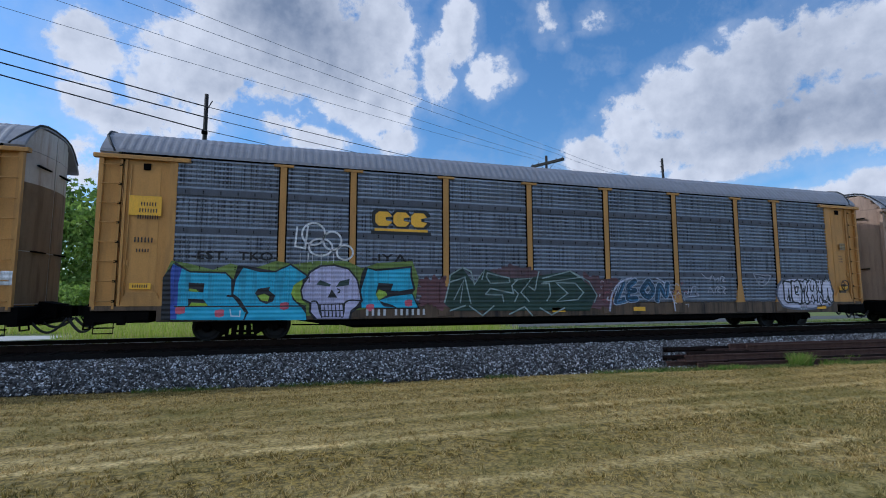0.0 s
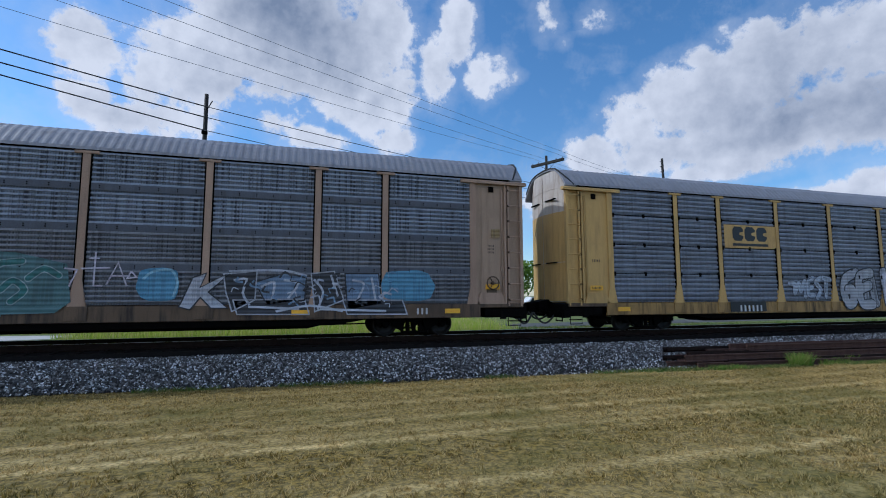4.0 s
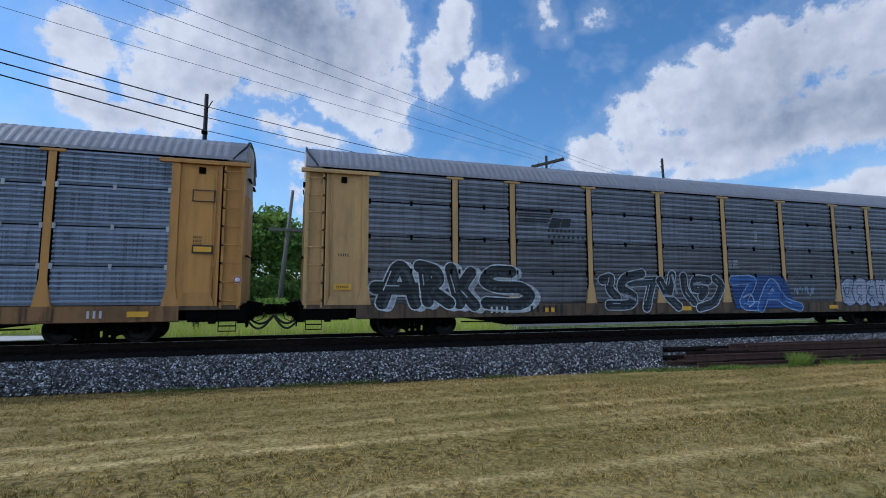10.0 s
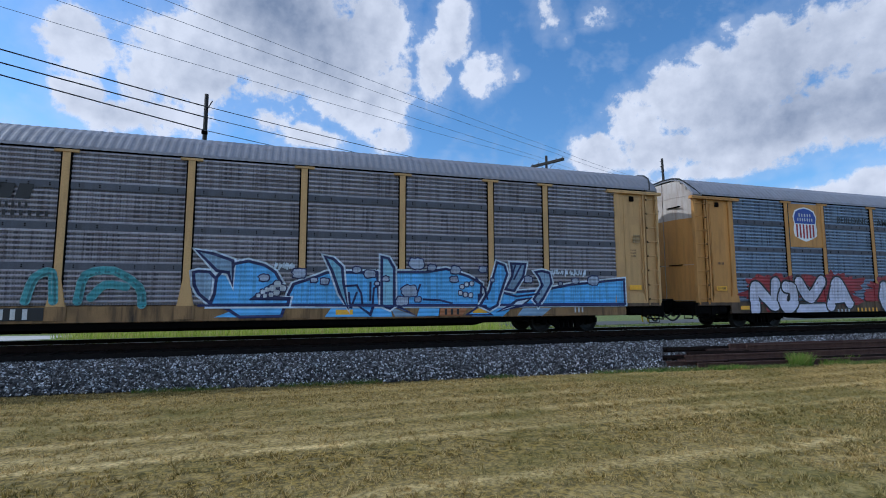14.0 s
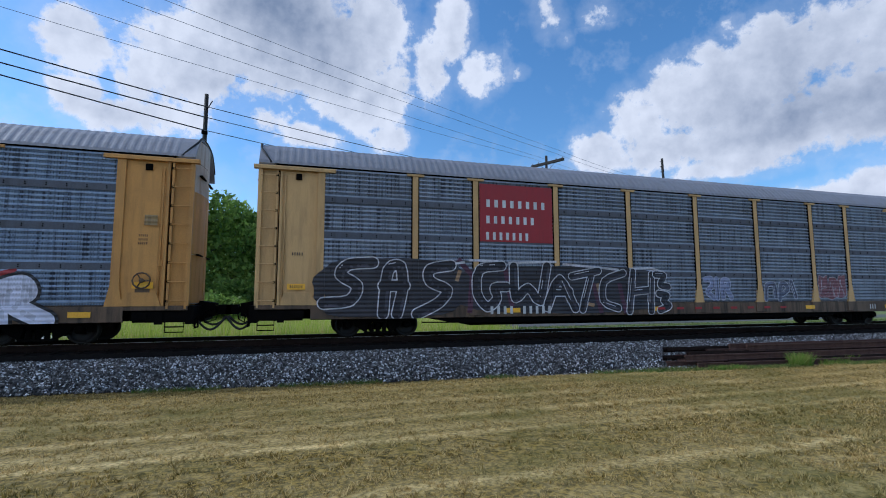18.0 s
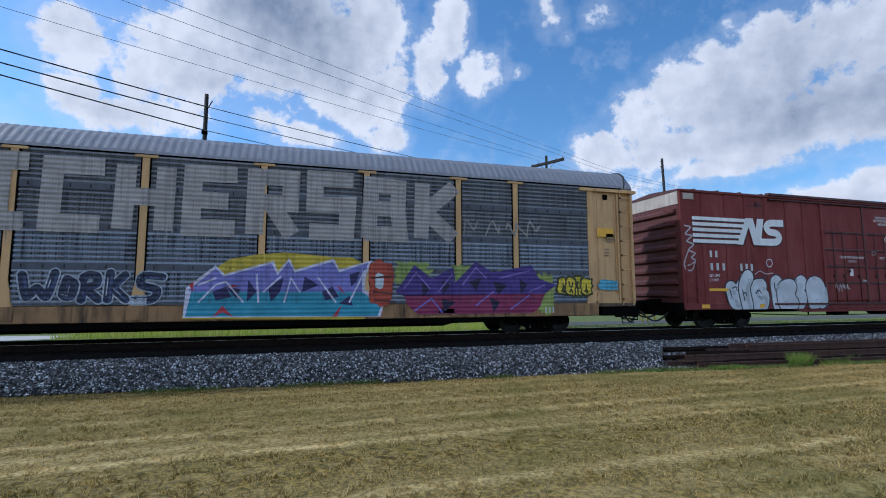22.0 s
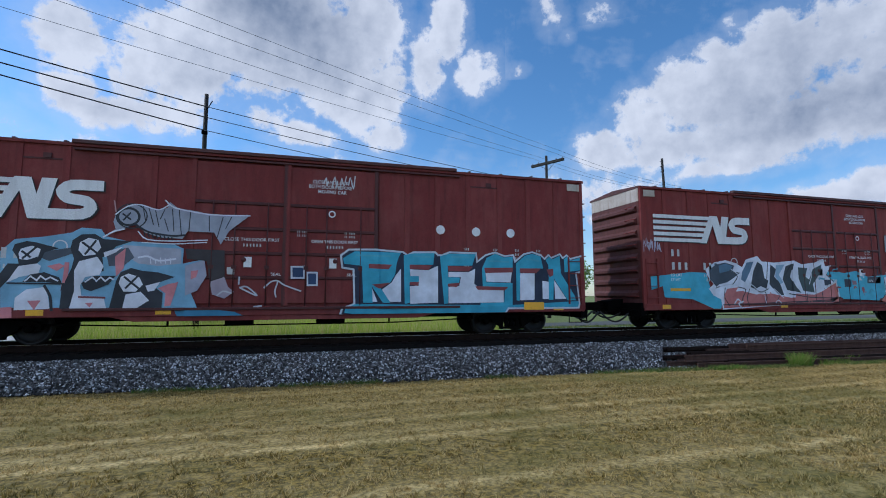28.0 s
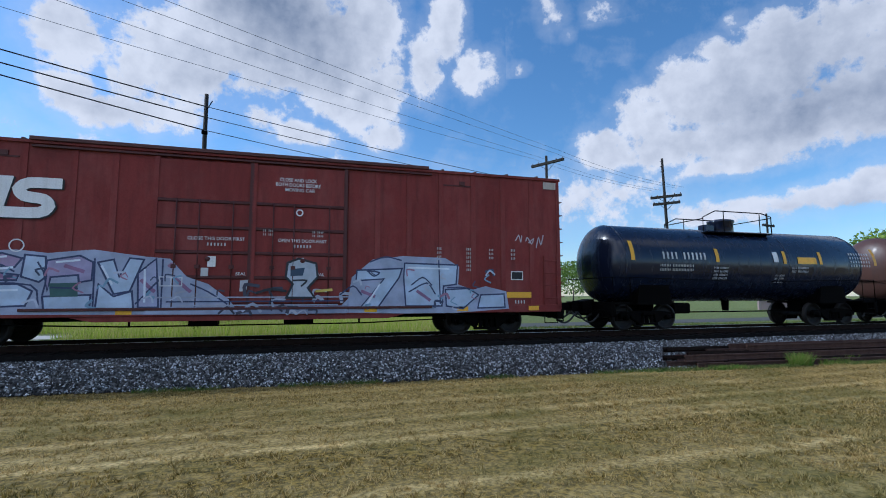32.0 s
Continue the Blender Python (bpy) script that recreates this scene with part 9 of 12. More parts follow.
outlined([(17.19, 2.36), (17.39, 2.32), (17.56, 2.04), (17.57, 0.96), (17.44, 0.86), (17.20, 0.96)], (0.26, 0.50, 0.66), 3.8, True, "teal painted fin")
outlined([(16.52, 0.95), (16.88, 0.69), (16.96, 0.95)], SEA, 0.4, False, "")
outlined([(19.80, 0.65), (20.25, 0.93), (20.62, 0.64)], SEA, 0.6, False, "")
outlined([(17.44, 0.95), (17.64, 0.94), (18.20, 0.66)], SLATE, 0.8, False, "")
outlined([(20.83, 2.26), (21.08, 2.18), (21.17, 1.91), (20.81, 0.94), (20.55, 0.80), (20.25, 0.94), (20.55, 1.38)], SEA, 4.2, True, "bright blue painted shard")
outlined([(21.31, 2.24), (21.81, 2.23), (21.72, 1.83), (21.40, 1.38), (21.11, 1.43), (21.35, 1.86)], SLATE, 4.4, True, "grey-blue painted shard")
outlined([(22.16, 1.98), (22.41, 2.02), (22.65, 1.95), (22.72, 1.65), (22.38, 1.11), (22.22, 0.91), (22.08, 1.11), (22.39, 1.56), (22.30, 1.80)], SLATE, 4.6, True, "grey-blue painted shard")
outlined([(21.25, 0.92), (21.49, 1.08), (21.98, 1.15), (21.68, 0.92), (20.81, 0.73)], PALE, 4.8, False, "")
line(car, [(12.39, 0.98), (14.64, 1.00)], 0.06, NAVY, 5.9)
line(car, [(15.36, 0.96), (17.60, 0.94)], 0.06, NAVY, 5.9)
line(car, [(17.60, 0.94), (20.44, 0.92)], 0.06, NAVY, 5.9)
line(car, [(21.20, 0.92), (25.45, 0.91)], 0.06, NAVY, 5.9)
line(car, [(16.13, 1.50), (16.48, 1.53), (16.61, 1.29), (16.65, 0.95)], 0.06, NAVY, 5.9)
line(car, [(16.87, 1.62), (16.87, 1.10)], 0.06, NAVY, 5.9)
line(car, [(16.94, 0.95), (16.97, 1.45), (17.13, 1.54)], 0.06, NAVY, 5.9)
line(car, [(16.26, 1.32), (16.30, 0.89)], 0.06, NAVY, 5.9)
line(car, [(16.48, 1.32), (16.33, 0.89)], 0.06, NAVY, 5.9)
line(car, [(18.35, 1.56), (18.25, 1.29)], 0.06, NAVY, 5.9)
line(car, [(18.45, 1.12), (18.98, 1.09), (19.34, 1.00)], 0.06, NAVY, 5.9)
line(car, [(21.45, 2.18), (21.33, 1.82)], 0.06, NAVY, 5.9)
line(car, [(21.65, 2.19), (21.40, 1.74)], 0.06, NAVY, 5.9)
line(car, [(20.11, 1.78), (20.40, 1.46), (20.48, 1.12)], 0.06, NAVY, 5.9)
line(car, [(21.11, 1.29), (21.49, 1.20), (22.29, 1.29)], 0.06, NAVY, 5.9)
line(car, [(13.67, 1.14), (14.02, 1.20), (14.67, 1.17)], 0.06, NAVY, 5.9)
for k, (x, z, r) in enumerate(((14.89, 1.85, 0.17), (15.58, 1.64, 0.11), (16.85, 1.86, 0.15), (16.47, 1.97, 0.11), (18.02, 1.37, 0.23), (17.80, 1.07, 0.17), (18.24, 2.18, 0.22), (18.71, 2.07, 0.12), (19.45, 2.01, 0.15), (19.41, 1.72, 0.12), (20.35, 2.04, 0.12), (20.65, 1.71, 0.06), (21.90, 1.74, 0.14), (23.60, 1.70, 0.12), (24.29, 1.72, 0.20), (17.31, 1.72, 0.09), (17.06, 1.58, 0.06), (13.98, 1.72, 0.12), (15.29, 1.67, 0.08), (18.28, 1.12, 0.09), (23.05, 1.62, 0.06))):
    blob(car, x - r - 0.035, x + r + 0.035, z - 0.7 * r - 0.035, z + 0.7 * r + 0.035, NAVY, 6.5 + 0.02 * k, 9 * k, 0.25)
    blob(car, x - r, x + r, z - 0.7 * r, z + 0.7 * r, (0.36, 0.42, 0.54), 7.2 + 0.02 * k, 9 * k, 0.25, label="painted round stone")
for k, (x, z, r) in enumerate(((13.85, 1.24, 0.05), (13.96, 1.34, 0.06), (14.07, 1.40, 0.06), (14.20, 1.44, 0.08), (14.33, 1.55, 0.09), (14.02, 1.23, 0.05), (14.17, 1.26, 0.06), (14.31, 1.32, 0.08), (14.47, 1.44, 0.08), (19.66, 1.50, 0.06), (19.81, 1.57, 0.06), (19.98, 1.60, 0.06), (19.61, 1.31, 0.06), (19.77, 1.26, 0.06), (19.94, 1.24, 0.06))):
    blob(car, x - r - 0.03, x + r + 0.03, z - r - 0.03, z + r + 0.03, NAVY, 6.5 + 0.02 * k, 9 * k, 0.2)
    blob(car, x - r, x + r, z - r, z + r, (0.60, 0.66, 0.72), 7.2 + 0.02 * k, 9 * k, 0.2, label="pale painted tooth")
shape(car, [(15.83, 0.96), (17.44, 0.95), (17.52, 0.62), (15.60, 0.64)], SEA, 0.2, "paint_patch", "blue overspray on the sill")
shape(car, [(18.32, 0.86), (18.94, 0.85), (18.91, 0.62), (18.25, 0.62)], SEA, 0.2, "paint_patch", "blue overspray on the sill")
shape(car, [(17.44, 0.91), (18.25, 0.62), (17.60, 0.62)], SLATE, 0.2, "paint_patch", "blue overspray on the sill")
shape(car, [(20.25, 0.84), (21.29, 0.83), (21.00, 0.59), (19.97, 0.60)], SEA, 0.2, "paint_patch", "blue overspray on the sill")
shape(car, [(21.68, 0.83), (22.68, 0.82), (22.37, 0.59), (21.48, 0.60)], SLATE, 0.2, "paint_patch", "blue overspray on the sill")
shape(car, [(13.39, 0.91), (14.54, 0.90), (14.45, 0.65), (12.78, 0.67)], SEA, 0.2, "paint_patch", "blue overspray on the sill")
shape(car, [(18.98, 0.87), (19.84, 0.86), (19.66, 0.62), (18.94, 0.63)], (0.36, 0.14, 0.05), 0.5, "paint_patch", "rusty orange patch on the sill")
bars(car, 19.05, 19.62, 0.66, 0.83, 3, decal_black, 1.2)
scrawl(car, 22.73, 24.08, 1.85, 2.11, PALE, 8, 66, 0.05, 0, "small pale tag")
scrawl(car, 14.23, 14.79, 1.92, 2.17, PALE, 5, 67, 0.05, 0, "small pale tag")
plate(car, 6.06, 9.03, 0.64, 0.95, decal_black, 2, "number_panel", "black number panel")
bars(car, 6.16, 8.78, 0.67, 0.92, 11, decal_white, 3, (4, 5))
# --- white bubble lettering car
car = racks[7]
plate(car, 4.62, 6.46, 3.11, 4.83, tan_paint[0], 1, "sign_panel", "tan sign panel")
shield(car, 5.45, 4.02, 1.28, 1.38, 2)
text_sign(car, "BUILDING", 7.23, 9.04, 4.15, 4.42, decal_black, 1, label="dark lettering")
text_sign(car, "AMERICA", 9.53, 11.30, 4.11, 4.42, decal_black, 1, label="dark lettering")
for k in range(7):
    x = 2.3 + 3.1 * k
    blob(car, x - 0.1, x + 2.7, 0.80, 1.98 + 0.15 * (k % 2), (0.30, 0.022, 0.025), 0, 70 + k, 0.55, 3.0, label="ragged red paint")
bars(car, 6.75, 7.53, 0.43, 0.68, 4, decal_white, 4)
bars(car, 7.85, 9.12, 0.45, 0.72, 6, decal_yellow, 4)
letters(car, [[[(2.60, 0.65), (2.62, 1.68), (3.13, 1.16), (3.63, 0.73), (3.69, 1.69)]], [[(4.21, 1.55), (3.92, 1.05), (4.16, 0.67), (4.58, 0.94), (4.55, 1.49), (4.21, 1.55)]], [[(4.90, 1.72), (5.41, 0.99), (6.10, 1.78)], [(4.84, 0.66), (6.10, 0.68)]], [[(6.47, 0.82), (6.83, 1.73), (7.05, 1.73), (7.50, 0.92)], [(6.63, 1.13), (7.30, 1.18)]]], 0.44, (0.62, 0.62, 0.74), BLACK, 0.07, 1, "pale lilac bubble letters with black outline", True)
letters(car, [[[(10.92, 1.68), (10.21, 1.65), (9.94, 1.33), (10.24, 1.07), (10.83, 0.94), (10.61, 0.56), (9.74, 0.61), (9.45, 1.12), (9.61, 1.54)]], [[(11.31, 1.77), (11.33, 1.36)], [(11.33, 1.02), (11.32, 0.59)]], [[(11.85, 1.69), (11.74, 1.20), (11.77, 0.58)], [(12.18, 1.78), (11.99, 1.24), (12.42, 0.84), (12.94, 0.47)]], [[(13.70, 1.71), (13.12, 1.73), (13.00, 1.38), (13.27, 1.24), (13.10, 0.92), (13.46, 0.55), (13.95, 0.73)]], [[(14.32, 0.54), (14.44, 1.19), (14.48, 1.71), (14.85, 1.76), (14.90, 1.29), (14.58, 1.10), (15.29, 0.62), (16.17, 0.61), (16.31, 1.19), (15.87, 1.24)]]], 0.50, (0.62, 0.62, 0.74), BLACK, 0.075, 1, "pale lilac bubble letters with black outline", True)
line(car, [(10.27, 1.29), (10.70, 1.24)], 0.09, (0.40, 0.16, 0.04), 4)
line(car, [(13.10, 1.15), (13.40, 1.18)], 0.09, (0.40, 0.16, 0.04), 4)
line(car, [(14.53, 1.43), (14.67, 1.43)], 0.09, (0.40, 0.16, 0.04), 4)
letters(car, [[[(17.88, 1.57), (18.37, 1.66), (18.35, 0.76)]], [[(20.00, 1.52), (19.21, 1.61), (19.32, 1.11), (19.20, 0.57)], [(19.32, 1.09), (19.84, 1.15)]], [[(20.52, 0.55), (20.73, 1.19), (20.63, 1.47), (21.09, 1.52), (21.15, 1.15), (20.74, 0.96)]], [[(22.33, 1.53), (21.56, 1.62), (21.67, 1.00), (21.91, 0.57), (22.49, 0.66)], [(21.66, 1.14), (22.14, 1.21)]], [[(23.03, 0.51), (22.93, 1.38), (23.43, 1.58), (23.59, 1.29), (23.13, 1.09), (23.95, 0.64)]]], 0.42, (0.62, 0.62, 0.74), BLACK, 0.075, 1, "pale lilac letters with black outline")
# --- red sign car
car = racks[8]
plate(car, 6.55, 9.10, 2.92, 4.76, decal_red, 1, "sign_panel", "large red sign panel")
for k, n in enumerate((8, 7, 7)):
    bars(car, 6.70, 8.90 - 0.22 * k - 0.18 * (k > 0), 4.02 - 0.52 * k, 4.26 - 0.52 * k, n, decal_white, 2)
blob(car, 1.54, 6.14, 0.57, 2.35, (0.025, 0.022, 0.028), 0, 80, 0.10, label="black paint field")
blob(car, 5.51, 13.70, 0.62, 2.22, (0.025, 0.022, 0.028), 0, 81, 0.10, label="black paint field")
bars(car, 6.80, 9.01, 0.66, 0.90, 10, decal_white, 5, (4,))
wild(car, 20.79, 22.31, 1.07, 2.03, [(0.22, 0.08, 0.09)], (0.5, 0.48, 0.5), 3, 88, 0.14, 0.02, label="dull red letters")
for k in range(8):
    plate(car, 13.1 + 0.8 * k, 13.4 + 0.8 * k, 0.74, 0.82, decal_red, 2, "reflector", "red and white reflective tape")
letters(car, [[[(3.22, 2.19), (2.49, 2.15), (2.23, 1.83), (2.84, 1.53), (2.62, 1.06), (1.84, 1.02)]], [[(3.52, 0.71), (3.64, 2.07), (4.06, 2.17), (4.12, 1.45), (3.93, 0.70)], [(3.53, 1.52), (4.16, 1.52)]], [[(5.60, 2.15), (4.88, 2.04), (4.89, 1.64), (5.57, 1.41), (5.22, 1.00), (4.53, 0.69)]]], 0.30, (0.012, 0.010, 0.016), (0.56, 0.54, 0.57), 0.035, 1, "black letters with pale outline")
letters(car, [[[(7.28, 2.16), (6.47, 2.09), (6.39, 1.29), (6.77, 0.81), (7.16, 1.15), (6.96, 1.50), (7.44, 1.50)]], [[(7.68, 2.14), (7.69, 1.01), (8.18, 1.58), (8.60, 0.89), (8.86, 2.17)]], [[(8.83, 0.86), (9.31, 1.95), (9.86, 0.82)], [(9.07, 1.36), (9.66, 1.36)]]], 0.27, (0.012, 0.010, 0.016), (0.56, 0.54, 0.57), 0.035, 1, "black letters with pale outline")
letters(car, [[[(9.77, 1.86), (10.78, 2.05)], [(10.50, 1.90), (10.13, 0.77)]], [[(11.76, 1.99), (10.94, 1.75), (10.89, 0.99), (11.50, 0.80)]], [[(12.15, 2.04), (11.95, 0.70)], [(12.92, 1.96), (12.83, 0.69)], [(12.05, 1.35), (12.89, 1.42)]], [[(13.08, 1.96), (13.49, 1.94), (13.21, 1.58), (13.60, 1.53)]], [[(13.19, 1.29), (13.60, 1.23), (13.32, 1.03), (13.64, 0.87), (13.20, 0.72)]]], 0.22, (0.012, 0.010, 0.016), (0.56, 0.54, 0.57), 0.035, 1, "black letters with pale outline")
line(car, [(5.86, 2.31), (6.29, 1.84), (6.19, 0.75)], 0.16, (0.075, 0.022, 0.045), 0.7, "dark plum paint")
line(car, [(7.41, 2.00), (7.60, 0.87)], 0.16, (0.075, 0.022, 0.045), 0.7, "dark plum paint")
line(car, [(8.96, 1.58), (8.87, 0.71)], 0.16, (0.075, 0.022, 0.045), 0.7, "dark plum paint")
line(car, [(10.59, 1.59), (10.83, 0.69)], 0.16, (0.075, 0.022, 0.045), 0.7, "dark plum paint")
line(car, [(11.60, 1.60), (11.80, 0.67)], 0.16, (0.075, 0.022, 0.045), 0.7, "dark plum paint")
line(car, [(5.42, 2.17), (6.03, 2.25)], 0.075, (0.58, 0.56, 0.60), 1.2)
line(car, [(6.20, 2.32), (7.15, 2.30)], 0.075, (0.58, 0.56, 0.60), 1.2)
line(car, [(7.52, 2.26), (9.18, 2.32)], 0.075, (0.58, 0.56, 0.60), 1.2)
line(car, [(9.46, 2.25), (10.71, 2.17), (11.58, 2.10)], 0.075, (0.58, 0.56, 0.60), 1.2)
line(car, [(12.03, 2.14), (12.95, 2.17), (13.46, 2.02)], 0.075, (0.58, 0.56, 0.60), 1.2)
line(car, [(5.88, 1.97), (5.79, 1.70)], 0.12, (0.33, 0.20, 0.10), 0.9, "tan sprayed fleck")
line(car, [(10.19, 0.99), (10.54, 0.91)], 0.12, (0.33, 0.20, 0.10), 0.9, "tan sprayed fleck")
line(car, [(10.73, 1.59), (10.92, 0.99)], 0.12, (0.33, 0.20, 0.10), 0.9, "tan sprayed fleck")
letters(car, [[[(15.25, 1.80), (15.54, 1.85), (15.59, 1.58), (15.27, 1.36), (15.61, 1.14)]], [[(15.75, 1.81), (15.77, 1.14)]], [[(16.03, 1.14), (16.01, 1.81), (16.31, 1.77), (16.31, 1.54), (16.06, 1.50)], [(16.23, 1.45), (16.41, 1.14)]]], 0.16, (0.26, 0.28, 0.42), (0.42, 0.43, 0.56), 0.03, 0, "lilac grey letters")
letters(car, [[[(18.06, 1.09), (18.10, 1.64), (18.52, 1.69), (18.57, 1.18)]], [[(18.76, 1.08), (18.80, 1.65), (19.04, 1.70), (19.24, 1.46), (18.90, 1.27)]], [[(19.38, 1.75), (19.58, 1.18)]]], 0.16, (0.14, 0.15, 0.22), (0.46, 0.47, 0.54), 0.03, 0, "dark letters with pale outline")
# --- tall faded lettering car
car = racks[9]
plate(car, 4.60, 6.31, 3.07, 4.73, tan_paint[0], 1, "sign_panel", "tan sign panel")
shield(car, 5.47, 3.93, 1.46, 1.58, 2)
FADED = (0.37, 0.34, 0.325)
roller(car, "FICHERSBK", 6.60, 20.72, 2.82, 4.75, 0.46, FADED, 12, "tall faded grey block letters with drips", 0, None, 0.12)
wild(car, 20.78, 23.62, 3.05, 3.72, [(0.34, 0.32, 0.30)], (0.30, 0.30, 0.29), 4, 90, 0.07, 0.01)
wild(car, 0.76, 1.50, 2.89, 3.67, [(0.03, 0.03, 0.03)], (0.05, 0.04, 0.03), 5, 91, 0.06, 0.005, label="black scrawled tag")
wild(car, 0.82, 1.52, 2.16, 2.55, [(0.6, 0.6, 0.62)], (0.4, 0.35, 0.3), 5, 92, 0.04, 0.004, label="white scrawled tag")
wild(car, 1.84, 3.41, 1.07, 1.93, [(0.22, 0.28, 0.36)], (0.26, 0.30, 0.34), 3, 93, 0.34, 0.03, label="faded blue letters")
wild(car, 3.31, 4.23, 1.06, 2.04, [(0.5, 0.5, 0.52)], (0.3, 0.3, 0.3), 3, 94, 0.05, 0.005)
wild(car, 24.07, 25.23, 1.25, 1.84, [(0.70, 0.55, 0.03)], (0.05, 0.05, 0.01), 4, 104, 0.16, 0.04, label="yellow bubble letters with black outline")
plate(car, 5.74, 8.50, 0.62, 0.93, decal_black, 1, "number_panel", "black number panel")
bars(car, 5.82, 8.42, 0.67, 0.90, 11, decal_white, 2, (4, 5))
plate(car, 25.57, 26.20, 3.21, 3.50, decal_yellow, 1, "placard", "yellow placard")
blob(car, 25.53, 26.34, 1.41, 1.75, (0.12, 0.40, 0.55), 2, 105, 0.3, label="light blue spray")
shape(car, [(13.08, 0.63), (13.25, 1.25), (13.59, 1.79), (14.16, 2.21), (14.84, 2.35), (15.55, 2.43), (16.85, 2.33), (17.42, 2.33), (17.77, 2.13), (17.79, 0.56)], (0.55, 0.42, 0.03), 0, "paint_patch", "ragged yellow sprayed ground")
shape(car, [(13.14, 1.43), (13.83, 2.05), (14.06, 1.81), (15.29, 2.19), (15.40, 1.90), (15.69, 2.27), (15.85, 1.95), (16.90, 2.28), (17.06, 1.98), (17.98, 2.26), (17.79, 1.74), (17.79, 1.42), (18.33, 0.95), (18.24, 0.63), (13.11, 0.67)], (0.62, 0.60, 0.72), 1, "letter_outline", "pale outline")
shape(car, [(13.22, 1.39), (13.84, 1.96), (14.04, 1.74), (15.24, 2.11), (15.39, 1.79), (15.68, 2.17), (15.84, 1.87), (16.87, 2.20), (17.05, 1.89), (17.87, 2.18), (17.71, 1.74), (17.71, 1.38), (17.71, 1.34), (13.27, 1.34)], (0.20, 0.19, 0.52), 2, "lettering", "lilac interlocked letters")
shape(car, [(13.27, 1.34), (17.71, 1.34), (18.25, 0.93), (18.16, 0.65), (13.17, 0.70)], (0.05, 0.27, 0.38), 2, "lettering", "turquoise lower half of the letters")
shape(car, [(13.78, 1.34), (14.11, 1.48), (14.24, 1.20), (13.87, 1.11)], (0.02, 0.015, 0.09), 3, "letter_gap")
shape(car, [(14.11, 1.48), (14.46, 1.41), (14.37, 1.16)], (0.02, 0.015, 0.09), 3, "letter_gap")
shape(car, [(14.65, 1.66), (14.88, 1.34), (14.63, 1.07)], (0.02, 0.015, 0.09), 3, "letter_gap")
shape(car, [(15.15, 1.48), (15.57, 1.74), (15.47, 1.34), (15.25, 1.06)], (0.02, 0.015, 0.09), 3, "letter_gap")
shape(car, [(16.11, 1.77), (16.49, 1.53), (16.05, 1.34)], (0.02, 0.015, 0.09), 3, "letter_gap")
shape(car, [(16.59, 1.34), (16.87, 1.49), (17.06, 1.20), (16.69, 1.10)], (0.02, 0.015, 0.09), 3, "letter_gap")
shape(car, [(17.34, 1.83), (17.63, 1.93), (17.55, 1.64), (17.39, 1.49)], (0.02, 0.015, 0.09), 3, "letter_gap")
shape(car, [(17.06, 1.01), (17.35, 1.23), (17.45, 0.95)], (0.02, 0.015, 0.09), 3, "letter_gap")
shape(car, [(13.81, 0.67), (14.04, 0.98), (14.32, 0.66), (14.05, 0.80)], (0.42, 0.04, 0.06), 3.6, "letter_highlight")
shape(car, [(14.11, 1.43), (14.27, 1.54), (14.40, 1.48)], (0.42, 0.04, 0.06), 3.6, "letter_highlight")
shape(car, [(16.96, 1.54), (17.13, 1.44), (17.25, 1.23)], (0.42, 0.04, 0.06), 3.6, "letter_highlight")
shape(car, [(13.22, 1.52), (13.33, 1.61), (13.31, 1.34)], (0.42, 0.04, 0.06), 3.6, "letter_highlight")
shape(car, [(16.88, 0.65), (17.14, 0.98), (17.02, 0.65)], (0.42, 0.04, 0.06), 3.6, "letter_highlight")
line(car, [(13.46, 1.07), (13.85, 1.52), (14.10, 1.61), (14.54, 1.07)], 0.05, (0.60, 0.58, 0.74), 4)
line(car, [(14.86, 1.80), (14.93, 1.06)], 0.05, (0.60, 0.58, 0.74), 4)
line(car, [(15.05, 1.34), (15.48, 1.76)], 0.05, (0.60, 0.58, 0.74), 4)
line(car, [(15.59, 1.06), (15.75, 1.72), (15.99, 1.34)], 0.05, (0.60, 0.58, 0.74), 4)
line(car, [(16.48, 1.73), (16.97, 1.05)], 0.05, (0.60, 0.58, 0.74), 4)
line(car, [(17.35, 1.05), (17.77, 1.94)], 0.05, (0.60, 0.58, 0.74), 4)
line(car, [(13.44, 1.52), (13.85, 1.70)], 0.05, (0.60, 0.58, 0.74), 4)
blob(car, 18.62, 19.77, 1.55, 2.25, (0.26, 0.34, 0.08), 0, 5, 0.3, 3.0, label="pale green sprayed ground")
blob(car, 20.37, 21.08, 1.35, 2.18, (0.26, 0.34, 0.08), 0, 5, 0.3, 3.0, label="pale green sprayed ground")
blob(car, 21.89, 22.82, 1.24, 2.04, (0.28, 0.36, 0.08), 0, 5, 0.3, 3.0, label="pale green sprayed ground")
blob(car, 23.26, 23.90, 0.69, 1.95, (0.30, 0.36, 0.08), 0, 5, 0.3, 3.0, label="pale green sprayed ground")
shape(car, [(18.69, 1.34), (19.24, 2.14), (19.80, 1.74), (20.47, 2.10), (20.53, 1.64), (21.20, 2.28), (21.75, 1.95), (23.10, 2.20), (23.36, 1.77), (23.98, 1.57), (23.57, 1.29), (18.94, 1.22)], (0.07, 0.035, 0.22), 1, "lettering", "purple interlocked letters")
shape(car, [(18.94, 1.24), (23.57, 1.29), (23.35, 0.86), (23.11, 0.68), (19.36, 0.68), (19.04, 0.94)], (0.22, 0.02, 0.08), 1, "lettering", "crimson lower half of the letters")
shape(car, [(19.46, 1.65), (19.77, 1.50), (19.51, 1.19)], (0.012, 0.008, 0.04), 2, "letter_gap")
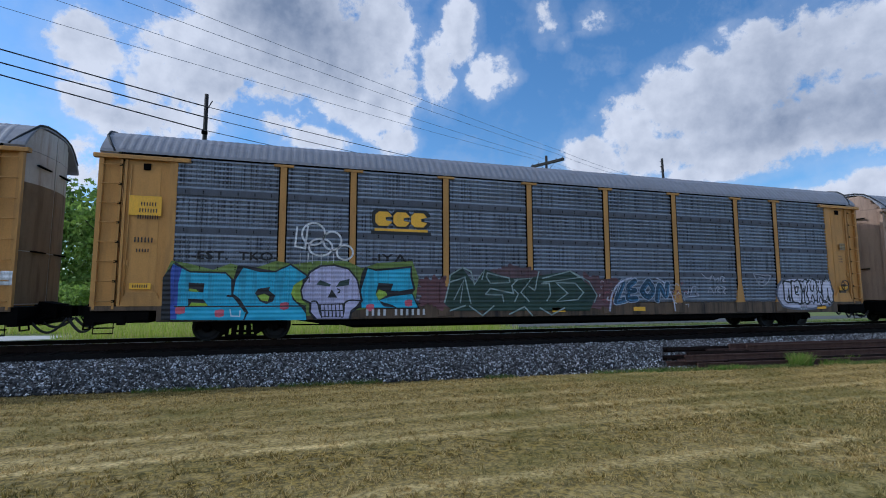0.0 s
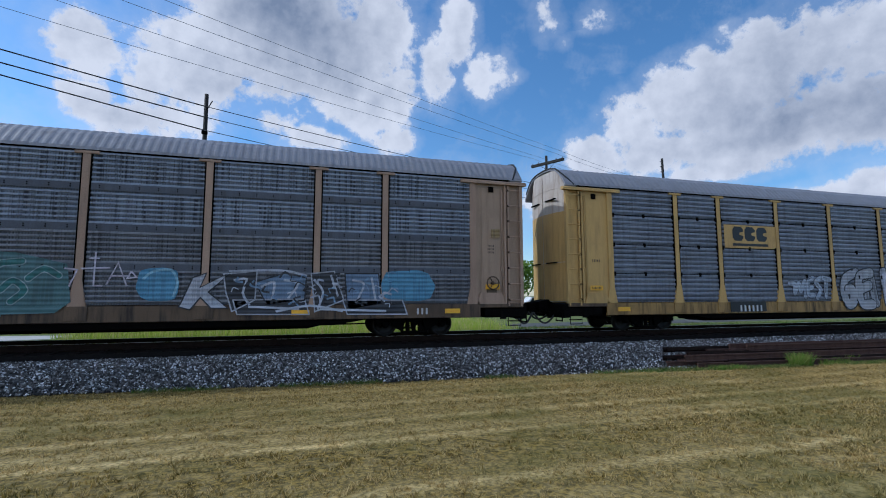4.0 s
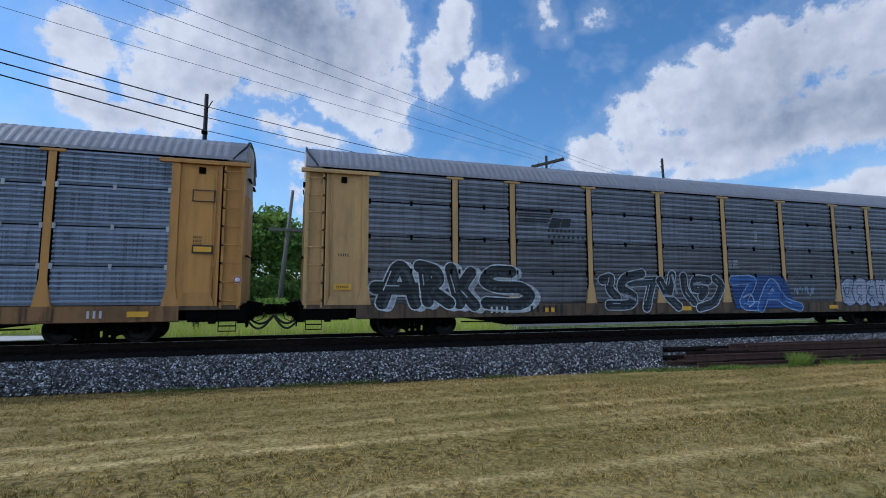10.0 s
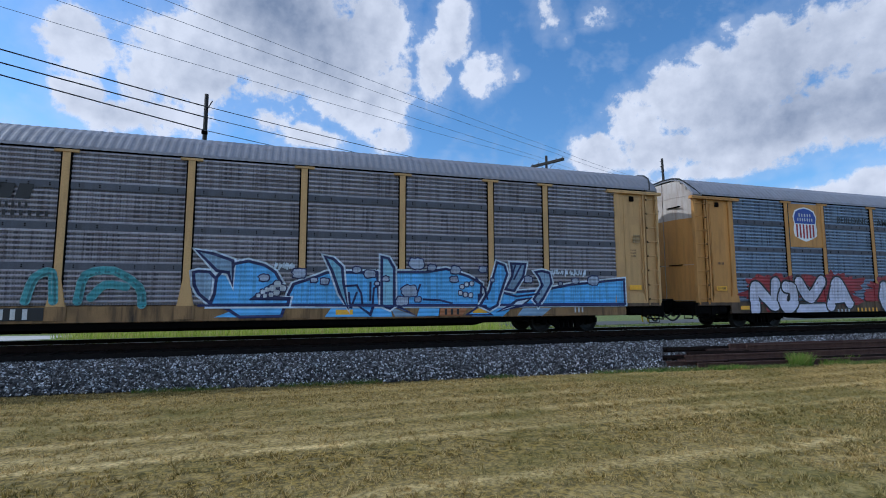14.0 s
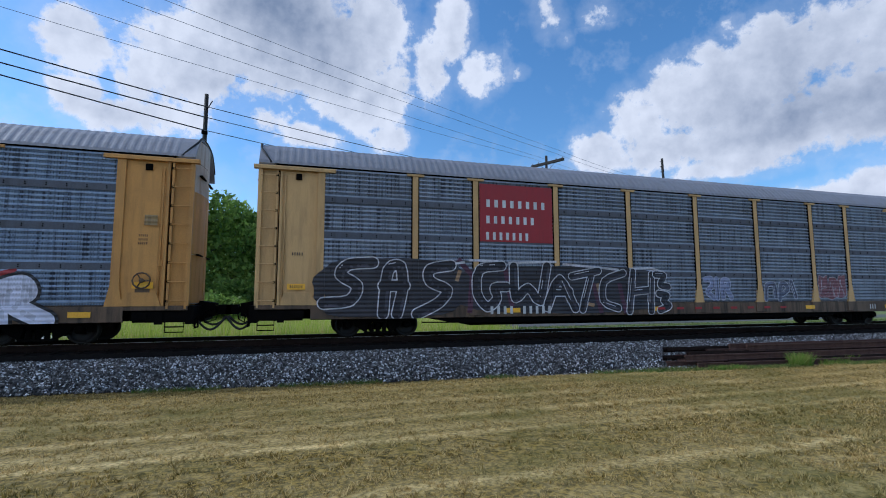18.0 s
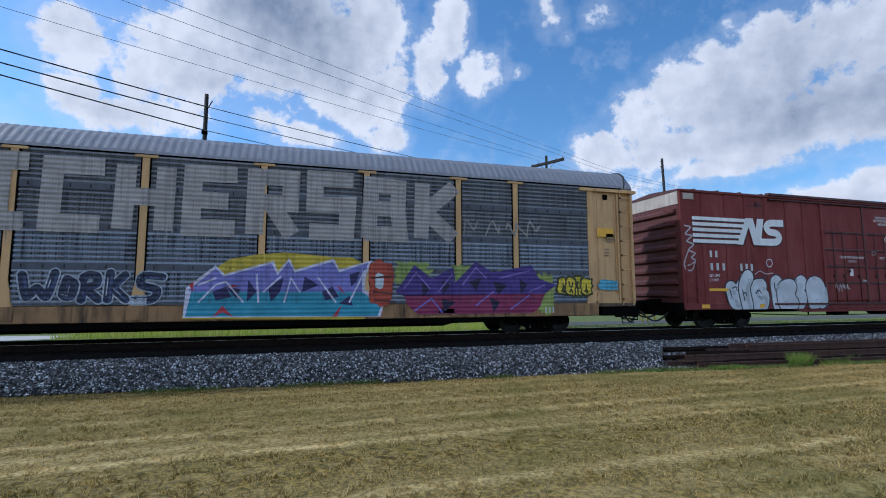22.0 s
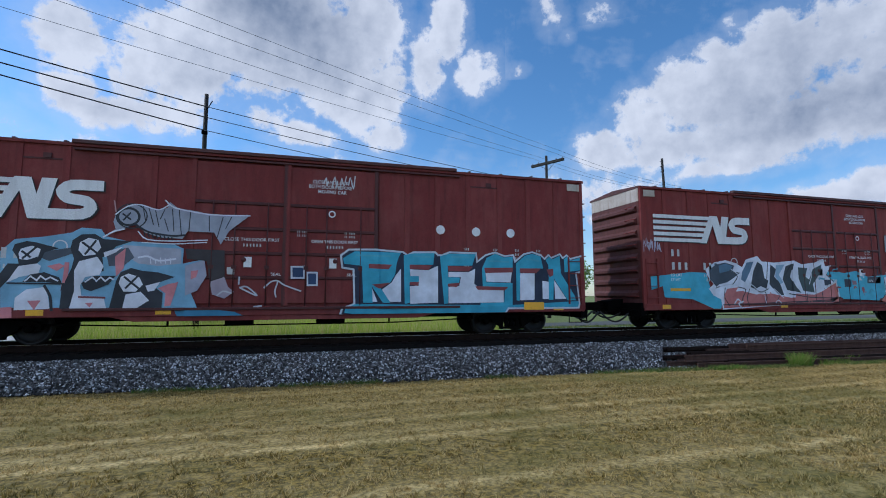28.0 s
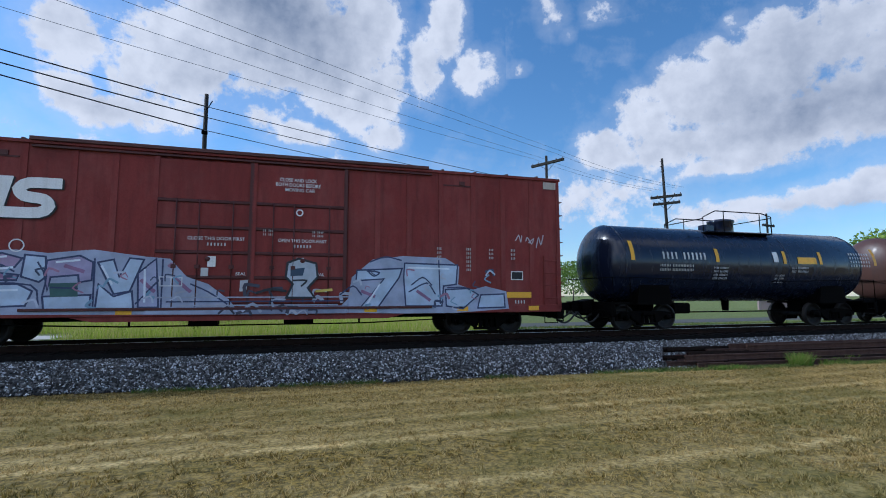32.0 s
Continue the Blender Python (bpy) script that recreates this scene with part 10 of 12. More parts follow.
shape(car, [(20.10, 1.71), (20.37, 1.55), (20.12, 1.24)], (0.012, 0.008, 0.04), 2, "letter_gap")
shape(car, [(20.97, 1.66), (21.37, 1.77), (21.20, 1.35)], (0.012, 0.008, 0.04), 2, "letter_gap")
shape(car, [(21.77, 1.67), (22.23, 1.56), (21.94, 1.24)], (0.012, 0.008, 0.04), 2, "letter_gap")
shape(car, [(22.65, 1.78), (22.95, 1.57), (22.70, 1.29)], (0.012, 0.008, 0.04), 2, "letter_gap")
shape(car, [(20.10, 1.14), (20.53, 1.04), (20.15, 0.73)], (0.012, 0.008, 0.04), 2, "letter_gap")
shape(car, [(21.65, 1.19), (21.99, 1.03), (21.76, 0.71)], (0.012, 0.008, 0.04), 2, "letter_gap")
line(car, [(18.94, 1.45), (19.30, 1.91), (19.72, 1.45)], 0.05, (0.22, 0.15, 0.48), 3)
line(car, [(19.99, 1.35), (20.42, 1.87)], 0.05, (0.22, 0.15, 0.48), 3)
line(car, [(20.75, 1.56), (21.20, 2.09), (21.54, 1.77)], 0.05, (0.22, 0.15, 0.48), 3)
line(car, [(22.00, 1.78), (23.01, 2.01)], 0.05, (0.22, 0.15, 0.48), 3)
line(car, [(23.00, 1.35), (23.55, 1.57)], 0.05, (0.22, 0.15, 0.48), 3)
line(car, [(19.25, 0.79), (19.77, 1.14), (20.10, 0.73)], 0.05, (0.22, 0.15, 0.48), 3)
line(car, [(21.19, 0.93), (21.77, 1.35)], 0.05, (0.22, 0.15, 0.48), 3)
line(car, [(22.34, 0.81), (23.00, 1.24)], 0.05, (0.22, 0.15, 0.48), 3)
blob(car, 17.87, 18.61, 0.97, 2.26, (0.40, 0.06, 0.03), 4, 9, 0.25, label="orange-red sprayed patch")
blob(car, 18.07, 18.33, 1.44, 1.89, (0.50, 0.56, 0.62), 5, 9, 0.2)
line(car, [(17.97, 1.74), (18.58, 1.80)], 0.05, (0.08, 0.015, 0.01), 5.5)
line(car, [(18.03, 1.34), (18.58, 1.29)], 0.05, (0.08, 0.015, 0.01), 5.5)
line(car, [(18.08, 1.10), (18.68, 1.05)], 0.05, (0.08, 0.015, 0.01), 5.5)
letters(car, [[[(9.60, 1.74), (9.71, 1.13), (9.91, 1.49), (10.12, 1.12), (10.26, 1.80)]], [[(10.52, 1.65), (10.42, 1.24), (10.63, 1.19), (10.70, 1.55), (10.52, 1.65)]], [[(10.84, 1.14), (10.84, 1.75), (11.16, 1.76), (11.16, 1.50), (10.87, 1.45), (11.21, 1.14)]], [[(11.43, 1.81), (11.40, 1.14)], [(11.75, 1.76), (11.48, 1.45), (11.80, 1.14)]], [[(12.59, 1.72), (12.14, 1.77), (12.08, 1.50), (12.53, 1.40), (12.41, 1.12), (11.97, 1.12)]]], 0.19, (0.014, 0.022, 0.06), (0.42, 0.45, 0.52), 0.035, 1, "dark blue letters with pale outline")
# --- boxcars
for car, t in ((boxes[0], 0), (boxes[2], 1), (boxes[3], 2), (boxes[4], 3)):
    stripe_logo(car, 0.51, 4.86, 3.09, 4.12, decal_black, 0.2)
    stripe_logo(car, 0.50, 4.82, 3.12, 4.14, decal_white, 2.5)
stripe_logo(boxes[1], 0.46, 4.79, 3.19, 4.04, decal_black, 0.2)
stripe_logo(boxes[1], 0.45, 4.75, 3.22, 4.06, decal_white, 2.5)
car = boxes[0]
wild(car, 7.38, 8.15, 1.37, 1.78, [(0.55, 0.5, 0.5)], (0.3, 0.2, 0.2), 4, 116, 0.035, 0.004)
letters(car, [[[(2.13, 1.49), (2.26, 0.95), (2.52, 0.95), (2.62, 1.54)]], [[(2.95, 1.91), (2.71, 1.54), (2.86, 0.85)]], [[(3.58, 1.59), (3.23, 1.54), (3.28, 1.26), (3.72, 1.26), (3.60, 0.80), (3.03, 0.82)]]], 0.52, (0.58, 0.60, 0.64), (0.02, 0.025, 0.035), 0.05, 0, "silver letters with dark outline")
letters(car, [[[(4.34, 1.69), (4.41, 0.88)]], [[(5.05, 1.55), (4.63, 1.50), (4.64, 0.88), (5.11, 0.93)], [(4.68, 1.22), (4.96, 1.26)]], [[(5.62, 1.70), (5.29, 1.36), (5.63, 1.16), (5.35, 0.83)]], [[(6.22, 0.92), (6.11, 1.66), (6.56, 1.66), (6.62, 1.01)]]], 0.60, (0.58, 0.60, 0.64), (0.02, 0.025, 0.04), 0.05, 0, "silver bubble letters with dark outline", True)
line(car, rounded([(0.16, 3.74), (0.47, 3.71), (0.10, 3.42), (0.53, 3.40), (0.15, 3.16), (0.58, 3.08), (0.21, 2.85), (0.62, 2.75), (0.34, 2.58), (0.66, 2.46), (0.01, 2.22), (0.11, 2.49)]), 0.055, (0.50, 0.44, 0.46), 1, "white looping scrawl")
line(car, rounded([(0.28, 2.85), (0.04, 2.40), (0.09, 2.14), (0.40, 2.10), (0.54, 2.41)]), 0.05, (0.50, 0.44, 0.46), 1.4)
line(car, rounded([(3.30, 2.01), (3.56, 2.16), (3.83, 2.02), (4.20, 2.07)]), 0.035, (0.45, 0.38, 0.38), 1)
shape(car, [(11.80, 1.07), (11.88, 1.69), (12.24, 1.89), (13.09, 2.05), (13.88, 2.01), (14.60, 2.07), (15.65, 1.93), (15.95, 1.62), (15.95, 0.64), (11.90, 0.70)], (0.06, 0.09, 0.26), 0, "paint_patch", "blue sprayed ground")
letters(car, [[[(12.08, 0.90), (12.20, 1.70), (12.54, 1.17), (12.86, 1.80), (13.02, 0.97)]], [[(13.44, 1.71), (13.20, 1.31), (13.45, 0.97), (13.71, 1.31), (13.44, 1.71)]], [[(14.00, 0.96), (14.04, 1.81), (14.40, 1.16), (14.44, 1.87)]], [[(14.91, 0.76), (14.91, 1.57), (15.54, 1.57), (15.54, 1.26), (14.96, 1.16), (15.60, 0.75)]], [[(14.70, 1.72), (15.33, 1.77)]]], 0.36, (0.42, 0.43, 0.46), (0.16, 0.20, 0.42), 0.04, 1, "grey block letters with blue outline")
line(car, rounded([(12.57, 2.04), (12.61, 2.19), (12.85, 2.09), (13.10, 1.83)]), 0.07, (0.16, 0.30, 0.56), 2)
line(car, rounded([(13.68, 2.01), (13.73, 2.16), (13.88, 2.06), (14.08, 2.11)]), 0.03, (0.6, 0.6, 0.64), 2)
line(car, rounded([(14.85, 2.07), (15.01, 2.13), (15.12, 1.98), (15.33, 2.08)]), 0.03, (0.6, 0.6, 0.64), 2)
flecks(car, 11.9, 16.4, 0.8, 2.0, [(0.10, 0.16, 0.42), (0.60, 0.62, 0.66), (0.20, 0.34, 0.60), (0.04, 0.06, 0.16)], 40, 44, 0.36, 3.0)
flecks(car, 2.0, 6.6, 0.8, 1.9, [(0.04, 0.05, 0.08), (0.36, 0.40, 0.46)], 16, 45, 0.24, 3.0)
car = boxes[1]
wild(car, 0.70, 2.90, 0.87, 1.97, [(0.40, 0.42, 0.50), (0.30, 0.30, 0.38)], (0.10, 0.08, 0.10), 4, 120, 0.20, 0.03, label="faded grey letters")
wild(car, 2.13, 6.62, 0.84, 1.92, [(0.26, 0.22, 0.26), (0.34, 0.32, 0.36)], (0.14, 0.10, 0.11), 6, 121, 0.24, 0.03, label="faded grey letters")
drop(car, 12.08, 13.58, 0.72, 2.57, (0.16, 0.42, 0.62), (0.66, 0.68, 0.72), (0.30, 0.52, 0.68), 1)
drop(car, 13.70, 15.66, 0.74, 3.19, (0.36, 0.34, 0.34), (0.46, 0.22, 0.20), (0.55, 0.53, 0.52), 1)
plate(car, 0.80, 1.38, 0.89, 1.39, decal_yellow, 3, "placard", "yellow placard")
plate(car, 0.70, 1.39, 1.45, 1.74, decal_black, 3, "stencil_panel")
plate(car, 1.50, 2.10, 1.45, 1.75, decal_black, 3, "stencil_panel")
data_block(car, 7.5, 4.45, 3, 8, 0.08)
flecks(car, 0.8, 6.6, 0.85, 1.9, [(0.30, 0.32, 0.42), (0.10, 0.09, 0.12), (0.46, 0.47, 0.54), (0.20, 0.16, 0.16)], 60, 46, 0.40, 3.0)
flecks(car, 12.2, 15.6, 0.75, 1.3, [(0.56, 0.58, 0.62), (0.30, 0.10, 0.08), (0.10, 0.30, 0.46)], 26, 47, 0.26, 6.0)
car = boxes[2]
INK, CHALK, ROSE = (0.02, 0.024, 0.034), (0.74, 0.75, 0.82), (0.60, 0.22, 0.24)
shape(car, [(2.85, 2.30), (3.12, 2.60), (3.71, 2.68), (4.27, 2.80), (4.47, 2.93), (4.89, 2.91), (5.01, 2.73), (5.50, 2.62), (6.52, 2.59), (6.78, 2.46), (6.77, 2.07), (7.23, 2.18), (7.34, 1.82), (6.98, 1.37), (7.17, 0.92), (2.95, 0.96)], (0.22, 0.42, 0.58), 0, "paint_patch", "blue-grey sprayed background")
shape(car, [(6.60, 0.92), (7.17, 0.92), (8.07, 0.81), (8.29, 0.71), (6.72, 0.66)], (0.05, 0.20, 0.34), 0.4, "paint_patch")
shape(car, [(5.40, 2.52), (6.72, 2.46), (6.74, 2.07), (6.20, 2.00), (5.75, 2.06), (5.41, 2.30)], (0.40, 0.41, 0.49), 0.7, "paint_patch")
shape(car, [(6.83, 2.01), (7.29, 2.18), (7.36, 1.76), (7.15, 1.37), (6.87, 1.24)], (0.36, 0.37, 0.46), 0.7, "paint_patch")
shape(car, [(6.81, 2.46), (7.77, 2.44), (7.80, 1.70), (7.44, 1.58), (7.35, 2.15), (6.88, 2.19)], (0.035, 0.028, 0.032), 1.0, "paint_patch")
shape(car, [(7.44, 1.60), (7.79, 1.73), (7.89, 1.47), (8.04, 1.34), (7.81, 1.16), (7.51, 1.27)], (0.38, 0.32, 0.38), 1.5, "paint_patch")
shape(car, [(3.64, 2.29), (4.29, 2.43), (4.33, 2.28), (3.85, 2.08), (3.59, 2.20)], (0.07, 0.085, 0.11), 1.4, "paint_patch")
shape(car, [(5.03, 2.32), (5.51, 2.46), (5.66, 2.21), (5.43, 1.99), (5.11, 1.98)], (0.09, 0.10, 0.13), 1.2, "paint_patch")
shape(car, [(2.89, 1.77), (3.02, 2.01), (3.24, 2.01), (3.20, 2.16), (3.09, 2.33), (3.13, 2.48), (3.37, 2.56), (3.57, 2.53), (4.03, 2.40), (3.74, 2.29), (3.68, 2.11), (3.61, 2.02), (3.36, 1.95), (3.18, 1.77), (3.00, 1.54), (2.92, 1.42)], INK, 2, "paint_patch", "painted black and white bird shape")
shape(car, [(3.22, 2.25), (3.26, 2.37), (3.48, 2.45), (3.66, 2.37), (3.62, 2.19), (3.40, 2.10), (3.25, 2.12)], CHALK, 2.8, "paint_patch")
shape(car, [(3.24, 1.95), (3.61, 2.02), (3.69, 1.96), (3.65, 1.78), (3.28, 1.69), (3.03, 1.55)], CHALK, 2.8, "paint_patch")
line(car, [(3.29, 2.31), (3.46, 2.17)], 0.05, INK, 3.4)
line(car, [(3.58, 2.43), (3.31, 2.14)], 0.05, INK, 3.7)
shape(car, [(3.34, 1.57), (3.48, 1.75), (3.77, 1.81), (4.08, 1.69), (4.15, 1.53), (3.79, 1.57)], INK, 3.2, "paint_patch")
line(car, [(3.39, 1.59), (3.50, 1.71), (3.63, 1.61), (3.70, 1.72), (3.81, 1.63), (3.90, 1.69), (4.06, 1.60)], 0.035, CHALK, 3.9)
line(car, [(3.05, 1.54), (4.17, 1.53), (4.15, 1.36)], 0.04, INK, 4.2)
shape(car, [(3.43, 1.39), (3.79, 1.45), (3.88, 1.24), (3.93, 0.92), (3.22, 0.90), (3.22, 1.19)], CHALK, 2.4, "paint_patch")
shape(car, [(3.47, 1.12), (3.74, 1.13), (3.62, 0.90)], ROSE, 3.2, "paint_patch")
line(car, rounded([(3.79, 1.48), (3.93, 1.24), (3.97, 0.89)]), 0.06, INK, 3.0)
shape(car, [(3.81, 1.96), (4.06, 2.03), (4.18, 1.97), (4.02, 1.84)], ROSE, 2.6, "paint_patch")
line(car, rounded([(4.22, 2.03), (4.21, 1.73), (4.18, 1.39)]), 0.1, ROSE, 2.6)
shape(car, [(2.95, 0.96), (3.17, 0.98), (3.19, 0.72), (2.97, 0.71)], ROSE, 1.6, "paint_patch")
shape(car, [(4.13, 0.92), (4.15, 1.42), (4.32, 1.91), (4.36, 2.15), (4.27, 2.40), (4.30, 2.61), (4.48, 2.76), (4.77, 2.78), (4.96, 2.66), (5.59, 2.62), (5.24, 2.48), (5.09, 2.26), (4.96, 2.20), (5.01, 1.86), (4.88, 1.79), (4.62, 1.70), (4.53, 1.55), (4.42, 1.18), (4.31, 0.91)], INK, 3.0, "paint_patch", "painted black and white bird shape")
shape(car, [(4.44, 2.37), (4.46, 2.56), (4.64, 2.68), (4.85, 2.63), (4.92, 2.44), (4.80, 2.26), (4.56, 2.22)], CHALK, 3.8, "paint_patch")
shape(car, [(4.47, 2.09), (4.85, 2.21), (5.00, 1.98), (4.93, 1.76), (4.62, 1.70), (4.53, 1.49), (4.57, 1.24), (5.04, 1.21), (5.12, 0.91), (4.33, 0.91), (4.41, 1.36), (4.38, 1.85)], CHALK, 3.6, "paint_patch")
line(car, [(4.52, 2.56), (4.85, 2.29)], 0.05, INK, 4.4)
line(car, [(4.80, 2.61), (4.59, 2.27)], 0.05, INK, 4.7)
shape(car, [(4.98, 2.32), (5.40, 2.48), (5.25, 2.33), (5.01, 2.20)], CHALK, 3.8, "paint_patch")
shape(car, [(4.55, 1.55), (4.78, 1.73), (5.28, 1.74), (5.13, 1.52), (4.77, 1.35), (4.61, 1.41)], INK, 4.4, "paint_patch")
line(car, [(4.63, 1.58), (4.78, 1.70), (4.87, 1.60), (4.96, 1.70), (5.06, 1.60), (5.15, 1.69), (5.24, 1.64)], 0.035, CHALK, 5.0)
line(car, [(4.52, 1.21), (5.07, 1.19)], 0.05, (0.20, 0.05, 0.06), 4.4)
shape(car, [(4.66, 1.06), (4.83, 1.07), (4.76, 0.95)], ROSE, 4.4, "paint_patch")
shape(car, [(5.23, 2.22), (5.46, 2.44), (5.44, 1.93), (5.28, 1.71)], ROSE, 2.4, "paint_patch")
shape(car, [(5.17, 0.91), (5.23, 1.24), (5.29, 1.61), (5.38, 1.83), (5.60, 1.94), (5.87, 1.87), (6.21, 1.84), (6.61, 1.72), (6.28, 1.59), (6.12, 1.49), (6.35, 1.30), (6.34, 0.93), (5.82, 0.90)], INK, 4.0, "paint_patch", "painted black and white bird shape")
shape(car, [(5.35, 1.55), (5.39, 1.71), (5.55, 1.80), (5.80, 1.71), (5.89, 1.52), (5.74, 1.34), (5.47, 1.34)], CHALK, 4.9, "paint_patch")
shape(car, [(5.52, 1.27), (5.85, 1.34), (6.05, 1.12), (5.79, 0.93), (5.46, 0.90)], CHALK, 4.9, "paint_patch")
line(car, [(5.47, 1.71), (5.79, 1.43)], 0.05, INK, 5.5)
line(car, [(5.77, 1.74), (5.51, 1.43)], 0.05, INK, 5.8)
shape(car, [(5.95, 1.49), (6.28, 1.59), (6.15, 1.37), (6.01, 1.34)], CHALK, 4.9, "paint_patch")
shape(car, [(6.23, 1.43), (6.45, 1.53), (6.69, 1.59), (6.54, 0.99), (6.40, 0.96), (6.41, 1.30)], ROSE, 3.4, "paint_patch")
shape(car, [(6.98, 1.88), (7.16, 1.90), (7.11, 1.72), (6.99, 1.66)], ROSE, 1.6, "paint_patch")
shape(car, [(5.19, 3.30), (5.45, 3.54), (5.73, 3.59), (6.13, 3.45), (6.35, 3.52), (6.40, 3.69), (6.59, 3.53), (7.06, 3.46), (7.54, 3.36), (8.37, 3.41), (7.86, 2.96), (7.67, 2.59), (7.50, 2.91), (6.85, 2.92), (6.74, 2.72), (6.22, 2.74), (5.88, 2.85), (5.64, 3.07), (5.38, 2.93), (4.96, 2.73), (5.21, 2.92), (5.15, 3.11)], (0.34, 0.36, 0.43), 5, "paint_patch", "grey painted beast shape")
ring(car, 5.48, 3.25, 0.27, 0.25, 0.06, INK, 5.8)
ring(car, 5.55, 3.27, 0.36, 0.33, 0.03, INK, 6.1)
line(car, [(5.35, 3.32), (5.53, 3.18)], 0.04, INK, 6.6)
line(car, [(5.52, 3.35), (5.37, 3.16)], 0.04, INK, 6.9)
line(car, [(5.79, 3.54), (5.87, 3.14)], 0.022, INK, 6.0)
line(car, [(5.93, 3.49), (6.05, 3.07)], 0.022, INK, 6.0)
line(car, [(6.08, 3.44), (6.18, 3.01)], 0.022, INK, 6.0)
line(car, [(6.29, 3.47), (6.20, 3.22)], 0.022, INK, 6.0)
line(car, [(6.30, 3.23), (6.40, 2.91)], 0.022, INK, 6.0)
line(car, [(6.47, 3.50), (6.53, 2.91)], 0.022, INK, 6.0)
line(car, [(6.63, 3.48), (6.71, 2.81)], 0.022, INK, 6.0)
line(car, [(6.91, 3.43), (6.89, 2.92)], 0.022, INK, 6.0)
line(car, [(7.36, 3.34), (7.38, 2.94)], 0.022, INK, 6.0)
line(car, [(7.70, 3.33), (7.57, 2.75)], 0.022, INK, 6.0)
line(car, [(7.91, 3.34), (7.77, 3.02)], 0.022, INK, 6.0)
line(car, rounded([(6.30, 3.72), (6.47, 3.53), (7.36, 3.37), (8.37, 3.40)]), 0.035, CHALK, 6.3)
line(car, rounded([(5.19, 3.30), (5.45, 3.54), (5.73, 3.59), (6.16, 3.43), (6.41, 3.62)]), 0.03, CHALK, 6.3)
line(car, rounded([(5.63, 3.07), (5.93, 2.86), (6.51, 2.78), (6.79, 2.82)]), 0.05, INK, 6.6)
line(car, [(5.85, 2.86), (5.88, 2.75)], 0.03, INK, 6.9)
line(car, [(5.94, 2.84), (5.97, 2.74)], 0.03, INK, 6.9)
line(car, [(6.03, 2.83), (6.06, 2.73)], 0.03, INK, 6.9)
line(car, [(6.12, 2.81), (6.16, 2.72)], 0.03, INK, 6.9)
line(car, [(6.21, 2.80), (6.25, 2.71)], 0.03, INK, 6.9)
line(car, [(6.31, 2.78), (6.34, 2.70)], 0.03, INK, 6.9)
line(car, [(6.40, 2.76), (6.43, 2.69)], 0.03, INK, 6.9)
line(car, [(6.49, 2.75), (6.52, 2.68)], 0.03, INK, 6.9)
line(car, rounded([(5.71, 2.88), (5.89, 2.66), (6.51, 2.65), (7.34, 2.70)]), 0.03, CHALK, 6.3)
line(car, rounded([(5.81, 2.60), (6.52, 2.57), (7.33, 2.64)]), 0.025, CHALK, 6.3)
line(car, rounded([(4.96, 2.71), (5.16, 2.86), (5.40, 2.93)]), 0.04, CHALK, 6.3)
line(car, [(5.14, 3.65), (5.19, 3.37)], 0.03, (0.42, 0.24, 0.24), 2)
line(car, rounded([(5.75, 2.21), (5.96, 2.26), (6.20, 2.12), (6.60, 2.19)]), 0.045, CHALK, 2.0)
line(car, [(6.02, 2.20), (6.04, 2.06)], 0.022, CHALK, 2.4)
line(car, [(6.14, 2.18), (6.15, 2.06)], 0.022, CHALK, 2.4)
line(car, [(6.25, 2.21), (6.27, 2.07)], 0.022, CHALK, 2.4)
line(car, [(6.36, 2.19), (6.38, 2.07)], 0.022, CHALK, 2.4)
line(car, [(6.48, 2.21), (6.49, 2.07)], 0.022, CHALK, 2.4)
line(car, rounded([(8.18, 1.45), (8.35, 1.50), (8.67, 1.21), (8.42, 1.32), (8.18, 1.45)]), 0.04, (0.56, 0.56, 0.60), 2)
line(car, rounded([(8.79, 1.45), (8.97, 1.63), (9.16, 1.66), (9.06, 1.37), (9.10, 1.20)]), 0.04, (0.56, 0.56, 0.60), 2)
line(car, rounded([(9.16, 1.63), (9.30, 1.52), (9.75, 1.36)]), 0.04, (0.56, 0.56, 0.60), 2)
line(car, rounded([(7.63, 1.24), (7.77, 1.37), (7.99, 1.30)]), 0.04, (0.56, 0.56, 0.60), 2)
line(car, [(8.55, 0.94), (8.74, 0.96)], 0.04, (0.56, 0.56, 0.60), 2)
line(car, [(8.16, 1.73), (8.15, 1.54)], 0.04, (0.56, 0.56, 0.60), 2)
shape(car, [(9.46, 2.05), (9.84, 2.06), (9.84, 1.70), (9.47, 1.70)], (0.60, 0.62, 0.68), 1, "sticker")
shape(car, [(9.51, 2.01), (9.79, 2.01), (9.80, 1.75), (9.52, 1.75)], (0.02, 0.05, 0.13), 1.8, "sticker")
shape(car, [(9.89, 1.90), (10.19, 1.90), (10.20, 1.50), (9.90, 1.50)], (0.60, 0.62, 0.68), 1, "sticker")
shape(car, [(9.93, 1.85), (10.15, 1.85), (10.15, 1.55), (9.94, 1.55)], (0.02, 0.05, 0.13), 1.8, "sticker")
shape(car, [(7.84, 1.99), (8.02, 2.00), (8.03, 1.80), (7.85, 1.80)], (0.50, 0.50, 0.50), 1, "sticker")
for x, z in ((13.79, 3.23), (14.95, 3.21), (16.12, 3.21)):
    ring(car, x, z, 0.14, 0.14, 0.139, WHITE, 1, "white painted dot")
wild(car, 10.29, 11.22, 4.24, 4.73, [(0.6, 0.6, 0.62)], (0.4, 0.3, 0.3), 4, 150, 0.035, 0.004, label="white scrawled tag")
wild(car, 0.15, 0.54, 0.87, 2.01, [(0.45, 0.4, 0.42)], (0.3, 0.2, 0.2), 3, 152, 0.05, 0.01)
plate(car, 1.0, 1.75, 0.98, 1.14, decal_yellow, 1, "placard", "yellow placard")
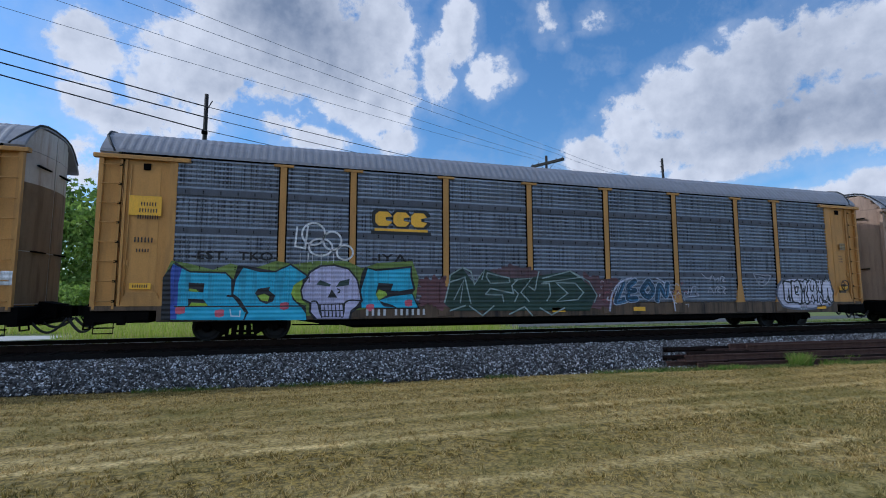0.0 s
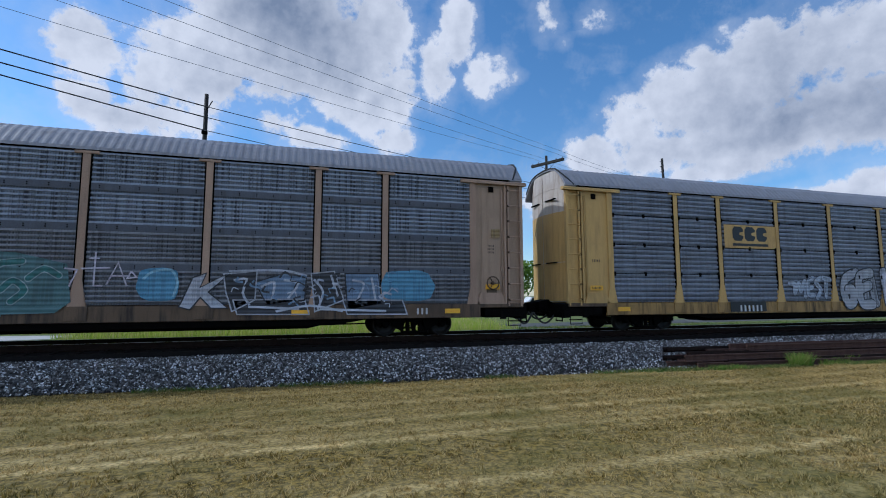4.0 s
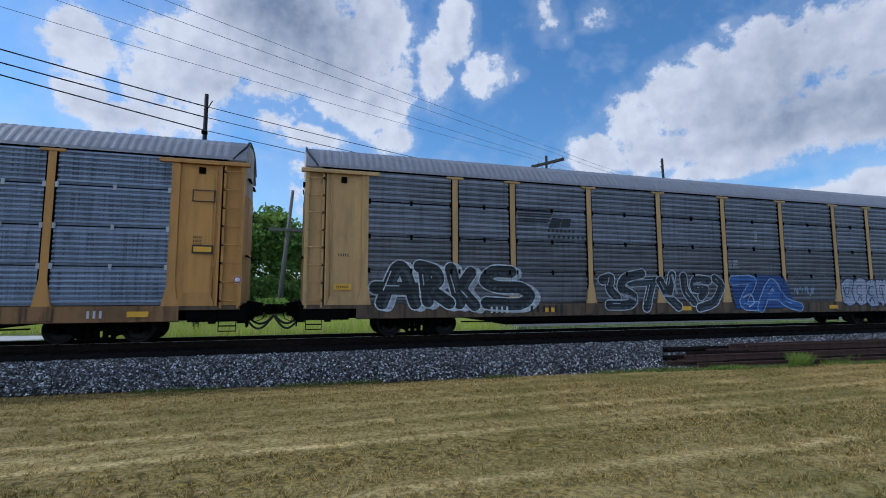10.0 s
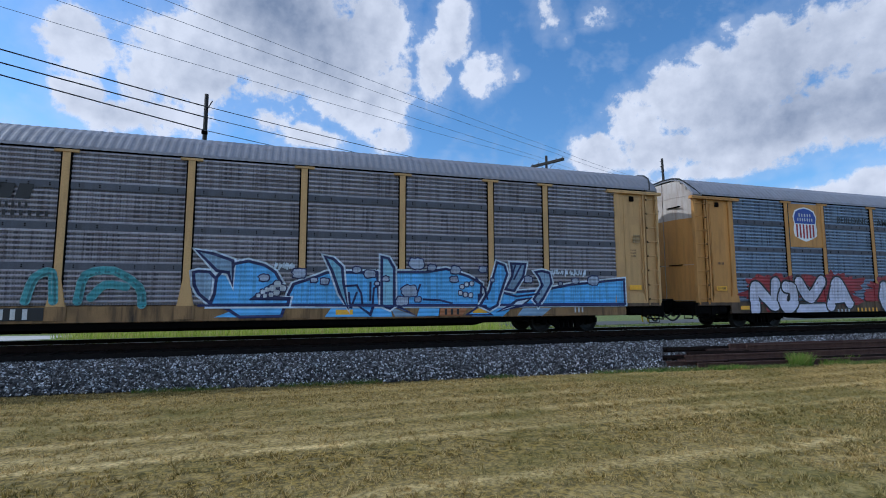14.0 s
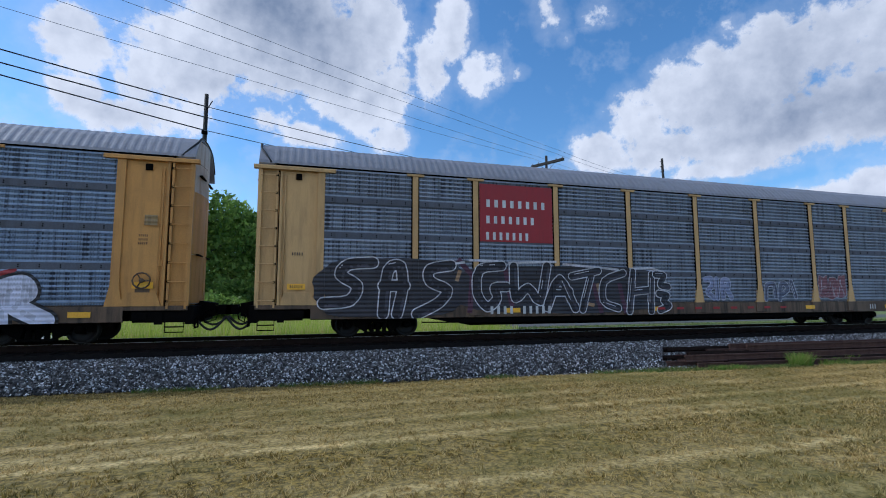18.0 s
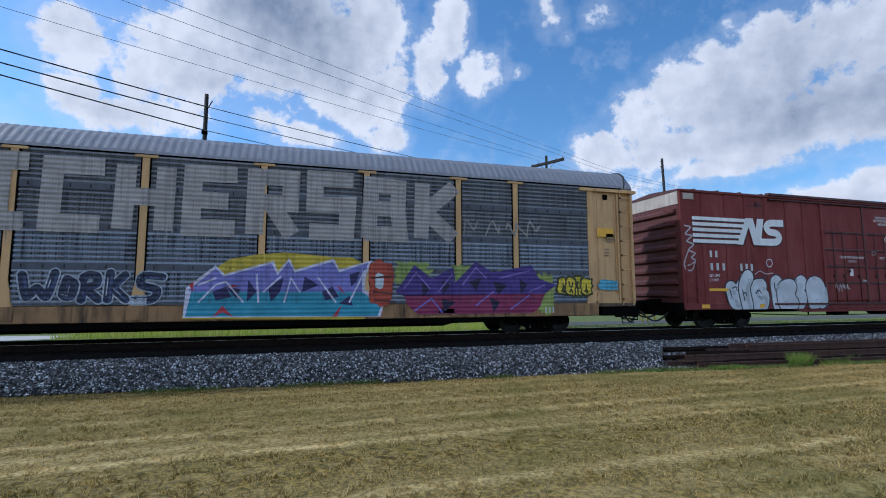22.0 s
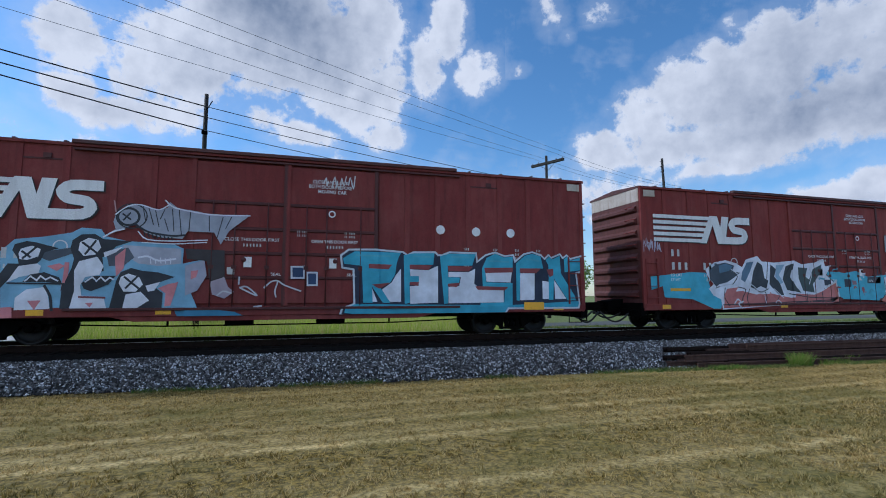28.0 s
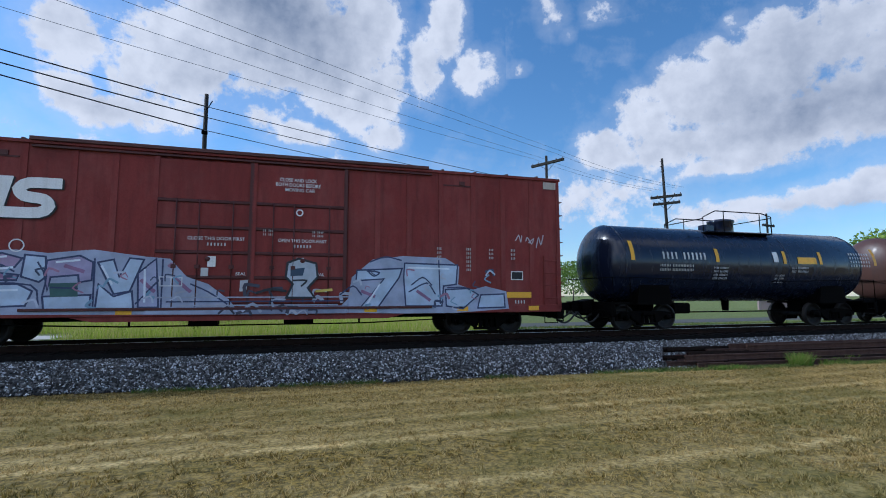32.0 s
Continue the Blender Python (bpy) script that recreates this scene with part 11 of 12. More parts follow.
shape(car, [(10.83, 0.71), (10.88, 0.87), (11.22, 1.00), (11.18, 1.98), (10.86, 2.03), (10.82, 2.38), (11.04, 2.55), (11.80, 2.57), (12.62, 2.52), (12.77, 2.43), (12.94, 2.52), (13.62, 2.54), (13.71, 2.45), (13.83, 2.45), (14.07, 2.55), (14.94, 2.54), (14.97, 2.27), (15.26, 2.49), (15.58, 2.58), (15.90, 2.47), (16.20, 2.51), (16.26, 2.30), (16.57, 2.55), (16.87, 2.62), (17.18, 2.53), (17.31, 2.41), (17.45, 2.54), (17.55, 2.45), (17.87, 2.58), (17.97, 2.45), (18.12, 2.55), (18.26, 2.43), (18.65, 2.53), (18.64, 2.02), (18.45, 1.96), (18.56, 0.96), (18.52, 0.83), (17.27, 0.83), (16.01, 0.83), (15.88, 0.65), (10.91, 0.68)], (0.012, 0.020, 0.05), 0.6, "letter_outline", "dark navy shadow of the letters")
line(car, [(10.83, 0.71), (10.88, 0.87), (11.22, 1.00), (11.18, 1.98), (10.86, 2.03), (10.82, 2.38), (11.04, 2.55), (11.80, 2.57), (12.62, 2.52), (12.77, 2.43), (12.94, 2.52), (13.62, 2.54), (13.71, 2.45), (13.83, 2.45), (14.07, 2.55), (14.94, 2.54), (14.97, 2.27), (15.26, 2.49), (15.58, 2.58), (15.90, 2.47), (16.20, 2.51), (16.26, 2.30), (16.57, 2.55), (16.87, 2.62), (17.18, 2.53), (17.31, 2.41), (17.45, 2.54), (17.55, 2.45), (17.87, 2.58), (17.97, 2.45), (18.12, 2.55), (18.26, 2.43), (18.65, 2.53), (18.64, 2.02), (18.45, 1.96), (18.56, 0.96), (18.52, 0.83), (17.27, 0.83), (16.01, 0.83), (15.88, 0.65), (10.91, 0.68)], 0.055, (0.55, 0.60, 0.66), 1.2, closed=True)
CYAN_BLUE, DULL_RED, PALE = (0.07, 0.38, 0.53), (0.24, 0.05, 0.055), (0.72, 0.75, 0.84)
shape(car, [(11.25, 1.00), (12.66, 0.97), (16.07, 0.93), (18.57, 1.05), (18.53, 0.86), (17.27, 0.86), (16.01, 0.85), (15.88, 0.68), (11.18, 0.72), (10.94, 0.75), (10.97, 0.87)], (0.06, 0.33, 0.47), 1.6, "paint_patch", "blue lower band")
shape(car, [(11.62, 2.00), (12.20, 1.98), (12.15, 1.91), (11.62, 1.92)], PALE, 2.2, "letter_middle", "white middle of a block letter")
shape(car, [(12.57, 2.03), (12.58, 1.05), (12.24, 1.05), (12.01, 1.41), (12.29, 1.61), (12.44, 1.86)], PALE, 2.2, "letter_middle", "white middle of a block letter")
shape(car, [(11.57, 1.44), (11.72, 1.44), (11.88, 1.05), (11.55, 1.06)], PALE, 2.2, "letter_middle", "white middle of a block letter")
shape(car, [(12.84, 2.01), (13.41, 1.99), (13.71, 2.13), (13.71, 1.02), (12.86, 0.99), (12.84, 1.51), (13.11, 1.53), (13.12, 1.81), (12.86, 1.81)], PALE, 2.2, "letter_middle", "white middle of a block letter")
shape(car, [(14.04, 1.95), (14.69, 1.95), (14.91, 2.06), (14.87, 1.59), (15.06, 1.45), (15.85, 1.39), (15.85, 1.02), (14.04, 1.00), (14.04, 1.49), (14.38, 1.52), (14.44, 1.79), (14.04, 1.80)], PALE, 2.2, "letter_middle", "white middle of a block letter")
shape(car, [(15.25, 1.93), (16.14, 1.96), (16.09, 1.64), (15.28, 1.66)], PALE, 2.2, "letter_middle", "white middle of a block letter")
shape(car, [(16.42, 1.94), (16.94, 1.94), (16.92, 1.09), (16.42, 1.08)], PALE, 2.2, "letter_middle", "white middle of a block letter")
shape(car, [(17.21, 1.70), (17.46, 1.67), (17.45, 1.12), (17.21, 1.12)], PALE, 2.2, "letter_middle", "white middle of a block letter")
shape(car, [(17.64, 1.73), (18.07, 1.12), (17.66, 1.12)], PALE, 2.2, "letter_middle", "white middle of a block letter")
shape(car, [(11.20, 2.50), (12.57, 2.50), (12.49, 2.34), (12.44, 2.17), (12.40, 1.86), (12.26, 1.62), (11.96, 1.47), (12.27, 1.02), (12.04, 1.03), (11.72, 1.48), (11.74, 1.03), (11.47, 1.03), (11.42, 2.09), (10.91, 2.14), (10.88, 2.30)], CYAN_BLUE, 3.0, "letter", "blue block letter")
shape(car, [(12.65, 2.43), (12.94, 2.49), (13.60, 2.51), (13.56, 2.16), (12.84, 2.15), (12.84, 1.81), (13.12, 1.81), (13.11, 1.64), (12.83, 1.63), (12.85, 1.02), (12.69, 0.99)], CYAN_BLUE, 3.0, "letter", "blue block letter")
shape(car, [(13.77, 2.42), (14.07, 2.51), (14.93, 2.51), (14.81, 2.15), (14.02, 2.14), (14.02, 1.79), (14.41, 1.78), (14.38, 1.62), (14.04, 1.59), (14.03, 0.99), (13.90, 0.99)], CYAN_BLUE, 3.0, "letter", "blue block letter")
shape(car, [(15.13, 2.07), (15.29, 2.40), (15.58, 2.54), (15.87, 2.43), (16.18, 2.46), (16.17, 2.10), (15.24, 2.06), (15.26, 1.64), (16.16, 1.62), (16.15, 0.93), (15.05, 0.88), (15.08, 1.00), (15.87, 1.02), (15.89, 1.46), (15.15, 1.52)], CYAN_BLUE, 3.0, "letter", "blue block letter")
shape(car, [(16.29, 2.24), (16.60, 2.50), (16.87, 2.57), (17.16, 2.49), (17.25, 2.10), (16.44, 2.07), (16.40, 1.06), (16.29, 1.08)], CYAN_BLUE, 3.0, "letter", "blue block letter")
shape(car, [(17.34, 2.38), (17.48, 2.49), (17.59, 2.40), (17.86, 2.53), (17.89, 1.95), (18.39, 1.21), (18.43, 1.07), (18.12, 1.07), (17.63, 1.78), (17.59, 1.09), (17.43, 1.09), (17.44, 2.19)], CYAN_BLUE, 3.0, "letter", "blue block letter")
shape(car, [(18.01, 2.42), (18.14, 2.51), (18.28, 2.38), (18.62, 2.48), (18.61, 2.06), (18.03, 1.99)], CYAN_BLUE, 3.0, "letter", "blue block letter")
shape(car, [(11.61, 2.15), (12.31, 2.14), (12.20, 2.00), (11.62, 2.02)], DULL_RED, 3.8, "letter_stripe")
shape(car, [(11.71, 1.55), (12.26, 1.61), (11.93, 1.43)], DULL_RED, 3.8, "letter_stripe")
shape(car, [(12.83, 2.15), (13.53, 2.14), (13.41, 2.00), (12.83, 2.03)], DULL_RED, 3.8, "letter_stripe")
shape(car, [(12.83, 1.63), (13.12, 1.64), (13.09, 1.52), (12.83, 1.55)], DULL_RED, 3.8, "letter_stripe")
shape(car, [(14.01, 2.13), (14.83, 2.12), (14.69, 1.97), (14.04, 1.98)], DULL_RED, 3.8, "letter_stripe")
shape(car, [(14.02, 1.59), (14.41, 1.62), (14.31, 1.49), (14.02, 1.51)], DULL_RED, 3.8, "letter_stripe")
shape(car, [(15.20, 2.09), (16.19, 2.11), (16.16, 1.96), (15.24, 1.93)], DULL_RED, 3.8, "letter_stripe")
shape(car, [(14.90, 1.52), (16.02, 1.50), (15.89, 1.39), (14.99, 1.41)], DULL_RED, 3.8, "letter_stripe")
shape(car, [(16.42, 2.09), (17.17, 2.10), (16.99, 1.94), (16.42, 1.96)], DULL_RED, 3.8, "letter_stripe")
shape(car, [(17.37, 2.07), (17.61, 2.10), (17.61, 1.89), (17.47, 1.82)], DULL_RED, 3.8, "letter_stripe")
line(car, [(11.26, 2.39), (12.25, 2.39)], 0.05, (0.10, 0.38, 0.50), 3.8)
line(car, [(12.94, 2.40), (13.47, 2.39)], 0.05, (0.10, 0.38, 0.50), 3.8)
line(car, [(14.14, 2.41), (14.75, 2.40)], 0.05, (0.10, 0.38, 0.50), 3.8)
line(car, [(15.38, 2.31), (16.03, 2.29)], 0.05, (0.10, 0.38, 0.50), 3.8)
line(car, [(16.63, 2.40), (17.10, 2.34)], 0.05, (0.10, 0.38, 0.50), 3.8)
car = boxes[3]
roller(car, "SEEMS", 12.04, 18.03, 2.44, 3.79, 0.20, (0.34, 0.34, 0.37), 15, "silver block letters", 1, (0.10, 0.05, 0.05), 0.26)
wild(car, 0.06, 0.78, 2.69, 3.31, [(0.5, 0.45, 0.55)], (0.3, 0.2, 0.25), 5, 167, 0.035, 0.004, label="white scrawled tag")
wild(car, 18.15, 18.61, 2.38, 3.21, [(0.62, 0.62, 0.66)], (0.4, 0.3, 0.3), 3, 168, 0.04, 0.004)
shape(car, [(0.30, 1.88), (0.98, 1.95), (2.05, 2.06), (2.73, 2.04), (2.86, 1.56), (3.43, 1.08), (3.32, 0.74), (2.98, 0.75), (2.07, 1.09), (0.86, 1.16), (0.80, 1.55), (0.32, 1.42)], (0.09, 0.42, 0.57), 0.3, "paint_patch", "ragged cyan sprayed ground")
shape(car, [(8.58, 2.18), (9.67, 2.12), (10.32, 2.21), (10.95, 1.98), (12.12, 2.07), (13.45, 2.01), (13.32, 1.09), (10.84, 1.10), (9.35, 1.14), (9.08, 1.51)], (0.09, 0.42, 0.57), 0.3, "paint_patch", "ragged cyan sprayed ground")
shape(car, [(2.69, 2.17), (3.10, 2.42), (3.63, 2.52), (4.15, 2.41), (4.41, 2.27), (4.61, 2.56), (5.18, 2.71), (5.39, 2.50), (5.62, 2.50), (6.00, 2.47), (6.48, 2.52), (6.97, 2.57), (7.35, 2.43), (8.06, 2.51), (8.53, 2.67), (8.60, 2.37), (8.92, 2.41), (8.62, 2.03), (9.09, 1.66), (9.24, 1.14), (8.90, 0.92), (6.51, 0.86), (3.40, 0.71), (3.34, 1.08), (3.01, 1.22), (2.81, 1.46), (3.04, 1.63), (2.80, 1.90)], (0.72, 0.75, 0.84), 1, "letter_outline", "pale ground of angular letters")
shape(car, [(2.86, 2.14), (3.18, 2.35), (3.62, 2.43), (4.05, 2.32), (3.91, 2.12), (4.30, 2.06), (3.93, 1.84), (3.65, 1.70), (3.30, 1.63), (3.16, 1.53), (2.88, 1.83)], (0.045, 0.060, 0.085), 2, "letter", "dark angular letter with pale rim")
shape(car, [(4.39, 2.09), (4.65, 2.45), (4.97, 2.49), (4.75, 2.06), (4.50, 1.71), (4.33, 1.81)], (0.10, 0.17, 0.26), 2, "letter", "dark angular letter with pale rim")
shape(car, [(4.94, 2.14), (5.16, 2.49), (5.38, 2.36), (5.47, 1.86), (5.65, 1.79), (5.53, 1.47), (5.26, 1.57), (4.98, 1.46), (4.76, 1.53)], (0.03, 0.035, 0.05), 2, "letter", "dark angular letter with pale rim")
shape(car, [(5.80, 2.40), (6.07, 2.22), (5.95, 1.93), (6.21, 1.72), (6.40, 1.22), (6.12, 1.25), (5.69, 1.64)], (0.03, 0.035, 0.05), 2, "letter", "dark angular letter with pale rim")
shape(car, [(6.56, 2.34), (6.96, 2.46), (6.76, 1.94), (6.97, 1.58), (7.24, 1.32), (6.57, 1.43), (6.37, 1.83)], (0.035, 0.045, 0.055), 2, "letter", "dark angular letter with pale rim")
shape(car, [(7.14, 2.31), (7.63, 2.28), (7.50, 1.95), (7.69, 1.84), (7.93, 2.25), (8.41, 2.44), (8.32, 2.11), (7.87, 1.66), (7.93, 1.33), (7.34, 1.40), (7.15, 1.87)], (0.045, 0.07, 0.075), 2, "letter", "dark angular letter with pale rim")
shape(car, [(3.30, 2.31), (3.66, 2.40), (3.96, 2.30), (3.77, 2.12), (3.33, 2.04)], (0.09, 0.17, 0.26), 2.6, "paint_patch")
shape(car, [(6.08, 2.37), (6.52, 2.41), (6.19, 2.01), (6.40, 1.72), (6.25, 1.65), (6.00, 1.93)], (0.30, 0.44, 0.58), 2.6, "paint_patch")
shape(car, [(3.63, 1.46), (4.17, 1.53), (3.87, 1.15), (3.94, 0.81), (3.50, 0.81), (3.48, 1.15)], (0.52, 0.17, 0.16), 1.8, "letter_shade")
shape(car, [(4.41, 1.15), (5.24, 1.29), (5.39, 0.94), (4.38, 0.79)], (0.52, 0.17, 0.16), 1.8, "letter_shade")
shape(car, [(5.71, 1.36), (5.96, 1.07), (6.62, 1.00), (5.85, 0.88), (5.68, 1.08)], (0.52, 0.17, 0.16), 1.8, "letter_shade")
shape(car, [(6.94, 1.29), (7.93, 1.25), (8.98, 1.59), (9.08, 1.14), (7.89, 0.92), (6.92, 1.04)], (0.52, 0.17, 0.16), 1.8, "letter_shade")
line(car, rounded([(3.55, 1.50), (3.48, 1.15), (3.72, 0.84)]), 0.035, (0.02, 0.024, 0.035), 3.2)
line(car, rounded([(4.17, 1.53), (4.57, 1.46), (4.31, 1.08), (4.34, 0.84)]), 0.035, (0.02, 0.024, 0.035), 3.2)
line(car, rounded([(3.91, 2.16), (4.20, 1.92), (3.91, 1.63)]), 0.035, (0.02, 0.024, 0.035), 3.2)
line(car, rounded([(4.98, 1.46), (5.24, 1.32), (5.62, 1.47)]), 0.035, (0.02, 0.024, 0.035), 3.2)
line(car, [(5.67, 2.50), (5.57, 1.86)], 0.035, (0.02, 0.024, 0.035), 3.2)
line(car, rounded([(6.65, 1.29), (7.71, 1.13), (9.03, 1.12)]), 0.035, (0.02, 0.024, 0.035), 3.2)
line(car, [(6.91, 0.96), (8.91, 0.99)], 0.035, (0.02, 0.024, 0.035), 3.2)
line(car, [(7.53, 1.29), (7.52, 0.96)], 0.035, (0.02, 0.024, 0.035), 3.2)
line(car, [(3.34, 1.56), (3.12, 1.49)], 0.035, (0.02, 0.024, 0.035), 3.2)
line(car, [(3.87, 2.19), (4.21, 1.99)], 0.035, (0.60, 0.63, 0.70), 3.5)
line(car, rounded([(4.72, 1.67), (4.98, 1.53), (5.15, 1.29), (5.43, 1.36)]), 0.035, (0.60, 0.63, 0.70), 3.5)
line(car, [(5.91, 1.47), (6.35, 1.13)], 0.035, (0.60, 0.63, 0.70), 3.5)
line(car, rounded([(7.73, 2.25), (7.86, 2.03), (7.67, 1.66)]), 0.035, (0.60, 0.63, 0.70), 3.5)
line(car, rounded([(3.29, 1.53), (3.65, 1.63), (4.18, 1.60)]), 0.035, (0.60, 0.63, 0.70), 3.5)
line(car, [(5.42, 1.22), (5.48, 0.93)], 0.035, (0.60, 0.63, 0.70), 3.5)
shape(car, [(8.49, 1.85), (9.01, 1.85), (8.98, 1.63), (8.47, 1.62)], (0.035, 0.04, 0.06), 0.9, "paint_patch")
shape(car, [(9.64, 1.86), (10.01, 1.86), (9.97, 1.55), (9.60, 1.55)], (0.035, 0.04, 0.06), 0.9, "paint_patch")
shape(car, [(10.95, 1.98), (11.73, 1.99), (11.69, 1.72), (10.91, 1.71)], (0.035, 0.04, 0.06), 0.9, "paint_patch")
shape(car, [(3.54, 1.32), (4.34, 1.39), (5.05, 1.25), (5.8, 1.29), (6.73, 1.13), (8.95, 1.33), (9.19, 1.12), (8.91, 0.93), (6.52, 0.87), (3.45, 0.76)], (0.46, 0.14, 0.13), 1.5, "paint_patch", "dull red lower field")
line(car, rounded([(4.7, 1.46), (4.54, 1.11), (4.65, 0.84)]), 0.035, INK, 3.3)
line(car, rounded([(5.43, 1.39), (5.55, 1.15), (5.39, 0.87)]), 0.035, INK, 3.3)
line(car, rounded([(6.17, 1.22), (5.95, 0.9)]), 0.035, INK, 3.3)
line(car, rounded([(8.34, 1.36), (8.35, 0.96)]), 0.035, INK, 3.3)
line(car, rounded([(3.42, 0.88), (6.52, 0.96), (8.92, 1.05)]), 0.035, INK, 3.3)
flecks(car, 7.2, 12.0, 1.0, 2.1, [(0.30, 0.10, 0.10), (0.08, 0.34, 0.46), (0.02, 0.03, 0.05), (0.55, 0.60, 0.66)], 18, 31, 0.34, 0.6)
flecks(car, 3.4, 10.5, 0.75, 1.6, [(0.60, 0.62, 0.68), (0.22, 0.05, 0.05), (0.40, 0.14, 0.12)], 9, 32, 0.30, 3.8)
shape(car, [(12.99, 2.17), (13.30, 2.43), (13.62, 2.53), (14.21, 2.48), (14.61, 2.42), (15.08, 2.40), (15.63, 2.25), (15.99, 2.26), (16.63, 2.44), (17.14, 2.38), (17.73, 2.32), (17.96, 2.05), (13.11, 1.92)], (0.09, 0.42, 0.57), 0.3, "paint_patch", "ragged cyan sprayed ground")
shape(car, [(8.90, 1.93), (9.11, 2.13), (9.38, 2.16), (9.51, 2.11), (9.98, 2.03), (10.37, 2.15), (10.43, 1.83), (11.30, 1.66), (11.59, 2.00), (11.88, 2.00), (11.98, 1.55), (11.66, 1.19), (11.54, 1.01), (9.46, 1.08), (9.30, 1.31), (8.98, 1.31)], (0.09, 0.42, 0.57), 0.9, "paint_patch", "ragged cyan sprayed ground")
shape(car, [(12.12, 2.19), (12.24, 2.22), (13.05, 2.20), (13.37, 1.96), (14.01, 2.22), (14.28, 2.00), (14.54, 2.20), (15.22, 2.21), (15.77, 2.02), (16.05, 2.03), (16.48, 2.20), (16.92, 2.21), (17.14, 2.08), (17.21, 2.21), (17.97, 2.23), (18.09, 1.24), (16.32, 1.15), (15.42, 1.08), (14.94, 1.12), (13.75, 1.18), (13.63, 1.28), (12.93, 1.03), (12.38, 1.25), (11.98, 1.28), (11.94, 1.97), (12.13, 1.97)], (0.74, 0.77, 0.86), 1.2, "letter_outline", "pale ground of the letters")
shape(car, [(13.12, 1.17), (13.75, 1.34), (14.28, 1.43), (14.54, 1.56), (14.81, 1.37), (14.74, 1.17), (13.76, 1.13)], (0.08, 0.032, 0.03), 1.8, "letter_shade")
shape(car, [(15.70, 1.50), (16.08, 1.31), (16.04, 1.15), (15.55, 1.12)], (0.08, 0.032, 0.03), 1.8, "letter_shade")
shape(car, [(12.21, 2.13), (12.99, 2.14), (13.27, 1.99), (12.80, 1.95), (12.56, 1.76), (12.59, 1.61), (13.15, 1.62), (13.06, 1.46), (12.44, 1.52), (12.25, 1.67), (12.43, 1.95)], (0.21, 0.25, 0.33), 2.4, "letter", "grey angular letter on a pale ground")
line(car, [(12.21, 2.13), (12.99, 2.14), (13.27, 1.99), (12.80, 1.95), (12.56, 1.76), (12.59, 1.61), (13.15, 1.62), (13.06, 1.46), (12.44, 1.52), (12.25, 1.67), (12.43, 1.95)], 0.04, (0.03, 0.035, 0.05), 3.0, closed=True)
shape(car, [(13.46, 1.87), (13.98, 2.13), (14.31, 1.91), (14.28, 1.59), (13.82, 1.46), (13.75, 1.31), (13.47, 1.62)], (0.21, 0.25, 0.33), 2.4, "letter", "grey angular letter on a pale ground")
line(car, [(13.46, 1.87), (13.98, 2.13), (14.31, 1.91), (14.28, 1.59), (13.82, 1.46), (13.75, 1.31), (13.47, 1.62)], 0.04, (0.03, 0.035, 0.05), 3.0, closed=True)
shape(car, [(14.54, 1.94), (15.15, 2.11), (15.70, 1.93), (15.63, 1.63), (15.21, 1.57), (15.42, 1.44), (15.01, 1.56), (14.54, 1.69)], (0.21, 0.25, 0.33), 2.4, "letter", "grey angular letter on a pale ground")
line(car, [(14.54, 1.94), (15.15, 2.11), (15.70, 1.93), (15.63, 1.63), (15.21, 1.57), (15.42, 1.44), (15.01, 1.56), (14.54, 1.69)], 0.04, (0.03, 0.035, 0.05), 3.0, closed=True)
shape(car, [(15.88, 1.89), (16.41, 1.90), (16.33, 1.64), (16.04, 1.31), (15.91, 1.63)], (0.21, 0.25, 0.33), 2.4, "letter", "grey angular letter on a pale ground")
line(car, [(15.88, 1.89), (16.41, 1.90), (16.33, 1.64), (16.04, 1.31), (15.91, 1.63)], 0.04, (0.03, 0.035, 0.05), 3.0, closed=True)
shape(car, [(16.41, 2.10), (16.85, 2.14), (16.79, 1.28), (16.47, 1.34), (16.33, 1.70)], (0.21, 0.25, 0.33), 2.4, "letter", "grey angular letter on a pale ground")
line(car, [(16.41, 2.10), (16.85, 2.14), (16.79, 1.28), (16.47, 1.34), (16.33, 1.70)], 0.04, (0.03, 0.035, 0.05), 3.0, closed=True)
shape(car, [(17.14, 2.04), (17.96, 2.12), (17.96, 1.92), (17.43, 1.81), (17.95, 1.65), (17.87, 1.48), (17.13, 1.64)], (0.21, 0.25, 0.33), 2.4, "letter", "grey angular letter on a pale ground")
line(car, [(17.14, 2.04), (17.96, 2.12), (17.96, 1.92), (17.43, 1.81), (17.95, 1.65), (17.87, 1.48), (17.13, 1.64)], 0.04, (0.03, 0.035, 0.05), 3.0, closed=True)
shape(car, [(14.74, 1.23), (15.08, 1.47), (15.49, 1.41), (15.35, 1.10), (15.14, 1.32), (14.94, 1.13)], (0.62, 0.64, 0.70), 3.4, "letter_shade")
shape(car, [(11.63, 1.01), (11.90, 1.22), (12.38, 1.22), (12.93, 1.03), (13.75, 1.17), (14.94, 1.11), (15.35, 1.08), (16.33, 1.17), (17.05, 1.19), (17.04, 0.88), (14.41, 0.87), (13.12, 0.82), (12.26, 0.83)], (0.50, 0.14, 0.11), 1.6, "paint_patch", "dull red lower band")
shape(car, [(11.90, 0.83), (12.56, 1.01), (13.12, 0.83), (14.41, 0.86), (14.94, 0.98), (16.04, 0.86), (15.97, 0.69), (12.26, 0.68)], (0.52, 0.52, 0.57), 2.2, "paint_patch", "pale lower edge")
line(car, rounded([(11.63, 1.01), (11.90, 1.25), (12.02, 1.55), (11.96, 1.97)]), 0.04, (0.03, 0.035, 0.05), 3.6)
line(car, [(12.25, 1.97), (12.23, 1.31)], 0.03, (0.70, 0.72, 0.78), 3.6)
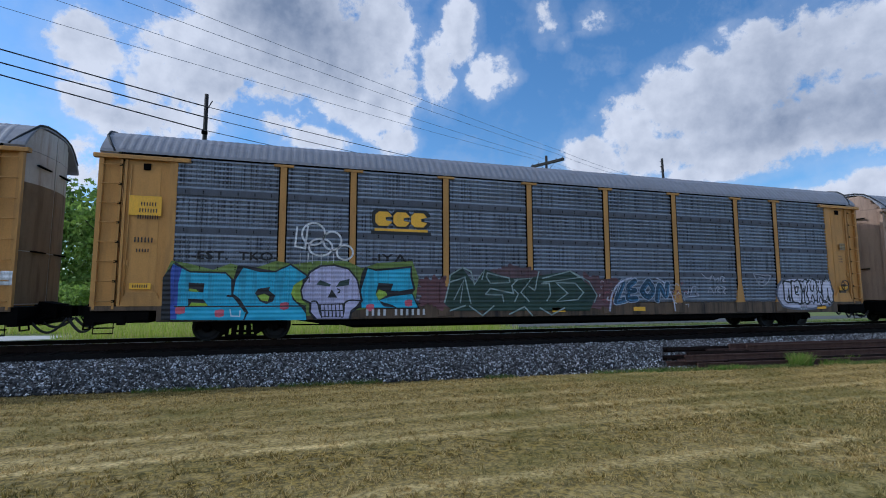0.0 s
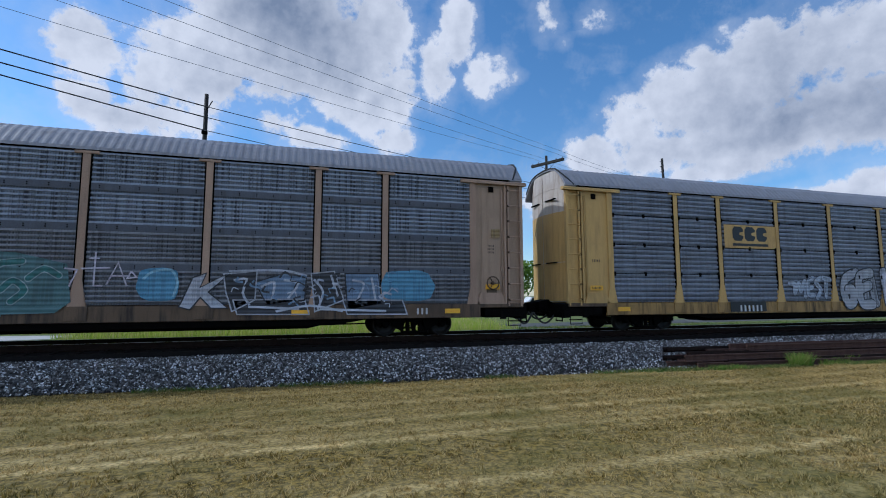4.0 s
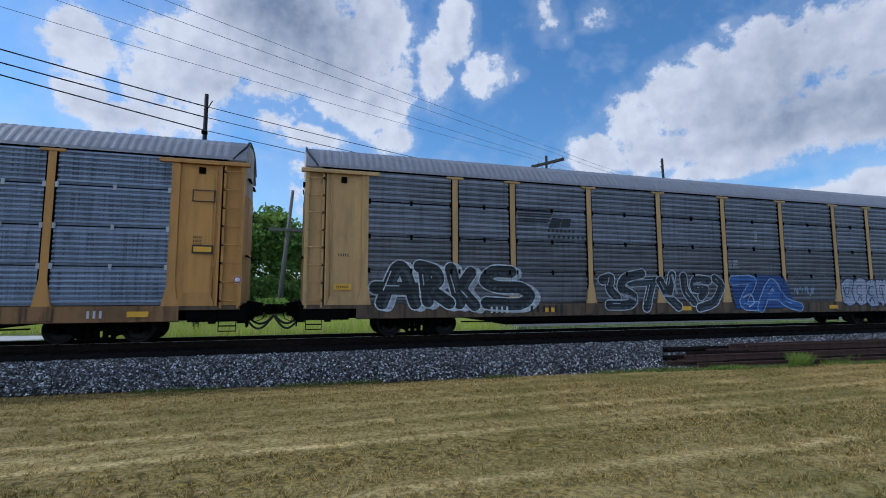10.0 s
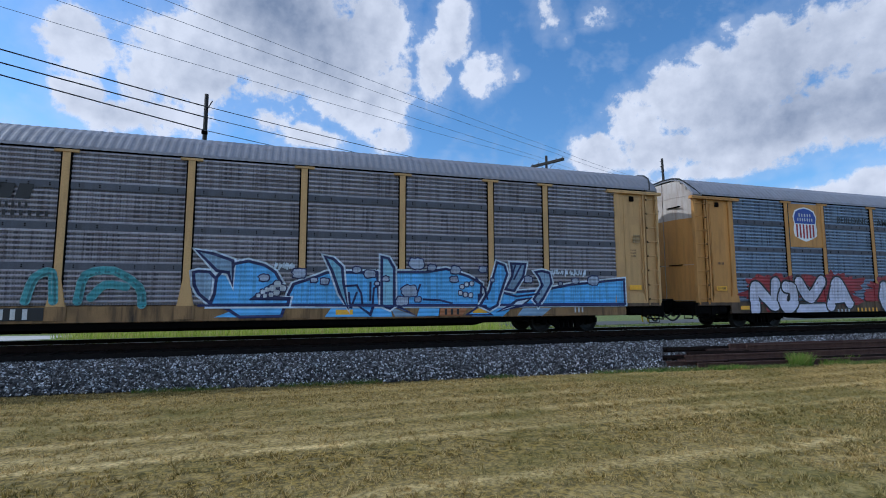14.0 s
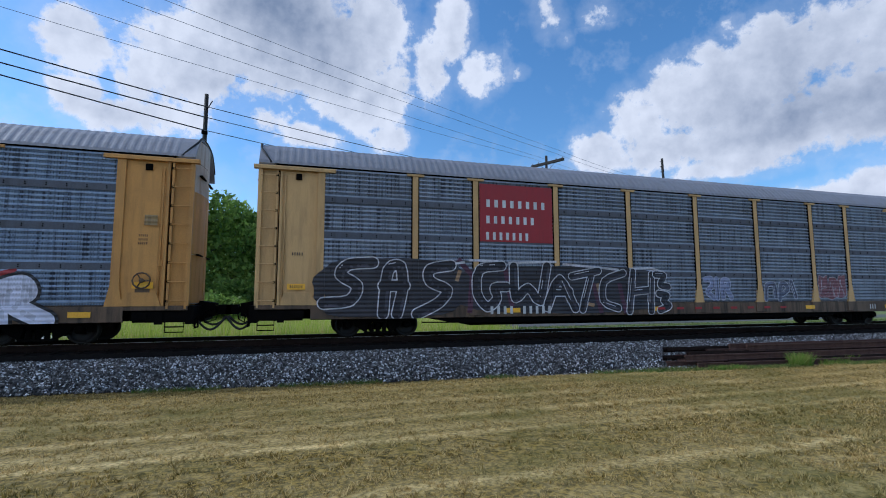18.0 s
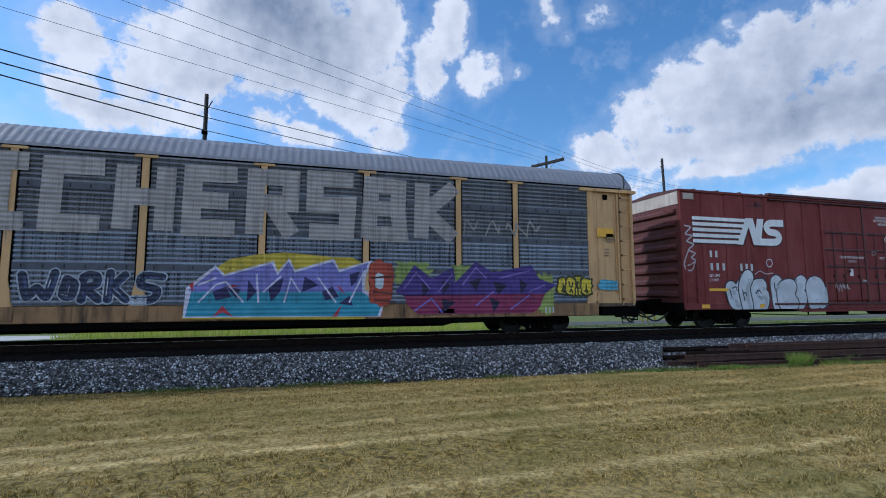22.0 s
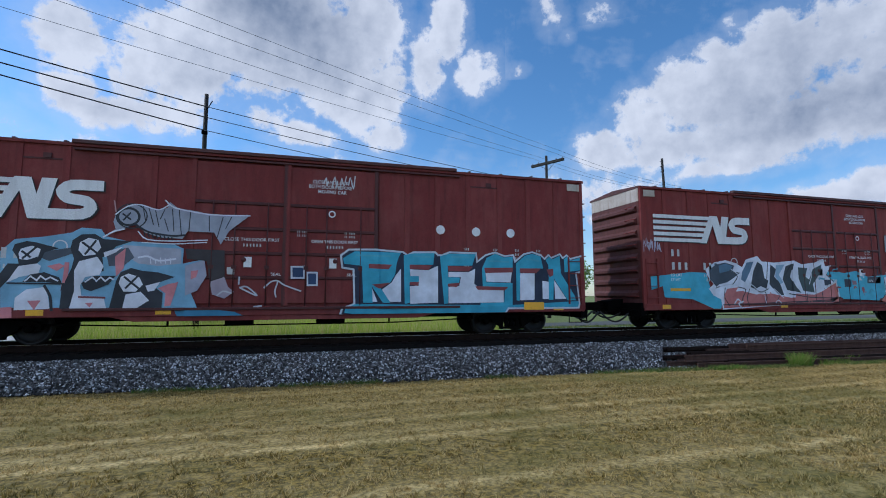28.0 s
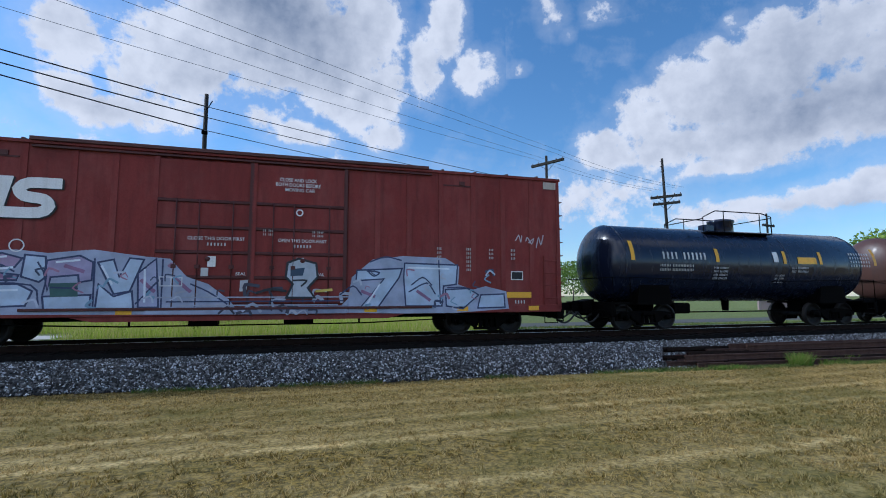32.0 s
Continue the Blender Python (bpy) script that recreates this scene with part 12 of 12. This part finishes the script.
line(car, [(12.68, 1.46), (13.31, 1.52)], 0.03, (0.70, 0.72, 0.78), 3.6)
line(car, [(13.75, 1.40), (14.28, 1.53)], 0.03, (0.70, 0.72, 0.78), 3.6)
shape(car, [(8.49, 1.84), (8.85, 1.84), (8.86, 1.62), (8.50, 1.61)], (0.02, 0.025, 0.05), 1.8, "stencil_panel")
shape(car, [(9.60, 1.87), (9.93, 1.87), (9.94, 1.57), (9.61, 1.56)], (0.02, 0.025, 0.05), 1.8, "stencil_panel")
shape(car, [(10.55, 1.54), (10.67, 1.57), (10.74, 1.45), (10.66, 1.31), (10.57, 1.40)], (0.30, 0.09, 0.10), 1.8, "paint_patch")
shape(car, [(10.01, 1.83), (10.27, 1.80), (10.30, 1.66), (10.08, 1.64)], (0.28, 0.14, 0.16), 1.8, "paint_patch")
shape(car, [(10.46, 2.01), (10.64, 1.83), (10.46, 1.83)], (0.6, 0.6, 0.6), 1.8, "paint_patch")
shape(car, [(8.60, 1.56), (9.15, 1.79), (9.26, 1.25), (9.20, 0.97), (8.06, 0.98), (8.05, 1.28), (8.61, 1.28)], (0.48, 0.14, 0.11), 1.5, "paint_patch")
line(car, [(8.59, 1.54), (9.13, 1.77), (9.26, 1.18)], 0.08, (0.55, 0.56, 0.60), 2.2)
car = boxes[4]
LILAC, DEEP_BLUE, ICE = (0.35, 0.39, 0.53), (0.035, 0.05, 0.13), (0.46, 0.56, 0.72)
shape(car, [(1.67, 0.89), (2.12, 1.26), (2.89, 1.35), (3.02, 2.03), (3.33, 2.30), (4.05, 2.35), (4.70, 2.28), (5.66, 2.39), (6.25, 2.31), (6.86, 2.23), (7.37, 2.19), (7.78, 1.73), (8.30, 1.54), (8.83, 1.12), (9.04, 0.83), (9.03, 0.74), (1.71, 0.81)], LILAC, 0, "paint_patch", "pale lilac sprayed ground")
shape(car, [(11.55, 0.76), (11.94, 1.16), (12.03, 1.76), (12.62, 2.28), (13.52, 2.40), (14.83, 2.37), (15.28, 2.11), (15.24, 1.57), (15.71, 1.41), (16.13, 1.52), (16.83, 1.36), (16.92, 0.82), (14.70, 0.68)], LILAC, 0, "paint_patch", "pale lilac sprayed ground")
shape(car, [(9.04, 0.93), (11.93, 0.96), (11.91, 0.74), (9.03, 0.74)], (0.24, 0.27, 0.38), 0.3, "paint_patch")
shape(car, [(3.20, 2.12), (3.78, 2.26), (4.19, 2.14), (4.05, 1.92), (3.60, 1.95), (3.78, 1.78), (4.14, 1.74), (4.10, 1.61), (3.46, 1.61), (3.20, 1.69), (3.14, 1.95)], (0.34, 0.25, 0.40), 1, "letter", "pale blue and lilac painted letter")
line(car, [(3.20, 2.12), (3.78, 2.26), (4.19, 2.14), (4.05, 1.92), (3.60, 1.95), (3.78, 1.78), (4.14, 1.74), (4.10, 1.61), (3.46, 1.61), (3.20, 1.69), (3.14, 1.95)], 0.045, DEEP_BLUE, 1.8, closed=True)
shape(car, [(3.33, 1.50), (4.14, 1.52), (4.44, 1.35), (4.32, 1.00), (3.25, 0.96), (3.20, 1.35)], ICE, 1, "letter", "pale blue and lilac painted letter")
line(car, [(3.33, 1.50), (4.14, 1.52), (4.44, 1.35), (4.32, 1.00), (3.25, 0.96), (3.20, 1.35)], 0.045, DEEP_BLUE, 1.8, closed=True)
shape(car, [(4.24, 2.23), (4.66, 2.19), (4.70, 1.70), (4.56, 1.57), (4.19, 1.70)], ICE, 1, "letter", "pale blue and lilac painted letter")
line(car, [(4.24, 2.23), (4.66, 2.19), (4.70, 1.70), (4.56, 1.57), (4.19, 1.70)], 0.045, DEEP_BLUE, 1.8, closed=True)
shape(car, [(4.70, 2.10), (5.37, 2.23), (5.66, 2.07), (5.65, 1.62), (5.38, 1.57), (5.36, 1.75), (4.79, 1.69), (4.74, 1.35), (4.65, 1.79)], (0.34, 0.30, 0.47), 1, "letter", "pale blue and lilac painted letter")
line(car, [(4.70, 2.10), (5.37, 2.23), (5.66, 2.07), (5.65, 1.62), (5.38, 1.57), (5.36, 1.75), (4.79, 1.69), (4.74, 1.35), (4.65, 1.79)], 0.045, DEEP_BLUE, 1.8, closed=True)
shape(car, [(4.65, 1.22), (5.65, 1.26), (5.64, 0.90), (4.69, 0.91)], ICE, 1, "letter", "pale blue and lilac painted letter")
line(car, [(4.65, 1.22), (5.65, 1.26), (5.64, 0.90), (4.69, 0.91)], 0.045, DEEP_BLUE, 1.8, closed=True)
shape(car, [(5.76, 2.07), (6.10, 2.15), (6.24, 1.71), (6.45, 2.19), (6.77, 2.16), (6.49, 1.35), (6.14, 1.28)], ICE, 1, "letter", "pale blue and lilac painted letter")
line(car, [(5.76, 2.07), (6.10, 2.15), (6.24, 1.71), (6.45, 2.19), (6.77, 2.16), (6.49, 1.35), (6.14, 1.28)], 0.045, DEEP_BLUE, 1.8, closed=True)
shape(car, [(6.65, 1.81), (7.06, 2.18), (7.16, 0.94), (6.69, 0.94)], (0.38, 0.40, 0.58), 1, "letter", "pale blue and lilac painted letter")
line(car, [(6.65, 1.81), (7.06, 2.18), (7.16, 0.94), (6.69, 0.94)], 0.045, DEEP_BLUE, 1.8, closed=True)
shape(car, [(5.80, 1.53), (6.14, 1.22), (6.54, 1.35), (6.59, 0.91), (5.76, 0.92)], ICE, 1, "letter", "pale blue and lilac painted letter")
line(car, [(5.80, 1.53), (6.14, 1.22), (6.54, 1.35), (6.59, 0.91), (5.76, 0.92)], 0.045, DEEP_BLUE, 1.8, closed=True)
shape(car, [(12.17, 1.96), (13.49, 2.03), (13.41, 1.77), (12.79, 0.90), (12.29, 0.90), (12.96, 1.72), (12.15, 1.66)], ICE, 1, "letter", "pale blue and lilac painted letter")
line(car, [(12.17, 1.96), (13.49, 2.03), (13.41, 1.77), (12.79, 0.90), (12.29, 0.90), (12.96, 1.72), (12.15, 1.66)], 0.045, DEEP_BLUE, 1.8, closed=True)
shape(car, [(13.57, 2.19), (15.22, 2.16), (15.17, 1.57), (14.77, 1.52), (14.72, 0.92), (13.61, 0.93), (13.54, 1.77)], ICE, 1, "letter", "pale blue and lilac painted letter")
line(car, [(13.57, 2.19), (15.22, 2.16), (15.17, 1.57), (14.77, 1.52), (14.72, 0.92), (13.61, 0.93), (13.54, 1.77)], 0.045, DEEP_BLUE, 1.8, closed=True)
shape(car, [(14.83, 1.41), (15.57, 1.45), (15.90, 1.25), (15.39, 0.83), (14.86, 0.92)], ICE, 1, "letter", "pale blue and lilac painted letter")
line(car, [(14.83, 1.41), (15.57, 1.45), (15.90, 1.25), (15.39, 0.83), (14.86, 0.92)], 0.045, DEEP_BLUE, 1.8, closed=True)
shape(car, [(1.79, 1.02), (2.17, 1.22), (2.46, 1.18), (2.47, 0.89), (1.75, 0.87)], (0.40, 0.42, 0.52), 1, "letter", "pale blue and lilac painted letter")
line(car, [(1.79, 1.02), (2.17, 1.22), (2.46, 1.18), (2.47, 0.89), (1.75, 0.87)], 0.045, DEEP_BLUE, 1.8, closed=True)
shape(car, [(15.97, 1.25), (16.75, 1.28), (16.78, 0.87), (15.87, 0.85)], ICE, 1, "letter", "pale blue and lilac painted letter")
line(car, [(15.97, 1.25), (16.75, 1.28), (16.78, 0.87), (15.87, 0.85)], 0.045, DEEP_BLUE, 1.8, closed=True)
shape(car, [(4.77, 1.54), (5.36, 1.56), (5.38, 1.22), (4.81, 1.21)], (0.05, 0.12, 0.12), 2.4, "paint_patch")
line(car, rounded([(3.29, 2.02), (3.69, 2.04), (4.05, 1.82)]), 0.04, DEEP_BLUE, 2.6)
line(car, rounded([(3.17, 1.54), (4.51, 1.54), (4.58, 1.02)]), 0.04, DEEP_BLUE, 2.6)
line(car, rounded([(4.51, 2.05), (4.72, 1.68), (4.65, 1.26)]), 0.04, DEEP_BLUE, 2.6)
line(car, [(5.69, 2.16), (5.71, 0.92)], 0.04, DEEP_BLUE, 2.6)
line(car, [(4.81, 1.44), (5.36, 1.42)], 0.04, DEEP_BLUE, 2.6)
line(car, [(6.63, 1.03), (7.20, 1.70)], 0.04, DEEP_BLUE, 2.6)
line(car, [(7.21, 2.17), (7.22, 0.91)], 0.04, DEEP_BLUE, 2.6)
line(car, rounded([(7.88, 1.54), (8.30, 1.35), (8.77, 1.02)]), 0.04, DEEP_BLUE, 2.6)
line(car, rounded([(12.47, 1.95), (12.87, 1.91), (12.66, 1.77), (12.47, 1.95)]), 0.04, DEEP_BLUE, 2.6)
line(car, rounded([(13.78, 1.55), (14.13, 1.82), (14.40, 1.55)]), 0.04, DEEP_BLUE, 2.6)
line(car, rounded([(13.70, 1.34), (14.27, 1.67), (14.51, 1.28)]), 0.04, DEEP_BLUE, 2.6)
line(car, [(14.62, 2.29), (14.67, 0.99)], 0.04, DEEP_BLUE, 2.6)
line(car, rounded([(12.55, 2.21), (13.00, 2.39), (13.47, 2.27)]), 0.04, DEEP_BLUE, 2.6)
line(car, rounded([(14.90, 1.47), (15.44, 1.49), (15.73, 1.36)]), 0.04, DEEP_BLUE, 2.6)
line(car, rounded([(2.89, 1.35), (2.64, 1.09), (2.81, 0.88)]), 0.04, DEEP_BLUE, 2.6)
line(car, rounded([(11.70, 1.26), (12.08, 1.56), (12.31, 1.26)]), 0.04, DEEP_BLUE, 2.6)
line(car, [(3.44, 2.12), (3.87, 2.18)], 0.05, (0.74, 0.80, 0.90), 3.0)
line(car, [(4.89, 2.06), (5.37, 2.12)], 0.05, (0.74, 0.80, 0.90), 3.0)
line(car, [(5.85, 1.98), (6.09, 1.53)], 0.05, (0.74, 0.80, 0.90), 3.0)
line(car, [(6.80, 1.90), (6.83, 1.08)], 0.05, (0.74, 0.80, 0.90), 3.0)
line(car, [(13.69, 2.06), (14.94, 2.04)], 0.05, (0.74, 0.80, 0.90), 3.0)
line(car, [(12.83, 1.56), (12.48, 1.00)], 0.05, (0.74, 0.80, 0.90), 3.0)
line(car, [(3.64, 1.87), (4.01, 1.92)], 0.05, (0.74, 0.80, 0.90), 3.0)
line(car, [(3.42, 1.35), (4.14, 1.38)], 0.05, (0.74, 0.80, 0.90), 3.0)
line(car, [(3.51, 1.78), (3.96, 1.68)], 0.09, (0.26, 0.14, 0.26), 2.2)
line(car, [(5.08, 1.97), (5.46, 1.84)], 0.09, (0.26, 0.14, 0.26), 2.2)
line(car, [(6.74, 1.63), (7.04, 1.35)], 0.09, (0.26, 0.14, 0.26), 2.2)
line(car, [(13.96, 1.36), (14.34, 1.10)], 0.09, (0.26, 0.14, 0.26), 2.2)
line(car, [(7.46, 1.72), (7.87, 1.35)], 0.09, (0.26, 0.14, 0.26), 2.2)
line(car, [(3.33, 1.18), (3.78, 1.09)], 0.09, (0.26, 0.14, 0.26), 2.2)
line(car, [(12.32, 1.36), (12.68, 1.21)], 0.09, (0.26, 0.14, 0.26), 2.2)
line(car, [(7.04, 1.19), (11.94, 1.20)], 0.035, (0.36, 0.38, 0.48), 3.2)
line(car, [(7.34, 1.08), (11.79, 1.09)], 0.035, DEEP_BLUE, 3.2)
line(car, [(7.65, 0.98), (11.64, 0.98)], 0.035, (0.36, 0.38, 0.48), 3.2)
line(car, [(7.96, 0.88), (11.49, 0.87)], 0.035, DEEP_BLUE, 3.2)
line(car, [(7.15, 1.72), (7.67, 1.71), (7.67, 1.49), (7.17, 1.49)], 0.03, (0.58, 0.60, 0.66), 3.0, closed=True)
line(car, [(7.42, 1.72), (7.42, 1.49)], 0.03, (0.58, 0.60, 0.66), 3.4)
shape(car, [(10.27, 2.14), (10.57, 2.26), (11.03, 2.13), (11.08, 1.75), (10.82, 1.45), (11.01, 1.18), (10.26, 1.18), (10.42, 1.55), (10.23, 1.75)], (0.44, 0.48, 0.55), 3, "paint_patch", "pale painted figure shape")
line(car, [(10.27, 2.14), (10.57, 2.26), (11.03, 2.13), (11.08, 1.75), (10.82, 1.45), (11.01, 1.18), (10.26, 1.18), (10.42, 1.55), (10.23, 1.75)], 0.06, INK, 3.8, closed=True)
shape(car, [(10.35, 1.96), (10.73, 2.01), (10.68, 1.79), (10.35, 1.77)], (0.03, 0.06, 0.11), 4.2, "paint_patch")
line(car, rounded([(10.42, 1.65), (10.83, 1.67), (10.65, 1.50)]), 0.05, INK, 4.2)
line(car, rounded([(9.50, 1.31), (9.84, 1.43), (10.24, 1.36)]), 0.07, INK, 3.2)
line(car, [(11.05, 1.36), (11.47, 1.40)], 0.07, (0.55, 0.42, 0.08), 3.2)
shape(car, [(8.10, 1.97), (8.28, 1.97), (8.28, 1.75), (8.10, 1.75)], (0.6, 0.6, 0.6), 1, "sticker")
shape(car, [(9.07, 1.64), (9.27, 1.66), (9.23, 1.35), (9.06, 1.35)], (0.5, 0.5, 0.55), 1, "paint_patch")
wild(car, 17.16, 18.25, 2.77, 3.21, [(0.5, 0.45, 0.5)], (0.3, 0.2, 0.2), 3, 178, 0.04, 0.004)
plate(car, 0.03, 0.12, 1.1, 2.1, decal_yellow, 1, "reflector", "upright yellow strip")
line(car, rounded([(0.98, 0.91), (1.06, 1.27), (1.16, 0.96), (1.00, 0.91), (1.31, 1.13), (1.36, 0.93), (1.47, 1.18), (1.60, 0.93), (1.72, 1.09)]), 0.05, (0.66, 0.66, 0.68), 2, "white handwritten tag")
flecks(car, 2.2, 7.6, 0.75, 2.1, [(0.50, 0.54, 0.66), (0.20, 0.34, 0.48), (0.34, 0.18, 0.28), (0.05, 0.07, 0.14)], 26, 41, 0.30, 3.6)
flecks(car, 7.6, 11.8, 0.72, 1.25, [(0.40, 0.42, 0.52), (0.05, 0.05, 0.08)], 22, 42, 0.40, 2.4)
flecks(car, 11.9, 16.6, 0.75, 2.0, [(0.50, 0.54, 0.66), (0.20, 0.34, 0.48), (0.34, 0.18, 0.28), (0.05, 0.07, 0.14)], 18, 43, 0.30, 3.6)
# --- black tank car
car = tanks[0]
for x in (0.80, 4.5, 7.8, 9.7, 12.8):
    plate(car, x, x + 0.16, 2.45, 3.15 if x in (0.80, 12.8) else 2.95, decal_yellow, 1, "reflector", "upright yellow strip")
bars(car, 2.1, 4.1, 2.52, 2.78, 11, decal_white, 1, (4,))
data_block(car, 2.0, 2.25, 2, 22, 0.09)
data_block(car, 4.4, 2.2, 4, 12, 0.075)
plate(car, 8.55, 9.55, 2.45, 2.72, decal_yellow, 1, "placard", "yellow notice plate")
data_block(car, 8.2, 2.25, 2, 14, 0.085)
data_block(car, 7.4, 1.95, 3, 9, 0.07)
plate(car, 7.3, 7.55, 2.5, 2.9, decal_white, 1, "placard", "white placard")
for k in range(4):
    bars(car, 11.4, 12.6, 2.86 - 0.16 * k, 2.95 - 0.16 * k, 8, decal_white)


# ------------------------------------------------------------------ what moves
def motions():
    for car in (*racks, *boxes, *tanks):
        x, y, z = car.location
        walk(car, [(t, pose(x - gone(t), y, z)) for t in range(33)])
    for w, r, place, e in WHEELSETS:
        # wheels roll while they are near; far up and down the line they need no turning
        at = lambda t: -gone(t) / r
        t_in = max(0.0, (place - 45.0) / SPEED)
        t_out = min(32.0, (place + 16.0) / SPEED)
        times = [0.0]
        if t_out > t_in:
            first, last = frame(t_in), frame(t_out)
            times += [(f - 1) / FPS for f in range(first, last + 1) if f > 1]
        if times[-1] < 31.99:
            times.append(32.0)
        zero = at(t_in) if t_in > 0 else 0.0
        rows = []
        for t in times:
            a = (at(min(max(t, t_in), max(t_in, t_out))) - zero) % (2 * math.pi)
            rows.append((t, pose(e, 0, r + 0.002, 0, math.degrees(a), 0)))
        walk(w, rows)
    for bank, turn, rise in ((left_cloud, -1.6, 0.5), (right_cloud, 1.6, 0.6), (wisp_cloud, 0.6, 0.9), (low_cloud, 0.2, 0.1)):
        rows = []
        for t in range(0, 33, 4):
            u = (t - 19.0) / 32.0
            rows.append((t, pose(0, 0, FAR * math.tan(radians(rise * u)), 0, 0, -turn * u)))
        walk(bank, rows)


motions()
